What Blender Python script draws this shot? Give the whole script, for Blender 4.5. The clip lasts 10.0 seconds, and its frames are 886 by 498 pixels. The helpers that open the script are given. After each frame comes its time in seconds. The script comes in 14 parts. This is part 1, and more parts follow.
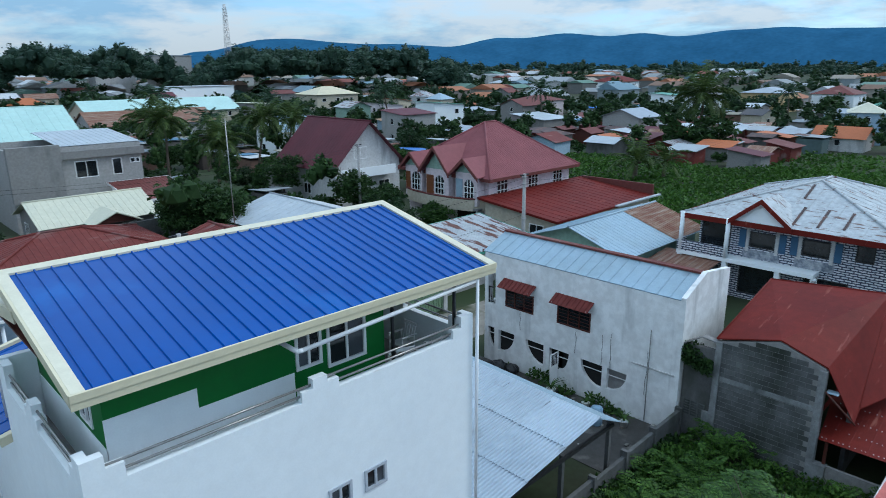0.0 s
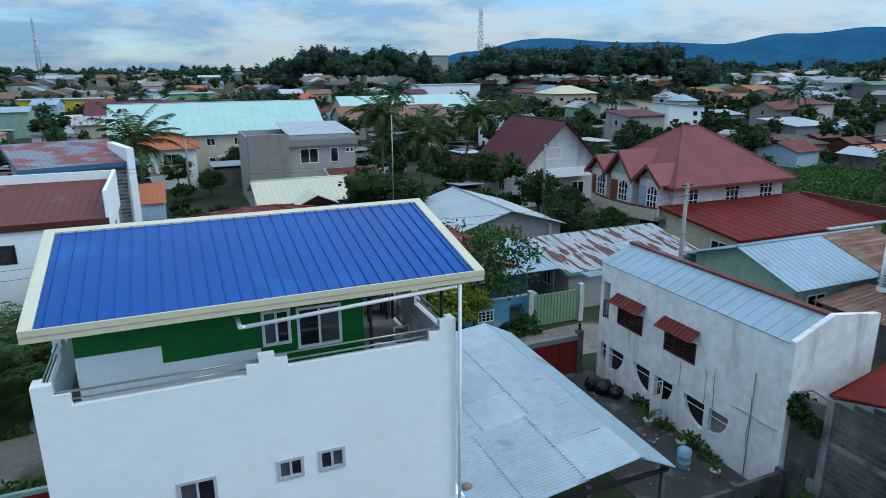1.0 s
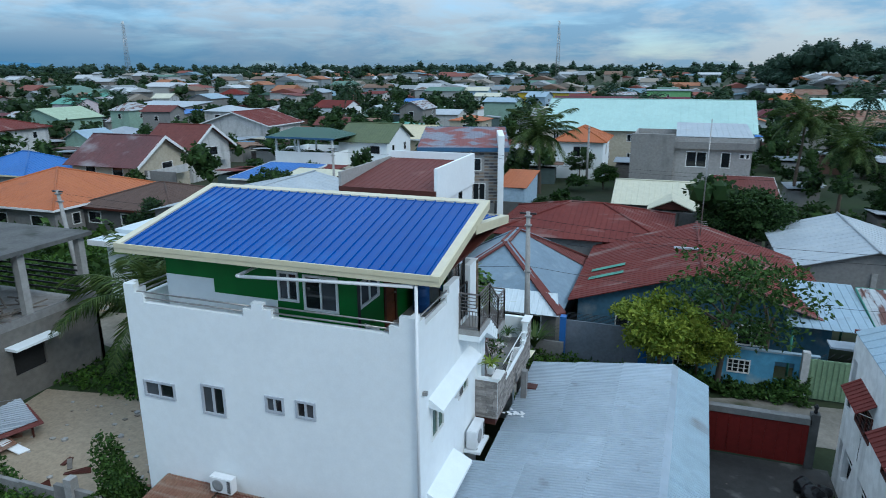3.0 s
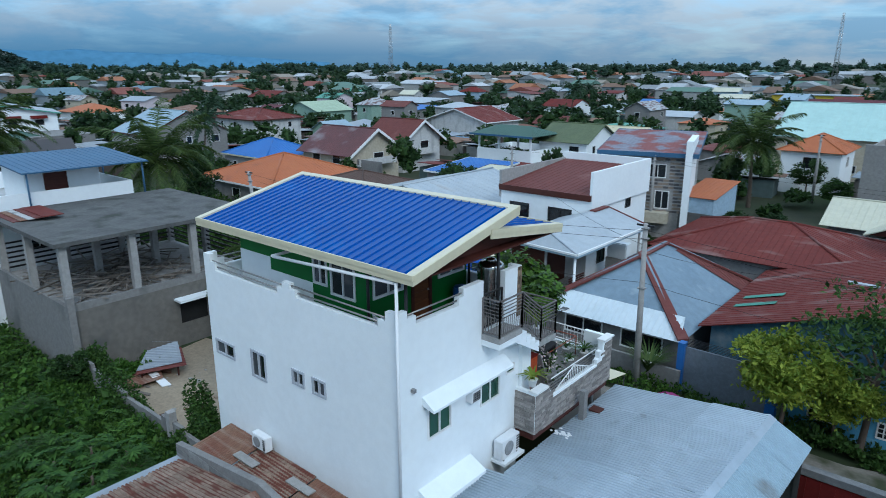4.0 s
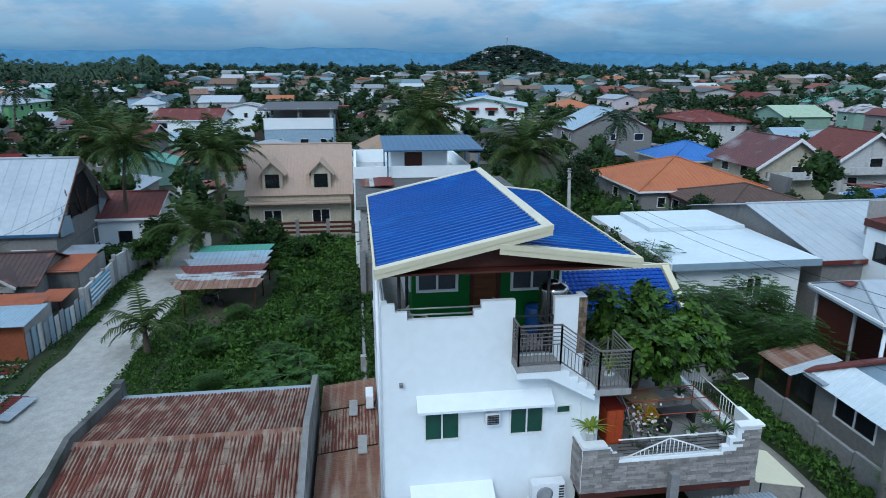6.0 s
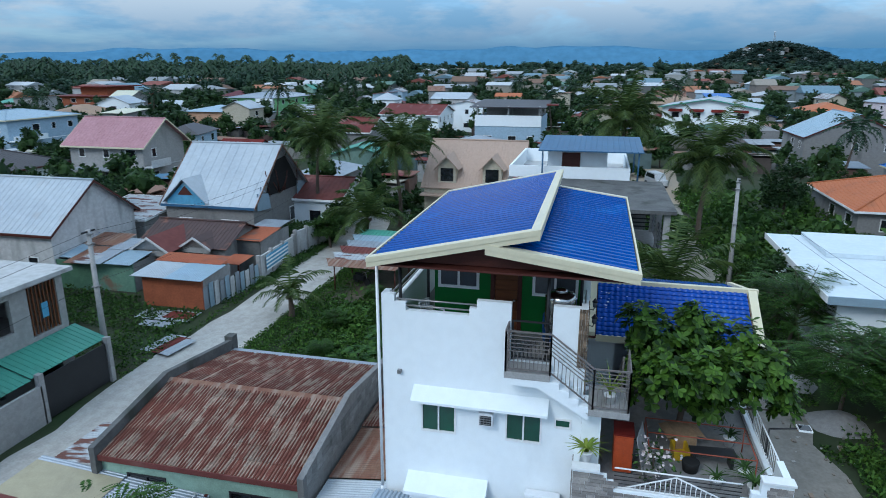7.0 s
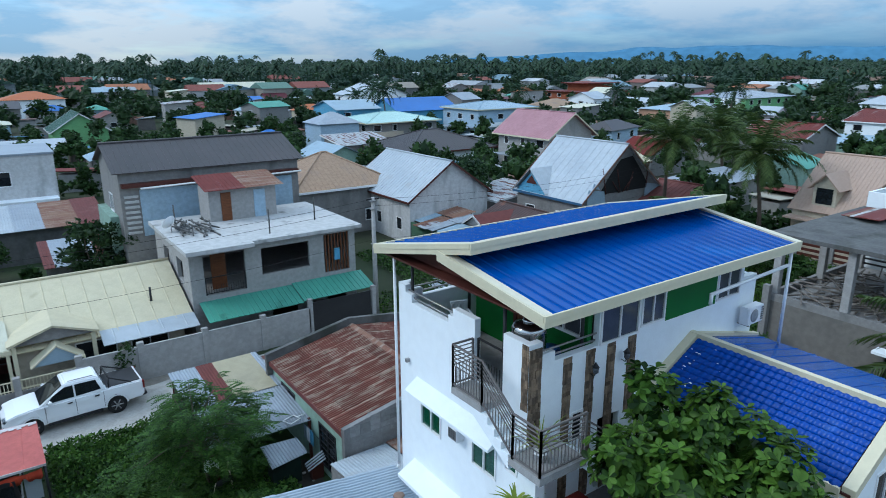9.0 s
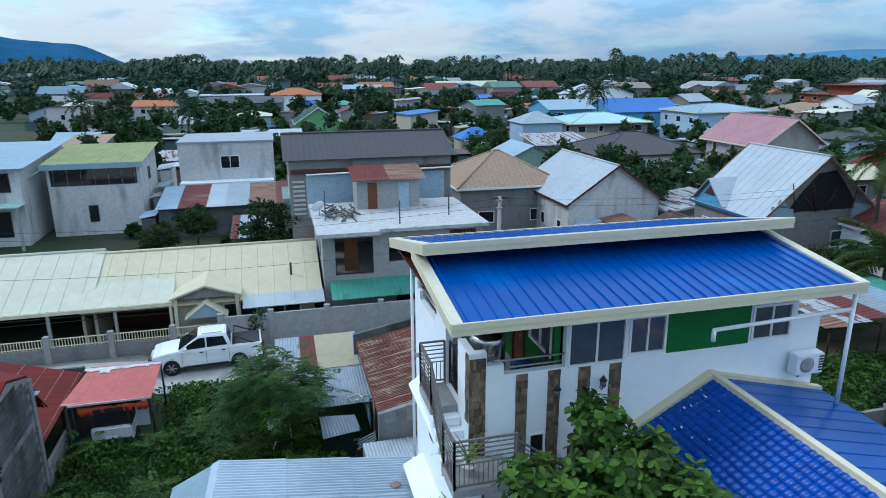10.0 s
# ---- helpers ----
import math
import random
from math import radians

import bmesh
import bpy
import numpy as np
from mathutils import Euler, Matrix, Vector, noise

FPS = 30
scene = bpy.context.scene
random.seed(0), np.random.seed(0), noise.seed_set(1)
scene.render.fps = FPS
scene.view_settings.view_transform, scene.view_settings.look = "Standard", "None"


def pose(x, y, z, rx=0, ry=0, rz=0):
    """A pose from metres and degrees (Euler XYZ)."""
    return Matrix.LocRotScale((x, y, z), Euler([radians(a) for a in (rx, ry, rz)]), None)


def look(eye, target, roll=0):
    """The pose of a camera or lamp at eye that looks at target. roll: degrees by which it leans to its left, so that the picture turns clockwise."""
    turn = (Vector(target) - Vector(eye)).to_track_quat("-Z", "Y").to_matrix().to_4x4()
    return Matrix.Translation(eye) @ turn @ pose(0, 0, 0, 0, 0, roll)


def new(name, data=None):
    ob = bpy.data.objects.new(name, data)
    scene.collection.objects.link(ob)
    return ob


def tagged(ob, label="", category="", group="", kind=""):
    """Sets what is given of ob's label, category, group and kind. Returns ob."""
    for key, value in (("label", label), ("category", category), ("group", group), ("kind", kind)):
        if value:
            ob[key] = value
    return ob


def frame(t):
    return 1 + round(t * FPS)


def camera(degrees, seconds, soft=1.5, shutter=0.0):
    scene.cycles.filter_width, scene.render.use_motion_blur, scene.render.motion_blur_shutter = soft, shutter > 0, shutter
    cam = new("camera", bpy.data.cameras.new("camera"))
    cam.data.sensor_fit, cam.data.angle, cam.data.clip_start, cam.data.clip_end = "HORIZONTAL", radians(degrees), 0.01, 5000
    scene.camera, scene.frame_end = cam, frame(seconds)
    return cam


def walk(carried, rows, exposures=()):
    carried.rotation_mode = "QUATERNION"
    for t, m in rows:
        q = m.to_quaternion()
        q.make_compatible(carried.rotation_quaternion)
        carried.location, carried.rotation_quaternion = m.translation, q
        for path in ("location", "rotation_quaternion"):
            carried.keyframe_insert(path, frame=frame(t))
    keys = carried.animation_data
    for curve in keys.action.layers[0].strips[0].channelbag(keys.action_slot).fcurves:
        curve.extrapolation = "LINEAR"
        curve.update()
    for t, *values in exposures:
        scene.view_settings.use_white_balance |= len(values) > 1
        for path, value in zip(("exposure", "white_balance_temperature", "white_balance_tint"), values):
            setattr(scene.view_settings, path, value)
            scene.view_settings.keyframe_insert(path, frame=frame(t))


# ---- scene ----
cam = camera(68.5, 10.0, soft=0.9, shutter=0.15)
METRES, EYE, TILT, LEAN, TURN = 60.0, 14.5, 0.0, 0.0, -44.5
OX, OY = -11.5, -11.8
ROWS = [
    (0.0, 0.0, 0.0, 0.0, -0.1, -15.53, 0.35),
    (0.5, 0.0514, 0.006, 0.0004, 10.86, -15.55, 0.36),
    (1.0, 0.1001, 0.0208, -0.0, 21.71, -15.47, 0.33),
    (1.5, 0.1441, 0.0433, -0.0, 32.21, -15.44, 0.33),
    (2.0, 0.1827, 0.0734, 0.0002, 42.76, -15.45, 0.26),
    (2.5, 0.2147, 0.1114, -0.0001, 53.14, -15.48, 0.23),
    (4.0, 0.2643, 0.2509, 0.0002, 84.95, -15.58, 0.08),
    (4.5, 0.2642, 0.3004, 0.0002, 95.43, -15.58, 0.08),
    (5.0, 0.255, 0.3491, -0.0001, 106.04, -15.54, 0.03),
    (5.5, 0.2369, 0.3953, -0.0, 116.5, -15.54, -0.02),
    (7.0, 0.1372, 0.5046, 0.0008, 147.76, -15.71, -0.03),
    (7.5, 0.092, 0.5262, 0.0012, 158.17, -15.81, 0.03),
    (8.0, 0.0434, 0.5398, 0.0009, 168.53, -15.8, 0.13),
    (8.5, -0.007, 0.5453, 0.0014, 178.95, -15.83, 0.18),
    (9.0, -0.0575, 0.5413, 0.0012, 189.45, -15.8, 0.21),
    (9.5, -0.1059, 0.5292, 0.0013, 199.8, -15.79, 0.23),
    (10.0, -0.1511, 0.5077, 0.001, 210.06, -15.76, 0.26),
]
walk(cam, [(t, pose(OX, OY, EYE, TILT, LEAN, TURN) @ pose(METRES * x, METRES * y, METRES * z, 90 + pitch, roll, yaw)) for t, x, y, z, yaw, pitch, roll in ROWS], exposures=[(0.0, 0.06, 5600, 5), (1.5, -0.09, 5600, 4), (2.5, -0.10, 5600, 4), (4.5, -0.10, 5500, 5), (7.5, 0.03, 5500, 6), (9.0, 0.12, 5500, 6), (10.0, 0.20, 5500, 6)])

# ---- sky and light: a high overcast with breaks of blue ----
def build_world():
    w = bpy.data.worlds.new("sky")
    scene.world = w
    w.use_nodes = True
    nt = w.node_tree
    nt.nodes.clear()
    N, L = nt.nodes.new, nt.links.new
    out, bg = N("ShaderNodeOutputWorld"), N("ShaderNodeBackground")
    sky = N("ShaderNodeTexSky")
    sky.sky_type, sky.sun_disc = "NISHITA", False
    sky.sun_elevation, sky.sun_rotation = radians(SUN_ELEV), radians(SUN_ROT)
    sky.air_density, sky.dust_density, sky.ozone_density = 1.0, 0.0, 6.0
    tc, sep = N("ShaderNodeTexCoord"), N("ShaderNodeSeparateXYZ")
    L(tc.outputs["Generated"], sep.inputs[0])

    def calc(op, a, b=None, clamp=False):
        n = N("ShaderNodeMath")
        n.operation, n.use_clamp = op, clamp
        for k, v in enumerate((a, b)):
            if v is None:
                continue
            if isinstance(v, (int, float)):
                n.inputs[k].default_value = v
            else:
                L(v, n.inputs[k])
        return n.outputs[0]

    up = calc("MAXIMUM", sep.outputs[2], 0.0)
    div = calc("ADD", up, 0.16)
    comb = N("ShaderNodeCombineXYZ")
    L(calc("DIVIDE", sep.outputs[0], div), comb.inputs[0])
    L(calc("DIVIDE", sep.outputs[1], div), comb.inputs[1])
    clouds = N("ShaderNodeTexNoise")
    clouds.inputs["Scale"].default_value, clouds.inputs["Detail"].default_value = 1.05, 9.0
    clouds.inputs["Roughness"].default_value, clouds.inputs["Distortion"].default_value = 0.58, 0.35
    L(comb.outputs[0], clouds.inputs["Vector"])
    cover = N("ShaderNodeMapRange")
    cover.inputs["From Min"].default_value, cover.inputs["From Max"].default_value = 0.28, 0.50
    L(clouds.outputs["Fac"], cover.inputs["Value"])
    # heaped cloud banks, flatter than wide
    flat = N("ShaderNodeCombineXYZ")
    L(sep.outputs[0], flat.inputs[0])
    L(sep.outputs[1], flat.inputs[1])
    L(calc("MULTIPLY", sep.outputs[2], 3.3), flat.inputs[2])
    thick = N("ShaderNodeTexNoise")
    thick.inputs["Scale"].default_value, thick.inputs["Detail"].default_value = 5.6, 10.0
    thick.inputs["Roughness"].default_value = 0.60
    L(flat.outputs[0], thick.inputs["Vector"])
    ramp = N("ShaderNodeValToRGB")
    ramp.color_ramp.elements[0].position, ramp.color_ramp.elements[0].color = 0.40, (0.46, 0.70, 0.91, 1)
    ramp.color_ramp.elements[1].position, ramp.color_ramp.elements[1].color = 0.55, (0.95, 0.99, 1.0, 1)
    L(thick.outputs["Fac"], ramp.inputs[0])
    skyk = N("ShaderNodeMix")
    skyk.data_type, skyk.blend_type = "RGBA", "MULTIPLY"
    skyk.inputs["Factor"].default_value = 1.0
    L(sky.outputs[0], skyk.inputs["A"])
    skyk.inputs["B"].default_value = (SKY_GAIN, SKY_GAIN, SKY_GAIN, 1)
    mixc = N("ShaderNodeMix")
    mixc.data_type = "RGBA"
    L(calc("MULTIPLY", cover.outputs[0], 0.93), mixc.inputs["Factor"])
    L(skyk.outputs["Result"], mixc.inputs["A"])
    L(ramp.outputs[0], mixc.inputs["B"])
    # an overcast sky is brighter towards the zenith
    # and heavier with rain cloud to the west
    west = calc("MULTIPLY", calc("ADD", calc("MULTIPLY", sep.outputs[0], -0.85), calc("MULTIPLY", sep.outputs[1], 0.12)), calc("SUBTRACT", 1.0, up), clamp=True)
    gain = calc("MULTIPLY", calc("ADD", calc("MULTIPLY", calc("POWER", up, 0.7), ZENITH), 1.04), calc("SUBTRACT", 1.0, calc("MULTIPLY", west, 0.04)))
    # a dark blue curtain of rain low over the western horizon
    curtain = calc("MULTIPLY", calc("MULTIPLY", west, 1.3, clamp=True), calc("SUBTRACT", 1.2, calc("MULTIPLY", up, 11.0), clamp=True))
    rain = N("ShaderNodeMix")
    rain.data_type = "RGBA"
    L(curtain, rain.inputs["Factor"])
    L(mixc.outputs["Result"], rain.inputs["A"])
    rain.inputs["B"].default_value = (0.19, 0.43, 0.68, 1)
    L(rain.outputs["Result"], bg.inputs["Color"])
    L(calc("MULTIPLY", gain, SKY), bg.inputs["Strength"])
    L(bg.outputs[0], out.inputs["Surface"])


SUN_ELEV, SUN_ROT = 40.0, 117.0
SKY, SKY_GAIN, ZENITH = 0.51, 0.20, 2.0
build_world()
sun = new("sun", bpy.data.lights.new("sun", "SUN"))
sun.data.energy, sun.data.angle, sun.data.color = 1.35, radians(20), (1.0, 0.95, 0.86)
sun.matrix_world = look((50, -26, 48), (0, 0, 0))

# ---- materials ----
MATS = {}


def mat(name, a, b=None, scale=1.2, rough=0.8, bump=0.15, grain=30.0, metal=0.0, spec=0.3, stretch=(1, 1, 1),
        spot=None, spot_at=(0.55, 0.68), spot_scale=0.8, spot_stretch=(1, 1, 1), vary=0.0, coat=0.0, bump_dist=0.01, island=False, wear=0.25, fleck=0.34, spot_rib=0.0):
    """A surface: two tones in large soft patches, a fine grain in colour and relief, and spots (rust, moss, peeling) with a colour of their own."""
    if name in MATS:
        return MATS[name]
    m = bpy.data.materials.new(name)
    m.use_nodes = True
    nt = m.node_tree
    N, L = nt.nodes.new, nt.links.new
    p = nt.nodes["Principled BSDF"]
    b = b or tuple(c * 0.8 for c in a)
    geo = N("ShaderNodeNewGeometry")

    def noisy(sc, st, detail=5.0):
        mp, n = N("ShaderNodeMapping"), N("ShaderNodeTexNoise")
        mp.inputs["Scale"].default_value = st
        n.inputs["Scale"].default_value, n.inputs["Detail"].default_value = sc, detail
        L(geo.outputs["Position"], mp.inputs["Vector"])
        L(mp.outputs[0], n.inputs["Vector"])
        return n.outputs["Fac"]

    def blend(f, x, y, mode="MIX"):
        n = N("ShaderNodeMix")
        n.data_type, n.blend_type = "RGBA", mode
        for k, v in (("Factor", f), ("A", x), ("B", y)):
            if isinstance(v, (int, float)):
                n.inputs[k].default_value = v
            elif isinstance(v, tuple):
                n.inputs[k].default_value = (*v, 1)
            else:
                L(v, n.inputs[k])
        return n.outputs["Result"]

    def ramped(f, lo, hi):
        n = N("ShaderNodeMapRange")
        n.inputs["From Min"].default_value, n.inputs["From Max"].default_value = lo, hi
        L(f, n.inputs["Value"])
        return n.outputs[0]

    col = blend(ramped(noisy(scale, stretch), 0.3, 0.7), a, b)
    fine = noisy(grain, (1, 1, 1), 3.0)
    col = blend(fleck, col, blend(ramped(fine, 0.3, 0.7), (0.45, 0.45, 0.45), (1.0, 1.0, 1.0)), "MULTIPLY")
    if wear:
        col = blend(wear, col, blend(ramped(noisy(scale * 6.0, stretch, 7.0), 0.38, 0.62), (0.42, 0.40, 0.38), (1.0, 1.0, 1.0)), "MULTIPLY")
    rg = rough
    if spot:
        k = noisy(spot_scale, spot_stretch, 8.0)
        if spot_rib:
            # rust that follows the corrugations across y
            sep = N("ShaderNodeSeparateXYZ")
            L(geo.outputs["Position"], sep.inputs[0])
            for op, v in (("MULTIPLY", 2 * math.pi / spot_rib), ("SINE", 0.0), ("MULTIPLY", 0.10)):
                wv = N("ShaderNodeMath")
                wv.operation = op
                wv.inputs[1].default_value = v
                L(sep.outputs[1] if op == "MULTIPLY" and v > 1 else last, wv.inputs[0])
                last = wv.outputs[0]
            wv = N("ShaderNodeMath")
            L(last, wv.inputs[0])
            L(k, wv.inputs[1])
            k = wv.outputs[0]
        k = ramped(k, *spot_at)
        col = blend(k, col, spot)
    if vary:
        info = N("ShaderNodeNewGeometry" if island else "ShaderNodeObjectInfo")
        hs = N("ShaderNodeHueSaturation")
        mr = N("ShaderNodeMapRange")
        mr.inputs["To Min"].default_value, mr.inputs["To Max"].default_value = 1 - vary, 1 + vary
        L(info.outputs["Random Per Island" if island else "Random"], mr.inputs["Value"])
        L(mr.outputs[0], hs.inputs["Value"])
        L(col, hs.inputs["Color"])
        col = hs.outputs[0]
    L(col, p.inputs["Base Color"])
    p.inputs["Roughness"].default_value, p.inputs["Metallic"].default_value = rg, metal
    p.inputs["Specular IOR Level"].default_value = spec
    p.inputs["Coat Weight"].default_value = coat
    if bump:
        bm_ = N("ShaderNodeBump")
        bm_.inputs["Strength"].default_value, bm_.inputs["Distance"].default_value = bump, bump_dist
        L(fine, bm_.inputs["Height"])
        L(bm_.outputs[0], p.inputs["Normal"])
    MATS[name] = m
    return m


def palette(name, colours, rough=0.8, spec=0.25, grain=1.5):
    """One surface for many far pieces: each island takes one of the colours."""
    if name in MATS:
        return MATS[name]
    m = bpy.data.materials.new(name)
    m.use_nodes = True
    nt = m.node_tree
    N, L = nt.nodes.new, nt.links.new
    p = nt.nodes["Principled BSDF"]
    geo, r, nz, mx = N("ShaderNodeNewGeometry"), N("ShaderNodeValToRGB"), N("ShaderNodeTexNoise"), N("ShaderNodeMix")
    r.color_ramp.interpolation = "CONSTANT"
    e = r.color_ramp.elements
    for i, c in enumerate(colours):
        q = e[i] if i < 2 else e.new(i / len(colours))
        q.position, q.color = i / len(colours), (*c, 1)
    L(geo.outputs["Random Per Island"], r.inputs[0])
    nz.inputs["Scale"].default_value, nz.inputs["Detail"].default_value = grain, 4
    L(geo.outputs["Position"], nz.inputs["Vector"])
    mx.data_type, mx.blend_type = "RGBA", "MULTIPLY"
    mx.inputs["Factor"].default_value = 0.5
    L(r.outputs[0], mx.inputs["A"])
    L(nz.outputs["Fac"], mx.inputs["B"])
    L(mx.outputs["Result"], p.inputs["Base Color"])
    p.inputs["Roughness"].default_value, p.inputs["Specular IOR Level"].default_value = rough, spec
    MATS[name] = m
    return m


def leafy(name, a, b, vary=0.35, rough=0.55, patch=0.35):
    """Leaves: each its own shade between two greens, a little light coming through."""
    if name in MATS:
        return MATS[name]
    m = bpy.data.materials.new(name)
    m.use_nodes = True
    nt = m.node_tree
    N, L = nt.nodes.new, nt.links.new
    p = nt.nodes["Principled BSDF"]
    geo, mx, nz, m2 = N("ShaderNodeNewGeometry"), N("ShaderNodeMix"), N("ShaderNodeTexNoise"), N("ShaderNodeMix")
    mx.data_type = m2.data_type = "RGBA"
    mx.inputs["A"].default_value, mx.inputs["B"].default_value = (*a, 1), (*b, 1)
    L(geo.outputs["Random Per Island"], mx.inputs["Factor"])
    nz.inputs["Scale"].default_value = patch
    L(geo.outputs["Position"], nz.inputs["Vector"])
    m2.blend_type = "MULTIPLY"
    m2.inputs["Factor"].default_value = vary
    L(mx.outputs["Result"], m2.inputs["A"])
    L(nz.outputs["Fac"], m2.inputs["B"])
    L(m2.outputs["Result"], p.inputs["Base Color"])
    p.inputs["Roughness"].default_value, p.inputs["Specular IOR Level"].default_value = rough, 0.16
    tr, add = N("ShaderNodeBsdfTranslucent"), N("ShaderNodeMixShader")
    L(m2.outputs["Result"], tr.inputs["Color"])
    add.inputs[0].default_value = 0.22
    L(p.outputs[0], add.inputs[1])
    L(tr.outputs[0], add.inputs[2])
    L(add.outputs[0], nt.nodes["Material Output"].inputs["Surface"])
    MATS[name] = m
    return m


def glass(name, c, rough=0.06):
    """A dark window pane seen from outside: glossy over a tinted body."""
    if name in MATS:
        return MATS[name]
    m = mat(name, c, tuple(x * 0.7 for x in c), scale=0.6, rough=rough, bump=0.0, spec=0.55)
    return m


WHITE = mat("white_paint", (0.84, 0.875, 0.885), (0.80, 0.835, 0.85), scale=0.6, rough=0.75, bump=0.08, spot=(0.60, 0.62, 0.62), spot_at=(0.66, 0.86), spot_scale=0.5, spot_stretch=(1, 1, 0.35), wear=0.05, fleck=0.07)
WHITE_OLD = mat("aged_white_paint", (0.616, 0.607, 0.598), (0.60, 0.60, 0.59), scale=0.7, bump=0.15, spot=(0.264, 0.264, 0.255), spot_at=(0.53, 0.74), spot_scale=1.1, spot_stretch=(1, 1, 0.22))
WHITE_TRIM = mat("white_trim_paint", (0.80, 0.80, 0.79), (0.76, 0.76, 0.75), rough=0.5, bump=0.04, wear=0.06, fleck=0.07)
CREAM_TRIM = mat("cream_fascia_paint", (0.66, 0.60, 0.42), (0.60, 0.55, 0.39), rough=0.55, bump=0.05, wear=0.06, fleck=0.07)
BLUE_METAL = mat("blue_coated_steel", (0.004, 0.070, 0.320), (0.004, 0.060, 0.275), scale=0.5, rough=0.24, bump=0.03, grain=60, spec=0.2, spot=(0.010, 0.12, 0.42), spot_at=(0.6, 0.8), spot_scale=0.35, wear=0.06, fleck=0.07)
GREEN_WALL = mat("green_wall_paint", (0.012, 0.15, 0.022), (0.010, 0.125, 0.020), rough=0.55, bump=0.05, wear=0.06, fleck=0.07)
BLACK_STEEL = mat("dark_painted_steel", (0.03, 0.03, 0.032), (0.022, 0.022, 0.024), rough=0.45, bump=0.02, wear=0.06)
GREY_STEEL = mat("brushed_steel_rail", (0.42, 0.41, 0.40), (0.34, 0.33, 0.32), rough=0.35, metal=0.7, bump=0.02)
BROWN_STEEL = mat("brown_grey_painted_rail", (0.20, 0.18, 0.17), (0.16, 0.145, 0.14), rough=0.5, bump=0.02)
STAINLESS = mat("stainless_steel", (0.55, 0.54, 0.52), (0.5, 0.49, 0.48), rough=0.22, metal=1.0, bump=0.02, wear=0.06)
WOOD_DOOR = mat("varnished_wood", (0.20, 0.07, 0.025), (0.13, 0.045, 0.016), scale=2.0, stretch=(1, 1, 9), rough=0.45, bump=0.1)
DARK_WOOD = mat("dark_red_wood", (0.10, 0.03, 0.02), (0.07, 0.02, 0.015), scale=2.0, stretch=(1, 1, 6), rough=0.5)
PVC = mat("white_plastic_pipe", (0.78, 0.79, 0.80), (0.74, 0.75, 0.76), rough=0.4, bump=0.0, wear=0.06, fleck=0.07)
CONCRETE = mat("raw_concrete", (0.255, 0.247, 0.236), (0.25, 0.245, 0.24), scale=0.9, rough=0.9, bump=0.3, spot=(0.112, 0.112, 0.109), spot_at=(0.58, 0.75), spot_scale=0.7, spot_stretch=(1, 1, 0.4))
CONCRETE_PALE = mat("pale_render", (0.368, 0.360, 0.344), (0.38, 0.37, 0.36), scale=0.8, rough=0.9, bump=0.2, spot=(0.208, 0.208, 0.200), spot_at=(0.6, 0.8), spot_scale=0.6, spot_stretch=(1, 1, 0.4))
CONCRETE_DARK = mat("weathered_concrete", (0.145, 0.145, 0.140), (0.10, 0.10, 0.10), scale=1.0, rough=0.95, bump=0.35, spot=(0.047, 0.051, 0.043), spot_at=(0.52, 0.70), spot_scale=0.8, spot_stretch=(1, 1, 0.5))
SLAB_WHITE = mat("whitewashed_slab", (0.527, 0.527, 0.518), (0.50, 0.50, 0.49), scale=0.5, rough=0.85, spot=(0.187, 0.187, 0.178), spot_at=(0.60, 0.72), spot_scale=0.9)
GALV = mat("galvanised_sheet", (0.38, 0.42, 0.465), (0.32, 0.355, 0.40), scale=0.4, rough=0.45, metal=0.35, bump=0.05, spot=(0.222, 0.229, 0.237), spot_at=(0.60, 0.75), spot_scale=0.5, wear=0.14)
GALV_BLUE = mat("pale_blue_sheet", (0.312, 0.406, 0.468), (0.34, 0.45, 0.54), scale=0.4, rough=0.5, metal=0.15, bump=0.05, spot=(0.195, 0.218, 0.234), spot_at=(0.64, 0.75), spot_scale=0.6, wear=0.14)
GALV_WHITE = mat("bright_sheet", (0.47, 0.51, 0.54), (0.40, 0.44, 0.48), scale=0.4, rough=0.45, metal=0.1, bump=0.05, spot=(0.353, 0.353, 0.353), spot_at=(0.64, 0.78), spot_scale=0.5, wear=0.14)
RUST = mat("rusted_sheet", (0.20, 0.085, 0.058), (0.26, 0.155, 0.105), scale=0.9, rough=0.85, metal=0.1, bump=0.2, spot=(0.30, 0.235, 0.19), spot_at=(0.48, 0.72), spot_scale=1.3, spot_stretch=(0.30, 3.5, 1))
RUST_OLD = mat("rusted_corrugated_sheet", (0.36, 0.275, 0.215), (0.27, 0.18, 0.135), scale=1.1, rough=0.85, metal=0.1, bump=0.2, spot=(0.125, 0.042, 0.029), spot_at=(0.44, 0.55), spot_scale=1.7, spot_stretch=(0.6, 2.6, 1), wear=0.45, vary=0.18, spot_rib=0.115)
RUST_RED = mat("faded_red_sheet", (0.175, 0.042, 0.034), (0.150, 0.036, 0.031), scale=0.5, rough=0.6, bump=0.08, spot=(0.235, 0.160, 0.145), spot_at=(0.56, 0.74), spot_scale=0.6, spot_stretch=(0.4, 1.6, 1), spec=0.12)
RED_METAL = mat("red_painted_sheet", (0.165, 0.018, 0.012), (0.115, 0.013, 0.010), scale=0.5, rough=0.6, bump=0.06, spot=(0.24, 0.08, 0.06), spot_at=(0.64, 0.76), spot_scale=1.6, spot_stretch=(0.35, 3.0, 1), spec=0.12)
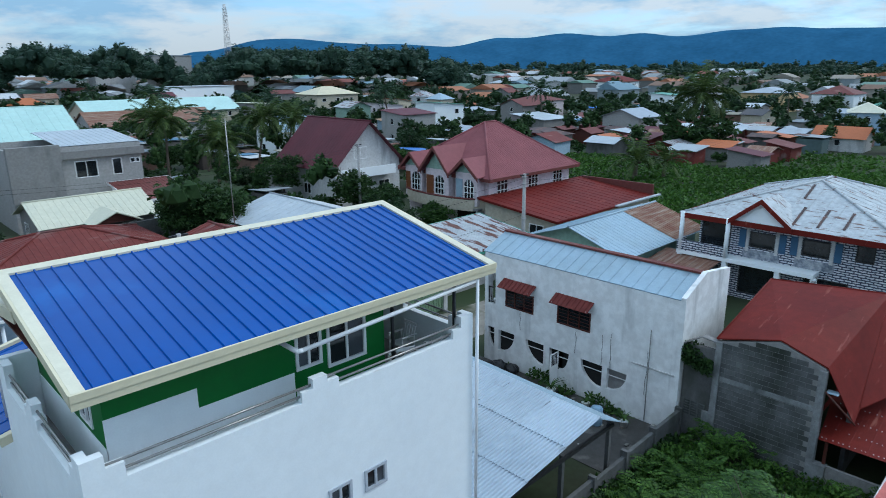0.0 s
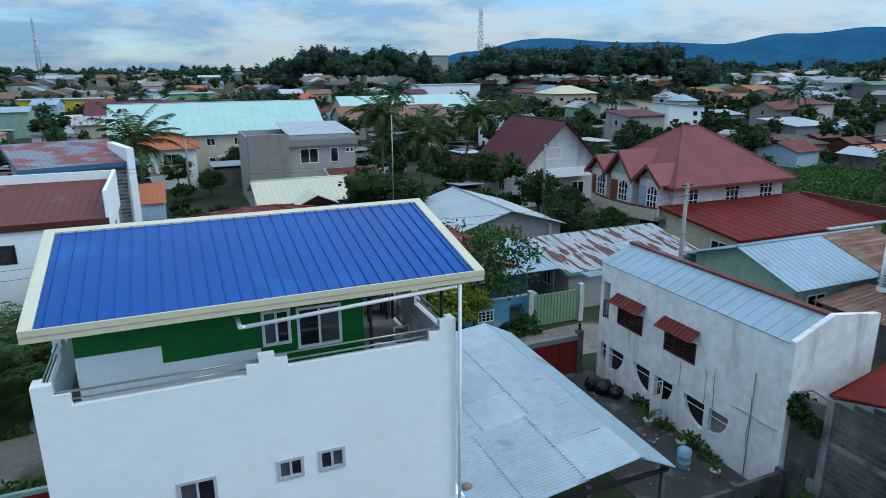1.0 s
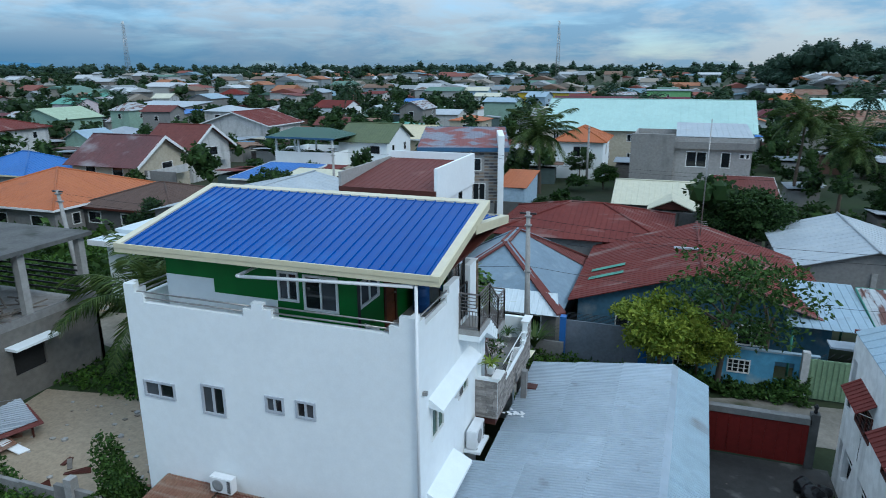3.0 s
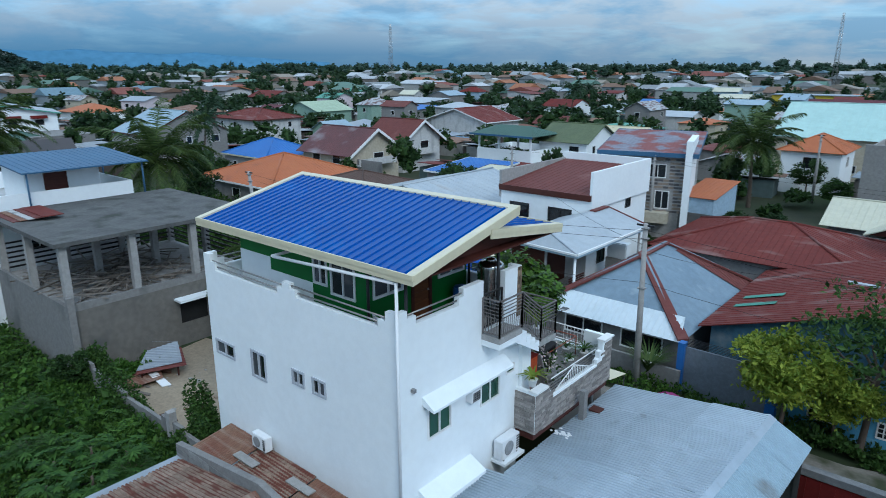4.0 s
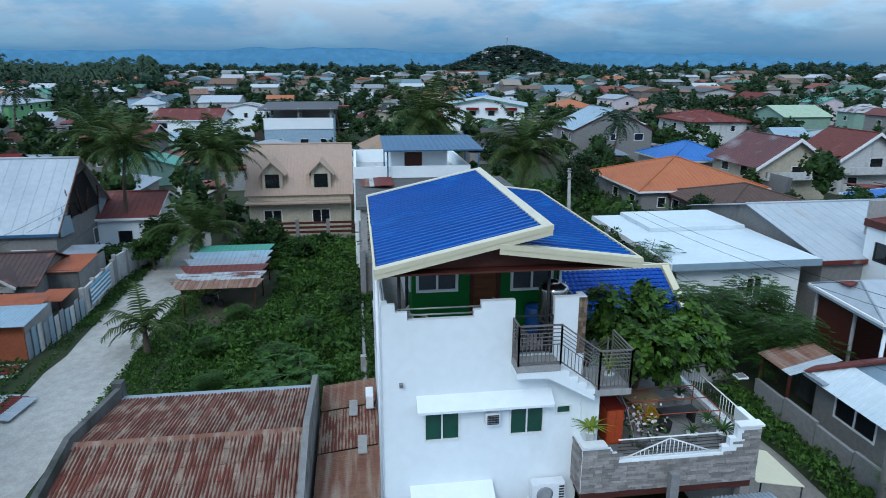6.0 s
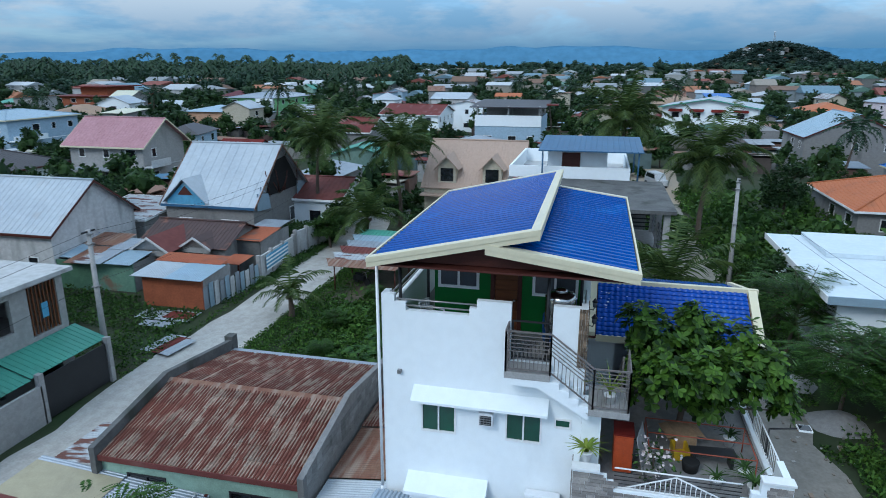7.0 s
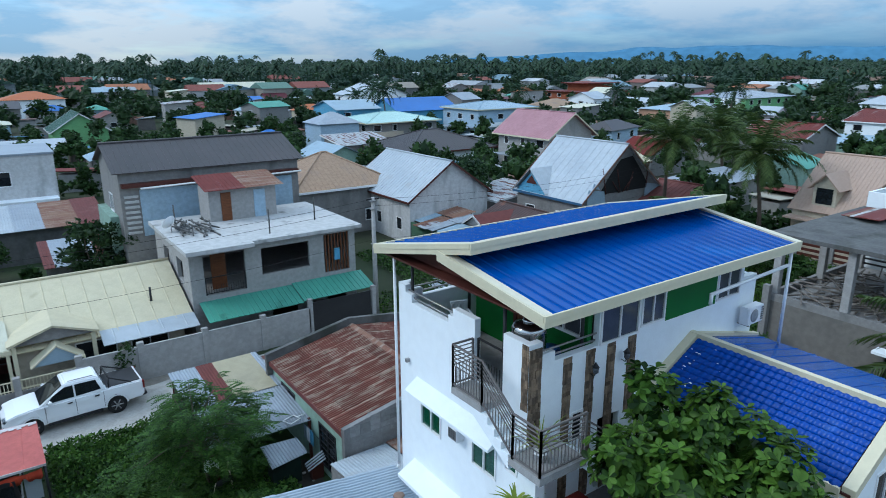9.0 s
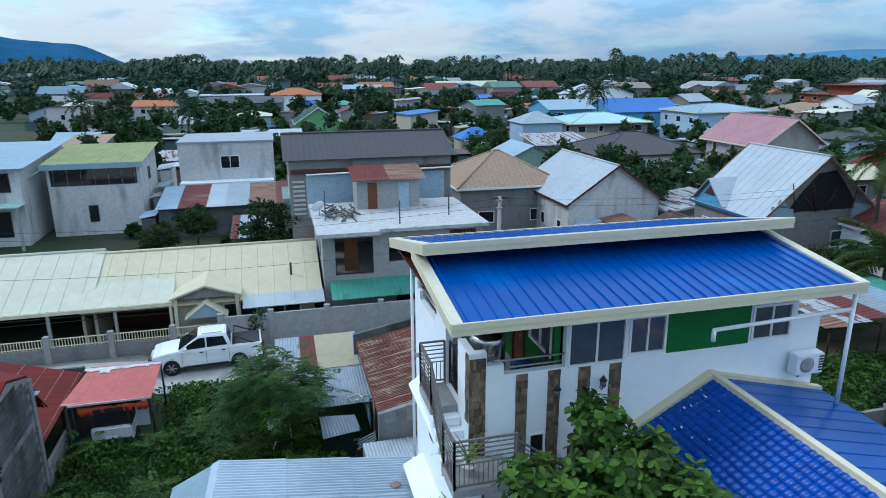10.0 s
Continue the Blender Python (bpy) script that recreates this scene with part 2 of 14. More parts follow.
RUST_WHITE = mat("white_sheet_with_rust", (0.46, 0.485, 0.50), (0.37, 0.39, 0.41), scale=0.6, rough=0.6, bump=0.1, spot=(0.115, 0.048, 0.036), spot_at=(0.51, 0.57), spot_scale=0.9, spot_stretch=(2.6, 0.55, 1))
MAROON = mat("maroon_sheet", (0.160, 0.052, 0.044), (0.16, 0.055, 0.05), scale=0.4, rough=0.6, bump=0.06, spot=(0.208, 0.104, 0.088), spot_at=(0.6, 0.75), spot_scale=0.4, spec=0.12)
PURPLE = mat("dark_maroon_sheet", (0.13, 0.035, 0.045), (0.10, 0.03, 0.038), scale=0.4, rough=0.55, bump=0.05, wear=0.12, spec=0.12)
PINK_TILE = mat("rose_red_roof_sheet", (0.27, 0.092, 0.100), (0.22, 0.074, 0.082), scale=0.4, rough=0.6, bump=0.08, wear=0.12, spec=0.12)
ORANGE_T = mat("orange_roof_sheet", (0.450, 0.144, 0.054), (0.42, 0.13, 0.05), scale=0.4, rough=0.65, bump=0.08, spot=(0.225, 0.090, 0.045), spot_at=(0.62, 0.78), spot_scale=0.4, wear=0.12)
TAN_TILE = mat("tan_tile_roof", (0.442, 0.323, 0.246), (0.44, 0.32, 0.25), scale=0.6, rough=0.7, bump=0.1, wear=0.12)
TAN_OLD = mat("weathered_tan_roof", (0.374, 0.255, 0.170), (0.36, 0.25, 0.17), scale=0.6, rough=0.8, bump=0.1, spot=(0.255, 0.187, 0.145), spot_at=(0.55, 0.7), spot_scale=0.4)
RUST_BROWN = mat("rust_brown_sheet", (0.085, 0.050, 0.045), (0.060, 0.038, 0.036), scale=0.4, rough=0.6, bump=0.07, wear=0.15, spot=(0.17, 0.075, 0.05), spot_at=(0.55, 0.68), spot_scale=0.8)
BROWN_ROOF = mat("dark_brown_sheet", (0.068, 0.060, 0.063), (0.054, 0.05, 0.052), scale=0.4, rough=0.5, bump=0.05, wear=0.12)
YELLOW_ROOF = mat("pale_yellow_sheet", (0.64, 0.57, 0.38), (0.58, 0.52, 0.36), scale=0.4, rough=0.55, bump=0.05, spot=(0.352, 0.299, 0.176), spot_at=(0.66, 0.8), wear=0.12)
CREAM_ROOF = mat("cream_sheet", (0.62, 0.60, 0.46), (0.56, 0.55, 0.43), scale=0.4, rough=0.55, bump=0.05, wear=0.12)
GREEN_ROOF = mat("sea_green_sheet", (0.095, 0.33, 0.24), (0.08, 0.27, 0.20), scale=0.4, rough=0.5, bump=0.05, spot=(0.038, 0.128, 0.090), spot_at=(0.62, 0.75), wear=0.12)
DARKGREEN_ROOF = mat("dark_green_sheet", (0.06, 0.13, 0.10), (0.05, 0.11, 0.085), scale=0.4, rough=0.5, bump=0.05, wear=0.12)
AQUA_ROOF = mat("aqua_sheet", (0.47, 0.66, 0.61), (0.42, 0.60, 0.56), scale=0.3, rough=0.5, bump=0.04, wear=0.12)
STEEL_BLUE = mat("steel_blue_sheet", (0.055, 0.14, 0.25), (0.05, 0.12, 0.22), scale=0.3, rough=0.5, bump=0.04, wear=0.12)
SKY_BLUE = mat("bright_blue_sheet", (0.04, 0.17, 0.50), (0.035, 0.14, 0.42), scale=0.3, rough=0.5, bump=0.04, wear=0.12)
PINK_WALL = mat("pink_wall", (0.72, 0.63, 0.65), (0.66, 0.57, 0.59), scale=0.6, bump=0.08)
CREAM_WALL = mat("cream_wall", (0.510, 0.459, 0.357), (0.54, 0.48, 0.37), scale=0.6, bump=0.08, spot=(0.340, 0.306, 0.246), spot_at=(0.62, 0.8), spot_stretch=(1, 1, 0.3))
BLUE_WALL = mat("pale_blue_wall", (0.374, 0.493, 0.595), (0.38, 0.51, 0.63), scale=0.6, bump=0.08)
SKY_WALL = mat("sky_blue_wall", (0.14, 0.40, 0.60), (0.12, 0.34, 0.52), scale=0.6, bump=0.08, spot=(0.3, 0.4, 0.45), spot_at=(0.6, 0.75))
MINT_WALL = mat("mint_wall", (0.288, 0.416, 0.336), (0.30, 0.44, 0.36), scale=0.6, bump=0.08, spot=(0.160, 0.216, 0.176), spot_at=(0.6, 0.78), spot_stretch=(1, 1, 0.3))
LIME_WALL = mat("lime_wall", (0.24, 0.50, 0.22), (0.2, 0.43, 0.19), scale=0.6, bump=0.08)
RED_GATE = mat("red_painted_gate", (0.22, 0.020, 0.016), (0.18, 0.018, 0.014), scale=0.8, rough=0.6, bump=0.06)
BRICK_RED = mat("orange_brick_wall", (0.36, 0.11, 0.05), (0.28, 0.085, 0.04), scale=1.5, bump=0.2)
SAND = mat("building_sand", (0.374, 0.306, 0.221), (0.36, 0.29, 0.21), scale=0.7, rough=0.95, bump=0.4, grain=10)
LANE = mat("dark_dirt_lane", (0.275, 0.252, 0.215), (0.19, 0.175, 0.15), scale=0.4, rough=0.95, bump=0.4, grain=9, spot=(0.053, 0.060, 0.030), spot_at=(0.54, 0.66), spot_scale=0.35)
ROAD = mat("coral_gravel_road", (0.46, 0.445, 0.41), (0.39, 0.375, 0.345), scale=0.35, rough=0.95, bump=0.4, grain=12, spot=(0.170, 0.170, 0.128), spot_at=(0.6, 0.72), spot_scale=0.25)
GRASS = mat("grass_and_soil", (0.022, 0.042, 0.012), (0.055, 0.055, 0.034), scale=0.12, rough=0.95, bump=0.5, grain=4, spot=(0.028, 0.05, 0.016), spot_at=(0.5, 0.65), spot_scale=0.05)
BARK = mat("bark", (0.14, 0.11, 0.085), (0.09, 0.07, 0.055), scale=4, rough=0.95, bump=0.5, stretch=(1, 1, 0.3))
LEAF = leafy("broad_leaves", (0.020, 0.050, 0.011), (0.085, 0.160, 0.036))
LEAF_DARK = leafy("dark_leaves", (0.012, 0.030, 0.009), (0.058, 0.112, 0.030))
LEAF_LIGHT = leafy("yellow_green_leaves", (0.11, 0.18, 0.020), (0.30, 0.35, 0.045))
LEAF_GLOSSY = leafy("glossy_almond_leaves", (0.012, 0.040, 0.006), (0.150, 0.29, 0.036), rough=0.4, vary=0.8, patch=1.6)
VINE = leafy("vine_leaves", (0.018, 0.060, 0.010), (0.140, 0.270, 0.044), vary=0.8, patch=0.9)
# frond greens flattened and blued so the colour carries distance haze
HAZY_PALM = leafy("far_palm_fronds", (0.026, 0.056, 0.032), (0.052, 0.094, 0.048))
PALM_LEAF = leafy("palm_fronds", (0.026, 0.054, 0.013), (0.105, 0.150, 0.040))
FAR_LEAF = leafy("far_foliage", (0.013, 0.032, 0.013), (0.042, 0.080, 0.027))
# far woods: air haze painted into the leaf greens
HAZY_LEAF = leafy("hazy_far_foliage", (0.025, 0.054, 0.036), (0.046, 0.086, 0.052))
PANE = glass("dark_pane", (0.018, 0.022, 0.026))
PANE_GREY = glass("grey_tinted_pane", (0.10, 0.11, 0.125), 0.12)
PANE_GREEN = glass("green_tinted_pane", (0.012, 0.085, 0.045), 0.15)
# near-black colour that paints the shade of unlit rooms
VOID = mat("unlit_interior", (0.02, 0.02, 0.02), rough=0.9)
RUBBER = mat("black_rubber", (0.02, 0.02, 0.02), rough=0.8)
TAN_PANEL = mat("sandy_flat_panel", (0.42, 0.37, 0.24), (0.36, 0.32, 0.22), scale=0.5, rough=0.7, bump=0.05, wear=0.15)
SLATE_SHEET = mat("slate_blue_sheet", (0.235, 0.315, 0.385), (0.195, 0.265, 0.33), scale=0.5, rough=0.5, metal=0.15, bump=0.05, spot=(0.30, 0.36, 0.40), spot_at=(0.6, 0.72), spot_scale=0.8, wear=0.2)
BRIGHT_WHITE = mat("bright_white_roof_coating", (0.64, 0.70, 0.73), (0.58, 0.65, 0.69), scale=0.5, rough=0.55, bump=0.05, spot=(0.55, 0.6, 0.62), spot_at=(0.66, 0.8), spot_scale=0.8, wear=0.1, fleck=0.1)
SILL_GREY = mat("grey_window_frame", (0.52, 0.55, 0.60), (0.46, 0.49, 0.54), rough=0.5, bump=0.04, wear=0.06)
FIELD_LEAF = leafy("field_grass_blades", (0.035, 0.095, 0.014), (0.105, 0.215, 0.034), vary=0.7, patch=0.12)
PATCHY = mat("old_white_sheet", (0.50, 0.53, 0.55), (0.42, 0.45, 0.47), scale=0.6, rough=0.6, bump=0.1, spot=(0.15, 0.10, 0.085), spot_at=(0.58, 0.64), spot_scale=2.0, spot_stretch=(2.4, 0.45, 1), wear=0.35)
MOTTLED = mat("mottled_grey_maroon_sheet", (0.26, 0.27, 0.32), (0.20, 0.20, 0.25), scale=0.7, rough=0.6, bump=0.1, spot=(0.20, 0.055, 0.05), spot_at=(0.46, 0.54), spot_scale=0.45, wear=0.35)
DIRT_PALE = mat("pale_trodden_dirt", (0.36, 0.33, 0.27), (0.27, 0.245, 0.20), scale=0.5, rough=0.95, bump=0.4, grain=8, spot=(0.10, 0.11, 0.06), spot_at=(0.58, 0.68), spot_scale=0.5)
SHED_SHEET = mat("pale_corrugated_sheet", (0.44, 0.50, 0.56), (0.35, 0.41, 0.47), scale=0.35, rough=0.4, metal=0.35, bump=0.04, spot=(0.29, 0.32, 0.35), spot_at=(0.64, 0.72), spot_scale=1.4, wear=0.12, fleck=0.12, vary=0.08)
STAINED_WHITE = mat("damp_stained_white_wall", (0.84, 0.84, 0.83), (0.76, 0.76, 0.75), scale=0.5, bump=0.15, spot=(0.30, 0.30, 0.295), spot_at=(0.56, 0.82), spot_scale=1.3, spot_stretch=(1, 1, 0.16), fleck=0.16)
FLASHING = mat("cream_white_flashing", (0.66, 0.62, 0.48), (0.59, 0.55, 0.42), scale=0.8, rough=0.5, bump=0.03, wear=0.1, fleck=0.1)
DULL_BLUE = mat("dull_blue_wall", (0.09, 0.20, 0.29), (0.07, 0.15, 0.22), scale=0.8, bump=0.1, spot=(0.2, 0.24, 0.26), spot_at=(0.6, 0.75))

# ---- mesh helpers ----
def link_mesh(name, bm, material):
    me = bpy.data.meshes.new(name)
    bm.normal_update()
    bm.to_mesh(me)
    bm.free()
    for mm in (material if isinstance(material, (list, tuple)) else (material,)):
        me.materials.append(mm)
    return me


def part(name, bm, material, parent, label=""):
    """One mesh under a thing or a part, in the parent's own coordinates."""
    me = bm if isinstance(bm, bpy.types.Mesh) else link_mesh(name, bm, material)
    ob = new(name, me)
    ob.parent = parent
    return tagged(ob, label=label)


def thing(name, label, category, x=0.0, y=0.0, z=0.0, yaw=0.0, group="", kind=""):
    ob = new(name)
    ob.empty_display_size = 0.3
    ob.matrix_basis = pose(x, y, z, 0, 0, yaw)
    return tagged(ob, label, category, group, kind)


def solid(name, bm, material, label, category="", group="", kind="", m=None):
    """A thing that is one mesh."""
    ob = new(name, link_mesh(name, bm, material))
    if m is not None:
        ob.matrix_basis = m
    return tagged(ob, label, category, group, kind)


def box(bm, x0, x1, y0, y1, z0, z1, mi=0):
    v = [bm.verts.new(p) for p in ((x0, y0, z0), (x1, y0, z0), (x1, y1, z0), (x0, y1, z0), (x0, y0, z1), (x1, y0, z1), (x1, y1, z1), (x0, y1, z1))]
    for q in ((3, 2, 1, 0), (4, 5, 6, 7), (0, 1, 5, 4), (1, 2, 6, 5), (2, 3, 7, 6), (3, 0, 4, 7)):
        bm.faces.new([v[i] for i in q]).material_index = mi


def boxes(*specs):
    bm = bmesh.new()
    for s in specs:
        box(bm, *s)
    return bm


def softbox(x0, x1, y0, y1, z0, z1, r=0.02):
    bm = boxes((x0, x1, y0, y1, z0, z1))
    bmesh.ops.bevel(bm, geom=bm.edges[:], offset=r, segments=2, affect="EDGES")
    return bm


def rod(bm, p, q, r, seg=8, r2=None, cap=True, smooth=True):
    p, q = Vector(p), Vector(q)
    d = (q - p).normalized()
    a = d.orthogonal().normalized()
    b = d.cross(a)
    r2 = r if r2 is None else r2
    A = [bm.verts.new(p + (a * math.cos(t) + b * math.sin(t)) * r) for t in (2 * math.pi * i / seg for i in range(seg))]
    B = [bm.verts.new(q + (a * math.cos(t) + b * math.sin(t)) * r2) for t in (2 * math.pi * i / seg for i in range(seg))]
    for i in range(seg):
        bm.faces.new((A[i], A[(i + 1) % seg], B[(i + 1) % seg], B[i])).smooth = smooth
    if cap:
        bm.faces.new(A[::-1])
        bm.faces.new(B)


def rods(r, *pairs, seg=6):
    bm = bmesh.new()
    for p, q in pairs:
        rod(bm, p, q, r, seg)
    return bm


def pipe(points, r, seg=8):
    bm = bmesh.new()
    for p, q in zip(points, points[1:]):
        rod(bm, p, q, r, seg)
    for p in points[1:-1]:
        bmesh.ops.create_icosphere(bm, subdivisions=1, radius=r * 1.12, matrix=Matrix.Translation(p))
    return bm


def prism(bm, pts, off, mi=0):
    """A solid: the polygon pts carried along off."""
    off = Vector(off)
    a = [bm.verts.new(p) for p in pts]
    b = [bm.verts.new(Vector(p) + off) for p in pts]
    n = len(pts)
    bm.faces.new(a).material_index = mi
    bm.faces.new(b[::-1]).material_index = mi
    for i in range(n):
        bm.faces.new((a[(i + 1) % n], a[i], b[i], b[(i + 1) % n])).material_index = mi


def lathe(bm, profile, seg=16, at=(0, 0, 0)):
    at = Vector(at)
    rings = []
    for r, z in profile:
        rings.append([bm.verts.new(at + Vector((r * math.cos(t), r * math.sin(t), z))) for t in (2 * math.pi * i / seg for i in range(seg))])
    for A, B in zip(rings, rings[1:]):
        for i in range(seg):
            bm.faces.new((A[i], A[(i + 1) % seg], B[(i + 1) % seg], B[i])).smooth = True
    bm.faces.new(rings[0][::-1])
    bm.faces.new(rings[-1])


def wall(bm, side, at, u0, u1, z0, tops, thick, holes=()):
    """A wall of real thickness with holes through it. side 'x': it runs along x and its outer face stands at y = at, the body lying at at + thick
    (thick may be negative); side 'y' likewise. tops: a height, or pieces (u0, u1, height). holes: (u0, u1, z0, z1)."""
    pieces = tops if isinstance(tops, (list, tuple)) else [(u0, u1, tops)]
    us = sorted({round(c, 4) for p in pieces for c in p[:2]} | {round(c, 4) for h in holes for c in h[:2] if u0 < c < u1})
    zs = sorted({round(z0, 4)} | {round(p[2], 4) for p in pieces} | {round(c, 4) for h in holes for c in h[2:4] if c > z0})
    full = {}
    for i in range(len(us) - 1):
        for j in range(len(zs) - 1):
            um, zm = (us[i] + us[i + 1]) / 2, (zs[j] + zs[j + 1]) / 2
            top = next((p[2] for p in pieces if p[0] <= um <= p[1]), None)
            full[i, j] = top is not None and zm < top and not any(h[0] < um < h[1] and h[2] < zm < h[3] for h in holes)
    made = {}

    def vert(i, j, k):
        if (i, j, k) not in made:
            d = at + (thick if k else 0)
            made[i, j, k] = bm.verts.new((us[i], d, zs[j]) if side == "x" else (d, us[i], zs[j]))
        return made[i, j, k]

    flip = (thick > 0) == (side == "x")

    def face(*q):
        v = [vert(*c) for c in q]
        bm.faces.new(v if flip else v[::-1])

    for (i, j), on in full.items():
        if not on:
            continue
        face((i, j, 0), (i + 1, j, 0), (i + 1, j + 1, 0), (i, j + 1, 0))
        face((i, j + 1, 1), (i + 1, j + 1, 1), (i + 1, j, 1), (i, j, 1))
        if not full.get((i - 1, j)):
            face((i, j, 1), (i, j, 0), (i, j + 1, 0), (i, j + 1, 1))
        if not full.get((i + 1, j)):
            face((i + 1, j, 0), (i + 1, j, 1), (i + 1, j + 1, 1), (i + 1, j + 1, 0))
        if not full.get((i, j - 1)):
            face((i, j, 1), (i + 1, j, 1), (i + 1, j, 0), (i, j, 0))
        if not full.get((i, j + 1)):
            face((i, j + 1, 0), (i + 1, j + 1, 0), (i + 1, j + 1, 1), (i, j + 1, 1))


def wall_part(parent, material, name, *args, label="", **kw):
    bm = bmesh.new()
    wall(bm, *args, **kw)
    return part(name, bm, material, parent, label)


FACES = {"s": 0, "e": 90, "n": 180, "w": 270}
SASH = {}


def window(parent, face, u, at, z0, w, h, frame_mat=None, pane_mat=None, panes=2, fw=0.06, depth=0.10, inset=0.03, name="window", label="", bars=0, flat=False):
    """A framed window in a wall's hole: the frame is the part, its panes lie under it. u is the middle of the opening, at the wall's outer face."""
    frame_mat, pane_mat = frame_mat or WHITE_TRIM, pane_mat or PANE
    sorts = pane_mat if isinstance(pane_mat, tuple) else (pane_mat,)
    pane_mat = sorts[0]
    key = (round(w, 3), round(h, 3), frame_mat.name, tuple(q.name for q in sorts), panes, fw, depth, bars)
    if key not in SASH:
        bm = bmesh.new()
        box(bm, -w / 2, w / 2, 0, depth, 0, fw)
        box(bm, -w / 2, w / 2, 0, depth, h - fw, h)
        box(bm, -w / 2, -w / 2 + fw, 0.002, depth - 0.002, fw, h - fw)
        box(bm, w / 2 - fw, w / 2, 0.002, depth - 0.002, fw, h - fw)
        for i in range(1, panes):
            x = -w / 2 + w * i / panes
            box(bm, x - fw * 0.4, x + fw * 0.4, 0.008, depth - 0.01, fw, h - fw)
        pw = (w - fw) / panes
        pms = [link_mesh("pane", boxes((-pw / 2 + 0.01, pw / 2 - 0.01, depth * 0.45, depth * 0.45 + 0.012, fw * 0.8, h - fw * 0.8)), q) for q in sorts]
        rod_mesh = link_mesh("bar", boxes((-w / 2 + fw, w / 2 - fw, 0.012, 0.03, -0.012, 0.012)), frame_mat) if bars else None
        SASH[key] = (link_mesh(name, bm, frame_mat), pms, pw, rod_mesh)
    fm, pms, pw, rod_mesh = SASH[key]
    rz = FACES[face]
    x, y = {"s": (u, at - inset), "n": (u, at + inset), "e": (at + inset, u), "w": (at - inset, u)}[face]
    if flat:
        fk = ("far", key)
        if fk not in SASH:
            bm = boxes((-w / 2, w / 2, 0, depth, 0, h, 0), (-w / 2 + fw, w / 2 - fw, -0.012, 0.02, fw, h - fw, 1))
            SASH[fk] = link_mesh(name, bm, (frame_mat, pane_mat))
        fm, panes = SASH[fk], 0
    f = new(name, fm)
    f.parent = parent
    f.matrix_basis = pose(x, y, z0, 0, 0, rz)
    if label:
        f["label"] = label
    for i in range(0 if flat else bars):
        g = new("bar", rod_mesh)
        g.parent = f
        g.location = (0, 0, fw + (h - 2 * fw) * (i + 1) / (bars + 1))
    for i in range(panes):
        g = new("pane", pms[i % len(pms)])
        g.parent = f
        g.location = (-w / 2 + fw / 2 + pw * (i + 0.5), 0.006 * (i % 2), 0)
    return f


def clip_line(poly, u):
    """Where the line at u crosses a convex polygon given in (u, v): the lowest and highest v."""
    vs = []
    for (a, b), (c, d) in zip(poly, poly[1:] + poly[:1]):
        if abs(a - c) < 1e-6:
            if abs(a - u) < 1e-5:
                vs += [b, d]
        elif min(a, c) - 1e-6 <= u <= max(a, c) + 1e-6:
            vs.append(b + (d - b) * (u - a) / (c - a))
    return (min(vs), max(vs)) if vs else (0, 0)


def roof_plane(bm, pts, thick=0.06, pitch=0.3, rib=0.025, rw=0.035, mi=0):
    """One sheeted slope: a single folded sheet with ribs that run down it. pts: a convex polygon whose first edge is the eave."""
    P = [Vector(p) for p in pts]
    e = (P[1] - P[0]).normalized()
    n = e.cross(P[2] - P[0]).normalized()
    if n.z < 0:
        n = -n
    s = n.cross(e).normalized()
    if s.dot(P[2] - P[0]) < 0:
        s = -s
    if not pitch:
        prism(bm, P, -n * thick, mi)
        return n
    flat = [((p - P[0]).dot(e), (p - P[0]).dot(s)) for p in P]
    lo, hi = min(a for a, _ in flat), max(a for a, _ in flat)
    k = max(1, int((hi - lo) / pitch))
    off = ((hi - lo) - (k - 1) * pitch) / 2
    cols = {round(a, 4): 0.0 for a, _ in flat}
    for i in range(k):
        u = lo + off + i * pitch
        for du, hgt in ((-rw, 0), (-rw * 0.45, rib), (rw * 0.45, rib), (rw, 0)):
            if lo + 1e-3 < u + du < hi - 1e-3:
                cols[round(u + du, 4)] = hgt
    rows = []
    for u in sorted(cols):
        a, b = clip_line(flat, u)
        base = P[0] + e * u
        rows.append([bm.verts.new(base + s * a + n * cols[u]), bm.verts.new(base + s * b + n * cols[u]), bm.verts.new(base + s * a - n * thick), bm.verts.new(base + s * b - n * thick)])
    for A, B in zip(rows, rows[1:]):
        for q in ((A[0], B[0], B[1], A[1]), (A[3], B[3], B[2], A[2]), (A[2], B[2], B[0], A[0]), (A[1], B[1], B[3], A[3])):
            bm.faces.new(q).material_index = mi
    for R, o in ((rows[0], 1), (rows[-1], -1)):
        bm.faces.new((R[0], R[1], R[3], R[2])[::o]).material_index = mi
    return n


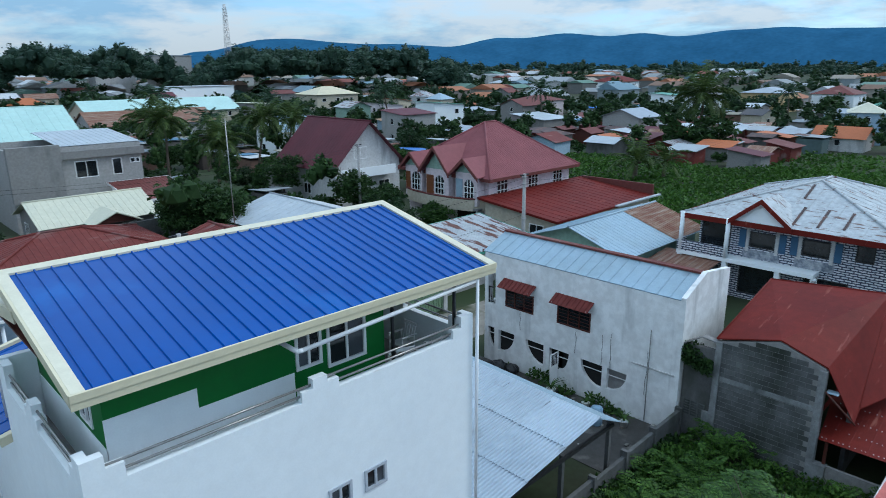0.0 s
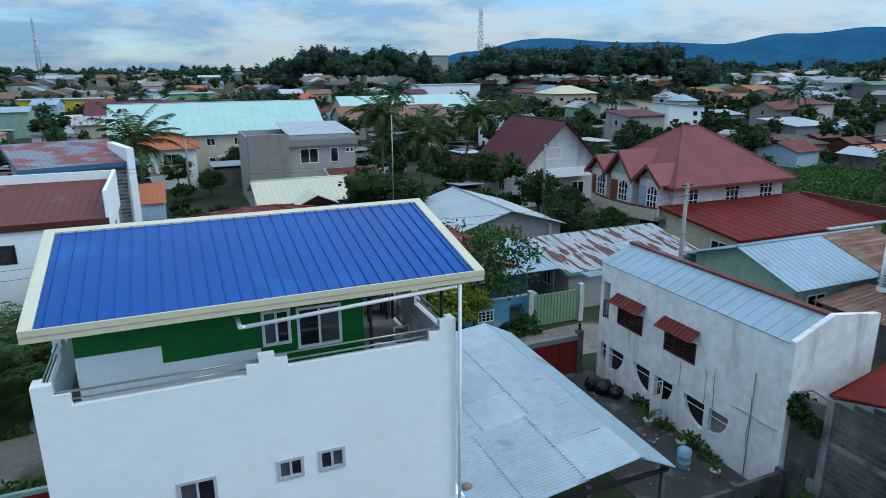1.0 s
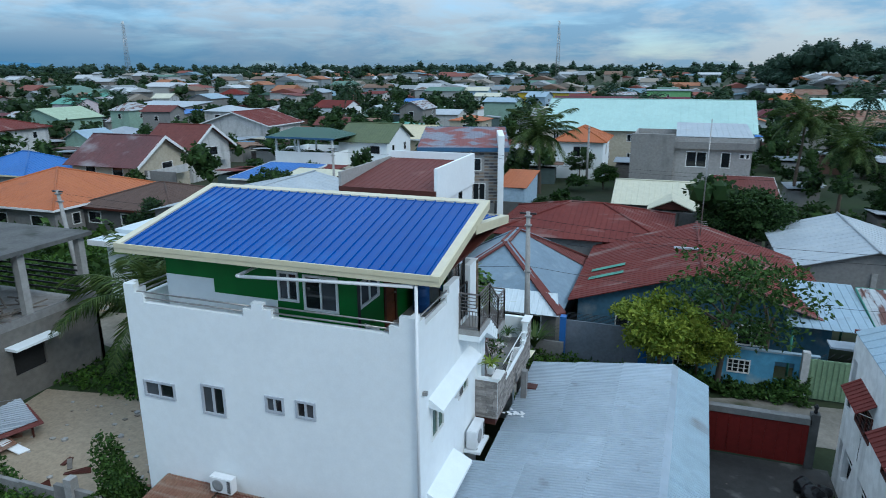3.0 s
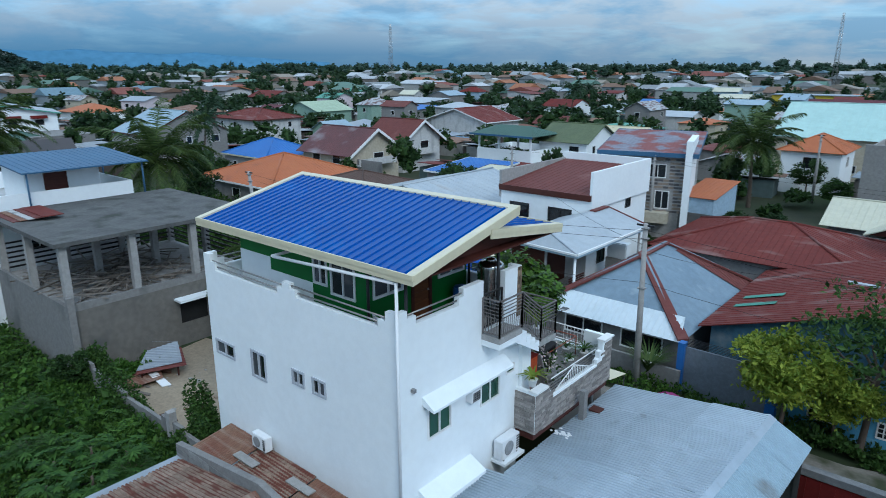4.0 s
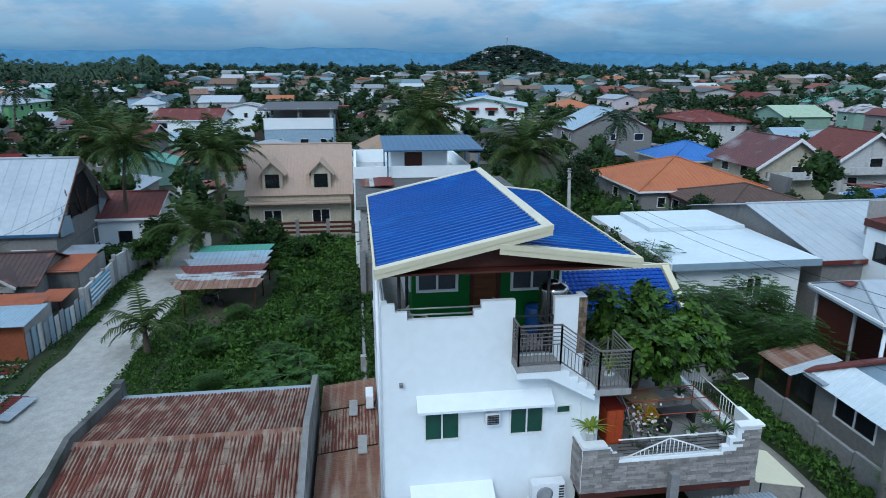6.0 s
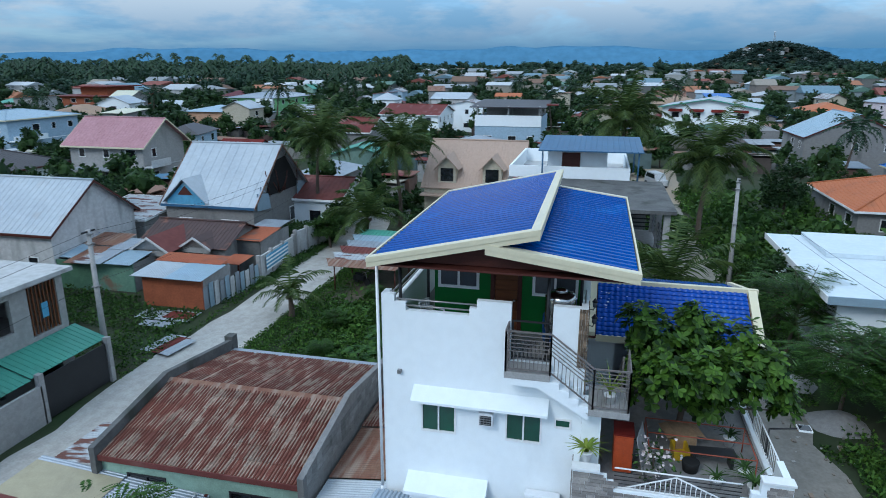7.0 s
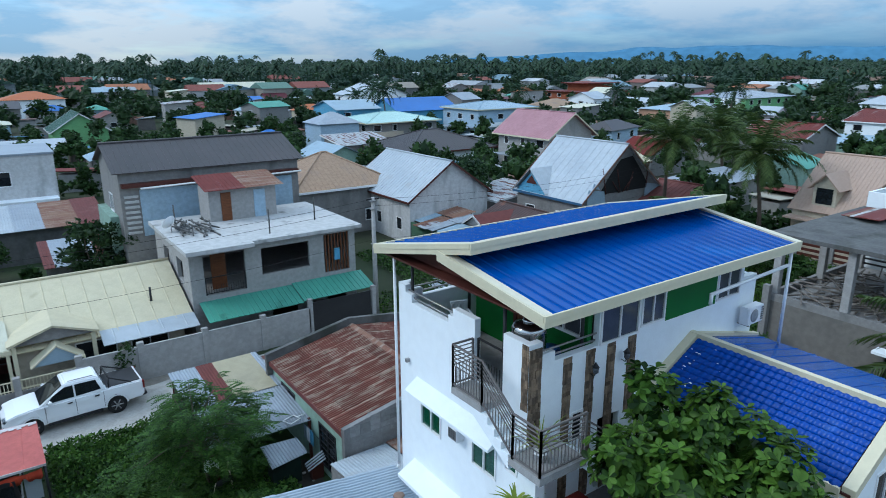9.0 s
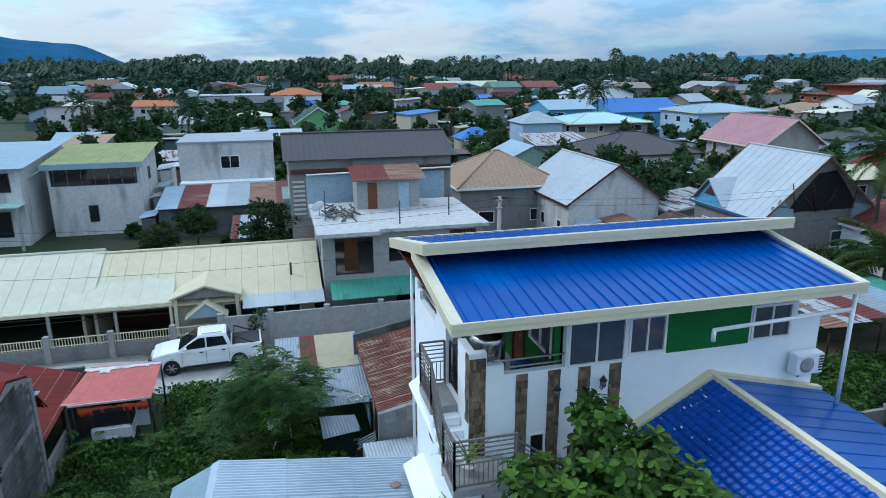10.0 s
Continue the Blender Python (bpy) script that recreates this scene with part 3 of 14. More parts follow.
def roof_polys(kind, x0, x1, y0, y1, h, rise):
    """The slopes of a roof over a rectangle, each with its eave edge first; ridge ends too."""
    cx, cy = (x0 + x1) / 2, (y0 + y1) / 2
    t = h + rise
    if kind == "gable_x":
        return [[(x0, y0, h), (x1, y0, h), (x1, cy, t), (x0, cy, t)], [(x1, y1, h), (x0, y1, h), (x0, cy, t), (x1, cy, t)]], [((x0, cy, t), (x1, cy, t))]
    if kind == "gable_y":
        return [[(x1, y0, h), (x1, y1, h), (cx, y1, t), (cx, y0, t)], [(x0, y1, h), (x0, y0, h), (cx, y0, t), (cx, y1, t)]], [((cx, y0, t), (cx, y1, t))]
    if kind == "hip":
        w, d = x1 - x0, y1 - y0
        if w >= d:
            a, b = (x0 + d / 2, cy, t), (x1 - d / 2 + 0.01, cy, t)
            ps = [[(x0, y0, h), (x1, y0, h), b, a], [(x1, y1, h), (x0, y1, h), a, b], [(x1, y0, h), (x1, y1, h), b], [(x0, y1, h), (x0, y0, h), a]]
        else:
            a, b = (cx, y0 + w / 2, t), (cx, y1 - w / 2 + 0.01, t)
            ps = [[(x1, y0, h), (x1, y1, h), b, a], [(x0, y1, h), (x0, y0, h), a, b], [(x0, y0, h), (x1, y0, h), a], [(x1, y1, h), (x0, y1, h), b]]
        c = [(x0, y0, h), (x1, y0, h), (x1, y1, h), (x0, y1, h)]
        near = lambda p: a if (Vector(p) - Vector(a)).length < (Vector(p) - Vector(b)).length else b
        return ps, [(a, b)] + [(p, near(p)) for p in c]
    low = kind[-1]
    if low == "s":
        return [[(x0, y0, h), (x1, y0, h), (x1, y1, t), (x0, y1, t)]], []
    if low == "n":
        return [[(x1, y1, h), (x0, y1, h), (x0, y0, t), (x1, y0, t)]], []
    if low == "e":
        return [[(x1, y0, h), (x1, y1, h), (x0, y1, t), (x0, y0, t)]], []
    return [[(x0, y1, h), (x0, y0, h), (x1, y0, t), (x1, y1, t)]], []


FOOT = []


def house(name, label, x0, x1, y0, y1, h, roof="gable_x", rise=1.5, over=0.5, walls=None, roofing=None, category="house", group="", z0=0.0, wins=None,
          pitch=0.35, fascia=None, frame_mat=None, pane_mat=None, yaw=0.0, rng=None, thick=0.15, trim=0.16, parapet=0.0, keep=True, storeys=None, wall_label="", roof_label="", lod=0, open_side=""):
    """A house on a rectangle: walls with holes, framed windows, a sheeted roof of thickness with ridge caps and fascia boards.
    wins: (face, u, z, w, h[, panes]) in its own coordinates from the rectangle's middle; None spreads some over each storey."""
    cx, cy = (x0 + x1) / 2, (y0 + y1) / 2
    w2, d2 = (x1 - x0) / 2, (y1 - y0) / 2
    if keep:
        FOOT.append((cx, cy, math.hypot(w2, d2) if yaw else None, w2, d2))
    ob = thing(name, label, category, cx, cy, z0, yaw, group)
    walls, roofing = walls or WHITE_OLD, roofing or GALV
    rng = rng or random.Random(int(cx * 31 + cy * 17))
    if wins is None:
        wins = []
        n = storeys or max(1, int((h + 0.6) / 2.9))
        for k in range(n):
            zb = k * h / n + 1.0
            for f in "senw":
                half = w2 if f in "sn" else d2
                m = max(1, int(half * 2 / (4.4 if lod == 2 else 3.4)))
                for i in range(m):
                    if rng.random() < (0.5 if lod == 2 else 0.78):
                        ww = rng.choice((0.9, 1.2, 1.5))
                        wins.append((f, -half + (i + 0.5) * 2 * half / m, zb, min(ww, half), 1.1))
    top = h + parapet
    hole = {f: [] for f in "senw"}
    for q in wins:
        hole[q[0]].append((q[1] - q[3] / 2, q[1] + q[3] / 2, q[2], q[2] + q[4]))
    if lod == 2:
        part("wall", boxes((-w2, w2, -d2, d2, 0, top)), walls, ob, wall_label)
    else:
        for f, a in (("s", ("x", -d2, -w2, w2, 0, top, thick)), ("n", ("x", d2, -w2, w2, 0, top, -thick)),
                     ("e", ("y", w2, -d2 + thick, d2 - thick, 0, top, -thick)), ("w", ("y", -w2, -d2 + thick, d2 - thick, 0, top, thick))):
            if f not in open_side:
                wall_part(ob, walls, "wall", *a, hole[f], label=wall_label)
    if roof == "gable_x":
        for x in (-w2, w2 - thick):
            bm = bmesh.new()
            prism(bm, [(x, -d2, top), (x, d2, top), (x, 0, top + rise - 0.03)], (thick, 0, 0))
            part("gable_wall", bm, walls, ob)
    if roof == "gable_y":
        for y in (-d2, d2 - thick):
            bm = bmesh.new()
            prism(bm, [(-w2, y, top), (w2, y, top), (0, y, top + rise - 0.03)], (0, thick, 0))
            part("gable_wall", bm, walls, ob)
    bm = bmesh.new()
    if roof.startswith("shed"):
        low = roof[-1]
        t = rise - 0.03
        tri = {"s": [(0, -d2, top), (0, d2, top), (0, d2, top + t)], "n": [(0, -d2, top), (0, d2, top), (0, -d2, top + t)]}
        tri2 = {"e": [(-w2, 0, top), (w2, 0, top), (-w2, 0, top + t)], "w": [(-w2, 0, top), (w2, 0, top), (w2, 0, top + t)]}
        if low in tri:
            for x in (-w2, w2 - thick):
                prism(bm, [(x, b, c) for _, b, c in tri[low]], (thick, 0, 0))
            y = d2 - thick if low == "s" else -d2
            box(bm, -w2 + thick, w2 - thick, y, y + thick, top, top + t)
        else:
            for y in (-d2, d2 - thick):
                prism(bm, [(a, y, c) for a, _, c in tri2[low]], (0, thick, 0))
            x = -w2 if low == "e" else w2 - thick
            box(bm, x, x + thick, -d2 + thick, d2 - thick, top, top + t)
    if len(bm.verts):
        part("upper_wall", bm, walls, ob)
    for q in wins:
        face = q[0]
        at = {"s": -d2, "n": d2, "e": w2, "w": -w2}[face]
        window(ob, face, q[1], at, q[2], q[3], q[4], frame_mat, pane_mat, panes=1 if lod else q[5] if len(q) > 5 else 2, fw=0.07, flat=lod == 2)
    if roof == "flat":
        part("roof_slab", boxes((-w2 - over, w2 + over, -d2 - over, d2 + over, h - 0.02, h + 0.18)) if not parapet else
             boxes((-w2 + thick, w2 - thick, -d2 + thick, d2 - thick, h - 0.18, h)), roofing, ob, roof_label)
        return ob
    # slopes keep their pitch over the eaves
    run = {"gable_x": d2, "gable_y": w2, "hip": min(w2, d2)}.get(roof, 2 * (d2 if roof[-1] in "sn" else w2))
    drop = over * rise / run
    polys, ridges = roof_polys(roof, -w2 - over, w2 + over, -d2 - over, d2 + over, top - drop + 0.05, rise + drop * (2 if roof.startswith("shed") else 1))
    for p in polys:
        bm = bmesh.new()
        roof_plane(bm, p, 0.05, pitch)
        part("roof_slope", bm, roofing, ob, roof_label)
    if ridges and lod < 2:
        bm = bmesh.new()
        for a, b in ridges:
            a, b = Vector(a), Vector(b)
            rod(bm, a + Vector((0, 0, 0.02)), b + Vector((0, 0, 0.02)), 0.09, 6)
        part("ridge_cap", bm, roofing, ob)
    if fascia:
        seen = set()
        for p in polys:
            for a, b in zip(p, p[1:] + p[:1]):
                key = tuple(sorted((tuple(round(c, 2) for c in a), tuple(round(c, 2) for c in b))))
                if any(tuple(sorted((tuple(round(c, 2) for c in r[0]), tuple(round(c, 2) for c in r[1])))) == key for r in ridges):
                    continue
                if key in seen:
                    continue
                seen.add(key)
                a, b = Vector(a), Vector(b)
                o = Vector((a.y - b.y, b.x - a.x, 0)).normalized() * 0.03
                if o.dot((a + b) / 2) < 0:
                    o = -o
                bm = bmesh.new()
                prism(bm, [a + Vector((0, 0, 0.03)), b + Vector((0, 0, 0.03)), b + Vector((0, 0, -trim)), a + Vector((0, 0, -trim))], o)
                part("fascia_board", bm, fascia, ob)
    return ob

# ---- ground, roads, hills ----
def rise(x, y):
    """The land climbs gently away from the town."""
    r = math.hypot(x, y)
    return 0.0 if r < 250 else 9.0 * min(1.0, (r - 250) / 750)


def ground_sheet():
    bm = bmesh.new()
    rings = [0, 15, 40, 90, 200, 250, 330, 450, 600, 800, 1000, 1400, 2200, 3200, 4300]
    seg = 48
    last = [bm.verts.new((0, 0, 0))]
    for r in rings[1:]:
        cur = [bm.verts.new((r * math.cos(2 * math.pi * i / seg), r * math.sin(2 * math.pi * i / seg), rise(r, 0))) for i in range(seg)]
        for i in range(seg):
            j = (i + 1) % seg
            bm.faces.new((last[0], cur[i], cur[j]) if len(last) == 1 else (last[i], cur[i], cur[j], last[j]))
        last = cur
    solid("ground", bm, GRASS, "green and brown ground of grass, weeds and soil", kind="structure")


ground_sheet()


def strip(name, pts, half, z, material, label, jitter=0.35, step=2.0, seed=1):
    """A lane with uneven edges along a line of points."""
    rng = random.Random(seed)
    line = []
    for (ax, ay), (bx, by) in zip(pts, pts[1:]):
        n = max(1, int(math.hypot(bx - ax, by - ay) / step))
        line += [(ax + (bx - ax) * i / n, ay + (by - ay) * i / n) for i in range(n)]
    line.append(pts[-1])
    bm = bmesh.new()
    prev = None
    for i, (x, y) in enumerate(line):
        a, b = line[max(0, i - 1)], line[min(len(line) - 1, i + 1)]
        d = Vector((b[0] - a[0], b[1] - a[1], 0)).normalized()
        n = Vector((-d.y, d.x, 0))
        c = Vector((x, y, z))
        cur = [bm.verts.new(c + n * (half + rng.uniform(-jitter, jitter))), bm.verts.new(c + Vector((0, 0, 0.03))), bm.verts.new(c - n * (half + rng.uniform(-jitter, jitter)))]
        if prev:
            for k in (0, 1):
                bm.faces.new((prev[k], prev[k + 1], cur[k + 1], cur[k]))
        prev = cur
    solid(name, bm, material, label, kind="structure")


strip("road_south", [(60, -20), (25, -16.5), (10, -15.2), (0, -15.3), (-12, -15.6), (-20, -15.5), (-27, -15.4), (-37, -16.1), (-48, -17.6), (-70, -23)], 1.85, 0.02, ROAD, "pale coral-gravel road with worn grassy edges", seed=2)
strip("lane_north", [(45, 14.0), (24, 13.2), (10, 12.6), (0, 12.4), (-8, 11.7), (-16, 11.6), (-26, 11.2), (-40, 11.4), (-56, 11.3), (-84, 11.5)], 1.7, 0.025, LANE, "grey dirt lane with weeds beside the house", seed=3)


def hill_range(name, label, dist, a0, a1, heights, material, depth=500, n=90, rough=0.12, seed=0):
    """A ridge of hills on an arc; angles in degrees from x towards y."""
    bm = bmesh.new()
    rows = []
    for k, (f, hh) in enumerate(((0, 0), (0.35, 0.45), (0.7, 0.85), (1.0, 1.0), (1.6, 0.2))):
        row = []
        for i in range(n + 1):
            t = i / n
            a = radians(a0 + (a1 - a0) * t)
            s = t * (len(heights) - 1)
            j = min(int(s), len(heights) - 2)
            u = s - j
            u = u * u * (3 - 2 * u)
            h = heights[j] * (1 - u) + heights[j + 1] * u
            r = dist + depth * f
            x, y = r * math.cos(a), r * math.sin(a)
            h *= hh * (1 + rough * noise.noise((x / 260 + seed, y / 260, k * 0.7)) * 2)
            row.append(bm.verts.new((x, y, max(h, -1))))
        rows.append(row)
    for A, B in zip(rows, rows[1:]):
        for i in range(n):
            bm.faces.new((A[i], A[i + 1], B[i + 1], B[i])).smooth = True
    solid(name, bm, material, label, kind="structure")


# distance haze is mixed into both ridge colours as blue
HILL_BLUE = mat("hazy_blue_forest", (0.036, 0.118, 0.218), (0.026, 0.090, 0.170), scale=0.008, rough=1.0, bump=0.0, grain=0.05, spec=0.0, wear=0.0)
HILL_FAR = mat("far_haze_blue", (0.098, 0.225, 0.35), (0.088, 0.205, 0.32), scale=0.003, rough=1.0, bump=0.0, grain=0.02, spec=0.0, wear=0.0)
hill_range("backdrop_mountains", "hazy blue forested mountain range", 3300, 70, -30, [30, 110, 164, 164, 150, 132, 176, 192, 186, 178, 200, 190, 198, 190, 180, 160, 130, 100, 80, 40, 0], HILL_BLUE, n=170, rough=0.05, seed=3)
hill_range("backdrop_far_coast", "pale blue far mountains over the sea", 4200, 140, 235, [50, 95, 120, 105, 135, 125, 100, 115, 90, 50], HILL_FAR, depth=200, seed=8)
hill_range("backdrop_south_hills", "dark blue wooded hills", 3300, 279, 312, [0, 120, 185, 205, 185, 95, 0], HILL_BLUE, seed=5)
# brown earth, its colour darkened to include the shed's shade
strip("bare_yard", [(-30.5, -10.6), (-26, -10.5), (-20.6, -11.0)], 2.2, 0.014, mat("shaded_brown_earth", (0.105, 0.085, 0.058), (0.065, 0.06, 0.04), scale=0.8, rough=0.95, bump=0.4, spot=(0.03, 0.05, 0.018), spot_at=(0.5, 0.62), spot_scale=0.7), "bare brown ground round the roadside shed", seed=12)
strip("lane_dirt", [(-21, 11.8), (-30, 11.5), (-38, 11.3), (-46, 11.2)], 2.1, 0.045, DIRT_PALE, "pale trodden dirt on the lane", seed=9)
strip("lane_sand", [(-58, 11.5), (-66, 11.5), (-84, 11.8)], 3.0, 0.045, SAND, "sandy yard at the lane's end", seed=10)

# ---- the three-storey white and green house with blue roofs ----
XW, XE, YS, YN = -9.35, -0.30, -1.45, 4.08
RW, RE, RS = -8.65, -2.35, -0.45            # the room on the roof terrace
TF = 7.0                                     # terrace floor


def railing(parent, p, q, h, posts=2, hor=5, ver=0.11, mat_=None, low=0.0, split=0.52, name="railing", rail=0.025):
    """Posts, a top rail, a few rails in the upper part and upright bars in the lower, between p and q (feet); each bar is a piece."""
    p, q = Vector(p), Vector(q)
    mat_ = mat_ or BROWN_STEEL
    bm = bmesh.new()
    up = Vector((0, 0, 1))
    for i in range(posts):
        a = p.lerp(q, i / (posts - 1))
        rod(bm, a, a + up * h, rail * 1.25, 4, smooth=False)
    rod(bm, p + up * h, q + up * h, rail * 1.2, 4, smooth=False)
    rod(bm, p + up * (0.08 + low), q + up * (0.08 + low), rail, 4, smooth=False)
    ob = part(name, bm, mat_, parent)
    mid = h * split
    n = (q - p).length
    for i in range(hor):
        z = mid + (h - mid) * i / hor
        b2 = bmesh.new()
        rod(b2, p + up * z, q + up * z, rail * 0.62, 4, smooth=False)
        part("bar", b2, mat_, ob)
    if ver:
        k = int((q - p).to_2d().length / ver)
        b2 = bmesh.new()
        rod(b2, (0, 0, 0.08 + low), (0, 0, mid), rail * 0.5, 4, smooth=False)
        me = link_mesh("baluster", b2, mat_)
        for i in range(1, k):
            o = part("baluster", me, None, ob)
            o.location = p.lerp(q, i / k)
    return ob


def build_main_house():
    ob = thing("house", "three-storey white house with green upper walls and blue metal roofs", "house")
    FOOT.append(((XW + XE) / 2, 3.2, None, 5.2, 6.4))
    s_holes = [(-9.07, -7.92, 5.04, 5.58), (-6.98, -6.16, 4.82, 5.78), (-4.82, -4.21, 5.26, 5.78), (-3.85, -3.22, 5.25, 5.80)]
    s_tops = [(XW, -8.98, 8.56), (-8.98, -8.68, 8.32), (-8.68, -5.30, 8.04), (-5.30, -5.03, 8.27), (-5.03, -4.68, 8.47), (-4.68, -4.40, 8.32),
              (-4.40, -1.00, 8.10), (-1.00, -0.72, 8.33), (-0.72, XE, 8.60)]
    wall_part(ob, WHITE, "wall", "x", YS, XW, XE, 0, s_tops, 0.18, s_holes)
    e_holes = [(-0.35, 0.66, 4.56, 5.54), (2.04, 3.04, 4.58, 5.52), (3.36, 3.82, 5.14, 5.44)]
    e_tops = [(YS + 0.18, -1.08, 8.60), (-1.08, -0.76, 8.40), (-0.76, 1.00, 8.16), (1.00, 1.20, 8.38), (1.20, 2.12, 8.60), (2.12, 3.20, 6.96), (3.20, YN - 0.18, 8.62)]
    wall_part(ob, WHITE, "wall", "y", XE, YS + 0.18, YN - 0.18, 0, e_tops, -0.18, e_holes)
    n_holes = [(-4.03, -2.59, 8.02, 9.11), (-5.05, -4.09, 8.14, 9.09), (-8.50, -7.36, 8.13, 9.04), (-2.13, -1.72, 5.7, 6.5), (-3.5, -2.7, 4.0, 6.0)]
    n_tops = [(XW, RW, 8.60), (RW, RE - 0.2, 9.92), (RE - 0.2, -1.10, 8.05), (-1.10, -0.70, 8.30), (-0.70, XE, 8.62)]
    wall_part(ob, WHITE, "wall", "x", YN, XW, XE, 0, n_tops, -0.18, n_holes)
    w_tops = [(YS + 0.18, -1.05, 8.56), (-1.05, -0.80, 8.3), (-0.80, 1.15, 8.04), (1.15, 1.40, 8.27), (1.40, 1.75, 8.47), (1.75, 2.0, 8.3), (2.0, 3.5, 8.04), (3.5, YN - 0.18, 8.56)]
    wall_part(ob, WHITE, "wall", "y", XW, YS + 0.18, YN - 0.18, 0, w_tops, 0.18)
    part("floor_slab", boxes((XW + 0.18, XE - 0.18, YS + 0.18, YN - 0.18, TF - 0.2, TF)), CONCRETE_PALE, ob, "grey terrace floor")
    part("lower_slab", boxes((XW + 0.18, XE - 0.18, YS + 0.18, YN - 0.18, 3.3, 3.5)), CONCRETE, ob)
    for (a, b, c, d), glazing in zip(s_holes, ((PANE_GREY, PANE), (PANE_GREY, PANE), (PANE_GREY, PANE), (PANE, PANE_GREY))):
        window(ob, "s", (a + b) / 2, YS, c, b - a, d - c, SILL_GREY, glazing, fw=0.07, depth=0.12, inset=0.035, label="white sliding window with dark glass")
    for a, b, c, d in e_holes[:2]:
        window(ob, "e", (a + b) / 2, XE, c, b - a, d - c, pane_mat=PANE_GREEN, panes=2, fw=0.05, depth=0.12, inset=0.03, label="white sliding window with green glass")
    window(ob, "e", 3.59, XE, 5.14, 0.46, 0.30, pane_mat=PANE_GREEN, panes=1, fw=0.05, inset=0.03)
    # the room
    wall_part(ob, GREEN_WALL, "room_wall", "x", RS, RW, RE, TF, 9.95, 0.14, [(-4.80, -4.13, 8.23, 9.11), (-3.99, -2.91, 8.04, 9.08)])
    wall_part(ob, GREEN_WALL, "room_wall", "y", RE, RS + 0.14, YN - 0.18, TF, 9.64, -0.14, [(-0.34, 0.90, 8.2, 8.98), (1.27, 2.11, TF, 8.95), (2.46, 3.76, 8.14, 8.93)])
    wall_part(ob, GREEN_WALL, "room_wall", "y", RW, RS + 0.14, YN - 0.18, TF, 9.64, 0.14, [(0.2, 0.9, 8.2, 9.0)])
    for b in ((RW - 0.012, -6.97, RS - 0.012, RS - 0.001, TF, 8.64), (-6.97, -4.85, RS - 0.012, RS - 0.001, TF, 8.22), (RW - 0.012, RW - 0.001, RS - 0.012, YN - 0.2, TF, 8.05)):
        part("white_dado", boxes(b), WHITE, ob)
    part("green_panel", boxes((-7.30, -5.08, YN + 0.001, YN + 0.014, 8.09, 9.9)), GREEN_WALL, ob)
    for a, b, c, d, glazing in [(-4.80, -4.13, 8.23, 9.11, (PANE_GREY, PANE)), (-3.99, -2.91, 8.04, 9.08, (PANE, PANE_GREY))]:
        window(ob, "s", (a + b) / 2, RS, c, b - a, d - c, pane_mat=glazing, fw=0.07, inset=0.04)
    for a, b, c, d in [(-0.34, 0.90, 8.2, 8.98), (2.46, 3.76, 8.14, 8.93)]:
        window(ob, "e", (a + b) / 2, RE, c, b - a, d - c, pane_mat=PANE_GREY, fw=0.08, inset=0.04)
    window(ob, "w", 0.55, RW, 8.2, 0.7, 0.8, fw=0.06)
    for a, b, c, d in n_holes[:3]:
        window(ob, "n", (a + b) / 2, YN, c, b - a, d - c, pane_mat=PANE_GREY, fw=0.06, inset=0.03)
    window(ob, "n", -1.925, YN, 5.7, 0.41, 0.8, fw=0.05, panes=1)
    # door of planks in a dark frame
    door = part("door", boxes((RE - 0.02, RE + 0.03, 1.24, 1.36, TF, 8.98), (RE - 0.02, RE + 0.03, 2.04, 2.16, TF, 8.98), (RE - 0.02, RE + 0.03, 1.36, 2.04, 8.86, 8.98)), DARK_WOOD, ob, "dark wooden door frame")
    for i in range(6):
        part("panel", boxes((RE - 0.05, RE - 0.01 + 0.006 * (i % 2), 1.37, 2.03, TF + 0.02 + i * 0.306, TF + 0.315 + i * 0.306)), WOOD_DOOR, door)
    bm = bmesh.new()
    bmesh.ops.create_icosphere(bm, subdivisions=2, radius=0.04, matrix=Matrix.Translation((RE + 0.05, 1.95, 7.95)))
    part("door_knob", bm, GREY_STEEL, door, "metal door knob")
    # roofs
    EV, RG, LV = 9.76, 10.74, 9.80       # south eave, ridge edge, north eave
    x0, x1 = -9.30, 0.36
    y0, y1, yl0, yl1 = -1.56, 2.80, 1.50, 5.20
    up = (RG - EV) / (y1 - y0)
    LR = LV + 0.135 * (yl1 - yl0)
    n, wdt = 10, (x1 - x0 - 0.36) / 10
    for nm, a, za, b, zb in (("upper_roof", y0 + 0.03, EV, y1 - 0.18, EV + up * (y1 - 0.18 - y0)), ("lower_roof", yl1 - 0.03, LV, yl0, LR)):
        bm = bmesh.new()
        sgn = 1 if b > a else -1
        prism(bm, [(x0 + 0.02, a, za - 0.03), (x1 - 0.02, a, za - 0.03), (x1 - 0.02, b, zb - 0.03), (x0 + 0.02, b, zb - 0.03)], (0, 0, -0.08))
        rf = part(nm, bm, DARK_WOOD, ob, "dark boarded roof deck")
        bm = bmesh.new()
        pts = [(0, a, za), (wdt, a, za), (wdt, b, zb), (0, b, zb)]
        if sgn < 0:
            pts = [pts[1], pts[0], pts[3], pts[2]]
        roof_plane(bm, pts, 0.025, wdt / 3.02, 0.034, 0.026)
        me = link_mesh("roof_sheet", bm, BLUE_METAL)
        for i in range(n):
            o = part("roof_sheet", me, None, rf, "blue ribbed metal roof sheet")
            o.location = (x0 + 0.18 + i * wdt, 0, 0)
    # flashing strips on the sheets' edges
    bm = bmesh.new()
    zz = lambda y: EV + up * (y - y0)
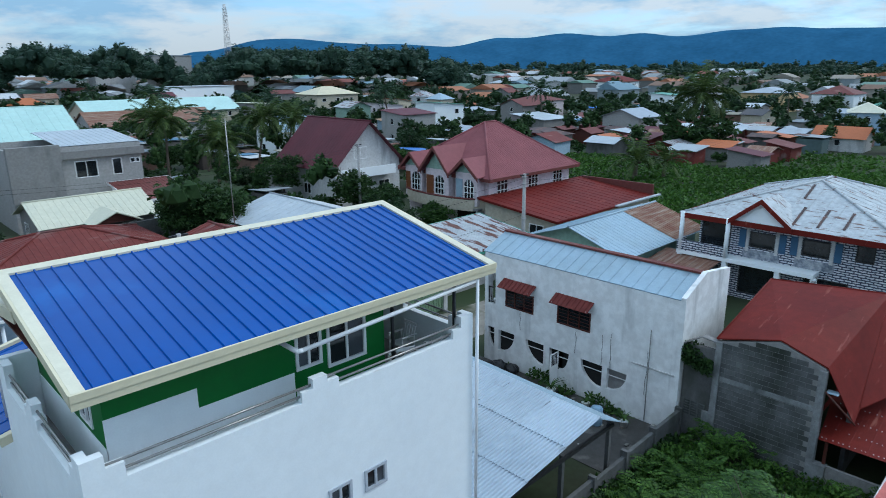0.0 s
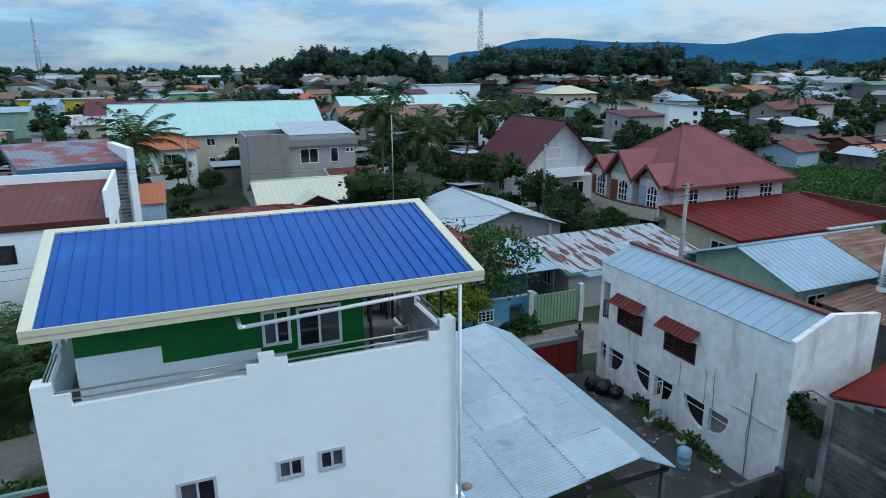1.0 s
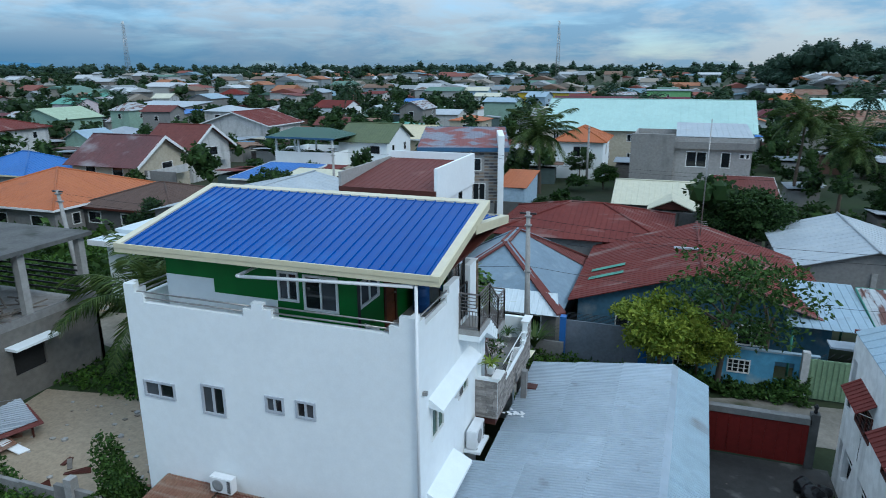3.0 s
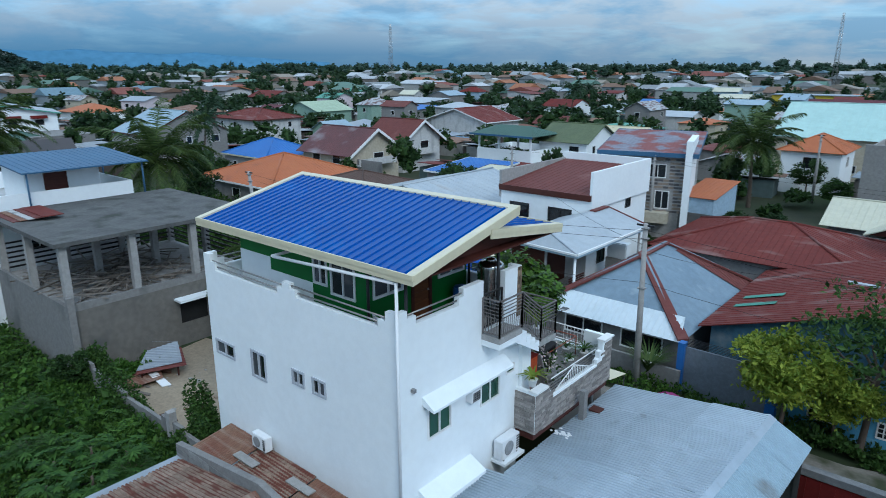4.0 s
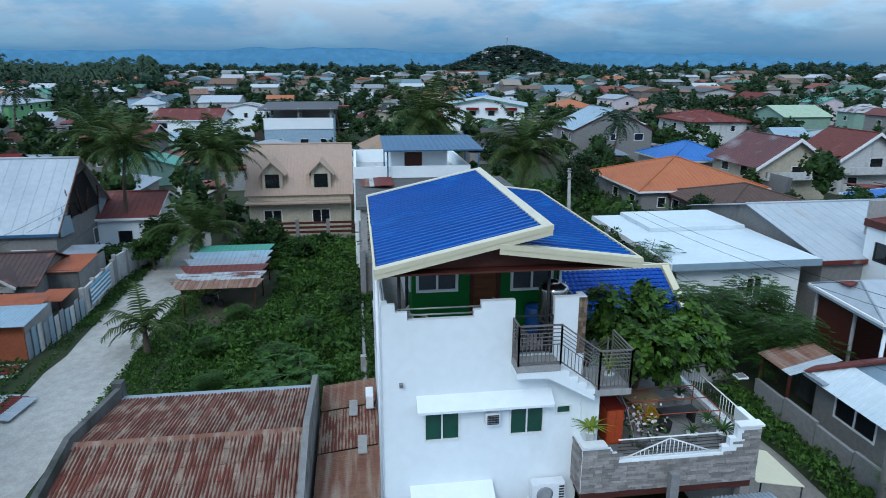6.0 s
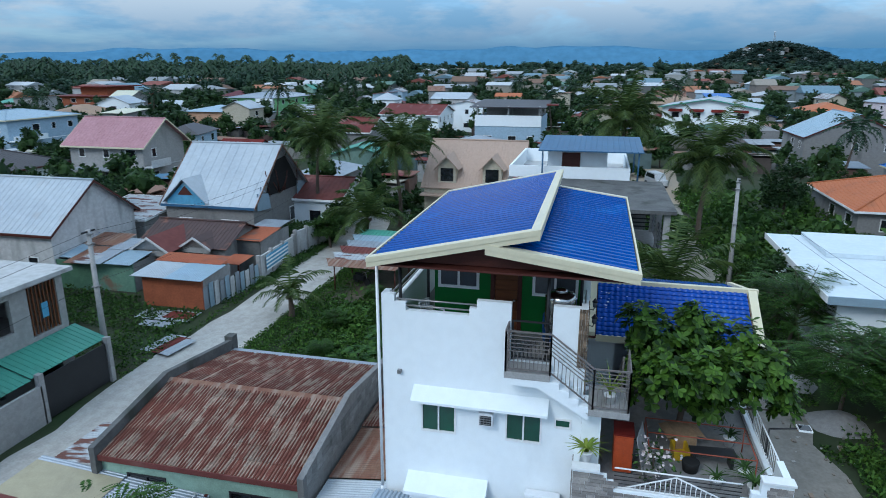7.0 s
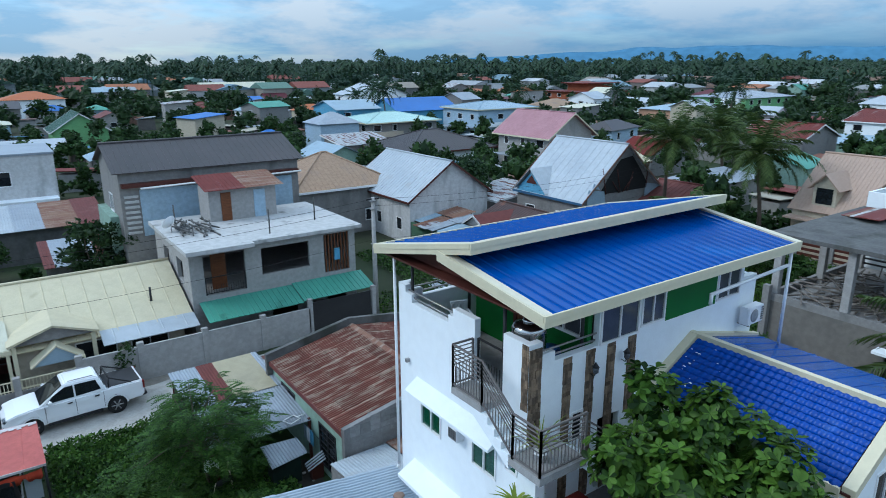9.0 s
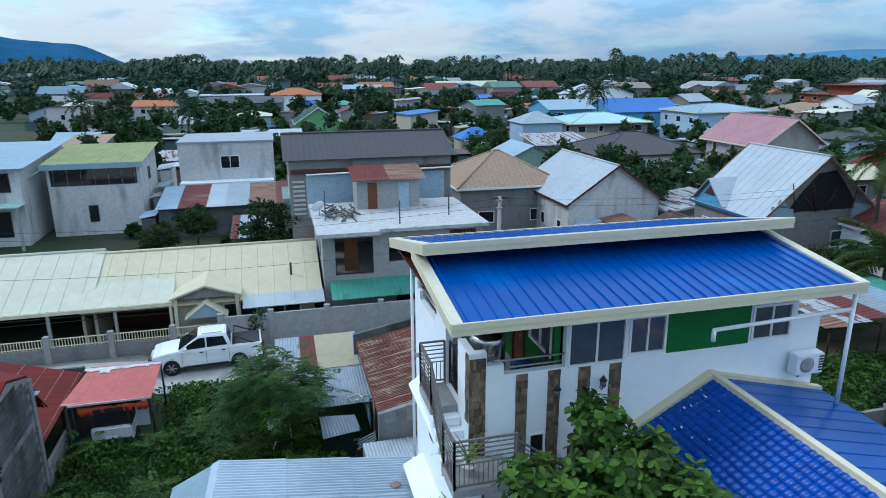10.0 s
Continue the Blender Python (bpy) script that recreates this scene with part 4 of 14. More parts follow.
    for xa, xb in ((x0, x0 + 0.20), (x1 - 0.20, x1)):
        prism(bm, [(xa, y0, zz(y0) + 0.045), (xb, y0, zz(y0) + 0.045), (xb, y1, zz(y1) + 0.045), (xa, y1, zz(y1) + 0.045)], (0, 0, -0.06))
    prism(bm, [(x0 + 0.20, y1 - 0.20, zz(y1 - 0.20) + 0.045), (x1 - 0.20, y1 - 0.20, zz(y1 - 0.20) + 0.045), (x1 - 0.20, y1, zz(y1) + 0.045), (x0 + 0.20, y1, zz(y1) + 0.045)], (0, 0, -0.06))
    part("upper_flashing", bm, FLASHING, ob, "cream roof edge flashing")
    zl = lambda y: LV + 0.135 * (yl1 - y)
    for xa, xb in ((x0, x0 + 0.20), (x1 - 0.20, x1)):
        bm = bmesh.new()
        prism(bm, [(xa, yl1, zl(yl1) + 0.045), (xb, yl1, zl(yl1) + 0.045), (xb, yl0, zl(yl0) + 0.045), (xa, yl0, zl(yl0) + 0.045)], (0, 0, -0.06))
        part("lower_flashing", bm, FLASHING, ob, "cream roof edge flashing")

    def board(name, pts, off, steps=2):
        """A fascia of stepped boards."""
        for k in range(steps):
            bm = bmesh.new()
            hgt = 0.27 / steps
            o = Vector(off) * (1 - 0.35 * k)
            prism(bm, [Vector(p) + Vector((0, 0, 0.04 - k * hgt)) for p in pts] + [Vector(p) + Vector((0, 0, 0.04 - (k + 1) * hgt + 0.004)) for p in reversed(pts)], o)
            part(name, bm, CREAM_TRIM, ob, "cream fascia board" if k == 0 else "")

    board("fascia_board", [(x0 - 0.04, y0, EV), (x1 + 0.04, y0, EV)], (0, -0.05, 0))
    board("fascia_board", [(x0 - 0.04, yl1, LV), (x1 + 0.04, yl1, LV)], (0, 0.05, 0))
    board("fascia_board", [(x1, y0, EV), (x1, y1, RG)], (0.05, 0, 0))
    board("fascia_board", [(x0, y0, EV), (x0, y1, RG)], (-0.05, 0, 0))
    board("fascia_board", [(x0 - 0.04, y1, RG), (x1 + 0.04, y1, RG)], (0, 0.05, 0))
    board("fascia_board", [(x1 + 0.003, yl0, LR), (x1 + 0.003, yl1, LV)], (0.048, 0, 0))
    board("fascia_board", [(x0 - 0.003, yl0, LR), (x0 - 0.003, yl1, LV)], (-0.048, 0, 0))
    # dark red gable boards under the roof's ends, soffit
    for x in (x1 - 0.5, x0 + 0.55):
        bm = bmesh.new()
        prism(bm, [(x, -1.2, 9.62), (x, 4.9, 9.62), (x, 0.95, 10.16)], (0.05, 0, 0))
        part("gable_board", bm, DARK_WOOD, ob, "dark red wooden gable board")
    part("ceiling_board", boxes((x0 + 0.12, x1 - 0.12, y0 + 0.1, yl1 - 0.1, 9.55, 9.60)), DARK_WOOD, ob)
    # posts, pipes
    for x, y in ((-0.46, -0.95), (-2.22, -0.62), (-0.46, 3.05), (-2.2, 3.86)):
        part("post", rods(0.045, ((x, y, TF), (x, y, 9.56)), seg=8), BLACK_STEEL, ob, "black steel roof post")
    part("downpipe", pipe([(-0.22, -1.53, 9.5), (-0.22, -1.53, 2.6), (-0.12, -1.53, 2.4), (-0.12, -1.53, 0)], 0.045), PVC, ob, "white plastic downpipe")
    part("downpipe", pipe([(-9.22, 5.05, 9.56), (-9.22, 5.05, 6.72)], 0.05), PVC, ob, "white plastic downpipe")
    part("gutter_pipe", pipe([(-5.35, RS, 9.2), (-5.35, -1.48, 9.2), (-5.25, -1.50, 9.2), (-0.30, -1.52, 9.46)], 0.05), PVC, ob, "white plastic drain pipe")
    part("gutter_pipe", pipe([(-5.6, 5.0, 8.72), (-5.6, 5.0, 8.98), (-9.22, 5.04, 9.12)], 0.05), PVC, ob, "white plastic drain pipe")
    # terrace rails: two bright tubes over each low stretch of parapet
    for a, b, ax, at, z in ((-8.68, -5.30, "x", YS + 0.09, 8.04), (-4.40, -1.00, "x", YS + 0.09, 8.10), (-0.76, 1.0, "y", XE - 0.09, 8.16), (-2.5, -1.1, "x", YN - 0.09, 8.05),
                            (-0.80, 1.15, "y", XW + 0.09, 8.04), (2.0, 3.5, "y", XW + 0.09, 8.04)):
        f = (lambda u, zz_: (u, at, zz_)) if ax == "x" else (lambda u, zz_: (at, u, zz_))
        for dz, ex in ((0.12, 0.0), (0.29, 0.28)):
            bm = bmesh.new()
            rod(bm, f(a - ex, z + dz), f(b + ex, z + dz), 0.026, 8)
            part("handrail", bm, GREY_STEEL, ob, "bright steel tube handrail")
    # sills and canopies on the east face
    bm = bmesh.new()
    prism(bm, [(XE, -0.55, 5.98), (XE, -0.55, 5.72), (XE + 0.42, -0.55, 5.62), (XE + 0.42, -0.55, 5.69)], (0, 3.75, 0))
    part("canopy", bm, WHITE, ob, "white concrete window canopy")
    bm = bmesh.new()
    prism(bm, [(XE, -0.75, 3.20), (XE, -0.75, 2.95), (XE + 0.6, -0.75, 2.80), (XE + 0.6, -0.75, 2.90)], (0, 2.35, 0))
    part("canopy", bm, WHITE, ob, "white concrete window canopy")
    part("lower_bay", boxes((XE + 0.002, XE + 0.45, -0.6, 1.45, 0, 2.8)), WHITE, ob)
    return ob


HOUSE = build_main_house()


def build_stairs():
    """The outside stair: landing, short flight, lower landing, flight along the north wall."""
    st = thing("stairs", "white concrete outside stair with brown-grey steel railings", "stairs")
    x0, x1 = XE + 0.004, 0.36
    part("landing", boxes((x0, x1, 2.05, 3.22, 6.80, 6.98)), CONCRETE_PALE, st)
    for i in range(4):
        part("step", boxes((x0, x1, 3.22 + i * 0.25, 3.47 + i * 0.25, 6.62 - i * 0.19, 6.79 - i * 0.19)), WHITE, st)
    part("landing", boxes((-1.05, x1, YN + 0.144, 5.24, 5.98, 6.16)), CONCRETE_PALE, st)
    bm = bmesh.new()
    prism(bm, [(x0, 2.05, 6.80), (x0, 3.22, 6.80), (x0, 4.22, 6.0), (x0, 4.22, 5.85), (x0, 2.9, 6.60), (x0, 2.05, 6.62)], (x1 - x0 - 0.01, 0, 0))
    part("stringer", bm, WHITE, st)
    for i in range(12):
        part("step", boxes((-1.30 - i * 0.25, -1.05 - i * 0.25, YN + 0.01, 5.1, 5.80 - i * 0.18, 5.97 - i * 0.18)), WHITE, st)
    part("support_wall", boxes((XE - 0.16, XE + 0.14, YN + 0.002, YN + 0.5, 3.95, 5.97)), WHITE, st)
    railing(st, (x1 - 0.03, 2.08, 6.98), (x1 - 0.03, 3.22, 6.98), 1.12, 2, 5, 0.10)
    railing(st, (x0 + 0.02, 2.08, 6.98), (x1 - 0.03, 2.08, 6.98), 1.12, 2, 5, 0.10)
    railing(st, (x1 - 0.03, 3.22, 6.98), (x1 - 0.03, 4.32, 6.16), 1.12, 2, 5, 0.10)
    railing(st, (x1 - 0.03, 4.32, 6.16), (x1 - 0.03, 5.20, 6.16), 1.12, 2, 5, 0.10)
    railing(st, (x1 - 0.03, 5.20, 6.16), (-1.02, 5.20, 6.16), 1.12, 2, 5, 0.10)
    railing(st, (-1.06, 5.08, 6.1), (-4.0, 5.08, 3.95), 0.95, 3, 4, 0)
    railing(st, (XE - 0.09, 2.16, TF), (XE - 0.09, 3.18, TF), 1.1, 2, 0, 0.1, BLACK_STEEL, name="gate")


build_stairs()


def build_terrace():
    """The garden terrace over the carport, with stone-clad parapet."""
    t = thing("terrace", "garden terrace over a carport with stone-clad parapet and white railings", "terrace")
    part("floor_slab", boxes((-6.0, 0.30, YN + 0.006, 9.0, 3.55, 3.90)), CONCRETE, t, "dark grey terrace floor")
    stone = mat("grey_stone_cladding", (0.36, 0.33, 0.30), (0.25, 0.23, 0.22), scale=3, rough=0.9, bump=0.4, vary=0.3, island=True)
    bm = bmesh.new()
    wall(bm, "y", 0.48, 3.93, 9.18, 3.05, [(3.93, 4.62, 4.50), (4.62, 4.80, 4.36), (4.80, 4.98, 4.20), (4.98, 8.05, 4.02), (8.05, 8.25, 4.20), (8.25, 8.45, 4.45), (8.45, 9.18, 4.80)], -0.18)
    wall(bm, "x", 3.93, XE + 0.004, 0.30, 3.05, 4.50, 0.16)
    wall(bm, "x", 9.18, -6.0, 0.30, 3.05, [(-6.0, -0.6, 4.05), (-0.6, 0.30, 4.80)], -0.18)
    par = part("parapet", bm, WHITE, t)
    rng = random.Random(4)
    bm = bmesh.new()
    z = 3.06
    row = 0
    while z < 4.78:
        hgt = rng.uniform(0.07, 0.11)
        for face in ("e", "s"):
            u, end = (3.94, 9.17) if face == "e" else (XE + 0.01, 0.48)
            while u < end:
                ln = rng.uniform(0.18, 0.45)
                v = min(u + ln, end)
                top = 4.46 if u < 4.6 or face == "s" else 4.32 if u < 4.78 else 4.16 if u < 4.96 else 3.98 if u < 8.05 else 4.16 if u < 8.25 else 4.41 if u < 8.45 else 4.76
                if z + hgt < top:
                    d = rng.uniform(0.012, 0.035)
                    if face == "e":
                        box(bm, 0.481, 0.481 + d, u, v - 0.008, z, z + hgt - 0.008)
                    else:
                        box(bm, u, v - 0.008, 3.929 - d, 3.929, z, z + hgt - 0.008)
                u = v
        z += hgt
    tagged(part("stone_cladding", bm, stone, t, "thin grey-brown split stone cladding"), kind="stuff")
    part("beam", boxes((-6.0, 0.40, 4.0, 9.1, 2.78, 3.05)), DARK_WOOD, t, "dark brown carport beam")
    for a, b, h in ((3.90, 4.62, 4.50), (8.45, 9.21, 4.80)):
        part("coping", boxes((0.24, 0.56, a, b, h, h + 0.06)), WHITE_TRIM, t)
    for x, y in ((0.2, 9.0), (-5.8, 9.0)):
        part("column", boxes((x - 0.15, x + 0.15, y - 0.15, y + 0.15, 0, 2.78)), CONCRETE_PALE, t)
    # railing with a white fan of bars over dark rails
    rl = part("railing", rods(0.022, ((0.40, 4.98, 4.62), (0.40, 8.05, 4.62)), ((0.40, 4.98, 4.06), (0.40, 8.05, 4.06)), ((0.40, 5.25, 4.06), (0.40, 6.5, 4.56)), ((0.40, 7.75, 4.06), (0.40, 6.5, 4.56))), WHITE_TRIM, t, "white steel railing")
    for k in range(4):
        part("bar", rods(0.012, ((0.38, 4.98, 4.16 + k * 0.11), (0.38, 8.05, 4.16 + k * 0.11))), BLACK_STEEL, rl)
    for k in range(19):
        y = 5.4 + k * 0.122
        z = 4.06 + 0.5 * (1 - abs(y - 6.5) / 1.25)
        if z > 4.1:
            part("bar", rods(0.012, ((0.41, y, 4.06), (0.41, y, z))), WHITE_TRIM, rl)
    rl = part("railing", rods(0.022, ((-0.6, 9.1, 4.75), (-6.0, 9.1, 4.75)), ((-0.6, 9.1, 4.15), (-6.0, 9.1, 4.15))), WHITE_TRIM, t, "white steel railing")
    for k in range(34):
        x = -0.75 - k * 0.155
        part("bar", rods(0.010, ((x, 9.1, 4.15), (x, 9.1, 4.75))), BLACK_STEEL if (k // 6) % 2 else WHITE_TRIM, rl)
    return t


build_terrace()


def build_annex():
    """The lower wing on the north side under a blue tile-pressed roof."""
    a = thing("annex", "lower north wing of the house under a blue tiled metal roof", "house wing")
    bm = bmesh.new()
    wall(bm, "x", 9.0, -9.2, -5.2, 0, 6.35, -0.15, [(-7.6, -6.4, 4.6, 5.7)])
    wall(bm, "y", -5.2, YN + 0.004, 8.85, 0, 6.2, -0.15, [(5.0, 6.2, 3.9, 6.0), (7.0, 8.2, 4.6, 5.8)])
    wall(bm, "y", -9.2, YN + 0.004, 8.85, 0, 6.4, 0.15)
    part("wall", bm, WHITE, a)
    window(a, "n", -7.0, 9.0, 4.6, 1.2, 1.1)
    window(a, "e", 7.6, -5.2, 4.6, 1.2, 1.2)
    xr, zr = -6.30, 7.42
    xe, ze = -4.25, 6.30
    bm = bmesh.new()
    prism(bm, [(xe, 4.1, ze - 0.06), (xe, 9.3, ze - 0.06), (xr, 9.3, zr - 0.06), (xr, 4.1, zr - 0.06)], (0, 0, -0.06))
    rf = part("tile_roof", bm, DARK_WOOD, a)
    # pressed tiles: rolls down the slope, a step at each course
    s = Vector((xr - xe, 0, zr - ze))
    ln = s.length
    s.normalize()
    nrm = Vector((-s.z, 0, s.x))
    if nrm.z < 0:
        nrm = -nrm
    rows, cols = 12, 25
    cw, rh = 4.72 / cols, ln / rows
    bm = bmesh.new()
    m = 6
    for i in range(2):
        grid = []
        for k in range(m + 1):
            f = k / m
            wave = 0.013 * math.sin(2 * math.pi * f)
            grid.append([bm.verts.new(s * (-0.02) + Vector((0, f * cw, 0)) + nrm * (wave + 0.026)), bm.verts.new(s * rh + Vector((0, f * cw, 0)) + nrm * wave)])
        if i == 0:
            for A, B in zip(grid, grid[1:]):
                bm.faces.new((A[0], B[0], B[1], A[1])).smooth = True
            low = [bm.verts.new(g[0].co - nrm * 0.035) for g in grid]
            for j in range(m):
                bm.faces.new((low[j], low[j + 1], grid[j + 1][0], grid[j][0]))
    me = link_mesh("tile", bm, mat("blue_tile_steel", (0.006, 0.072, 0.42), (0.005, 0.060, 0.35), scale=0.6, rough=0.34, bump=0.02, spec=0.3, spot=(0.05, 0.15, 0.48), spot_at=(0.62, 0.78), spot_scale=0.7, vary=0.06))
    for i in range(rows):
        for j in range(cols):
            o = part("tile", me, None, rf)
            o.location = Vector((xe, 4.36 + j * cw, ze)) + s * (i * rh)
    rs = random.Random(5)
    bm = bmesh.new()
    for k in range(18):
        u, y, r = min(0.95, max(0.05, rs.gauss(0.55, 0.16))), 4.45 + abs(rs.gauss(0, 0.55)), rs.uniform(0.008, 0.028)
        c = Vector((xe, y, ze)) + s * (u * ln) + nrm * 0.045
        yv = Vector((0, 1, 0))
        prism(bm, [c + s * (r * math.cos(a) * rs.uniform(0.5, 1.2)) + yv * (r * 2 * math.sin(a)) for a in (0, 1.2, 2.4, 3.6, 4.9)], nrm * 0.006)
    tagged(part("paint_splash", bm, PVC, a, "white paint splashes on the tiles"), kind="stuff")
    # west slope of plain ribbed sheets
    bm = bmesh.new()
    roof_plane(bm, [(-9.55, 9.3, 6.62), (-9.55, 4.1, 6.62), (xr - 0.05, 4.1, zr - 0.03), (xr - 0.05, 9.3, zr - 0.03)], 0.05, 0.5, 0.02, 0.02)
    part("sheet_roof", bm, BLUE_METAL, a, "blue ribbed roof sheet")
    bm = bmesh.new()
    prism(bm, [(xr - 0.10, 4.09, zr + 0.10), (xr + 0.06, 4.09, zr + 0.10), (xr + 0.06, 4.09, zr - 0.22), (xr - 0.10, 4.09, zr - 0.22)], (0, 5.35, 0))
    part("ridge_board", bm, CREAM_TRIM, a, "cream ridge board")
    for y, w_ in ((4.09, 0.24), (9.12, 0.26)):
        bm = bmesh.new()
        prism(bm, [(xe - 0.02, y, ze + 0.08), (xr + 0.06, y, zr + 0.08), (xr + 0.06, y, zr - 0.16), (xe - 0.02, y, ze - 0.16)], (0, w_, 0))
        part("verge_board", bm, CREAM_TRIM, a, "cream verge board")
        bm = bmesh.new()
        prism(bm, [(-9.58, y, 6.70), (xr - 0.10, y, zr + 0.06), (xr - 0.10, y, zr - 0.16), (-9.58, y, 6.48)], (0, w_ * 0.7, 0))
        part("verge_board", bm, CREAM_TRIM, a)
    part("eave_board", boxes((xe - 0.02, xe + 0.05, 4.36, 9.1, ze - 0.2, ze + 0.02)), CREAM_TRIM, a)


build_annex()

# ---- neighbours near the house ----
def build_shed():
    """Large low sheet roof beside the house."""
    s = thing("open_shed", "open shed with a large grey corrugated sheet roof", "shed")
    FOOT.append((4.0, 4.0, None, 3.8, 6.2))
    zr = 3.30
    slant = lambda y: -0.40 * (9.7 - y) / 11.4
    ridge = lambda y: 6.05 + slant(y)
    for i in range(6):
        a, b = -1.7 + i * 1.9, -1.7 + (i + 1) * 1.9 - 0.004
        x0, z0 = (-0.10, 2.52) if b < 3.9 else (0.56, 2.60)
        for j in range(3):
            f, g, o = j / 3, min((j + 1.04) / 3, 1), 0.004 * (i % 2) + 0.016 * j
            at = lambda k, y: x0 + (ridge(y) - x0) * k
            za, zb = z0 + (zr - z0) * f + o, z0 + (zr - z0) * g + o - 0.012
            bm = bmesh.new()
            roof_plane(bm, [(at(f, a), a, za), (at(f, b), b, za), (at(g, b), b, zb), (at(g, a), a, zb)], 0.012, 0.13, 0.045, 0.058)
            part("roof_sheet", bm, SHED_SHEET, s, "grey corrugated roof sheet")
        bm = bmesh.new()
        ze = 2.62 + 0.006 * (i % 2)
        roof_plane(bm, [(7.4 + slant(b), b, ze), (7.4 + slant(a), a, ze), (ridge(a), a, zr), (ridge(b), b, zr)], 0.02, 0.125, 0.036, 0.055)
        part("roof_sheet", bm, GALV_BLUE, s, "pale blue-grey corrugated roof sheet")
    bm = bmesh.new()
    xr = ridge(-1.7)
    prism(bm, [(xr - 0.22, -1.7, zr - 0.01), (xr, -1.7, zr + 0.05), (xr + 0.22, -1.7, zr - 0.07), (xr, -1.7, zr + 0.02)], (0.40, 11.4, 0))
    part("ridge_cap", bm, SHED_SHEET, s)
    for x in (0.9, 4.0, 7.2):
        for y in (-1.4, 3.5, 9.3):
            x_ = x + (slant(y) if x > 7 else 0)
            part("post", boxes((x_ - 0.07, x_ + 0.07, y - 0.07, y + 0.07, 0, 2.58)), CONCRETE_DARK, s)
    for y in (-1.5, 9.5):
        part("beam", boxes((0.6, 7.3 + slant(y), y - 0.05, y + 0.05, 2.42, 2.54)), BLACK_STEEL, s)
    lift = lambda x, y: (2.52 if y < 3.9 else 2.60) + (3.30 - (2.52 if y < 3.9 else 2.60)) * (x - (-0.10 if y < 3.9 else 0.56)) / (ridge(y) - (-0.10 if y < 3.9 else 0.56)) + 0.07
    x, y = 0.99, 7.26
    part("patch_plate", boxes((x - 0.22, x + 0.2, y - 0.2, y + 0.2, lift(x, y) - 0.02, lift(x, y) + 0.03)), DARK_WOOD, s, "dark plate lying on the roof")
    bm = bmesh.new()
    lathe(bm, [(0.0, 0.0), (0.17, 0.0), (0.16, 0.015), (0.0, 0.02)], 12, (0.66, -0.1, lift(0.66, -0.1)))
    part("rust_patch", bm, RUST, s, "round rusty lid on the roof")
    rs = random.Random(12)
    bm = bmesh.new()
    for k in range(26):
        x, y, r = 0.75 + rs.gauss(0, 0.22), 5.08 + rs.gauss(0, 0.14), rs.uniform(0.02, 0.09)
        prism(bm, [(x + r * math.cos(a) * rs.uniform(0.6, 1.3), y + r * math.sin(a) * rs.uniform(0.6, 1.2), lift(x, y)) for a in (0, 1.05, 2.1, 3.14, 4.2, 5.2)], (0, 0, 0.006))
    tagged(part("paint_splash", bm, PVC, s, "white paint splashes on the roof"), kind="stuff")
    part("stub_column", boxes((0.75, 0.95, 6.35, 6.6, 2.4, 3.75)), CONCRETE, s, "raw concrete column stub with reinforcing bars")


build_shed()


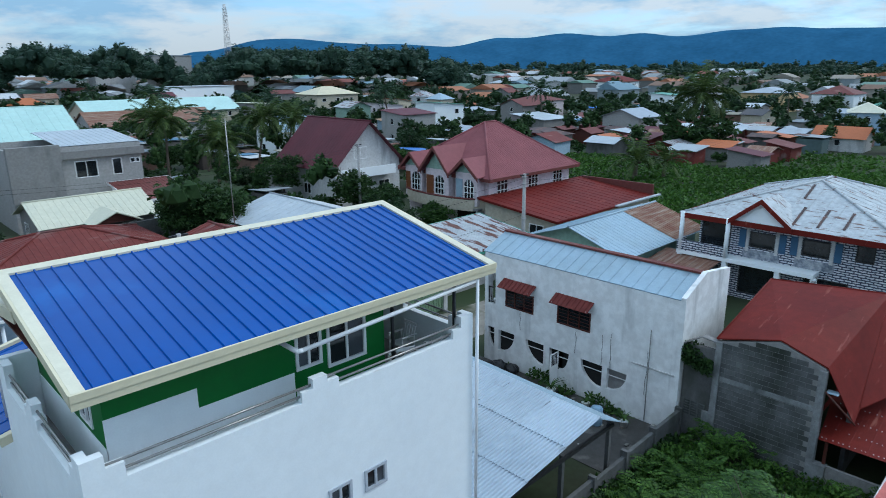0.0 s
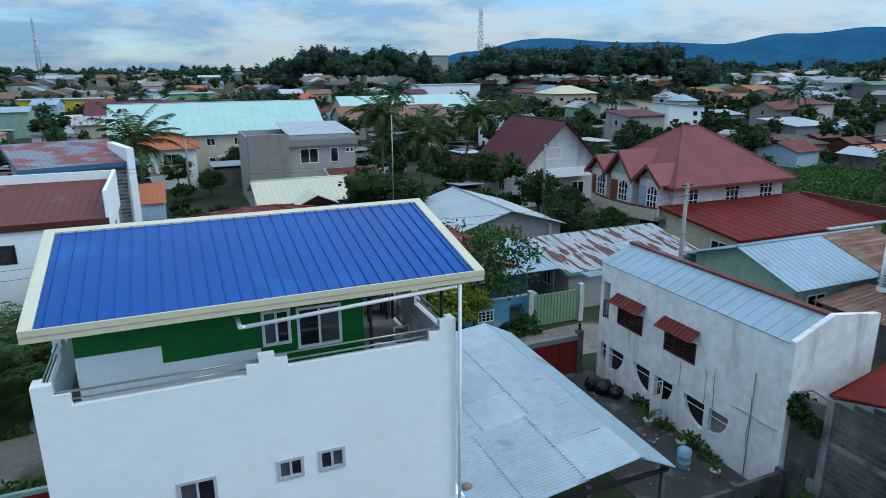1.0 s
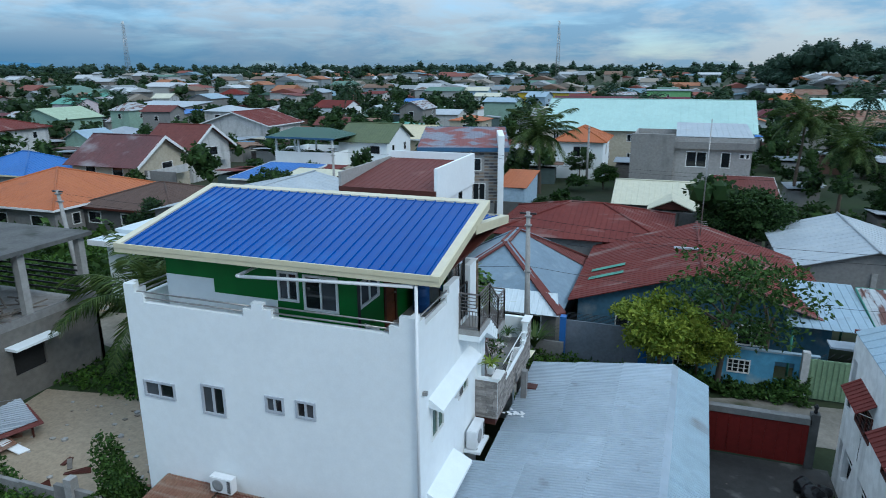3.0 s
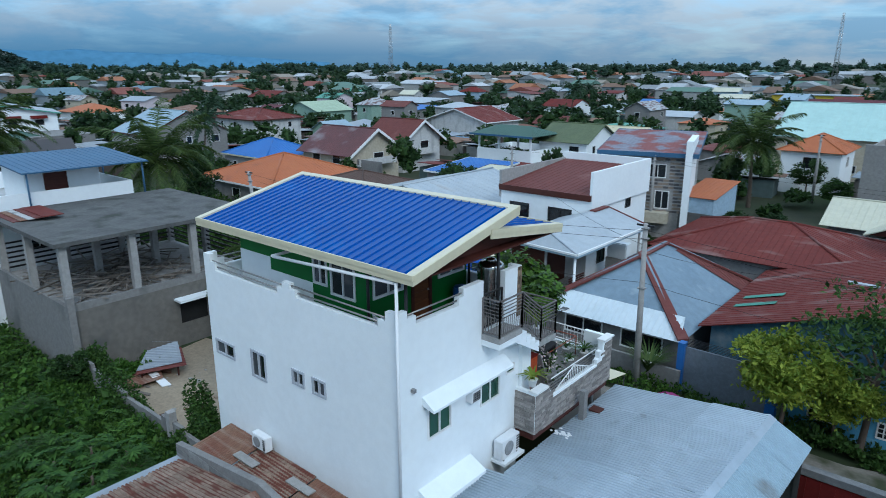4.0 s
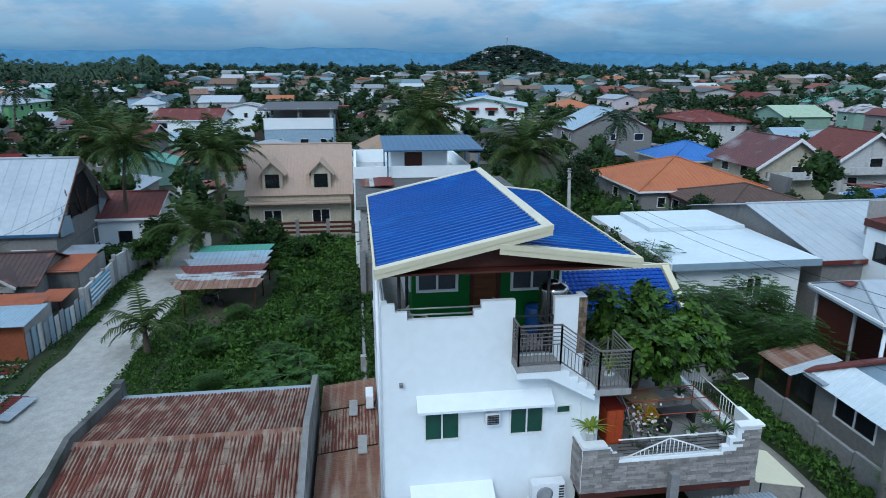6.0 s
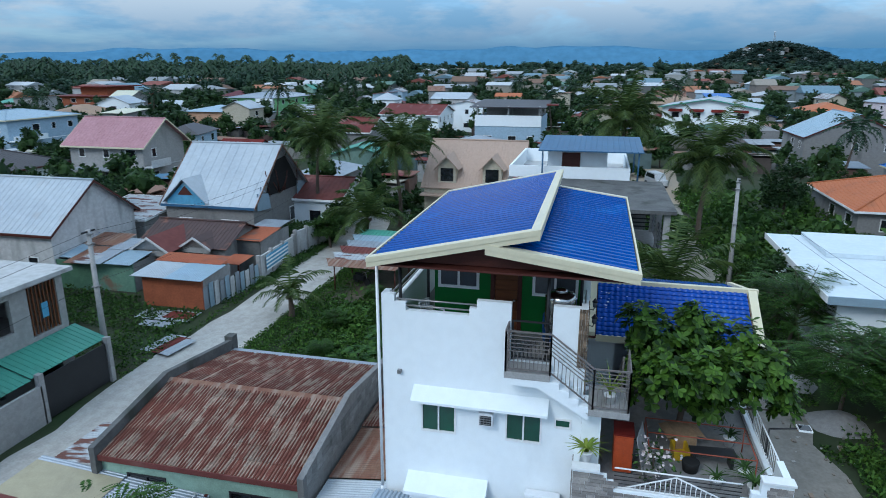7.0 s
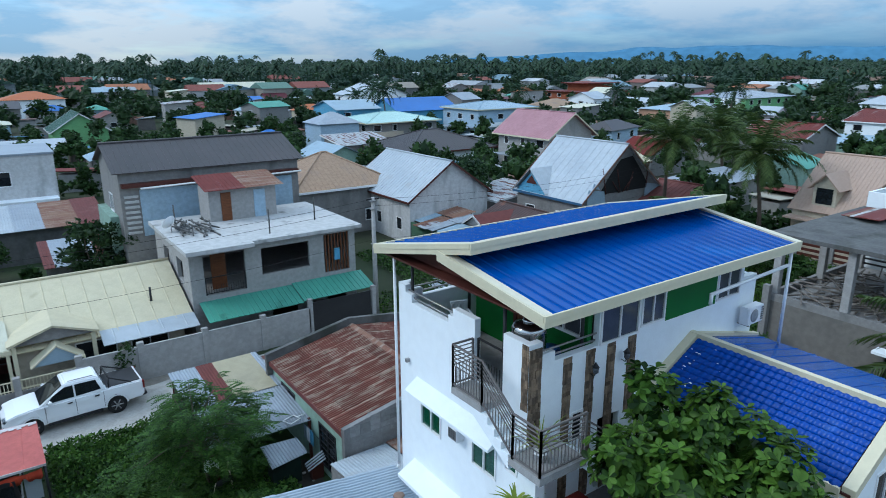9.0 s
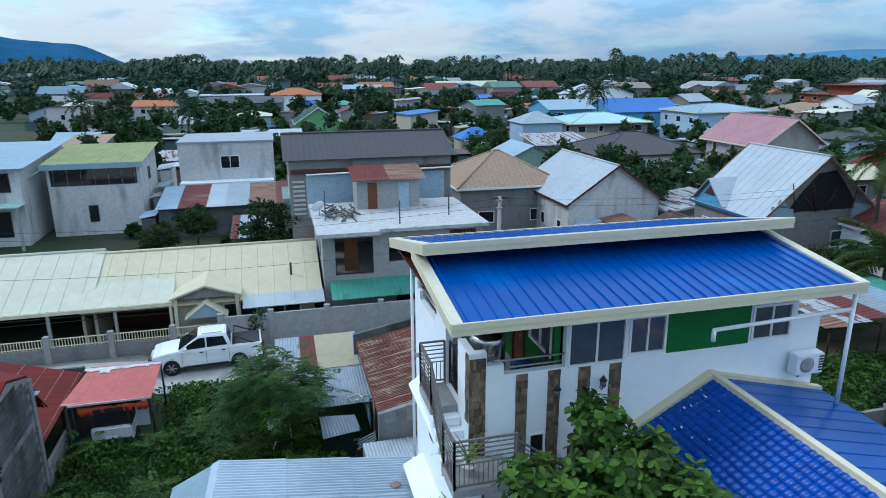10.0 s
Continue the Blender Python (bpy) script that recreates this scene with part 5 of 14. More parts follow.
def build_apartments():
    ob = thing("apartment_block", "two-storey white apartment block with damp-stained walls and pale roof", "apartment house")
    x0, x1, y0, y1 = 11.8, 15.7, -1.5, 8.9
    FOOT.append((13.7, 3.7, None, 2.0, 5.3))
    up = [(5.82, 7.54, 3.2, 4.12), (2.68, 4.46, 3.2, 4.12), (8.2, 8.68, 3.1, 4.9)]
    low = [(8.24, 8.66, 0.8, 1.84), (6.94, 7.96, 0.72, 1.84), (5.16, 6.24, 0.76, 1.84), (4.30, 4.82, 0.02, 1.84), (3.74, 4.30, 0.9, 1.84), (1.98, 3.10, 0.74, 1.84), (0.78, 1.74, 0.84, 1.84)]
    wall_part(ob, STAINED_WHITE, "wall", "y", x0, y0 + 0.2, y1 - 0.2, 0, 5.75, 0.2, up + low, label="white wall with grey damp streaks")
    wall_part(ob, STAINED_WHITE, "wall", "x", y1, x0, x1, 0, 5.75, -0.2, [(12.2, 13.2, 3.1, 5.0)])
    wall_part(ob, STAINED_WHITE, "wall", "y", x1, y0 + 0.2, y1 - 0.2, 0, 5.4, -0.2)
    bm = bmesh.new()
    prism(bm, [(x0, y0, 0), (x1 + 0.1, y0, 0), (x1 + 0.1, y0, 6.25), (x0 + 1.7, y0, 6.55), (x0, y0, 5.85)], (0, 0.2, 0))
    part("gable_wall", bm, STAINED_WHITE, ob)
    part("floor_slab", boxes((x0 + 0.2, x1 - 0.2, y0 + 0.2, y1 - 0.2, 2.75, 2.95)), CONCRETE, ob)
    bm = bmesh.new()
    roof_plane(bm, [(x0 - 0.03, y1 + 0.1, 5.76), (x0 - 0.03, y0 + 0.2, 5.76), (13.5, y0 + 0.2, 6.48), (13.5, y1 + 0.1, 6.48)], 0.04, 0.55, 0.03, 0.02)
    part("roof_slope", bm, GALV_BLUE, ob, "pale blue weathered roof sheets")
    bm = bmesh.new()
    roof_plane(bm, [(x1 + 0.3, y0 + 0.2, 5.5), (x1 + 0.3, y1 + 0.1, 5.5), (13.5, y1 + 0.1, 6.49), (13.5, y0 + 0.2, 6.49)], 0.04, 0.35)
    part("roof_slope", bm, MAROON, ob, "maroon roof sheets")
    part("ridge_cap", boxes((13.36, 13.66, y0 + 0.2, y1 + 0.12, 6.46, 6.54)), MAROON, ob)
    part("verge_board", boxes((x0 - 0.04, 13.5, y1 + 0.1, y1 + 0.16, 5.7, 5.82)), MAROON, ob)
    for a, b, c, d in up[:2]:
        w = window(ob, "w", (a + b) / 2, x0, c, b - a, d - c, DARK_WOOD, PANE, panes=3, bars=4, label="dark barred window")
        bm = bmesh.new()
        roof_plane(bm, [(x0 - 0.55, b + 0.12, d + 0.18), (x0 - 0.55, a - 0.12, d + 0.18), (x0 - 0.002, a - 0.12, d + 0.52), (x0 - 0.002, b + 0.12, d + 0.52)], 0.03, 0.24, 0.03, 0.02)
        aw = part("awning", bm, RUST_RED, ob, "faded red tile-pattern window awning")
        for u in (a, b):
            part("bracket", rods(0.015, ((x0 - 0.5, u, d + 0.18), (x0, u, d + 0.02)), ((x0, u, d + 0.45), (x0 - 0.5, u, d + 0.2))), WHITE_TRIM, aw)
    railing(ob, (x0 + 0.06, 8.22, 3.1), (x0 + 0.06, 8.66, 3.1), 0.85, 2, 0, 0.13, BLACK_STEEL)
    # openings closed below by a quarter round of render: the arc springs from the side away from the pillar
    for k, (a, b, c, d) in enumerate(low):
        # sheet behind each opening: near-black for the room's shade, one of cement
        part("opening_back", boxes((x0 + 0.22, x0 + 0.26, a - 0.1, b + 0.1, c, d)), CONCRETE if k == 6 else VOID, ob, "cement infill" if k == 6 else "dark panel for the unlit room behind the opening")
        if k == 3:
            continue
        straight, arc = (a, b) if k in (0, 2, 5) else (b, a)
        bm = bmesh.new()
        pts = [(x0 + 0.001, arc, c)] + [(x0 + 0.001, straight + (arc - straight) * math.cos(t), d - (d - c) * math.sin(t)) for t in (i * math.pi / 2 / 10 for i in range(11))]
        prism(bm, pts if straight == b else pts[::-1], (0.16, 0, 0))
        bmesh.ops.recalc_face_normals(bm, faces=bm.faces)
        part("rendered_curve", bm, STAINED_WHITE, ob, "curved white render below the opening")
        part("bar", boxes((x0 + 0.10, x0 + 0.13, a, b, d - 0.36, d - 0.33)), WHITE_TRIM, ob)
    gate = part("door", rods(0.025, ((11.2, 4.3, 0.1), (11.2, 4.3, 1.8)), ((11.78, 4.3, 0.1), (11.78, 4.3, 1.8)), ((11.2, 4.3, 1.8), (11.78, 4.3, 1.8)), ((11.2, 4.3, 0.1), (11.78, 4.3, 0.1))), WHITE_TRIM, ob, "white steel gate door standing open")
    part("panel", boxes((11.22, 11.76, 4.29, 4.31, 0.12, 1.2)), WHITE_TRIM, gate)
    for k in range(5):
        part("bar", rods(0.01, ((11.3 + k * 0.1, 4.3, 1.2), (11.3 + k * 0.1, 4.3, 1.8))), WHITE_TRIM, gate)
    # cracks and drips down the wall
    rng = random.Random(4)
    for y, za, zb in ((2.05, 3.3, 1.9), (1.6, 3.5, 1.85), (-0.1, 3.2, 1.2), (3.4, 3.1, 2.0), (6.6, 3.1, 2.2)):
        bm = bmesh.new()
        prev = Vector((x0 - 0.004, y, za))
        for i in range(1, 7):
            q = Vector((x0 - 0.004, y + rng.uniform(-0.04, 0.04), za + (zb - za) * i / 6))
            rod(bm, prev, q, 0.013, 3, smooth=False)
            prev = q
        part("damp_crack", bm, CONCRETE_DARK, ob, "dark damp crack")
    part("ledge", boxes((x0 - 0.05, x0 - 0.001, -1.3, 0.6, 2.48, 2.54)), WHITE_OLD, ob)
    part("drain_pipe", pipe([(x0 - 0.06, -0.2, 4.2), (x0 - 0.06, -0.2, 0.1)], 0.02, 6), CONCRETE, ob)
    part("porch_roof", boxes((11.1, 12.2, 8.9, 9.6, 5.05, 5.12)), GALV, ob)


build_apartments()


def block_course_wall(parent, x, y0, y1, top_of, seed, mat_, face=-1):
    """Rough concrete blocks laid in courses on a wall's face, joined."""
    rng = random.Random(seed)
    bm = bmesh.new()
    z, k = 0.02, 0
    while z < 5.3:
        u = y0 + (0.2 if k % 2 else 0)
        while u < y1 - 0.05:
            v = min(u + 0.40, y1)
            if z + 0.2 < top_of((u + v) / 2):
                d = rng.uniform(0.004, 0.014)
                box(bm, x - d, x - 0.001, u + 0.005, v - 0.005, z + 0.006, z + 0.188)
            u = v
        z += 0.2
        k += 1
    return tagged(part("block_courses", bm, mat_, parent, "weathered grey concrete blocks in courses"), kind="stuff")


def build_red_roof_house():
    ob = thing("red_roof_house", "dark grey block house under a large smooth red sheet roof", "house")
    FOOT.append((17.5, -5.2, None, 6, 3))
    for nm, b in (("north_wall", (12.3, 22.8, -3.0, -2.85, 0, 4.3)), ("south_wall", (13.4, 22.8, -7.2, -7.05, 0, 3.0)), ("east_wall", (22.65, 22.8, -7.05, -3.0, 0, 3.6))):
        part(nm, boxes(b), CONCRETE_DARK, ob)
    A, B, M, C, C2, D, E, E2 = (12.04, -2.74, 4.52), (12.04, -4.97, 5.13), (12.06, -6.54, 4.58), (12.06, -7.55, 2.86), (12.9, -7.5, 3.08), (17.0, -2.8, 5.75), (17.4, -7.0, 6.0), (17.4, -9.0, 3.3)
    for pts in ([B, A, D], [B, D, E], [M, B, E], [C, M, E], [C2, C, E], [E2, C2, E], [(23.2, -8.2, 3.9), (23.2, -2.8, 3.9), D, E]):
        bm = bmesh.new()
        prism(bm, pts, (0, 0, -0.05))
        bmesh.ops.recalc_face_normals(bm, faces=bm.faces)
        part("roof_slope", bm, RED_METAL, ob, "smooth red painted roof sheets")
    for pts in ([A, D], [D, E]):
        part("roof_edge", rods(0.04, (pts[0], pts[1])), RED_METAL, ob)
    part("eave_plank", rods(0.035, ((11.9, -6.62, 3.75), (12.0, -7.6, 2.83))), DARK_WOOD, ob)
    part("loose_flashing", boxes((11.9, 12.2, -7.0, -6.62, 3.72, 3.75)), GALV_BLUE, ob, "loose grey flashing sheet under the eave")
    lap = bmesh.new()
    for f in (0.3, 0.62):
        rod(lap, Vector(A).lerp(Vector(D), f), Vector(B).lerp(Vector(E), f), 0.012, 4)
    part("sheet_lap", lap, RUST_RED, ob)
    blocks = mat("old_concrete_blocks", (0.150, 0.155, 0.155), (0.070, 0.074, 0.072), scale=0.9, rough=0.95, bump=0.5, vary=0.22, island=True, spot=(0.030, 0.036, 0.028), spot_at=(0.47, 0.66), spot_scale=0.7, spot_stretch=(1, 1.2, 0.45))
    w = thing("block_gable_wall", "weathered grey concrete block wall with mossy courses", "wall")
    prof = lambda y: 5.02 - (y + 4.95) * 0.30 if y > -4.95 else 5.02 + (y + 4.95) * 0.36
    bm = bmesh.new()
    prism(bm, [(12.0, -2.8, 0), (12.0, -2.8, 4.40), (12.0, -4.95, 5.04), (12.0, -6.5, 4.50), (12.0, -6.5, 0)], (0.25, 0, 0))
    part("wall", bm, CONCRETE, w)
    block_course_wall(w, 12.0, -6.35, -3.0, prof, 5, blocks)
    tie = mat("streaked_cement_band", (0.30, 0.31, 0.31), (0.16, 0.165, 0.165), scale=1.6, rough=0.95, bump=0.3, spot=(0.06, 0.065, 0.06), spot_at=(0.5, 0.7), spot_scale=1.8, spot_stretch=(1, 1, 0.3))
    part("tie_beam", boxes((11.975, 12.0, -6.35, -3.0, 2.85, 3.05)), tie, w)
    part("pier", boxes((11.92, 12.14, -3.0, -2.76, 0, 4.42)), tie, w)
    part("pier", boxes((11.93, 12.2, -6.56, -6.32, 0, 4.44)), tie, w, "streaked grey cement pier")
    part("buttress", boxes((11.9, 12.2, -6.95, -6.56, 0, 0.95)), tie, w)
    # narrower wall with open vent blocks up to the apartment block
    side = part("side_wall", boxes((12.02, 12.2, -2.76, -1.55, 0, 4.0)), CONCRETE_DARK, w)
    for i in range(3):
        for j in range(3):
            y, z = -2.55 + i * 0.3, 1.0 + j * 0.22
            part("vent_block", boxes((11.99, 12.02, y, y + 0.24, z, z + 0.05), (11.99, 12.02, y, y + 0.24, z + 0.12, z + 0.17), (11.985, 12.02, y, y + 0.04, z + 0.05, z + 0.12), (11.985, 12.02, y + 0.2, y + 0.24, z + 0.05, z + 0.12)), blocks, side)
    part("pier", boxes((11.9, 12.1, -2.76, -2.5, 0, 1.4)), tie, w)
    bm = bmesh.new()
    prism(bm, [(11.95, -1.5, 3.95), (12.25, -1.5, 3.95), (12.25, -2.2, 4.4), (11.95, -2.2, 4.4)], (0, 0, 0.06))
    prism(bm, [(11.95, -2.2, 4.4), (12.25, -2.2, 4.4), (12.25, -2.8, 4.34), (11.95, -2.8, 4.34)], (0, 0, 0.06))
    part("coping", bm, CONCRETE, w)


build_red_roof_house()


def build_court():
    """Courtyard, its red gate and the boundary wall of the overgrown lot."""
    bm = boxes((7.4, 11.78, -1.0, 9.4, 0.004, 0.02))
    solid("court_floor", bm, mat("stained_court_concrete", (0.085, 0.080, 0.074), (0.060, 0.057, 0.054), scale=0.6, rough=0.9, bump=0.3, spot=(0.16, 0.15, 0.135), spot_at=(0.58, 0.72), spot_scale=1.1), "dusty concrete court with stains", kind="structure")
    g = thing("red_gate", "dark red steel sliding gate under a tiled concrete head", "gate")
    part("gate_leaf", boxes((7.25, 10.95, 9.36, 9.42, 0.12, 1.75)), RED_GATE, g)
    for k in range(9):
        part("rib", boxes((7.4 + k * 0.42, 7.44 + k * 0.42, 9.33, 9.36, 0.15, 1.72)), RED_GATE, g)
    part("lintel", boxes((7.1, 11.0, 9.3, 9.6, 1.80, 2.05)), CONCRETE, g)
    for x in (6.95, 11.1):
        part("post", boxes((x - 0.15, x + 0.15, 9.3, 9.6, 0, 2.25)), CONCRETE_DARK, g)
    bm = bmesh.new()
    lathe(bm, [(0.05, 2.25), (0.08, 2.3), (0.05, 2.4), (0.09, 2.5), (0.03, 2.62)], 8, (11.1, 9.45, 0))
    part("finial", bm, BLACK_STEEL, g)
    w = thing("boundary_wall", "mossy grey concrete boundary wall", "wall")
    a, b = Vector((11.75, -1.68, 0)), Vector((1.2, -1.82, 0))
    d = (b - a).normalized() * 2.12
    n = Vector((-d.y, d.x, 0)).normalized() * 0.14
    for i in range(5):
        p, q = a + d * i, a + d * (i + 1) * 0.995
        bm = bmesh.new()
        prism(bm, [p - n / 2, q - n / 2, q + n / 2, p + n / 2], (0, 0, 1.2 - 0.06 * (i % 3)))
        part("wall_panel", bm, CONCRETE_DARK, w)
        bm = bmesh.new()
        prism(bm, [p - n, p - n + d * 0.07, p + n + d * 0.07, p + n], (0, 0, 1.32))
        part("pier", bm, CONCRETE_DARK, w)


build_court()


def build_rusty_house():
    ob = thing("rusty_roof_house", "mint-walled bungalow under a rusted corrugated roof behind dark parapets", "house")
    x0, x1, y0, y1 = -7.5, 0.35, -10.8, -3.9
    FOOT.append((-3.6, -7.4, None, 4.4, 3.9))
    wall_part(ob, MINT_WALL, "wall", "y", x1, y0, y1, 0, 2.62, -0.15, [(-9.9, -8.5, 0.9, 2.1), (-6.3, -4.9, 0.3, 2.0)], label="mint green wall")
    window(ob, "e", -9.2, x1, 0.9, 1.4, 1.2, BLACK_STEEL, panes=2, bars=6)
    window(ob, "e", -5.6, x1, 0.3, 1.4, 1.7, BLACK_STEEL, panes=2, bars=6)
    for y, off in ((y1 + 0.02, 0.2), (y0 - 0.2, 0.2)):
        bm = bmesh.new()
        prism(bm, [(x0 - 0.3, y, 0), (x1 + 0.25, y, 0), (x1 + 0.25, y, 2.98), (-3.3, y, 3.72), (x0 - 0.3, y, 3.12)], (0, off, 0))
        part("parapet", bm, CONCRETE if off > 0 and y > -5 else CONCRETE_DARK, ob, "weathered grey block parapet wall")
    part("wall", boxes((x0 - 0.2, x0, y0, y1, 0, 2.66)), CONCRETE_PALE, ob)
    part("eave_strip", boxes((x0 - 0.26, x0 + 0.06, y0, y1, 2.68, 2.73)), GALV, ob)
    bm = bmesh.new()
    for k in range(21):
        xa = x0 - 0.3 + k * 0.39
        top = 3.12 + (xa + 7.8) * 0.133 if xa < -3.3 else 3.72 - (xa + 3.3) * 0.19
        for j in range(4):
            z = 2.42 + j * 0.2 + (0.1 if k % 2 else 0.0) * 0
            if z + 0.2 < top:
                for ya, yb in ((y1 + 0.008, y1 + 0.019), (y1 + 0.221, y1 + 0.232)):
                    box(bm, xa + 0.008, min(xa + 0.382, x1 + 0.24), ya, yb, z + 0.008, z + 0.192)
    tagged(part("blockwork", bm, mat("parapet_block_grey", (0.30, 0.30, 0.29), (0.19, 0.19, 0.185), scale=1.0, rough=0.95, bump=0.4, vary=0.25, island=True, spot=(0.08, 0.085, 0.08), spot_at=(0.55, 0.7)), ob, "weathered concrete blocks"), kind="stuff")
    part("parapet_post", boxes((x0 - 0.5, x0 - 0.1, y0 - 0.35, y0 + 0.02, 0, 3.3)), CONCRETE_DARK, ob)
    xr, zr = -3.4, 3.32
    n = 6
    for k in range(n):
        a, b = y0 + (y1 - y0) * k / n, y0 + (y1 - y0) * (k + 1) / n - 0.004
        for eave, ze, ex in ((x1 + 0.12, 2.66, 1), (x0 + 0.02, 2.72, -1)):
            rows = 6 if ex > 0 else 5
            for j in range(rows):
                u, v = j / rows, (j + 1) / rows
                xa, za = eave + (xr - eave) * u, ze + (zr - ze) * u
                xb, zb = eave + (xr - eave) * v, ze + (zr - ze) * v
                bm = bmesh.new()
                o = 0.016 * j + 0.006 * (k % 2)
                pts = [(xa, a, za + o), (xa, b, za + o), (xb, b, zb + o), (xb, a, zb + o)]
                roof_plane(bm, pts, 0.012, 0.115, 0.036, 0.05)
                part("roof_sheet", bm, RUST_OLD, ob, "rusted corrugated roof sheet")
    bm = bmesh.new()
    prism(bm, [(xr - 0.22, y0, zr + 0.02), (xr, y0, zr + 0.16), (xr + 0.24, y0, zr + 0.05), (xr, y0, zr + 0.10)], (0, y1 - y0, 0))
    part("ridge_cap", bm, RUST, ob, "pale rusty ridge cap")
    part("gutter_board", boxes((x1 + 0.1, x1 + 0.16, y0, y1, 2.48, 2.66)), MAROON, ob)
    # narrow lean-to between it and the white house
    l = thing("lean_to", "narrow lean-to of rusty and grey sheets beside the white house", "shed")
    for k, (xa, xb, m_) in enumerate(((-8.6, -6.6, RUST), (-6.6, -3.9, RUST_OLD), (-3.9, -0.9, RUST), (-0.9, 1.2, GALV_WHITE))):
        bm = bmesh.new()
        roof_plane(bm, [(xa, -3.55, 2.2 - k * 0.06), (xb, -3.55, 2.2 - k * 0.06), (xb, -1.48, 2.45 - k * 0.06), (xa, -1.48, 2.45 - k * 0.06)], 0.015, 0.115, 0.025, 0.045)
        part("roof_sheet", bm, m_, l, "loose old roof sheet")
    part("side_wall", boxes((1.05, 1.2, -3.5, -1.6, 0, 1.95)), CONCRETE, l)
    for x, y, z in ((-6.9, -2.5, 2.38), (-4.5, -2.2, 2.33)):
        part("plank", boxes((x, x + 1.1, y, y + 0.3, z, z + 0.04)), CONCRETE_PALE, l)


build_rusty_house()


def build_shacks():
    """Patched shed, red carport and the small lean-tos by the road."""
    s = thing("patched_shed", "low shed roofed with patched grey, brown and yellow sheets", "shed")
    FOOT.append((2.2, -10, None, 2.2, 3.4))
    cols = [(4.05, 2.95, GALV), (2.95, 2.25, MAROON), (2.25, 0.55, TAN_PANEL), (0.55, 0.3, GALV)]
    for a, b, m_ in cols:
        flat = m_ is TAN_PANEL
        bm = bmesh.new()
        roof_plane(bm, [(a, -7.0, 1.70), (b, -7.0, 1.70), (b, -10.2, 1.95), (a, -10.2, 1.95)], 0.012, 0.12, 0.022, 0.04)
        part("roof_sheet", bm, GALV, s)
        bm = bmesh.new()
        roof_plane(bm, [(a, -9.9, 1.97), (b, -9.9, 1.97), (b, -13.1, 2.2), (a, -13.1, 2.2)], 0.012, 0.0 if flat else 0.12, 0.022, 0.04)
        part("roof_sheet", bm, m_, s)
    bm = bmesh.new()
    roof_plane(bm, [(-2.2, -12.9, 2.0), (0.3, -12.9, 2.0), (0.3, -11.1, 2.2), (-2.2, -11.1, 2.2)], 0.012, 0.12, 0.022, 0.04)
    part("roof_sheet", bm, RUST_WHITE, s)
    for x, y in ((0.4, -7.1), (3.9, -7.1), (0.4, -13.0), (3.9, -13.0), (2.2, -10)):
        part("post", boxes((x - 0.05, x + 0.05, y - 0.05, y + 0.05, 0, 1.75)), DARK_WOOD, s)
    part("back_wall", boxes((0.35, 3.9, -12.95, -12.85, 0, 2.0)), CONCRETE_DARK, s)
    c = thing("red_carport", "carport with a faded red sheet roof and torn red cloth edge", "carport")
    FOOT.append((10.3, -10.5, None, 1.8, 2.0))
    bm = bmesh.new()
    FL, FR, BR, BL = (11.80, -8.95, 2.10), (8.80, -8.88, 2.10), (8.85, -11.98, 2.16), (11.97, -12.2, 2.16)
    roof_plane(bm, [FR, FL, BL, BR], 0.03, 1.0, 0.008, 0.02)
    tarp = mat("sun_bleached_red_sheet", (0.52, 0.135, 0.115), (0.44, 0.11, 0.095), scale=0.7, rough=0.6, bump=0.05, spot=(0.62, 0.48, 0.46), spot_at=(0.63, 0.74), spot_scale=0.9, spot_stretch=(0.3, 2.0, 1))
    part("roof_sheet", bm, tarp, c)
    rng = random.Random(3)
    bare = bmesh.new()
    for k in range(26):
        x = 8.87 + 3.0 * k / 26
        d = rng.uniform(0.15, 0.34) * (1.6 if k in (17, 18, 19) else 1)
        prism(bare, [(x, -11.96 - 0.07 * k / 26, 2.176), (x + 0.118, -11.96 - 0.07 * k / 26, 2.176), (x + 0.118 + rng.uniform(-0.02, 0.06), -11.96 + d, 2.172), (x - 0.01, -11.96 + d * rng.uniform(0.7, 1.1), 2.172)], (0, 0, 0.006))
    part("worn_edge", bare, mat("bare_white_sheet", (0.66, 0.64, 0.64), (0.5, 0.42, 0.41), scale=2.0, rough=0.6, bump=0.05), c, "worn white edge of the roof sheet")
    part("front_trim", boxes((8.8, 11.8, -8.93, -8.87, 2.02, 2.10)), mat("bare_white_sheet", (0.66, 0.64, 0.64)), c, "pale folded roof edge")
    bm = bmesh.new()
    rows = []
    for k in range(33):
        f = k / 32
        x, y = 8.95 + 2.55 * f, -8.98
        sag = 0.07 * abs(math.sin(f * math.pi * 3))
        za = 1.62 - sag + rng.uniform(-0.04, 0.04) + (0.22 if k in (6, 7) else 0)
        w = 0.04 * math.sin(k * 1.3)
        rows.append([bm.verts.new(p) for p in ((x, y + w * 0.4, 1.93 - sag), (x, y + 0.05 + w, za), (x, y + 0.062 + w, za), (x, y + w * 0.4 + 0.012, 1.93 - sag))])
    for a, b in zip(rows, rows[1:]):
        for i in range(4):
            bm.faces.new((a[i], a[(i + 1) % 4], b[(i + 1) % 4], b[i])).smooth = True
    bm.faces.new(rows[0][::-1])
    bm.faces.new(rows[-1])
    bmesh.ops.recalc_face_normals(bm, faces=bm.faces)
    part("torn_cloth", bm, mat("red_cloth", (0.62, 0.085, 0.035), (0.48, 0.06, 0.03), rough=0.9, bump=0.1), c, "torn bright red cloth hanging below the roof edge")
    for x, y in ((8.86, -9.0), (11.7, -9.05), (8.88, -11.9), (11.85, -12.0)):
        part("post", rods(0.045, ((x, y, 0), (x, y, 2.09))), BLACK_STEEL, c)
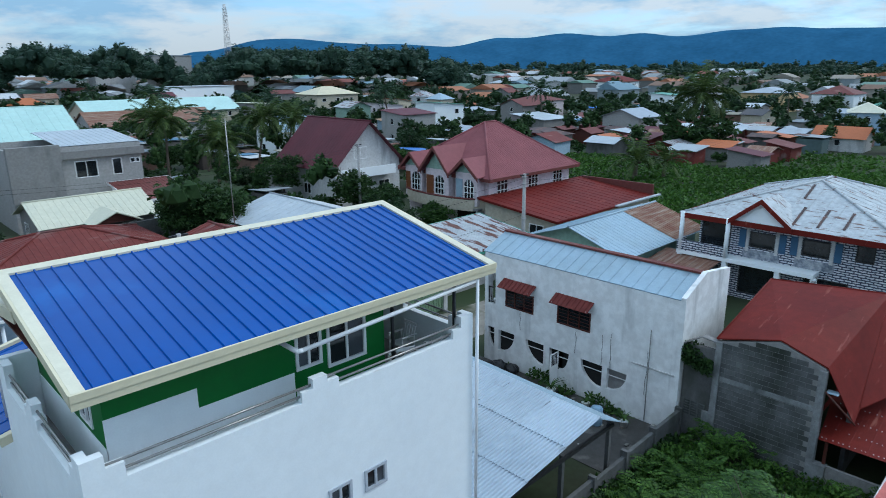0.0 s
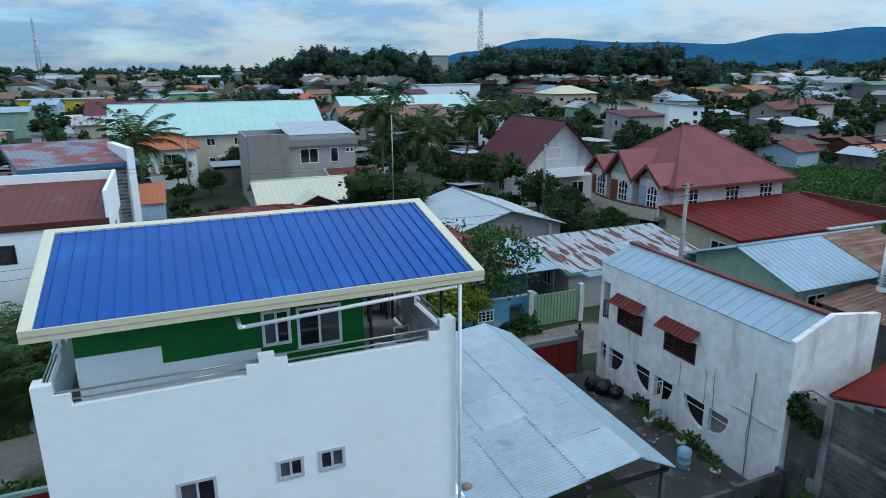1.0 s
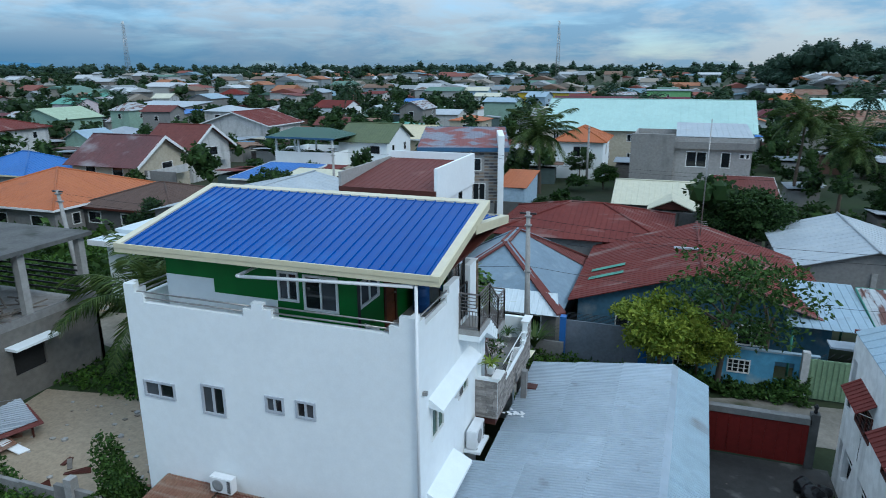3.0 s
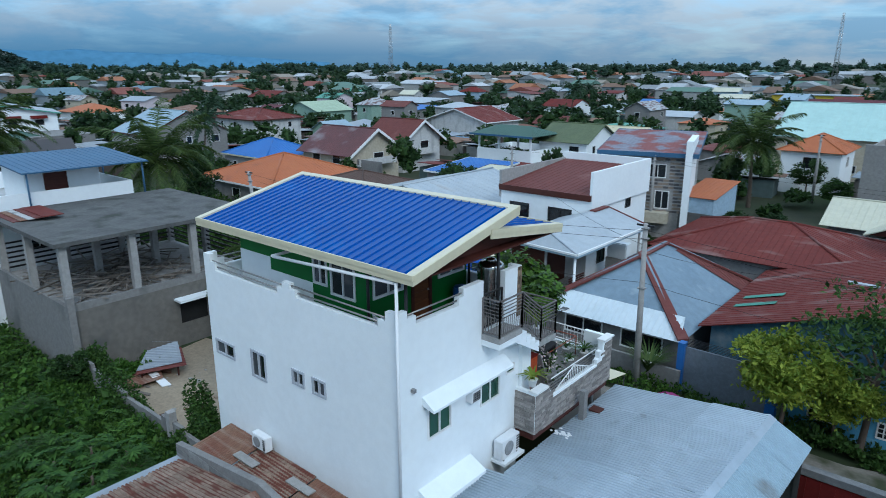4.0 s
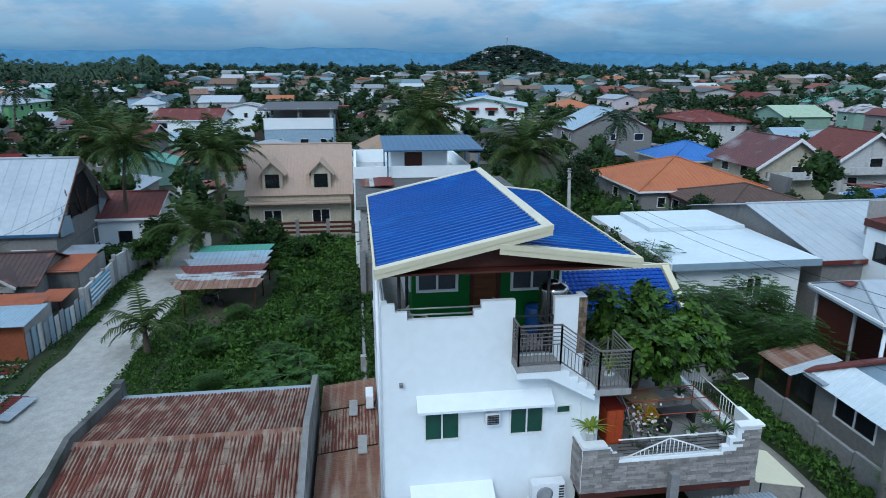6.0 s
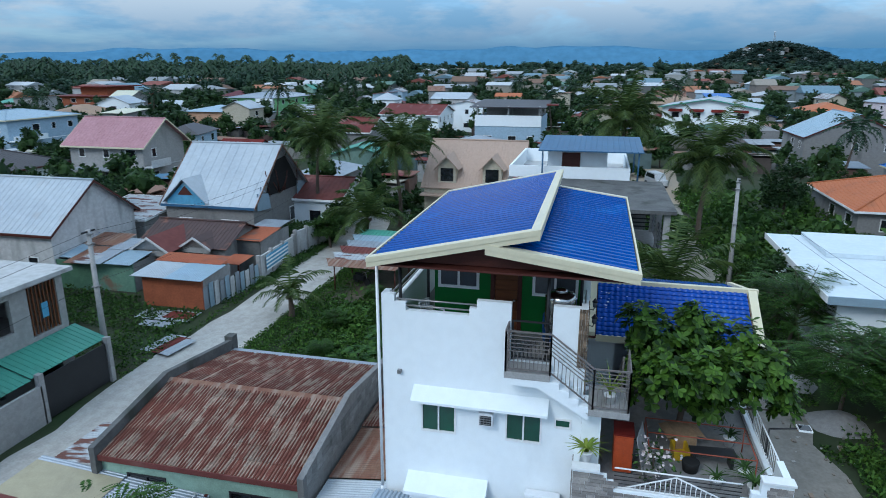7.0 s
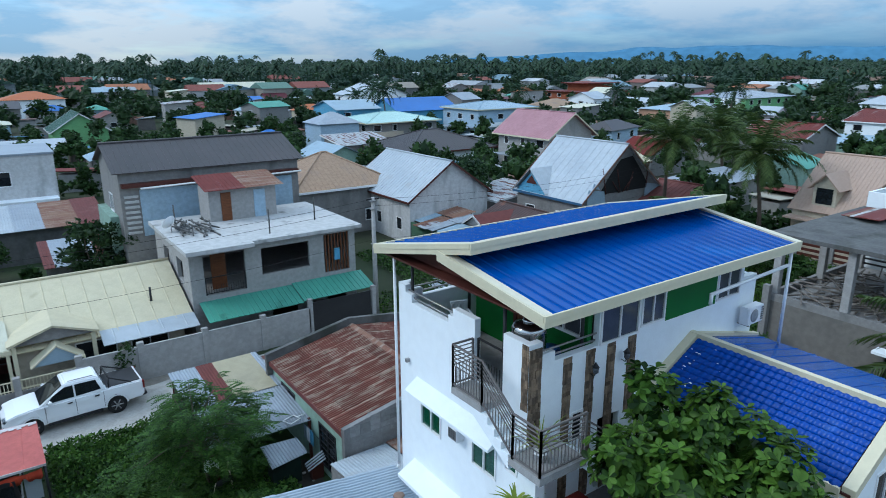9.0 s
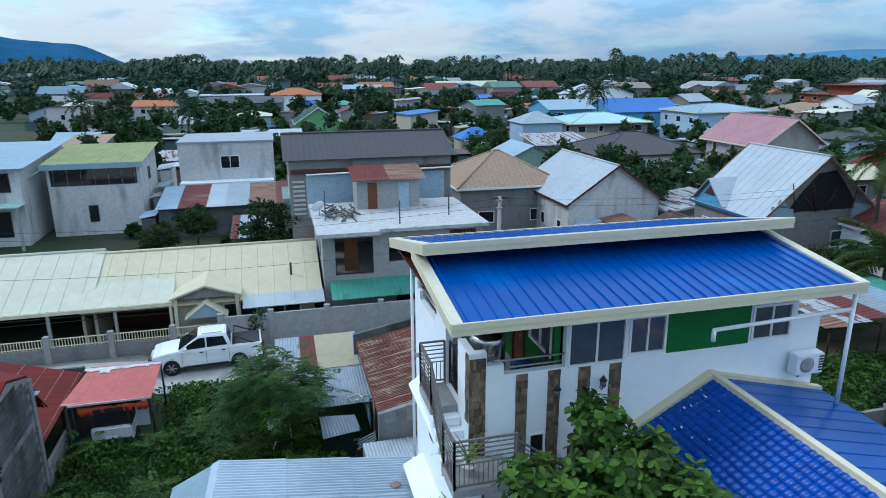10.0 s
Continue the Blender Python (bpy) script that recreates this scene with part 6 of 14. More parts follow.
    part("side_sheet", boxes((11.86, 11.9, -12.0, -8.95, 0.0, 1.9)), CONCRETE_DARK, c)
    part("hanging_sheet", boxes((9.02, 9.5, -9.2, -9.17, 0.75, 1.65)), GALV_WHITE, c, "pale sheet hanging at the side of the carport")
    m = thing("red_shed", "low shed with a smooth dark red sheet roof", "shed")
    FOOT.append((14.3, -9.5, None, 2.4, 3.2))
    n0, n1, n2, n3 = Vector((11.95, -6.62, 1.92)), Vector((12.1, -12.35, 1.88)), Vector((16.6, -13.4, 2.62)), Vector((16.6, -6.0, 2.72))
    rust = mat("white_screw_caps", (0.7, 0.68, 0.68), rough=0.5)
    for k in range(5):
        a, b, c_, d_ = (n0.lerp(n1, k / 5), n0.lerp(n1, (k + 1) / 5), n3.lerp(n2, (k + 1) / 5), n3.lerp(n2, k / 5))
        bm = bmesh.new()
        roof_plane(bm, [tuple(b), tuple(a), tuple(d_), tuple(c_)], 0.02, 0.55, 0.006, 0.02)
        part("roof_sheet", bm, RED_METAL, m, "smooth dark red roof sheet")
    caps = bmesh.new()
    for f in (0.03, 0.17, 0.33, 0.52, 0.75):
        a, b = n0.lerp(n3, f), n1.lerp(n2, f)
        for k in range(34):
            p = a.lerp(b, (k + 0.5 + rng.uniform(-0.2, 0.2)) / 34)
            if rng.random() < 0.85:
                box(caps, p.x - 0.014, p.x + 0.014, p.y - 0.014, p.y + 0.014, p.z + 0.005, p.z + 0.03)
    tagged(part("screw_caps", caps, rust, m, "rows of white screw heads"), kind="stuff")
    for y in (-6.9, -9.4, -12.0):
        part("post", boxes((12.1, 12.2, y, y + 0.1, 0, 1.88)), DARK_WOOD, m)
    part("low_wall", boxes((12.0, 12.12, -12.2, -6.96, 0, 0.95)), CONCRETE, m, "low streaked block wall")
    part("back_wall", boxes((16.3, 16.45, -13.2, -6.2, 0, 2.55)), CONCRETE_DARK, m)
    part("end_wall", boxes((12.2, 16.3, -13.1, -12.98, 0, 1.85)), CONCRETE_DARK, m)
    t = thing("tin_shack", "small dark shack under a slanting grey sheet", "shed")
    bm = bmesh.new()
    roof_plane(bm, [(2.42, -5.70, 1.10), (1.02, -5.95, 1.10), (1.08, -6.62, 1.42), (2.50, -6.66, 1.42)], 0.012, 0.12, 0.022, 0.04)
    part("roof_sheet", bm, GALV, t)
    part("wall", boxes((1.25, 2.3, -6.55, -6.0, 0, 1.08)), mat("dark_green_board", (0.012, 0.030, 0.022), (0.008, 0.018, 0.014), rough=0.8), t, "dark green board wall")
    p = thing("sheet_bundle", "bundle of bright roofing strips leaning by the shack", "roofing sheets")
    for k in range(4):
        bm = bmesh.new()
        prism(bm, [(1.1, -6.05 + 0.09 * k, 0.6 - 0.05 * k), (0.42, -6.0 + 0.09 * k, 0.92 - 0.05 * k), (0.42, -5.94 + 0.09 * k, 0.92 - 0.05 * k), (1.1, -5.99 + 0.09 * k, 0.6 - 0.05 * k)], (0, 0, 0.03))
        part("strip", bm, GALV_WHITE, p)
    part("trestle", boxes((0.5, 0.95, -6.0, -5.75, 0, 0.58)), DARK_WOOD, p)
    bm = bmesh.new()
    rr = random.Random(9)
    g = [[bm.verts.new((3.95 + 0.12 * i + rr.uniform(-0.03, 0.03), -6.72 + 0.06 * math.sin(i * 1.7 + j), 1.68 - 0.13 * j + rr.uniform(-0.04, 0.04) - 0.05 * abs(i - 2))) for i in range(5)] for j in range(4)]
    for a, b in zip(g, g[1:]):
        for i in range(4):
            bm.faces.new((a[i], a[i + 1], b[i + 1], b[i])).smooth = True
    solid("plastic_scrap", bm, PVC, "crumpled white plastic scrap hanging from the shed eave", "plastic sheet")
    solid("leaning_pole", rods(0.03, ((3.55, -6.6, 0.0), (3.62, -6.95, 1.75))), CREAM_TRIM, "pale wooden pole leaning on the shed eave", "pole")
    solid("leaning_pole", rods(0.02, ((4.5, -6.2, 0.0), (4.15, -6.5, 0.8))), CREAM_TRIM, "short pale stick among the weeds", "stick")
    solid("concrete_block", softbox(2.7, 3.1, -6.55, -6.3, 0, 0.2, 0.02), CONCRETE, "grey concrete block on the dirt", "block")
    q = thing("chair_frame", "broken white chair frame lying on the shed roof", "chair", 1.0, -7.3, 1.78, 20)
    for a, b in (((-0.25, -0.2), (0.25, -0.2)), ((0.25, -0.2), (0.25, 0.2)), ((0.25, 0.2), (-0.25, 0.2)), ((-0.25, 0.2), (-0.25, -0.2)), ((-0.25, 0.0), (-0.55, 0.1))):
        part("bar", rods(0.022, ((*a, 0.0), (*b, 0.02))), PVC, q)
    solid("dirt_yard", boxes((0.6, 4.6, -7.2, -5.0, 0.004, 0.02)), mat("dark_trodden_dirt", (0.055, 0.048, 0.038), (0.03, 0.028, 0.024), scale=1.5, rough=0.95, bump=0.4), "dark trodden dirt before the patched shed", kind="structure")
    # open shed by the road to the west
    o = thing("roadside_shed", "open shed with striped green, white and rusty roof sheets", "shed")
    FOOT.append((-26, -10.4, None, 3.4, 3))
    for k, m_ in enumerate((GREEN_ROOF, GALV_BLUE, GALV, MAROON, RUST_WHITE, RUST)):
        a = -30.0 + k * 1.24
        bm = bmesh.new()
        z = 2.55 - 0.11 * k
        roof_plane(bm, [(a + 1.3, -12.7, z - 0.12), (a + 1.3, -8.1, z - 0.12), (a, -7.8, z), (a, -13.4, z)], 0.012, 0.3)
        part("roof_sheet", bm, m_, o)
    for x in (-29.6, -26.2, -23.0):
        for y in (-12.5, -8.3):
            part("post", rods(0.05, ((x, y, 0), (x, y, 1.75))), DARK_WOOD, o)


build_shacks()


def build_frame_house():
    """Unfinished concrete frame with timber stacked on its deck."""
    ob = thing("unfinished_house", "unfinished concrete house with bare columns under a grey roof slab", "building shell")
    x0, x1, y0, y1 = -31.2, -21.6, -1.9, 8.4
    FOOT.append((-26.4, 3.2, None, 4.9, 5.2))
    wall_part(ob, mat("taupe_cement_wall", (0.20, 0.185, 0.165), (0.155, 0.145, 0.13), scale=0.6, rough=0.95, bump=0.3, spot=(0.10, 0.10, 0.095), spot_at=(0.56, 0.72), spot_scale=0.8), "wall", "y", x1, y0 + 0.2, y1, 0, 3.4, -0.2, [(3.6, 5.2, 1.2, 2.5)])
    wall_part(ob, CONCRETE, "wall", "x", y0, x0, x1, 0, 3.4, 0.2)
    wall_part(ob, CONCRETE, "wall", "x", y1, x0, x1, 0, 3.3, -0.2)
    part("deck_slab", boxes((x0, x1 - 0.2, y0 + 0.2, y1 - 0.2, 3.15, 3.38)), CONCRETE_PALE, ob)
    part("upstand", boxes((x1 - 0.2, x1, y0, y1, 3.4, 3.75), (x0, x1 - 0.2, y0, y0 + 0.2, 3.4, 3.75)), CONCRETE, ob)
    part("roof_slab", boxes((x0 - 0.1, x1 + 0.15, y0 - 0.15, y1 + 0.15, 6.62, 6.82)), CONCRETE_DARK, ob, "stained grey roof slab")
    for i in range(3):
        for j in range(4):
            x, y = x0 + 0.3 + i * (x1 - x0 - 0.6) / 2, y0 + 0.3 + j * (y1 - y0 - 0.6) / 3
            part("column", boxes((x - 0.17, x + 0.17, y - 0.17, y + 0.17, 3.38, 6.62)), CONCRETE_PALE, ob)
    part("extra_column", boxes((x1 + 0.02, x1 + 0.3, y0 - 0.02, y0 + 0.3, 0, 4.2)), CONCRETE, ob)
    part("window_hood", boxes((x1 + 0.002, x1 + 0.7, 3.3, 5.5, 2.6, 2.72)), WHITE, ob)
    # near-black panel in the window hole paints the shade inside
    part("window_void", boxes((x1 - 0.16, x1 - 0.12, 3.6, 5.2, 1.2, 2.5)), VOID, ob)
    for k in range(6):
        part("rail", boxes((x0 + 0.3, x1 - 0.3, y1 - 0.35, y1 - 0.31, 3.65 + k * 0.28, 3.75 + k * 0.28)), BLACK_STEEL, ob)
        part("rail", boxes((x0 + 0.25, x0 + 0.29, y0 + 0.4, y1 - 0.4, 3.65 + k * 0.28, 3.75 + k * 0.28)), BLACK_STEEL, ob)
    rng = random.Random(9)
    grey_wood = mat("weathered_timber", (0.26, 0.23, 0.20), (0.17, 0.15, 0.13), scale=2, rough=0.9, bump=0.2, vary=0.3, island=True)
    pile = bmesh.new()
    for k in range(150):
        c = Vector((rng.uniform(x0 + 2, x1 - 0.8), rng.uniform(y0 + 0.8, y1 - 2.5), 3.45 + rng.uniform(0, 0.9) * rng.random()))
        a = rng.uniform(0, math.pi)
        d = Vector((math.cos(a), math.sin(a), rng.uniform(-0.12, 0.25))) * rng.uniform(0.5, 1.5)
        rod(pile, c - d, c + d, 0.045, 4, smooth=False)
    tagged(solid("timber_pile", pile, grey_wood, "jumbled pile of weathered grey formwork timber", "timber"), kind="stuff")
    bm = bmesh.new()
    sheets = thing("stacked_sheets", "stack of old red roofing sheets on the slab", "roofing sheets")
    for k in range(5):
        part("sheet", boxes((x0 + 0.2 + 0.15 * k, x0 + 3.4 + 0.2 * k, y0 + 0.2 + 0.3 * k, y0 + 1.4 + 0.25 * k, 6.82 + k * 0.05, 6.86 + k * 0.05)), (MAROON, RUST, SLAB_WHITE, MAROON, RUST_RED)[k], sheets)
    j = thing("scrap_sheets", "heap of scrap roofing leaning by the shell", "roofing sheets")
    for pts, m_ in (([(-20.3, 1.0, 0.92), (-19.0, -0.2, 0.66), (-18.2, 1.7, 0.72), (-20.1, 2.5, 0.95)], GALV), ([(-20.0, 0.7, 0.80), (-18.8, -0.35, 0.58), (-17.9, 1.75, 0.62), (-19.6, 2.4, 0.85)], MAROON), ([(-19.7, -0.6, 0.3), (-18.6, -0.9, 0.2), (-18.0, 0.6, 0.30), (-19.2, 1.0, 0.4)], RUST)):
        bm = bmesh.new()
        roof_plane(bm, pts, 0.012, 0.15)
        part("sheet", bm, m_, j)
    for x, y in ((-20.1, 1.0), (-19.8, 2.2), (-18.9, 0.0), (-18.3, 1.5)):
        part("prop", rods(0.045, ((x, y, 0), (x, y, 0.62))), DARK_WOOD, j)
    bm = bmesh.new()
    prism(bm, [(-18.9, 0.25, 0.42), (-18.75, 0.62, 0.42), (-17.6, 0.75, 0.04), (-17.72, 0.36, 0.04)], (0, 0, 0.03))
    solid("pale_board", bm, PVC, "white board leaning on the scrap roofing", "board")
    yr = random.Random(77)
    for k in range(16):
        x, y, a, l_ = yr.uniform(-19.5, -10.6), yr.uniform(-1.4, 1.2), yr.uniform(0, 3.14), yr.uniform(0.4, 1.3)
        d = Vector((math.cos(a), math.sin(a), 0)) * l_ / 2
        n = Vector((-d.y, d.x, 0)).normalized() * yr.uniform(0.03, 0.09)
        c = Vector((x, y, 0.05))
        bm = bmesh.new()
        prism(bm, [c - d - n, c + d - n, c + d + n + Vector((0, 0, yr.uniform(0, 0.25))), c - d + n], (0, 0, 0.03))
        solid("plank", bm, (grey_wood, DARK_WOOD, RUST)[k % 3], "weathered broken plank lying on the sand", "plank", "planks in the yard")
    for k in range(26):
        x, y, r_ = yr.uniform(-19.5, -10.2), yr.uniform(-1.5, 4.5), yr.uniform(0.05, 0.16)
        bm = bmesh.new()
        bmesh.ops.create_icosphere(bm, subdivisions=1, radius=r_)
        for v in bm.verts:
            v.co *= yr.uniform(0.7, 1.2)
        solid("stone", bm, CONCRETE_PALE, "pale stone lying on the sand", "stone", "stones in the yard", m=Matrix.Translation((x, y, r_ * 0.4)))
    # the sandy yard and its broken wall
    strip("sand_yard", [(-20.8, 1.4), (-16.5, 2.3), (-10.4, 2.6)], 3.7, 0.015, SAND, "bare sandy building yard", seed=8)
    yw = thing("yard_wall", "low broken concrete yard wall", "wall")
    for k in range(7):
        part("wall_panel", boxes((-21.0 + k * 1.6, -19.42 + k * 1.6, -1.95, -1.8, 0, (1.5, 1.3, 1.2, 1.05, 1.1, 1.35, 1.2)[k])), CONCRETE, yw)
    part("pillar", boxes((-12.4, -12.1, -2.05, -1.75, 0, 1.75)), CONCRETE_PALE, yw)


build_frame_house()


def build_parapet_house():
    ob = house("white_parapet_house", "tall white building with a walled roof terrace", -42.2, -31.7, -2.1, 6.4, 6.5, "flat", 0, 0, WHITE, SLAB_WHITE, parapet=1.1,
               wins=[("e", 1.2, 4.2, 1.4, 1.1), ("e", -1.6, 4.2, 1.4, 1.1), ("e", 3.0, 1.2, 1.2, 1.2)])
    for k in range(4):
        part("pilaster", boxes((-5.25 + 0.1 + k * 3.3, -4.9 + k * 3.3, -4.33, -4.252, 0, 7.5)), WHITE, ob)
    part("band", boxes((-5.25, 5.25, -4.36, -4.254, 3.4, 3.6)), WHITE, ob)
    p = thing("roof_pavilion", "rooftop room under a flat steel-blue sheet roof", "pavilion", z=6.5)
    part("wall", boxes((-36.5, -32.6, 0.6, 4.8, 0.0, 2.3)), WHITE, p)
    part("door", boxes((-32.6, -32.55, 1.6, 2.9, 0.0, 2.0)), DARK_WOOD, p)
    bm = bmesh.new()
    roof_plane(bm, [(-30.9, 0.0, 2.35), (-30.9, 7.2, 2.35), (-37.5, 7.2, 2.75), (-37.5, 0.0, 2.75)], 0.08, 0.4)
    part("roof_sheet", bm, STEEL_BLUE, p, "steel-blue ribbed roof sheet")
    for x, y in ((-31.2, 0.3), (-31.2, 6.9), (-37.2, 6.9), (-37.2, 0.3)):
        part("post", rods(0.06, ((x, y, 0.0), (x, y, 2.35))), STEEL_BLUE, p)
    house("porch_block", "dark slate roof porch beside the white building", -44.0, -37.6, 6.5, 8.8, 3.6, "shed_e", 0.8, 0.4, CONCRETE, BROWN_ROOF, wins=[], category="porch", fascia=WHITE_TRIM, open_side="en")


build_parapet_house()


def build_tan_house():
    ob = house("tan_roof_house", "cream two-storey house with tan tile roof and two dormers", -51.5, -42.3, -11.4, -2.6, 3.9, "gable_y", 3.7, 0.3, CREAM_WALL, TAN_TILE, pitch=0.28,
               wins=[("e", -2.4, 1.0, 1.6, 1.4), ("e", 1.8, 1.0, 1.6, 1.4), ("s", 0, 1.0, 1.4, 1.2)])
    for y in (-2.3, 1.9):
        d = part("dormer", boxes((2.0, 4.35, y - 0.85, y + 0.85, 3.9, 5.7)), CREAM_WALL, ob, "cream dormer with a gabled tan roof")
        bm = bmesh.new()
        prism(bm, [(4.30, y - 0.85, 5.7), (4.30, y + 0.85, 5.7), (4.30, y, 6.55)], (-2.6, 0, 0))
        part("dormer_gable", bm, CREAM_WALL, d)
        for sg in (-1, 1):
            bm = bmesh.new()
            roof_plane(bm, [(1.4, y + sg * 1.2, 5.42), (4.7, y + sg * 1.2, 5.42), (4.7, y, 6.65), (1.4, y, 6.65)], 0.08, 0)
            part("dormer_roof", bm, TAN_TILE, d)
        part("window_pane", boxes((4.352, 4.38, y - 0.6, y + 0.6, 4.3, 5.5)), PANE, d)
    part("eave_roof", boxes((4.4, 5.6, -4.6, 4.5, 3.05, 3.2)), TAN_TILE, ob)
    f = thing("slatted_fence", "dark slatted fence on a concrete base", "fence")
    for k in range(5):
        a = -12.5 + k * 2.6
        part("post", boxes((-40.4, -40.1, a, a + 0.3, 0, 1.9)), CONCRETE, f)
        for j in range(3):
            part("slat", boxes((-40.3, -40.22, a + 0.3, a + 2.6, 0.7 + j * 0.4, 0.9 + j * 0.4)), DARK_WOOD, f)
    part("base", boxes((-40.4, -40.15, -12.5, 0.2, 0, 0.5)), CONCRETE, f)


build_tan_house()


def build_flat_house():
    """The unfinished house with a flat white roof across the south road."""
    ob = thing("flat_roof_house", "unfinished two-storey grey house with a flat whitewashed roof slab", "house")
    x0, x1, y0, y1 = -8.3, 1.2, -27.5, -19.8
    FOOT.append((-3.5, -23.5, None, 5.2, 4.5))
    up = [(-7.9, -6.3, 2.9, 5.2), (-5.4, -2.6, 3.5, 5.0), (-1.7, 0.5, 2.9, 5.1)]
    wall_part(ob, CONCRETE_PALE, "wall", "x", y1, x0, x1, 0, 5.4, -0.2, up + [(-7.6, -6.4, 0.1, 2.1), (-4.5, -3.0, 0.9, 2.1)], label="pale grey rendered wall")
    wall_part(ob, CONCRETE_PALE, "wall", "y", x1, y0, y1 - 0.2, 0, 5.4, -0.2, [(-25.5, -24.2, 3.4, 4.6), (-22.5, -21.2, 3.4, 4.6)])
    wall_part(ob, CONCRETE_PALE, "wall", "y", x0, y0, y1 - 0.2, 0, 5.4, 0.2)
    wall_part(ob, CONCRETE_PALE, "wall", "x", y0, x0 + 0.2, x1 - 0.2, 0, 5.4, 0.2)
    part("floor_slab", boxes((x0 + 0.2, x1 - 0.2, y0 + 0.2, y1 - 0.2, 2.65, 2.85)), CONCRETE, ob)
    part("roof_slab", boxes((x0 - 0.3, -2.0, y0, y1 + 0.4, 5.4, 5.6), (-2.0, x1 + 0.3, y0, y1 + 0.9, 5.4, 5.62)), SLAB_WHITE, ob, "whitewashed flat roof slab with dark stains")
    for k in range(8):
        part("slat", boxes((-7.85 + k * 0.2, -7.79 + k * 0.2, y1 - 0.08, y1 - 0.02, 2.95, 5.2)), WOOD_DOOR, ob)
    part("cloth", boxes((-7.3, -6.95, y1 - 0.01, y1 + 0.01, 3.6, 4.3)), SKY_WALL, ob)
    part("inner_door", boxes((-0.9, -0.1, y1 - 0.9, y1 - 0.85, 2.9, 4.9)), WOOD_DOOR, ob)
    railing(ob, (-1.65, y1 - 0.06, 2.9), (0.45, y1 - 0.06, 2.9), 0.95, 2, 0, 0.13, BLACK_STEEL)
    for xa, xb, z in ((-4.2, 0.9, 2.42), (-8.6, -4.2, 2.5)):
        bm = bmesh.new()
        roof_plane(bm, [(xb, y1 + 1.75, z - 0.35), (xa, y1 + 1.75, z - 0.35), (xa, y1 + 0.02, z + 0.2), (xb, y1 + 0.02, z + 0.2)], 0.03, 0.3)
        part("awning", bm, GREEN_ROOF, ob, "sea-green ribbed sheet awning")
    # room on the roof
    p = thing("rooftop_room", "small rooftop room with rusty red and white sheet roof", "hut", z=5.6)
    part("wall", boxes((-5.6, -1.5, -27.2, -25.0, 0.0, 1.9)), CONCRETE_PALE, p)
    part("door", boxes((-4.9, -4.2, -25.0, -24.95, 0.0, 1.7)), BLUE_WALL, p)
    part("door", boxes((-2.8, -2.2, -25.0, -24.95, 0.0, 1.7)), WOOD_DOOR, p)
    for k, m_ in enumerate((RUST_RED, RUST_RED, RUST, RUST)):
        bm = bmesh.new()
        roof_plane(bm, [(-1.2 - k * 1.2, -24.5, 1.95), (-2.38 - k * 1.2, -24.5, 1.95), (-2.38 - k * 1.2, -27.4, 2.5), (-1.2 - k * 1.2, -27.4, 2.5)], 0.02, 0.25)
        part("roof_sheet", bm, m_, p)
    sc = bmesh.new()
    rng = random.Random(6)
    for k in range(36):
        c = Vector((rng.uniform(-1.2, 0.8), rng.uniform(-25.5, -22.3), 5.65 + rng.uniform(0, 0.25)))
        d = Vector((rng.uniform(-0.3, 0.3), rng.uniform(0.4, 1.0), 0))
        rod(sc, c - d, c + d, 0.05, 4, smooth=False)
    tagged(solid("timber_scrap", sc, CONCRETE_DARK, "grey scrap timber lying on the flat roof", "timber"), kind="stuff")
    for x, y in ((-3.4, -20.4), (-6.8, -22.0), (0.6, -24.6)):
        solid("rebar_pole", rods(0.04, ((x, y, 5.6), (x, y, 7.0))), CONCRETE_DARK, "thin bare post on the flat roof", "post")
    # street wall and black gate
    w = thing("street_wall", "long grey rendered street wall with stains", "wall")
    for k, (a, b) in enumerate(((-4.4, -1.6), (-1.6, 1.4), (1.4, 4.4), (4.4, 7.0))):
        part("wall_panel", boxes((a, b - 0.3, -17.95, -17.8, 0, 1.75)), CONCRETE_PALE, w)
        part("pier", boxes((b - 0.3, b, -18.0, -17.75, 0, 1.95)), CONCRETE_PALE, w)
    g = thing("black_gate", "black sheet-steel driveway gate", "gate")
    part("gate_leaf", boxes((-8.2, -4.5, -17.95, -17.88, 0.1, 2.0)), BLACK_STEEL, g)
    for x in (-8.4, -4.45):
        part("post", boxes((x - 0.12, x + 0.12, -18.05, -17.8, 0, 2.25)), CONCRETE_PALE, g)


build_flat_house()


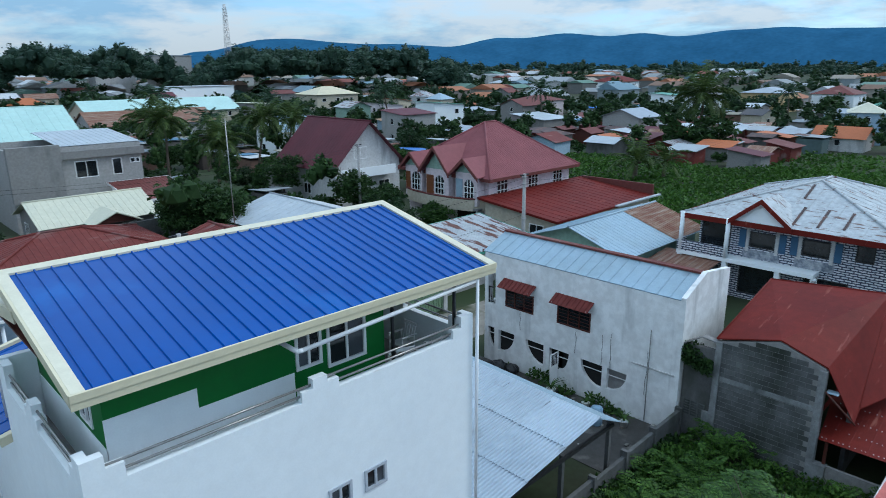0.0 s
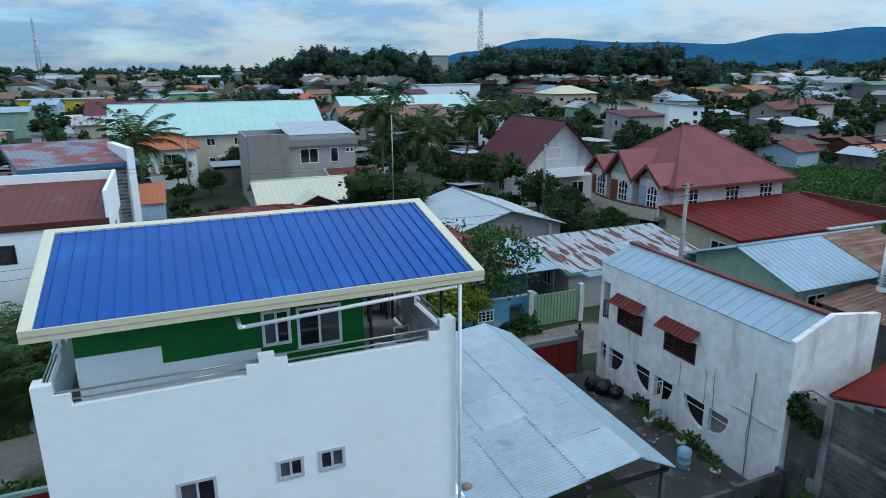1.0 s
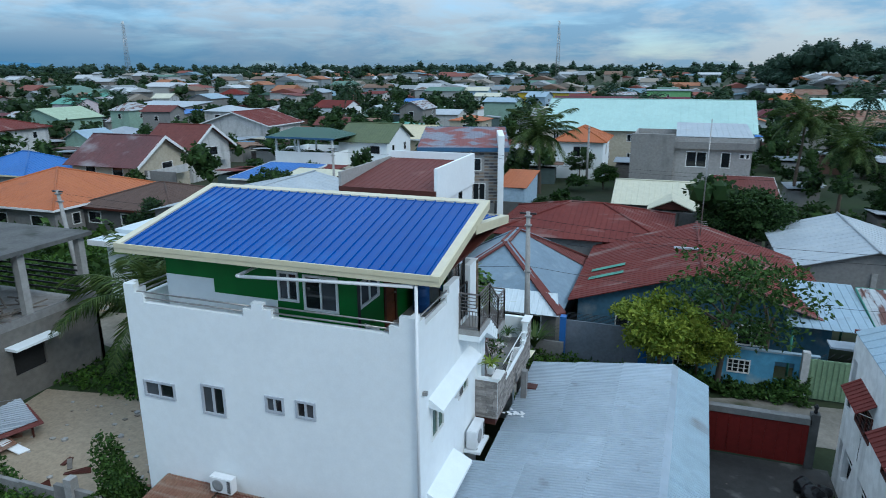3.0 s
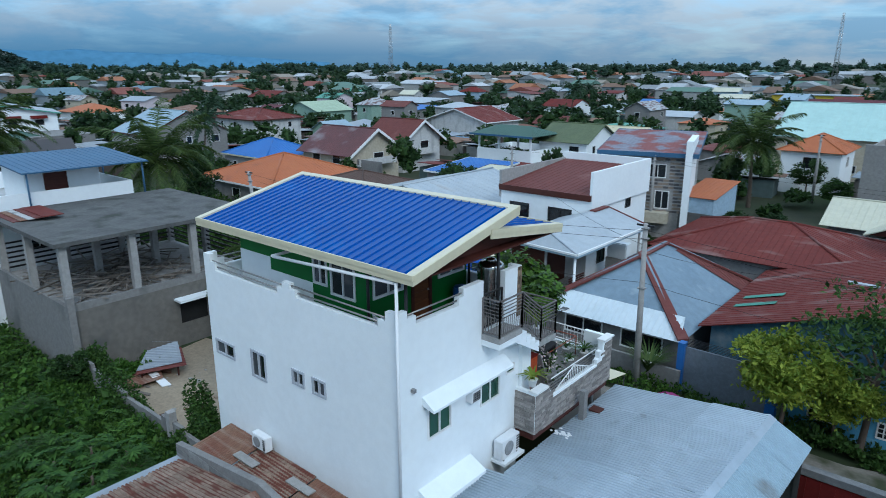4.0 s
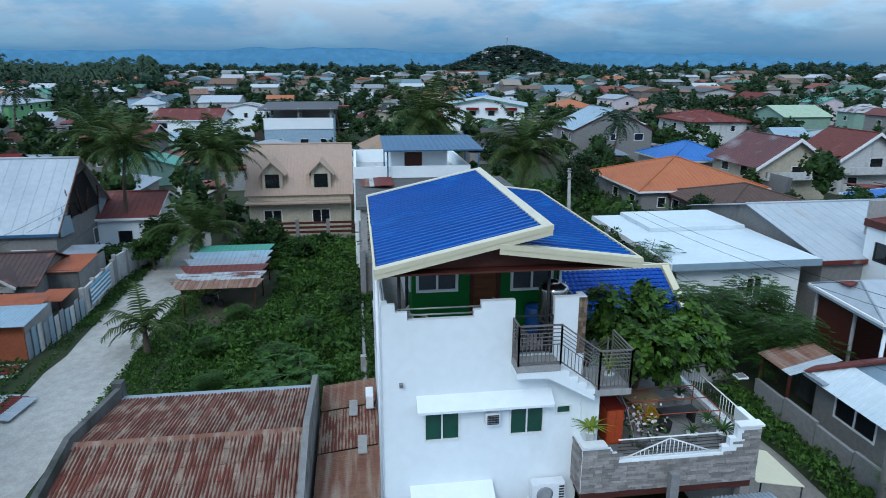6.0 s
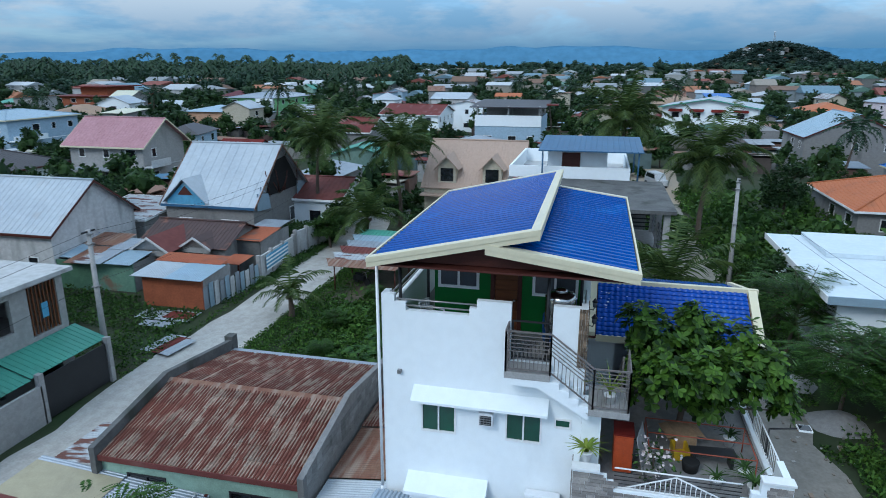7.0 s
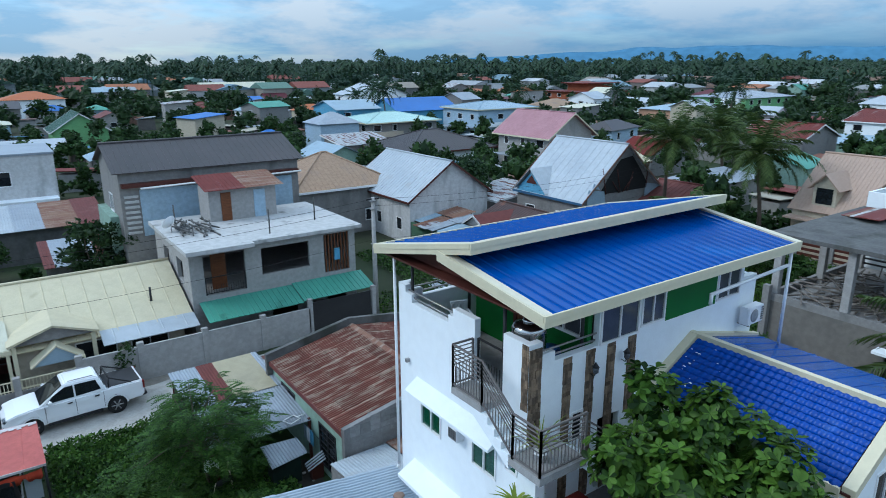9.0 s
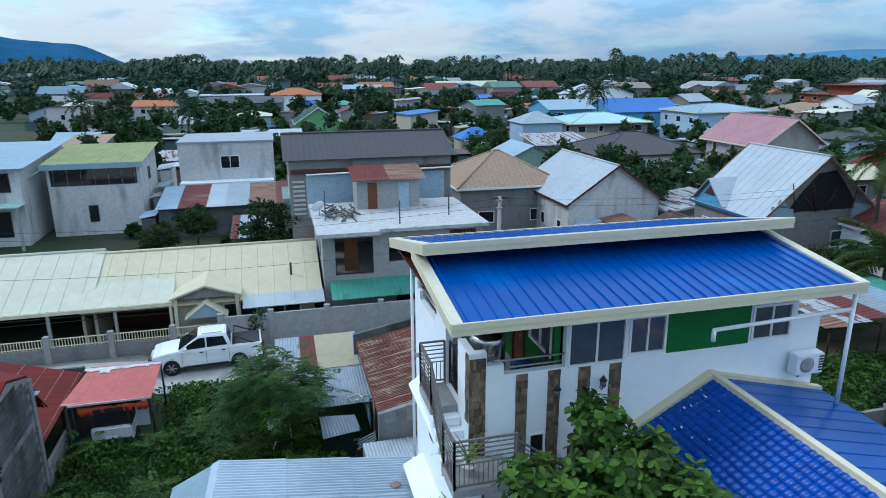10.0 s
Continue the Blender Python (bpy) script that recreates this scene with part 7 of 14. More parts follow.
def build_yellow_house():
    ob = house("yellow_roof_house", "long bungalow with a pale yellow sheet roof and small porch gable", 1.8, 13.4, -28.2, -19.6, 2.3, "gable_x", 1.75, 0.45, CREAM_WALL, YELLOW_ROOF, pitch=0.9,
               wins=[], open_side="n")
    wall_part(ob, CREAM_WALL, "wall", "x", 4.3, -5.65, 1.6, 0, 2.3, -0.15, [(-5.0, -3.2, 0.8, 1.9), (-2.6, -0.8, 0.8, 1.9)])
    for u in (-4.1, -1.7):
        window(ob, "n", u, 4.3, 0.8, 1.8, 1.1)
    # dark wall added to give the open front its deep shade
    part("inner_wall", boxes((1.6, 5.6, 1.2, 1.35, 0, 2.3)), DARK_WOOD, ob, "dark wall added for the shade inside the open front")
    bm = bmesh.new()
    roof_plane(bm, [(-1.9, 5.5, 1.95), (-6.3, 5.5, 1.95), (-6.3, 4.4, 2.32), (-1.9, 4.4, 2.32)], 0.05, 1.1, 0.015)
    part("eave_strip", bm, GALV_WHITE, ob, "grey-white eave sheet")
    for sg in (-1, 1):
        bm = bmesh.new()
        pts = [(sg * 1.85, 5.0, 2.62), (sg * 1.85, 2.2, 2.62), (0, 0.8, 3.26), (0, 5.0, 3.26)]
        roof_plane(bm, pts if sg < 0 else pts[::-1], 0.10, 0)
        part("porch_slope", bm, YELLOW_ROOF, ob, "pale yellow porch roof")
        bm = bmesh.new()
        pts = [(sg * 1.1, 5.5, 1.6), (sg * 1.1, 4.6, 1.6), (0, 4.6, 2.45), (0, 5.5, 2.45)]
        roof_plane(bm, pts if sg < 0 else pts[::-1], 0.06, 0)
        part("lower_gable_slope", bm, CREAM_TRIM, ob)
    bm = bmesh.new()
    prism(bm, [(-1.6, 4.8, 2.5), (1.6, 4.8, 2.5), (0, 4.8, 3.1)], (0, -0.1, 0))
    part("gable_panel", bm, CONCRETE, ob)
    bm = bmesh.new()
    prism(bm, [(-1.0, 5.44, 1.6), (1.0, 5.44, 1.6), (0, 5.44, 2.36)], (0, -0.06, 0))
    part("gable_panel", bm, GALV_BLUE, ob, "pale blue gable panel")
    for x in (-1.6, 1.6):
        part("porch_post", boxes((x - 0.09, x + 0.09, 4.6, 4.78, 0, 2.55)), CREAM_TRIM, ob)
    part("chimney_pipe", rods(0.06, ((-4.6, 3.0, 2.4), (-4.6, 3.0, 3.6))), BLACK_STEEL, ob)
    house("cream_roof_house", "bungalow with a pale cream sheet roof and open front", 13.9, 24, -28.5, -19.8, 2.5, "gable_x", 1.7, 0.5, CREAM_WALL, CREAM_ROOF, pitch=0.9, wins=[], open_side="n")
    c = thing("porch_roof", "lower cream sheet roof over an open front", "roof")
    bm = bmesh.new()
    roof_plane(bm, [(14.6, -19.05, 2.44), (9.3, -19.05, 2.44), (9.4, -22.6, 3.42), (14.6, -22.6, 3.42)], 0.05, 0.9, 0.015)
    part("roof_sheet", bm, CREAM_ROOF, c)
    part("fascia_board", boxes((9.3, 24.4, -19.05, -19.0, 2.24, 2.42)), CREAM_TRIM, c)
    for x in (9.45, 12.2, 15.4, 18.6, 21.8):
        part("post", boxes((x - 0.07, x + 0.07, -19.25, -19.11, 0, 2.4)), CREAM_TRIM if x < 10 else CONCRETE_PALE, c)
    for z in (1.75, 2.0):
        part("rail", boxes((9.5, 24, -19.32, -19.28, z, z + 0.04)), BLACK_STEEL, c)
    f = thing("street_fence", "low grey wall with pale yellow pickets between piers", "fence")
    part("base", boxes((6.3, 20, -18.25, -18.1, 0, 0.78)), CONCRETE, f, "mossy grey plinth")
    me = link_mesh("picket", boxes((-0.016, 0.016, -0.012, 0.012, 0.78, 1.32)), CREAM_TRIM)
    for k in range(98):
        o = part("picket", me, None, f)
        o.location = (6.5 + k * 0.137, -18.17, 0)
    for z in (0.86, 1.26):
        part("rail", boxes((6.3, 20, -18.19, -18.15, z, z + 0.045)), CREAM_TRIM, f)
    for x in (6.4, 9.3, 12.3, 15.3, 18.3):
        part("pier", boxes((x - 0.14, x + 0.14, -18.3, -18.02, 0, 1.46)), CONCRETE_PALE, f)
    solid("road_shoulder", boxes((-1, 20, -18.05, -16.0, 0.004, 0.016)), LANE, "grey dirt shoulder along the street wall", kind="structure")


build_yellow_house()


def build_brown_house():
    ob = house("brown_roof_house", "grey three-storey house with a dark brown sheet roof", -8.8, 2.6, -36.0, -29.0, 8.5, "gable_x", 1.3, 0.35, CONCRETE, BROWN_ROOF, pitch=0.4,
               wins=[("w", 0, 6.0, 1.2, 1.2), ("e", 0, 5.5, 1.2, 1.2)])
    part("ledge", boxes((-5.6, 5.6, 3.5, 3.9, 7.5, 7.75)), DARK_WOOD, ob)
    part("pale_bay", boxes((-5.2, 4.6, 3.5, 3.56, 4.4, 7.3)), BLUE_WALL, ob)
    part("rail_pipe", rods(0.06, ((-5.7, 4.1, 7.6), (4.6, 4.1, 7.45))), WHITE_TRIM, ob)
    for k in range(8):
        part("louvre", boxes((4.7, 5.5, 3.5, 3.6, 4.6 + k * 0.32, 4.75 + k * 0.32)), SLAB_WHITE, ob)
    part("side_bay", boxes((4.9, 6.2, -3.0, 2.0, 0, 5.5)), MINT_WALL, ob)


build_brown_house()


def build_brick_house():
    pattern = mat("blue_white_brick_pattern", (0.62, 0.64, 0.66), (0.55, 0.58, 0.6), scale=0.8, bump=0.2)
    nt = pattern.node_tree
    br = nt.nodes.new("ShaderNodeTexBrick")
    geo = nt.nodes.new("ShaderNodeNewGeometry")
    sw = nt.nodes.new("ShaderNodeSeparateXYZ")
    cb = nt.nodes.new("ShaderNodeCombineXYZ")
    ad = nt.nodes.new("ShaderNodeMath")
    nt.links.new(geo.outputs["Position"], sw.inputs[0])
    nt.links.new(sw.outputs[0], ad.inputs[0])
    nt.links.new(sw.outputs[1], ad.inputs[1])
    nt.links.new(ad.outputs[0], cb.inputs[0])
    nt.links.new(sw.outputs[2], cb.inputs[1])
    nt.links.new(cb.outputs[0], br.inputs["Vector"])
    br.inputs["Color1"].default_value, br.inputs["Color2"].default_value, br.inputs["Mortar"].default_value = (0.66, 0.67, 0.69, 1), (0.50, 0.53, 0.57, 1), (0.045, 0.055, 0.085, 1)
    br.inputs["Scale"].default_value, br.inputs["Mortar Size"].default_value, br.inputs["Mortar Smooth"].default_value = 1.0, 0.042, 0.4
    br.inputs["Brick Width"].default_value, br.inputs["Row Height"].default_value = 0.42, 0.145
    wob, mul = nt.nodes.new("ShaderNodeTexNoise"), nt.nodes.new("ShaderNodeVectorMath")
    wob.inputs["Scale"].default_value = 3.2
    nt.links.new(cb.outputs[0], wob.inputs["Vector"])
    mul.operation = "MULTIPLY_ADD"
    nt.links.new(wob.outputs["Color"], mul.inputs[0])
    mul.inputs[1].default_value = (0.12, 0.12, 0.0)
    nt.links.new(cb.outputs[0], mul.inputs[2])
    nt.links.new(mul.outputs[0], br.inputs["Vector"])
    nt.links.new(br.outputs["Color"], nt.nodes["Principled BSDF"].inputs["Base Color"])
    ob = house("brick_pattern_house", "two-storey house in blue and white patterned brick, rusty white roof", 30.2, 43, -4.6, 6.2, 5.5, "hip", 1.75, 1.0, pattern, PATCHY, pitch=0.9, fascia=RED_METAL, trim=0.3,
               wins=[("w", 1.4, 3.5, 1.5, 1.0, 1), ("w", -1.65, 3.55, 1.5, 1.0, 1), ("w", -4.2, 3.7, 0.95, 1.0, 1), ("w", 4.3, 3.1, 1.9, 1.9, 1), ("n", -4.8, 3.1, 2.2, 1.9, 1), ("w", 1.4, 0.4, 2.4, 1.9, 1), ("w", -2.4, 0.4, 2.4, 1.9, 1)], frame_mat=BLACK_STEEL)
    # rusted seams between the roof sheets of the street slope, staggered at the lap
    sl = 1.75 / 5.4
    z_at = lambda x: 5.23 + (x + 7.4) * sl
    for row, (xa, xb) in enumerate(((-7.35, -4.6), (-4.5, -1.6))):
        for k in range(9):
            y = -5.6 + k * 1.32 + 0.5 * row
            if abs(y) > 6.2 - (xb + 7.4) * 0.98:
                continue
            bm = bmesh.new()
            f = 0.12 + 0.25 * ((k * 7 + row * 3) % 4) / 4
            xs, xe = xa + (xb - xa) * f, xb - (xb - xa) * 0.05
            prism(bm, [(xs, y - 0.10, z_at(xs)), (xs, y + 0.04, z_at(xs)), (xe, y + 0.09, z_at(xe)), (xe, y - 0.06, z_at(xe))], (0, 0, 0.05))
            part("roof_seam", bm, RUST_BROWN, ob, "dark rusted seam")
    for sg in (-1, 1):
        bm = bmesh.new()
        prism(bm, [(-7.5, 1.35 + sg * 1.75, 5.3), (-4.6, 1.35 + sg * 1.75, 5.3), (-4.6, 1.35, 6.68), (-7.5, 1.35, 6.68)], (0, 0, 0.06))
        bmesh.ops.recalc_face_normals(bm, faces=bm.faces)
        part("gablet_roof", bm, PATCHY, ob)
        bm = bmesh.new()
        prism(bm, [(-7.56, 1.35 + sg * 1.85, 5.3), (-7.56, 1.35, 6.8), (-7.56, 1.35, 6.48), (-7.56, 1.35 + sg * 1.85, 4.98)], (0.06, 0, 0))
        part("gablet_board", bm, RED_METAL, ob, "red gablet board")
    bm = bmesh.new()
    prism(bm, [(-7.3, -0.3, 5.2), (-7.3, 3.0, 5.2), (-7.3, 1.35, 6.5)], (0.1, 0, 0))
    part("gablet_wall", bm, WHITE, ob)
    # lower slope past the south end
    bm = bmesh.new()
    roof_plane(bm, [(-7.4, -9.5, 4.1), (7.4, -9.5, 4.1), (7.4, -6.35, 5.2), (-7.4, -6.35, 5.2)], 0.06, 0.9)
    part("wing_roof", bm, PATCHY, ob)
    bm = bmesh.new()
    prism(bm, [(-7.46, -9.5, 4.15), (-7.46, -6.35, 5.25), (-7.46, -6.35, 4.95), (-7.46, -9.5, 3.85)], (0.05, 0, 0))
    part("wing_verge", bm, RED_METAL, ob)
    part("wing_wall", boxes((-6.4, 6.4, -9.0, -5.405, 0, 4.2)), pattern, ob)
    part("balcony_slab", boxes((-7.5, -6.404, -2.0, 6.4, 2.5, 2.74)), WHITE, ob)
    part("balustrade", boxes((-7.5, -7.36, 3.1, 6.4, 2.74, 3.45), (-7.36, -6.41, 6.25, 6.4, 2.74, 3.45)), pattern, ob)
    for y in (6.2, 3.2):
        part("column", rods(0.14, ((-7.4, y, 2.74), (-7.4, y, 5.3)), seg=10), WHITE, ob)
    for y in (6.2, 3.2, 0.0, -2.0):
        part("column", boxes((-7.45, -7.15, y - 0.15, y + 0.15, 0, 2.5)), WHITE, ob)
    for y, z in ((1.4, 3.5), (-1.65, 3.55)):
        for sg in (-1, 1):
            part("shutter", boxes((-6.46, -6.402, y + sg * 1.2 - 0.2, y + sg * 1.2 + 0.2, z - 0.1, z + 1.05)), STEEL_BLUE, ob, "dark blue shutter")
            part("window_pier", boxes((-6.45, -6.402, y + sg * 0.88 - 0.1, y + sg * 0.88 + 0.1, z - 0.3, z + 1.2)), WHITE_OLD, ob)
    stone = mat("white_rubble_cladding", (0.55, 0.57, 0.60), (0.12, 0.15, 0.20), scale=3.4, bump=0.3, wear=0.3)
    for y in (1.4, -1.65):
        part("rubble_panel", boxes((-6.44, -6.402, y - 1.1, y + 1.1, 2.78, 3.32)), stone, ob, "white and dark rubble stone panel")


build_brick_house()


def arch_window(ob, x, y, z, w, h, face):
    """A white-barred window under a round head."""
    bm = bmesh.new()
    top = h - w / 2
    pts = [(-w / 2, 0), (w / 2, 0)] + [(w / 2 * math.cos(t), top + w / 2 * math.sin(t)) for t in (math.pi * i / 8 for i in range(9))]
    to = (lambda u, v, d: (u, -d, v))
    prism(bm, [to(u, v, 0.03) for u, v in pts], (0, 0.04, 0))
    f = part("window", bm, PANE, ob, "arched window with white bars")
    f.matrix_basis = pose(x, y, z, 0, 0, FACES[face])
    bm = bmesh.new()
    for i in range(4):
        u = -w / 2 + w * i / 3
        box(bm, u - 0.03, u + 0.03, -0.06, -0.03, 0, top + (0.0 if i in (0, 3) else w * 0.45))
    for v in (0, h * 0.3, h * 0.6):
        box(bm, -w / 2, w / 2, -0.065, -0.032, v, v + 0.05)
    part("frame", bm, WHITE_TRIM, f)


def build_mansion():
    ob = house("pink_mansion", "two-storey pale pink house with arched windows and rose-red hipped roof", 31.4, 43.6, 26.0, 36.6, 5.6, "hip", 3.75, 0.75, PINK_WALL, PINK_TILE, pitch=0.22, fascia=MAROON, trim=0.26,
               wins=[("s", -3, 0.8, 1.6, 1.4), ("s", 2, 0.8, 1.6, 1.4), ("w", -2.6, 0.2, 2.6, 2.0, 1), ("w", 2.2, 0.2, 2.6, 2.0, 1)])
    for x in (-4.3, 0.2, 4.1):
        arch_window(ob, x, -5.3, 3.25, 1.45, 1.9, "s")
    # three gabled bays over a curved balcony
    for y, w, top, out in ((-3.5, 1.55, 6.75, 7.1), (0.1, 1.75, 7.55, 7.25), (3.5, 1.35, 6.75, 7.1)):
        b = part("bay", boxes((-out, -6.104, y - w * 0.86, y + w * 0.86, 2.6, 5.5)), PINK_WALL, ob, "gabled bay with an arched window")
        arch_window(b, -out, y - 0.35, 3.2, 1.15, 1.75, "w")
        part("shutter", boxes((-out - 0.05, -out, y + 0.45, y + w * 0.8, 3.1, 4.9)), GALV_BLUE if y < -1 else WOOD_DOOR, b)
        run = (top - 5.3) / 3.75 * 5.8
        for sg in (-1, 1):
            bm = bmesh.new()
            prism(bm, [(-out - 0.55, y + sg * (w + 0.25), 5.22), (-out + 0.4, y + sg * (w + 0.25), 5.22), (-7.0 + run + 0.4, y, top), (-out - 0.55, y, top)], (0, 0, 0.08))
            bmesh.ops.recalc_face_normals(bm, faces=bm.faces)
            part("gablet_roof", bm, PINK_TILE, b)
            bm = bmesh.new()
            prism(bm, [(-out - 0.6, y + sg * (w + 0.3), 5.26), (-out - 0.6, y, top + 0.12), (-out - 0.6, y, top - 0.22), (-out - 0.6, y + sg * (w + 0.3), 4.92)], (0.06, 0, 0))
            part("barge_board", bm, MAROON, b, "maroon barge board")
        bm = bmesh.new()
        prism(bm, [(-out, y - w * 0.86, 5.5), (-out, y + w * 0.86, 5.5), (-out, y, top - 0.25)], (0.1, 0, 0))
        part("gablet_wall", bm, MINT_WALL, b, "pale green gable")
    bm = bmesh.new()
    edge = [(-6.3 - 1.75 * math.sin(math.pi * k / 12) ** 0.5, -5.3 + 10.6 * k / 12) for k in range(13)]
    ring = [[bm.verts.new(q) for q in ((x, y, 2.15), (x, y, 3.2), (x + 0.14, y, 3.2), (x + 0.14, y, 2.15))] for x, y in edge]
    for a, b in zip(ring, ring[1:]):
        for i in range(4):
            bm.faces.new((a[i], a[(i + 1) % 4], b[(i + 1) % 4], b[i]))
    bm.faces.new(ring[0])
    bm.faces.new(ring[-1][::-1])
    bmesh.ops.recalc_face_normals(bm, faces=bm.faces)
    part("balcony", bm, CREAM_WALL, ob, "curved cream balcony wall")
    part("balcony_rail", pipe([(x + 0.05, y, 3.24) for x, y in edge], 0.1, 6), MAROON, ob, "maroon balcony rail")
    part("balcony_floor", boxes((-7.2, -6.105, -5.0, 5.0, 2.2, 2.4)), CONCRETE, ob)
    a = house("red_annex", "low wing with red sheet roofs before the pink house", 30.4, 45.5, 18.0, 25.5, 2.75, "shed_s", 0.75, 0.5, CREAM_WALL, RED_METAL, pitch=0.9, fascia=RED_METAL)
    part("white_gutter", boxes((0.5, 8.2, -4.6, -4.25, 2.72, 2.84)), GALV_WHITE, a, "pale gutter sheet")
    part("upstand", boxes((7.6, 7.8, -4.0, 4.0, 2.7, 3.75)), MAROON, a, "maroon upstand wall")
    for k in range(4):
        bm = bmesh.new()
        roof_plane(bm, [(-7.8 + k * 1.9, -6.2, 2.05), (-5.95 + k * 1.9, -6.2, 2.05), (-5.95 + k * 1.9, -4.3, 2.5), (-7.8 + k * 1.9, -4.3, 2.5)], 0.03, 0.3)
        part("porch_sheet", bm, (MAROON, RUST_RED, GALV_WHITE, MAROON)[k], a)
    for x in (-7.5, -4.0, -0.4):
        part("porch_post", boxes((x, x + 0.15, -6.1, -5.95, 0, 2.05)), CONCRETE, a)


build_mansion()

# ---- across the north lane ----
def build_north():
    ob = house("red_roof_bungalow", "blue-walled bungalow under a wide faded red gable roof", 1.2, 13.4, 18.6, 29.5, 2.6, "gable_y", 1.95, 0.5, DULL_BLUE, RUST_RED, pitch=0.38,
               wins=[("s", -3.4, 0.9, 1.4, 1.1), ("s", 2.6, 0.9, 1.4, 1.1)])
    part("ridge_patch", boxes((-1.4, 0.1, -1.2, -0.9, 4.56, 4.62)), GALV_WHITE, ob)
    for y in (-3.0, -1.4):
        bm = bmesh.new()
        roof_plane(bm, [(-5.9, y + 0.5, 2.78), (-5.9, y, 2.78), (-4.0, y, 3.4), (-4.0, y + 0.5, 3.4)], 0.01, 0)
        part("green_patch", bm, GREEN_ROOF, ob, "green patch sheet")
    g = thing("blue_front_wall", "sky-blue front wall with decorative block openings", "wall")
    wall_part(g, SKY_WALL, "wall", "x", 15.6, 5.4, 12.3, 0, 1.9, 0.15, [(6.2, 7.2, 0.7, 1.4), (8.6, 9.6, 0.7, 1.4), (10.6, 11.4, 0.6, 1.5)])
    for u, w_ in ((6.7, 1.0), (9.1, 1.0)):
        window(g, "s", u, 15.6, 0.7, w_, 0.7, WHITE_TRIM, PANE, panes=4, bars=2)
    part("coping", boxes((5.3, 12.4, 15.55, 15.8, 1.9, 1.98)), GALV_BLUE, g)
    s = thing("grey_gate_wall", "plain grey-blue steel gate and wall", "gate")
    part("gate_leaf", boxes((1.0, 4.6, 15.9, 16.0, 0, 2.2)), mat("grey_blue_steel", (0.20, 0.23, 0.27), (0.16, 0.19, 0.23), rough=0.6), s)
    part("post", boxes((4.6, 5.0, 15.7, 16.1, 0, 2.4)), SKY_BLUE, s)
    part("post", boxes((0.7, 1.0, 15.7, 16.1, 0, 2.4)), SKY_BLUE, s)
    for k in range(6):
        part("wire", rods(0.012, ((1.0, 15.95, 2.25 + k * 0.07), (4.6, 15.95, 2.25 + k * 0.07)), seg=4), BLACK_STEEL, s)
    lg = thing("green_gate", "pale green ribbed steel gate with scrolled top", "gate")
    part("gate_leaf", boxes((11.9, 15.0, 15.2, 15.26, 0.1, 2.0)), mat("pale_green_steel", (0.25, 0.36, 0.22), (0.2, 0.3, 0.18), rough=0.6), lg)
    for k in range(14):
        part("rib", boxes((12.0 + k * 0.22, 12.05 + k * 0.22, 15.17, 15.2, 0.15, 1.95)), MATS["pale_green_steel"], lg)
    for x in (11.75, 15.15):
        part("post", boxes((x - 0.15, x + 0.15, 15.1, 15.4, 0, 2.3)), WHITE_OLD, lg)
    bm = bmesh.new()
    for k in range(9):
        a = 12.2 + k * 0.33
        rod(bm, (a, 15.23, 2.0), (a + 0.3, 15.23, 2.28 + 0.08 * math.sin(k)), 0.015, 4)
    part("scroll", bm, BLACK_STEEL, lg)

    house("red_hip_bungalow", "block bungalow under a faded red hipped roof", -6.5, 5.6, 29.9, 39.6, 3.0, "hip", 1.5, 0.45, CONCRETE, RUST_RED, pitch=0.4)
    ob = house("grey_hip_house", "bungalow with blue-grey roof sheets and rusted hips", -7.0, 0.3, 16.9, 27.3, 2.35, "hip", 2.4, 0.35, CONCRETE, SLATE_SHEET, pitch=0.0,
               wins=[("s", -1.4, 0.9, 2.2, 1.0), ("s", 1.8, 0.9, 2.2, 1.0)])
    bm = bmesh.new()
    roof_plane(bm, [(-3.9, -5.75, 2.12), (3.9, -5.75, 2.12), (3.6, -4.5, 2.95), (-2.9, -4.5, 2.95)], 0.015, 0.3)
    part("white_eave_sheet", bm, BRIGHT_WHITE, ob, "bright white eave sheets")
    part("grey_eave_sheet", boxes((-4.1, -2.6, -5.8, -5.3, 2.2, 2.28)), GALV, ob)
    for a, b in (((-4.0, -5.6, 2.2), (0, -1.6, 4.75)), ((4.0, -5.6, 2.2), (0, -1.6, 4.75)), ((4.0, 5.6, 2.2), (0, 1.6, 4.75)), ((0, -1.6, 4.76), (0, 1.6, 4.76))):
        bm = bmesh.new()
        a, b = Vector(a), Vector(b)
        n = Vector((a.y - b.y, b.x - a.x, 0)).normalized() * 0.28 if (a - b).to_2d().length > 0.1 else Vector((0.3, 0, 0))
        prism(bm, [a - n, b - n * 0.8, b + n * 0.8, a + n], (0, 0, 0.1))
        part("hip_cap", bm, MAROON, ob, "rusted maroon hip cap")
    bm = bmesh.new()
    roof_plane(bm, [(4.0, 3.4, 2.24), (4.0, 5.5, 2.24), (0.6, 2.2, 4.44), (0.6, 1.6, 4.44)], 0.01, 0.3)
    part("rusty_sheet", bm, MAROON, ob)
    w = thing("lane_wall", "weathered concrete wall along the lane", "wall")
    for k in range(5):
        part("wall_panel", boxes((-9.0 + k * 2, -7.05 + k * 2, 15.5, 15.65, 0, 1.1 + 0.1 * (k % 2))), CONCRETE, w)

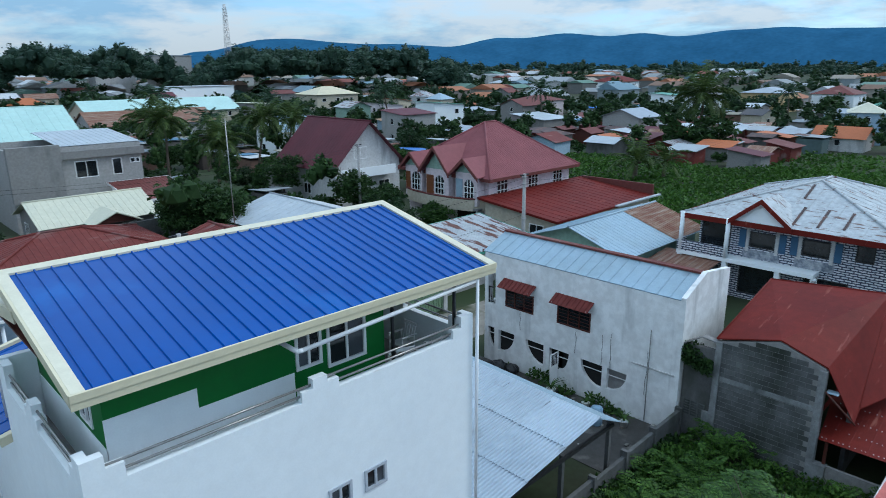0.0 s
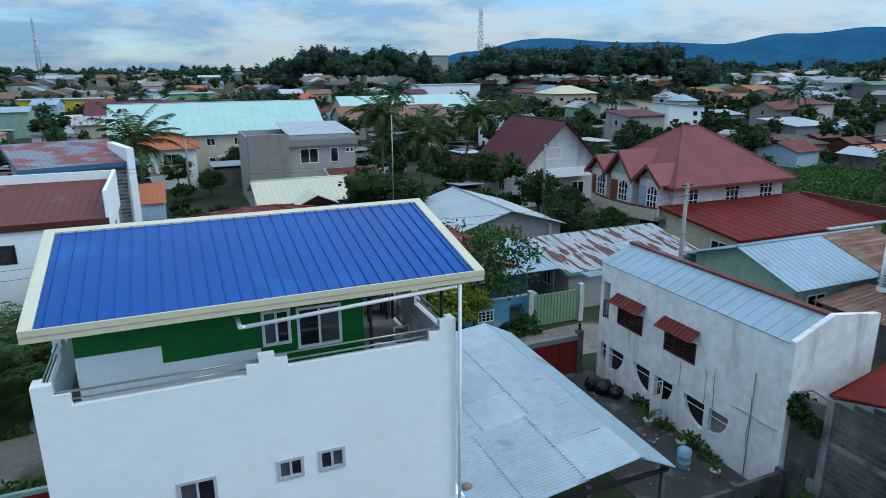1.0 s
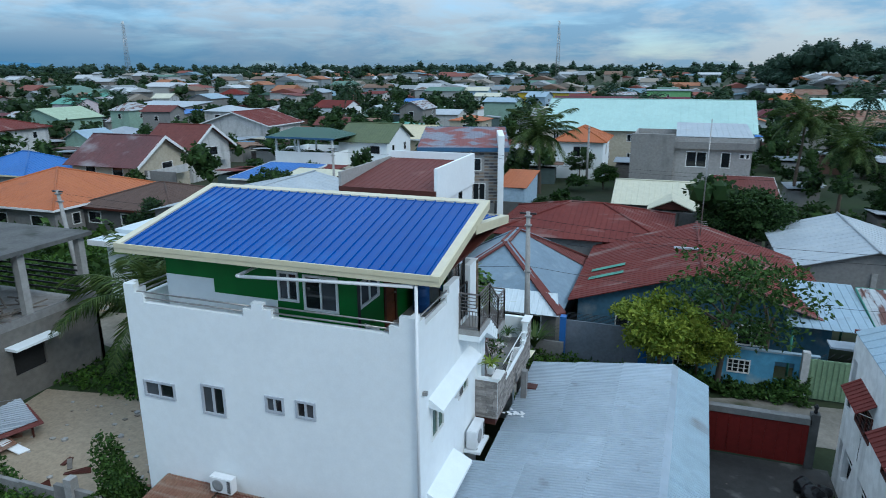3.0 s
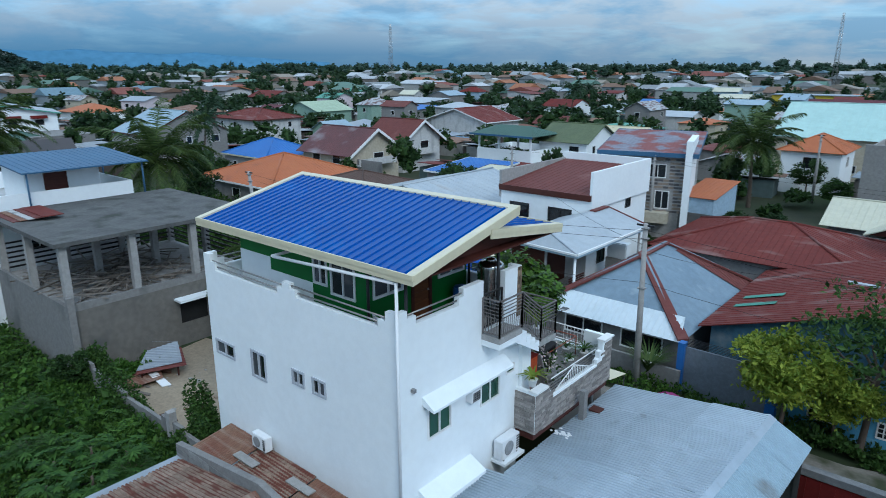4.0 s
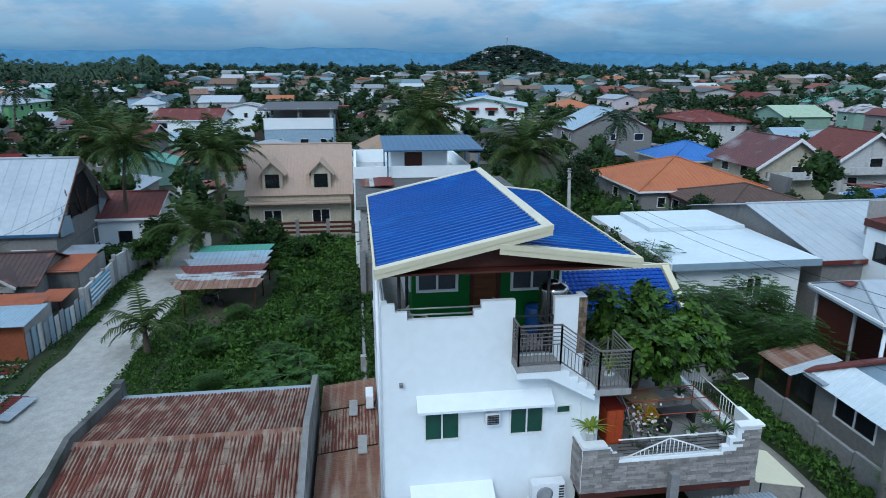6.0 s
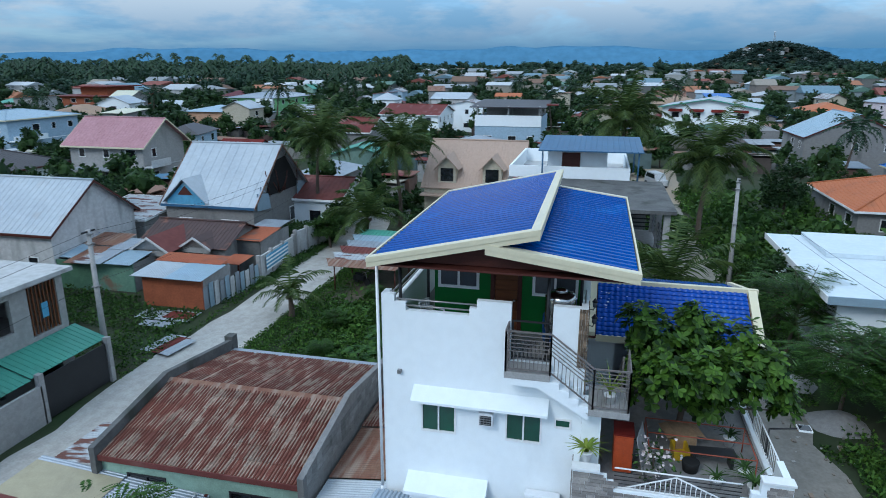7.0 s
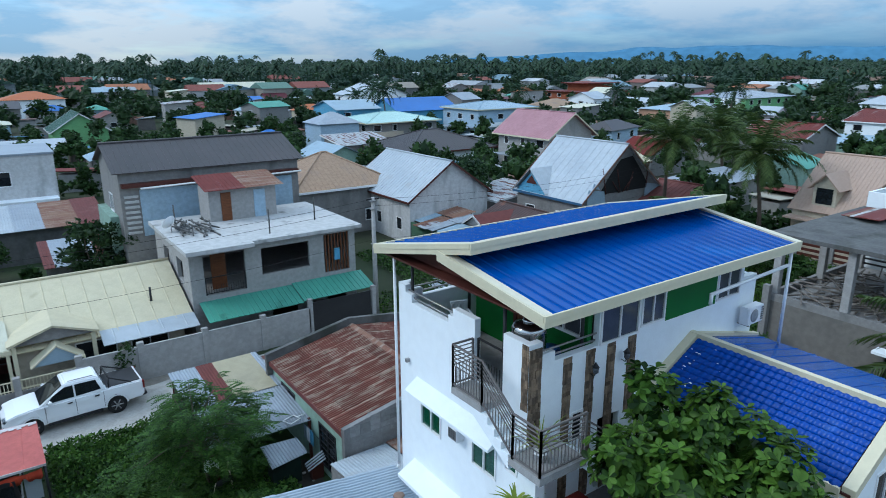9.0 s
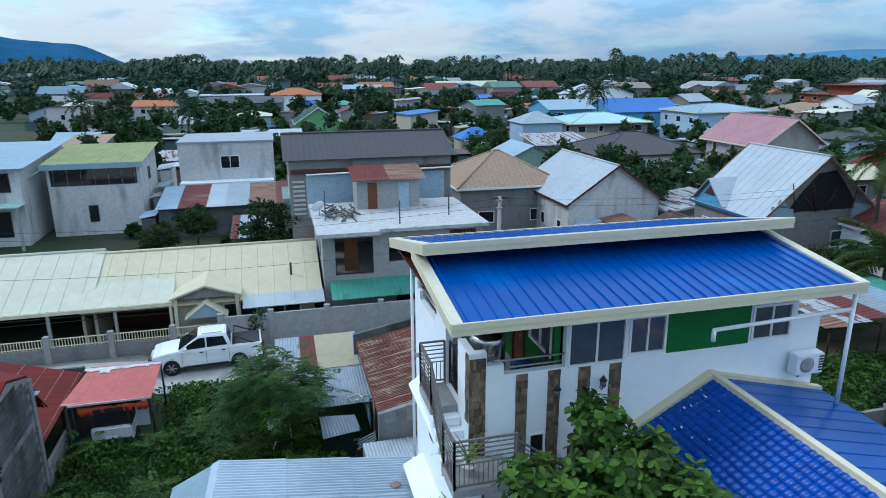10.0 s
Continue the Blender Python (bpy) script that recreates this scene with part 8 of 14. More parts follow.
    ob = house("maroon_roof_house", "two-storey white house with a maroon lean-to roof", -17.5, -10.2, 27.2, 36.5, 6.1, "shed_s", 0.95, 0.12, WHITE, MAROON, pitch=0.45, fascia=DARK_WOOD, trim=0.38,
               wins=[("s", -2.0, 3.9, 1.7, 1.1), ("s", 1.4, 3.9, 1.9, 1.1), ("e", 1.4, 4.4, 0.9, 0.7), ("e", -2.5, 1.0, 1.2, 1.2)], frame_mat=BLACK_STEEL)
    part("side_parapet", boxes((3.65, 3.85, -4.65, 4.65, 5.2, 7.75)), WHITE, ob)
    part("back_parapet", boxes((-3.85, 3.65, 4.65, 4.85, 5.2, 7.7)), WHITE, ob)
    part("west_parapet", boxes((-3.85, -3.65, -4.65, 4.65, 5.2, 7.2)), CONCRETE_PALE, ob)
    p = thing("carport_roof", "grey sheet carport roof with curved eave on white posts", "carport")
    FOOT.append((-9.2, 24, None, 2.6, 4.8))
    T, NE, AP, SP, W, NW = (-6.6, 19.2, 4.45), (-6.45, 28.4, 4.45), (-9.4, 28.3, 5.36), (-9.4, 20.2, 5.36), (-11.9, 19.7, 4.45), (-12.2, 27.1, 4.45)
    for pts in ([NE, T, SP, AP], [W, T, SP][::-1], [W, NW, (-9.4, 27.1, 5.36), SP]):
        bm = bmesh.new()
        prism(bm, pts, (0, 0, -0.05))
        bmesh.ops.recalc_face_normals(bm, faces=bm.faces)
        part("roof_slope", bm, GALV_WHITE, p, "weathered pale roof sheets")
    for a, b in ((T, NE), (W, T)):
        for k in range(2):
            a_, b_ = Vector(a) + Vector((0, 0, 0.02 - 0.13 * k)), Vector(b) + Vector((0, 0, 0.02 - 0.13 * k))
            o = Vector((b_.y - a_.y, a_.x - b_.x, 0)).normalized() * (0.10 - 0.04 * k)
            bm = bmesh.new()
            prism(bm, [a_, b_, b_ - Vector((0, 0, 0.12)), a_ - Vector((0, 0, 0.12))], o)
            part("eave_board", bm, GALV_BLUE if k else WHITE_TRIM, p)
    part("hip_cap", rods(0.05, (T, SP), (W, SP)), GALV, p)
    part("verge_cap", rods(0.07, (NE, AP)), RUST_RED, p)
    part("rusty_patch", boxes((-9.6, -9.2, 26.2, 28.2, 5.34, 5.42)), MAROON, p, "rusty ridge sheet")
    bm = bmesh.new()
    prism(bm, [Vector(SP).lerp(Vector(W), 0.12) + Vector((0.0, -0.05, 0.0)), Vector(SP).lerp(Vector(W), 0.45) + Vector((0.1, -0.1, 0.02)), Vector(SP).lerp(Vector(T), 0.32) + Vector((-0.9, -0.12, 0.02)), Vector(SP).lerp(Vector(T), 0.10) + Vector((-0.2, -0.05, 0.02))], (0, -0.03, 0.03))
    part("rust_stain_sheet", bm, RUST_RED, p, "rusted patch sheet")
    for x, y in ((-6.85, 19.5), (-11.6, 20.0), (-6.75, 27.8), (-9.0, 19.9)):
        part("post", rods(0.08, ((x, y, 0), (x, y, 4.3)), seg=8), WHITE if y < 19.6 else CONCRETE_PALE, p)
    part("screen", boxes((-11.5, -9.1, 20.05, 20.12, 1.25, 4.25)), DARK_WOOD, p, "dark brown slatted screen")
    part("low_wall", boxes((-11.5, -9.1, 19.95, 20.1, 0, 1.2)), STAINED_WHITE, p, "low pale wall")
    part("back_wall", boxes((-11.9, -11.7, 20.2, 27.0, 0, 4.2)), DARK_WOOD, p)
    part("floor", boxes((-11.6, -6.5, 20.15, 28.4, 0.02, 0.15)), CONCRETE_PALE, p)
    bench = thing("bench", "dark wooden slatted bench under the carport", "bench", -9.4, 25.0, 0.15, 90)
    for k in range(4):
        part("slat", boxes((-1.0, 1.0, -0.25 + k * 0.13, -0.15 + k * 0.13, 0.42, 0.46)), DARK_WOOD, bench)
    for k in range(3):
        part("back_slat", boxes((-1.0, 1.0, 0.26, 0.30, 0.58 + k * 0.16, 0.68 + k * 0.16)), DARK_WOOD, bench)
    for x in (-0.9, 0.9):
        part("leg", boxes((x - 0.04, x + 0.04, -0.22, 0.3, 0, 0.42)), DARK_WOOD, bench)
    lt = thing("brown_lean_to", "low lean-to of rusty brown sheets by the lane", "shed")
    for xa, xb, m_ in ((-9.4, -7.7, RUST), (-7.7, -7.1, GALV_WHITE)):
        bm = bmesh.new()
        roof_plane(bm, [(xa, 15.7, 2.15), (xb, 15.7, 2.15), (xb, 18.0, 2.7), (xa, 18.0, 2.7)], 0.015, 0.2)
        part("roof_sheet", bm, m_, lt)
    for x in (-9.2, -7.3):
        part("post", boxes((x - 0.05, x + 0.05, 15.8, 15.9, 0, 2.12)), DARK_WOOD, lt)
    part("back_wall", boxes((-9.3, -7.2, 17.8, 17.95, 0, 2.6)), CONCRETE_DARK, lt)
    tk = thing("water_tank_box", "white square water tank on a wall bracket", "tank", -8.6, 28.9, 1.75)
    part("body", softbox(-0.7, 0.7, -0.4, 0.4, 0, 1.1, 0.06), WHITE, tk)
    part("bracket", boxes((-0.75, 0.75, -0.45, 0.45, -1.75, 0.0)), CONCRETE_PALE, tk)

    ob = house("white_bungalow", "low white house with a broad flat white roof", -28.5, -17.5, 15.8, 23.4, 3.9, "flat", 0, 0.7, WHITE, BRIGHT_WHITE, wins=[("e", 1.0, 1.7, 1.0, 1.2), ("s", 2.5, 1.5, 1.6, 1.2), ("s", -2.5, 1.5, 1.6, 1.2)])
    part("roof_step", boxes((-6.0, -1.0, -2.5, 4.2, 4.09, 4.35)), BRIGHT_WHITE, ob)
    part("eave_band", boxes((6.205, 6.27, -4.5, 4.5, 3.7, 4.1)), GALV_BLUE, ob, "grey-blue eave gutter")
    part("eave_band", boxes((-6.25, 6.25, -4.56, -4.505, 3.75, 4.1)), WHITE_TRIM, ob)
    ob = house("grey_shed", "large shed with pale sheet roof, concrete gable and rusty eave", -32.6, -17.3, 24.6, 36.0, 3.9, "gable_y", 1.65, 0.3, CONCRETE, GALV_WHITE, pitch=0.8, wins=[])
    part("eave_edge", boxes((7.9, 7.98, -6.0, 6.0, 3.62, 3.86)), RUST_RED, ob, "rusty red eave edge")
    ob = house("hatched_house", "tall narrow house with hatched grey tile front and rusty roof", -17.8, -10.4, 42.0, 51.5, 7.5, "shed_s", 0.9, 0.5, CONCRETE_PALE, MOTTLED, pitch=0.35, fascia=STEEL_BLUE, trim=0.35, yaw=16,
               wins=[("s", -1.8, 5.3, 1.4, 1.2), ("s", 1.0, 5.3, 1.4, 1.2), ("s", 1.5, 2.6, 1.2, 1.6), ("s", -1.8, 2.4, 2.0, 1.6), ("e", 0, 5.2, 1.2, 1.2)])
    hatch = [mat("hatch_dark_tile", (0.14, 0.13, 0.13)), mat("hatch_pale_tile", (0.34, 0.27, 0.21))]
    tiles = boxes((-0.21, 0.21, -0.02, 0, 0, 0.18))
    dark, pale = link_mesh("tile", tiles, hatch[0]), link_mesh("tile", boxes((-0.21, 0.21, -0.02, 0, 0, 0.18)), hatch[1])
    for i in range(15):
        for j in range(17):
            u, z = -3.1 + i * 0.44, 2.3 + j * 0.3
            if abs(u + 1.8) < 1.0 and 5.0 < z < 6.7 or abs(u - 1.0) < 0.9 and 5.0 < z < 6.7 or abs(u - 1.5) < 0.85 and 2.3 < z < 4.4 or abs(u + 1.8) < 1.25 and 2.1 < z < 4.2:
                continue
            o = part("tile", dark if (i + (j if (i // 4) % 2 else -j)) % 4 < 2 else pale, None, ob)
            o.location = (u, -4.752, z)
    part("white_fin", boxes((3.2, 3.75, -5.6, 0.6, 1.2, 8.6)), WHITE, ob)
    part("balcony", boxes((-3.7, 2.2, -5.8, -4.76, 1.5, 2.4)), CREAM_WALL, ob)
    house("blue_side_house", "pale blue wall house with small orange roof", -9.9, -7.2, 43.5, 49.5, 3.8, "shed_s", 0.7, 0.2, BLUE_WALL, ORANGE_T, wins=[])

    ob = house("concrete_house", "unpainted two-storey concrete house with a white metal roof", 1.4, 13.0, 56.5, 66, 7.0, "flat", 0, 0.0, CONCRETE_PALE, CONCRETE, parapet=0.6,
               wins=[("s", 0.6, 4.6, 2.0, 1.6), ("s", 3.4, 4.6, 0.9, 1.6, 1), ("s", 4.9, 5.6, 0.5, 0.5, 1), ("s", -4.0, 0.6, 1.6, 1.6), ("s", 5.4, 5.6, 0.4, 0.5, 1)])
    bm = bmesh.new()
    roof_plane(bm, [(-1.5, -4.6, 7.7), (5.9, -4.6, 7.7), (5.9, 4.7, 8.4), (-1.5, 4.7, 8.4)], 0.05, 0.6)
    part("roof_sheet", bm, GALV_WHITE, ob)
    part("left_block", boxes((-5.9, -1.6, -5.4, -4.76, 2.9, 7.9)), CONCRETE, ob)
    part("floor_band", boxes((-1.6, 6.0, -5.15, -4.76, 6.5, 7.2)), CONCRETE, ob)
    house("maroon_lean_to", "pink-walled porch with a faded maroon roof", 9.5, 14.8, 49.5, 55.5, 3.0, "shed_s", 0.9, 0.3, WHITE, MAROON, fascia=WHITE_TRIM)
    ob = house("cream_roof_hut", "small house with a pale cream gable roof", 1.0, 9.5, 45.5, 53, 2.7, "gable_x", 1.4, 0.5, CONCRETE, CREAM_ROOF, pitch=0.5)
    bm = bmesh.new()
    for sg in (-1, 1):
        roof_plane(bm, [(0.5 + sg * 2.0, -6.0, 2.6), (0.5 + sg * 2.0, -2.5, 2.6), (0.5, -2.5, 3.5), (0.5, -6.0, 3.5)], 0.08, 0)
    part("porch_gable", bm, CREAM_ROOF, ob)
    bm = bmesh.new()
    prism(bm, [(-1.2, -5.7, 2.6), (2.2, -5.7, 2.6), (0.5, -5.7, 3.35)], (0, 0.1, 0))
    part("gable_panel", bm, DARK_WOOD, ob)
    house("aqua_hall", "long hall with a pale aqua sheet roof and cream walls", -13.6, 16.3, 87, 103, 5.6, "gable_x", 4.0, 0.5, CREAM_WALL, AQUA_ROOF, pitch=1.1)
    house("orange_roof_house", "white two-storey house with an orange hipped roof", -9.5, -3.2, 73.5, 82, 5.2, "hip", 1.5, 0.5, WHITE, ORANGE_T, wins=[("s", 0.2, 3.0, 2.0, 1.4), ("e", 0, 3.0, 1.4, 1.3)])
    f = thing("back_fence", "dark grey block fence wall with plants", "wall")
    for k in range(8):
        part("wall_panel", boxes((-14 + k * 3.4, -10.7 + k * 3.4, 43.0, 43.2, 0, 2.5)), CONCRETE_DARK, f)

    ob = house("maroon_gable_house", "house with a steep dark maroon gable roof and white balcony", 28.5, 37.5, 45.2, 56, 4.6, "gable_y", 4.4, 0.7, WHITE_OLD, PURPLE, pitch=0.5,
               wins=[("s", -1.0, 5.0, 1.8, 1.3), ("s", 2.2, 1.0, 1.6, 1.4), ("w", 0, 1.0, 1.4, 1.2), ("s", -3.0, 1.0, 1.0, 2.0)])
    part("balcony", boxes((-4.5, 3.0, -6.6, -5.41, 3.2, 3.4), (-4.5, 3.0, -6.6, -6.48, 3.4, 4.2)), WHITE, ob)
    ob = house("low_white_roof_house", "low block house with a bright white sheet roof", 12.8, 22.0, 28.2, 39.0, 2.6, "gable_y", 1.35, 0.35, CONCRETE, GALV_WHITE, pitch=0.9, wins=[])
    for x in (-4.3, 0, 3.6):
        part("pier", boxes((x - 0.15, x + 0.15, -5.5, -5.41, 0, 2.6)), CONCRETE_PALE, ob)
    ob = house("rusty_white_shed", "long house under a white sheet roof streaked with rust", 15.4, 25.6, 16.9, 21.8, 2.55, "shed_s", 0.75, 0.4, CONCRETE_PALE, RUST_WHITE, pitch=0.33, fascia=GREEN_ROOF)
    l = thing("sheet_carport", "open carport with a pale sheet roof on green posts", "carport")
    bm = bmesh.new()
    roof_plane(bm, [(11.2, 17.2, 2.72), (14.9, 17.2, 2.72), (14.95, 23.0, 3.3), (11.5, 23.0, 3.3)], 0.03, 0.4)
    part("roof_sheet", bm, GALV_BLUE, l)
    for x, y in ((11.5, 17.5), (14.7, 17.5), (14.8, 22.7), (11.7, 22.7)):
        part("post", rods(0.06, ((x, y, 0), (x, y, 2.72 if y < 20 else 3.24))), GREEN_ROOF, l)
    ob = house("green_gable_house", "pale green house with a patched grey and rusty roof", 24.8, 35.5, 8.8, 16.3, 2.9, "gable_x", 1.25, 0.6, MINT_WALL, GALV_BLUE, pitch=0.45)
    bm = bmesh.new()
    roof_plane(bm, [(1.0, -4.3, 2.80), (5.9, -4.3, 2.80), (5.9, -0.1, 4.20), (1.0, -0.1, 4.20)], 0.01, 0.35)
    part("rusty_sheet", bm, RUST, ob, "rusted brown roof sheets")
    house("open_tin_shed", "low shed with rusty grey sheets", 26.0, 29.6, 4.6, 8.0, 2.0, "shed_w", 0.4, 0.3, CONCRETE_DARK, RUST, wins=[])


build_north()

# ---- the streets around: houses that can be told apart ----
MID = [
    # south-west, beyond the road
    ("white_gable_house", "block house with a tall white sheet gable roof", -27.4, -19.2, -41.3, -31.0, 3.9, "gable_y", 2.8, 0.35, WHITE_OLD, GALV_WHITE),
    ("rust_white_shed", "shed with white roof sheets blotched with rust", -34, -28.5, -36.5, -31, 2.7, "shed_e", 0.6, 0.3, CONCRETE_PALE, RUST_WHITE),
    ("red_roof_hut", "white house with maroon and red sheet roof", -44.5, -37.5, -22.6, -18.0, 3.2, "gable_y", 1.3, 0.4, WHITE, MAROON),
    ("peach_roof_house", "grey bungalow under a weathered peach hipped roof", -21.5, -12.0, -46.5, -37.5, 4.4, "hip", 2.4, 0.4, CONCRETE, TAN_OLD),
    ("brown_hip_house", "white bungalow with a dark brown hipped roof", -52, -37.5, -72, -60, 3.3, "hip", 2.2, 0.5, WHITE, BROWN_ROOF),
    ("pink_roof_house", "grey-white house with a pale pink gable roof", -60, -52, -59, -48.7, 5.6, "gable_y", 2.7, 0.7, CONCRETE_PALE, mat("pale_pink_sheet", (0.46, 0.24, 0.26), (0.40, 0.20, 0.22), scale=0.5, rough=0.55)),
    ("aqua_hip_house", "grey two-storey house with an aqua hipped roof", -59, -45, -96, -85, 5.2, "hip", 1.2, 0.7, CONCRETE, AQUA_ROOF),
    ("pale_blue_house", "pale blue two-storey house with white windows", -86, -71, -100, -88, 6.2, "hip", 1.1, 0.5, BLUE_WALL, GALV_BLUE),
    ("blue_gable_house", "house with a bright blue gable roof", -82, -66, -122, -110, 5.0, "gable_x", 2.4, 0.5, SKY_WALL, SKY_BLUE),
    ("blue_house", "sky-blue two-storey house with balconies", -63, -53, -125, -113, 5.6, "gable_x", 1.6, 0.5, SKY_WALL, GALV_BLUE),
    ("white_tall_house", "white two-storey house with a pale gable roof", -105, -86, -182, -169, 5.8, "gable_y", 3.2, 0.6, WHITE, GALV_WHITE),
    ("green_gable_barn", "bright green house under a dark green gable roof", -9.5, -1, -125, -115, 4.0, "gable_y", 2.8, 0.5, LIME_WALL, DARKGREEN_ROOF),
    ("tan_hip_house", "house with a tan hipped roof", -123, -110, -119, -108, 4.0, "hip", 1.9, 0.4, CREAM_WALL, TAN_OLD),
    ("orange_wall_house", "orange-walled house with a pale roof", -136, -124, -92, -80, 4.2, "hip", 1.2, 0.5, mat("peach_wall", (0.60, 0.36, 0.24)), GALV_BLUE),
    ("grey_gable_house", "grey house with a rust-edged grey roof", -92, -82, -40, -31, 4.6, "gable_y", 1.8, 0.4, CONCRETE, RUST_RED),
    ("red_roof_house", "white house with a bright red roof", -126, -112, -39, -27, 5.2, "gable_y", 1.6, 0.4, WHITE, RUST_RED),
    ("white_roof_house", "house with a plain white sheet roof", -196, -181, -46, -35, 5.0, "gable_y", 1.6, 0.4, WHITE_OLD, GALV_WHITE),
    ("yellow_tarp_shed", "shed under a pale yellow cover", -60, -54, -44, -39, 2.8, "gable_x", 1.0, 0.4, CONCRETE, YELLOW_ROOF),
    ("red_low_house", "low house with patched red roof", -42, -34, -79, -73, 3.4, "shed_n", 0.8, 0.5, CONCRETE, RUST_WHITE),
    # south
    ("dark_roof_hall", "long hall with a dark grey roof", 0, 23, -198, -184, 4.4, "gable_x", 1.5, 0.4, CONCRETE, BROWN_ROOF),
    ("orange_hip_house", "white house with an orange hipped roof", -13, 3, -226, -213, 5.4, "hip", 2.0, 0.6, WHITE, ORANGE_T),
    ("cream_gable_house", "cream house with cross gables", -90, -64, -263, -250, 5.2, "gable_x", 3.0, 0.6, CREAM_WALL, CREAM_ROOF),
    ("white_low_hall", "white hall with a flat roof", 6, 26, -222, -210, 5.4, "flat", 0, 0.4, BLUE_WALL, GALV_WHITE),
    # west
    ("tan_block_house", "tan house with a pale hipped roof", -184, -168, 18, 32, 5.0, "hip", 1.8, 0.4, CREAM_WALL, TAN_OLD),
    ("orange_small_house", "white house with an orange hipped roof", -176, -162, 54, 65, 4.0, "hip", 1.8, 0.5, WHITE, ORANGE_T),
    ("grey_tall_gable", "tall unpainted grey gable house", -92, -81, 31, 43.5, 5.4, "gable_x", 3.0, 0.2, CONCRETE, GALV_BLUE),
    ("flat_shell_house", "unroofed concrete house shell", -117, -106, 24, 34, 3.8, "flat", 0, 0.0, CONCRETE, CONCRETE),
    ("orange_hip_bungalow", "bungalow with a broad orange hipped roof", -58, -45, 26, 39, 2.9, "hip", 2.3, 0.5, CONCRETE, ORANGE_T),
    ("brown_low_house", "low house with a dark brown roof", -45.5, -35, 29, 39, 2.6, "hip", 1.5, 0.4, CONCRETE_DARK, mat("old_brown_sheet", (0.12, 0.075, 0.06))),
    ("blue_hip_bungalow", "bungalow with a bright blue hipped roof", -73, -63, 38, 47, 3.1, "hip", 1.9, 0.4, CONCRETE_PALE, SKY_BLUE),
    ("rust_white_house", "white two-storey house with a rusty hipped roof", -105, -92, 56, 66, 5.6, "hip", 1.5, 0.5, WHITE_OLD, RUST_RED),
    ("pale_green_house", "house with a pale green gable roof", -132, -119, 92, 103, 4.2, "gable_y", 2.1, 0.5, MINT_WALL, mat("pale_green_sheet", (0.45, 0.56, 0.40))),
    ("rust_brown_house", "house with a rusty brown hipped roof", -153, -140, 68, 80, 4.0, "hip", 1.6, 0.4, CONCRETE, RUST),
    ("row_building", "long white building with a dark colonnade", -245, -215, 126, 137, 6.2, "gable_x", 1.2, 0.8, WHITE_OLD, BROWN_ROOF),
    ("red_gable_house", "house with a red gable roof", -208, -194, 131, 143, 4.2, "gable_x", 2.2, 0.4, CONCRETE, RED_METAL),
    ("white_hall", "hall with a flat white roof", -145, -124, 136, 148, 4.3, "shed_s", 0.9, 0.5, CONCRETE_PALE, GALV_WHITE),
    ("blue_roof_hall", "low hall with a bright blue roof", -124, -110, 118, 128, 3.6, "shed_s", 0.7, 0.4, CONCRETE, SKY_BLUE),
    ("maroon_white_house", "white house with a faded maroon gable roof", -79, -64.5, 88, 99, 4.6, "gable_y", 2.2, 0.6, WHITE_OLD, RUST_RED),
    ("yellow_roof_block", "house with a pale yellow roof", -37.5, -28, 72, 83, 4.8, "gable_x", 1.4, 0.3, CREAM_WALL, YELLOW_ROOF),
    ("red_small_house", "small white house with a red roof", -89.5, -80, 148, 158, 4.2, "gable_x", 1.7, 0.4, WHITE, RED_METAL),
    ("blue_tarp_house", "low house with bright blue roof sheets", -40, -33, 44, 52, 3.0, "shed_s", 0.6, 0.3, CONCRETE, SKY_BLUE),
    ("white_tarp_house", "low house with a cream tarp roof", -33, -27.5, 40, 47, 3.2, "shed_s", 0.7, 0.3, CONCRETE, CREAM_ROOF),
    # north and north-east
    ("rusty_long_hall", "long hall with a brown rusty roof", 28, 52, 121, 131, 4.4, "gable_x", 2.4, 0.4, CONCRETE_PALE, RUST),
    ("pale_long_hall", "long hall with a pale aqua roof", 33, 67, 139, 152, 5.5, "gable_x", 2.6, 0.5, CREAM_WALL, AQUA_ROOF),
    ("maroon_hall", "long hall with a dark maroon roof", -21, 8, 135, 148, 5.8, "gable_x", 2.4, 0.4, CONCRETE, PURPLE),
    ("yellow_band_hall", "hall with a bright yellow front", -45, -23, 206, 215, 6.5, "flat", 0, 0.3, mat("bright_yellow_wall", (0.62, 0.46, 0.05)), GALV),
    ("green_block", "green two-storey block with flat roof", -4, 10, 221, 232, 7.0, "flat", 0, 0.3, LIME_WALL, GALV),
    ("white_small_house", "small house with a pale grey gable roof", 118.5, 127.5, 60, 69, 4.0, "gable_x", 1.6, 0.5, CONCRETE_PALE, GALV),
    ("pink_small_house", "pink two-storey house with maroon roof", 141, 153, 104, 114, 5.4, "hip", 1.4, 0.5, PINK_WALL, MAROON),
    ("white_shed", "shed with a white lean-to roof", 106, 116, 76, 85, 3.4, "shed_s", 0.9, 0.4, CONCRETE, GALV_WHITE),
    ("cream_block", "cream two-storey house with hipped roof", 210, 227, 63, 75, 6.4, "hip", 1.5, 0.5, mat("ochre_wall", (0.56, 0.42, 0.22)), GALV),
    ("maroon_hip_house", "house with a maroon hipped roof", 224, 238, 46, 58, 6.0, "hip", 2.4, 0.5, WHITE, MAROON),
    ("red_white_house", "white house with red roofs", 335, 362, 195, 212, 6.5, "hip", 3.0, 0.8, WHITE, RED_METAL),
    ("white_gazebo_house", "white house with a pale hipped roof", 300, 325, 245, 262, 6.0, "hip", 3.0, 1.0, WHITE, GALV_WHITE),
    ("cream_two_storey", "cream house with a yellowish roof", 108, 124, 166, 178, 6.8, "hip", 2.2, 0.6, CREAM_WALL, YELLOW_ROOF),
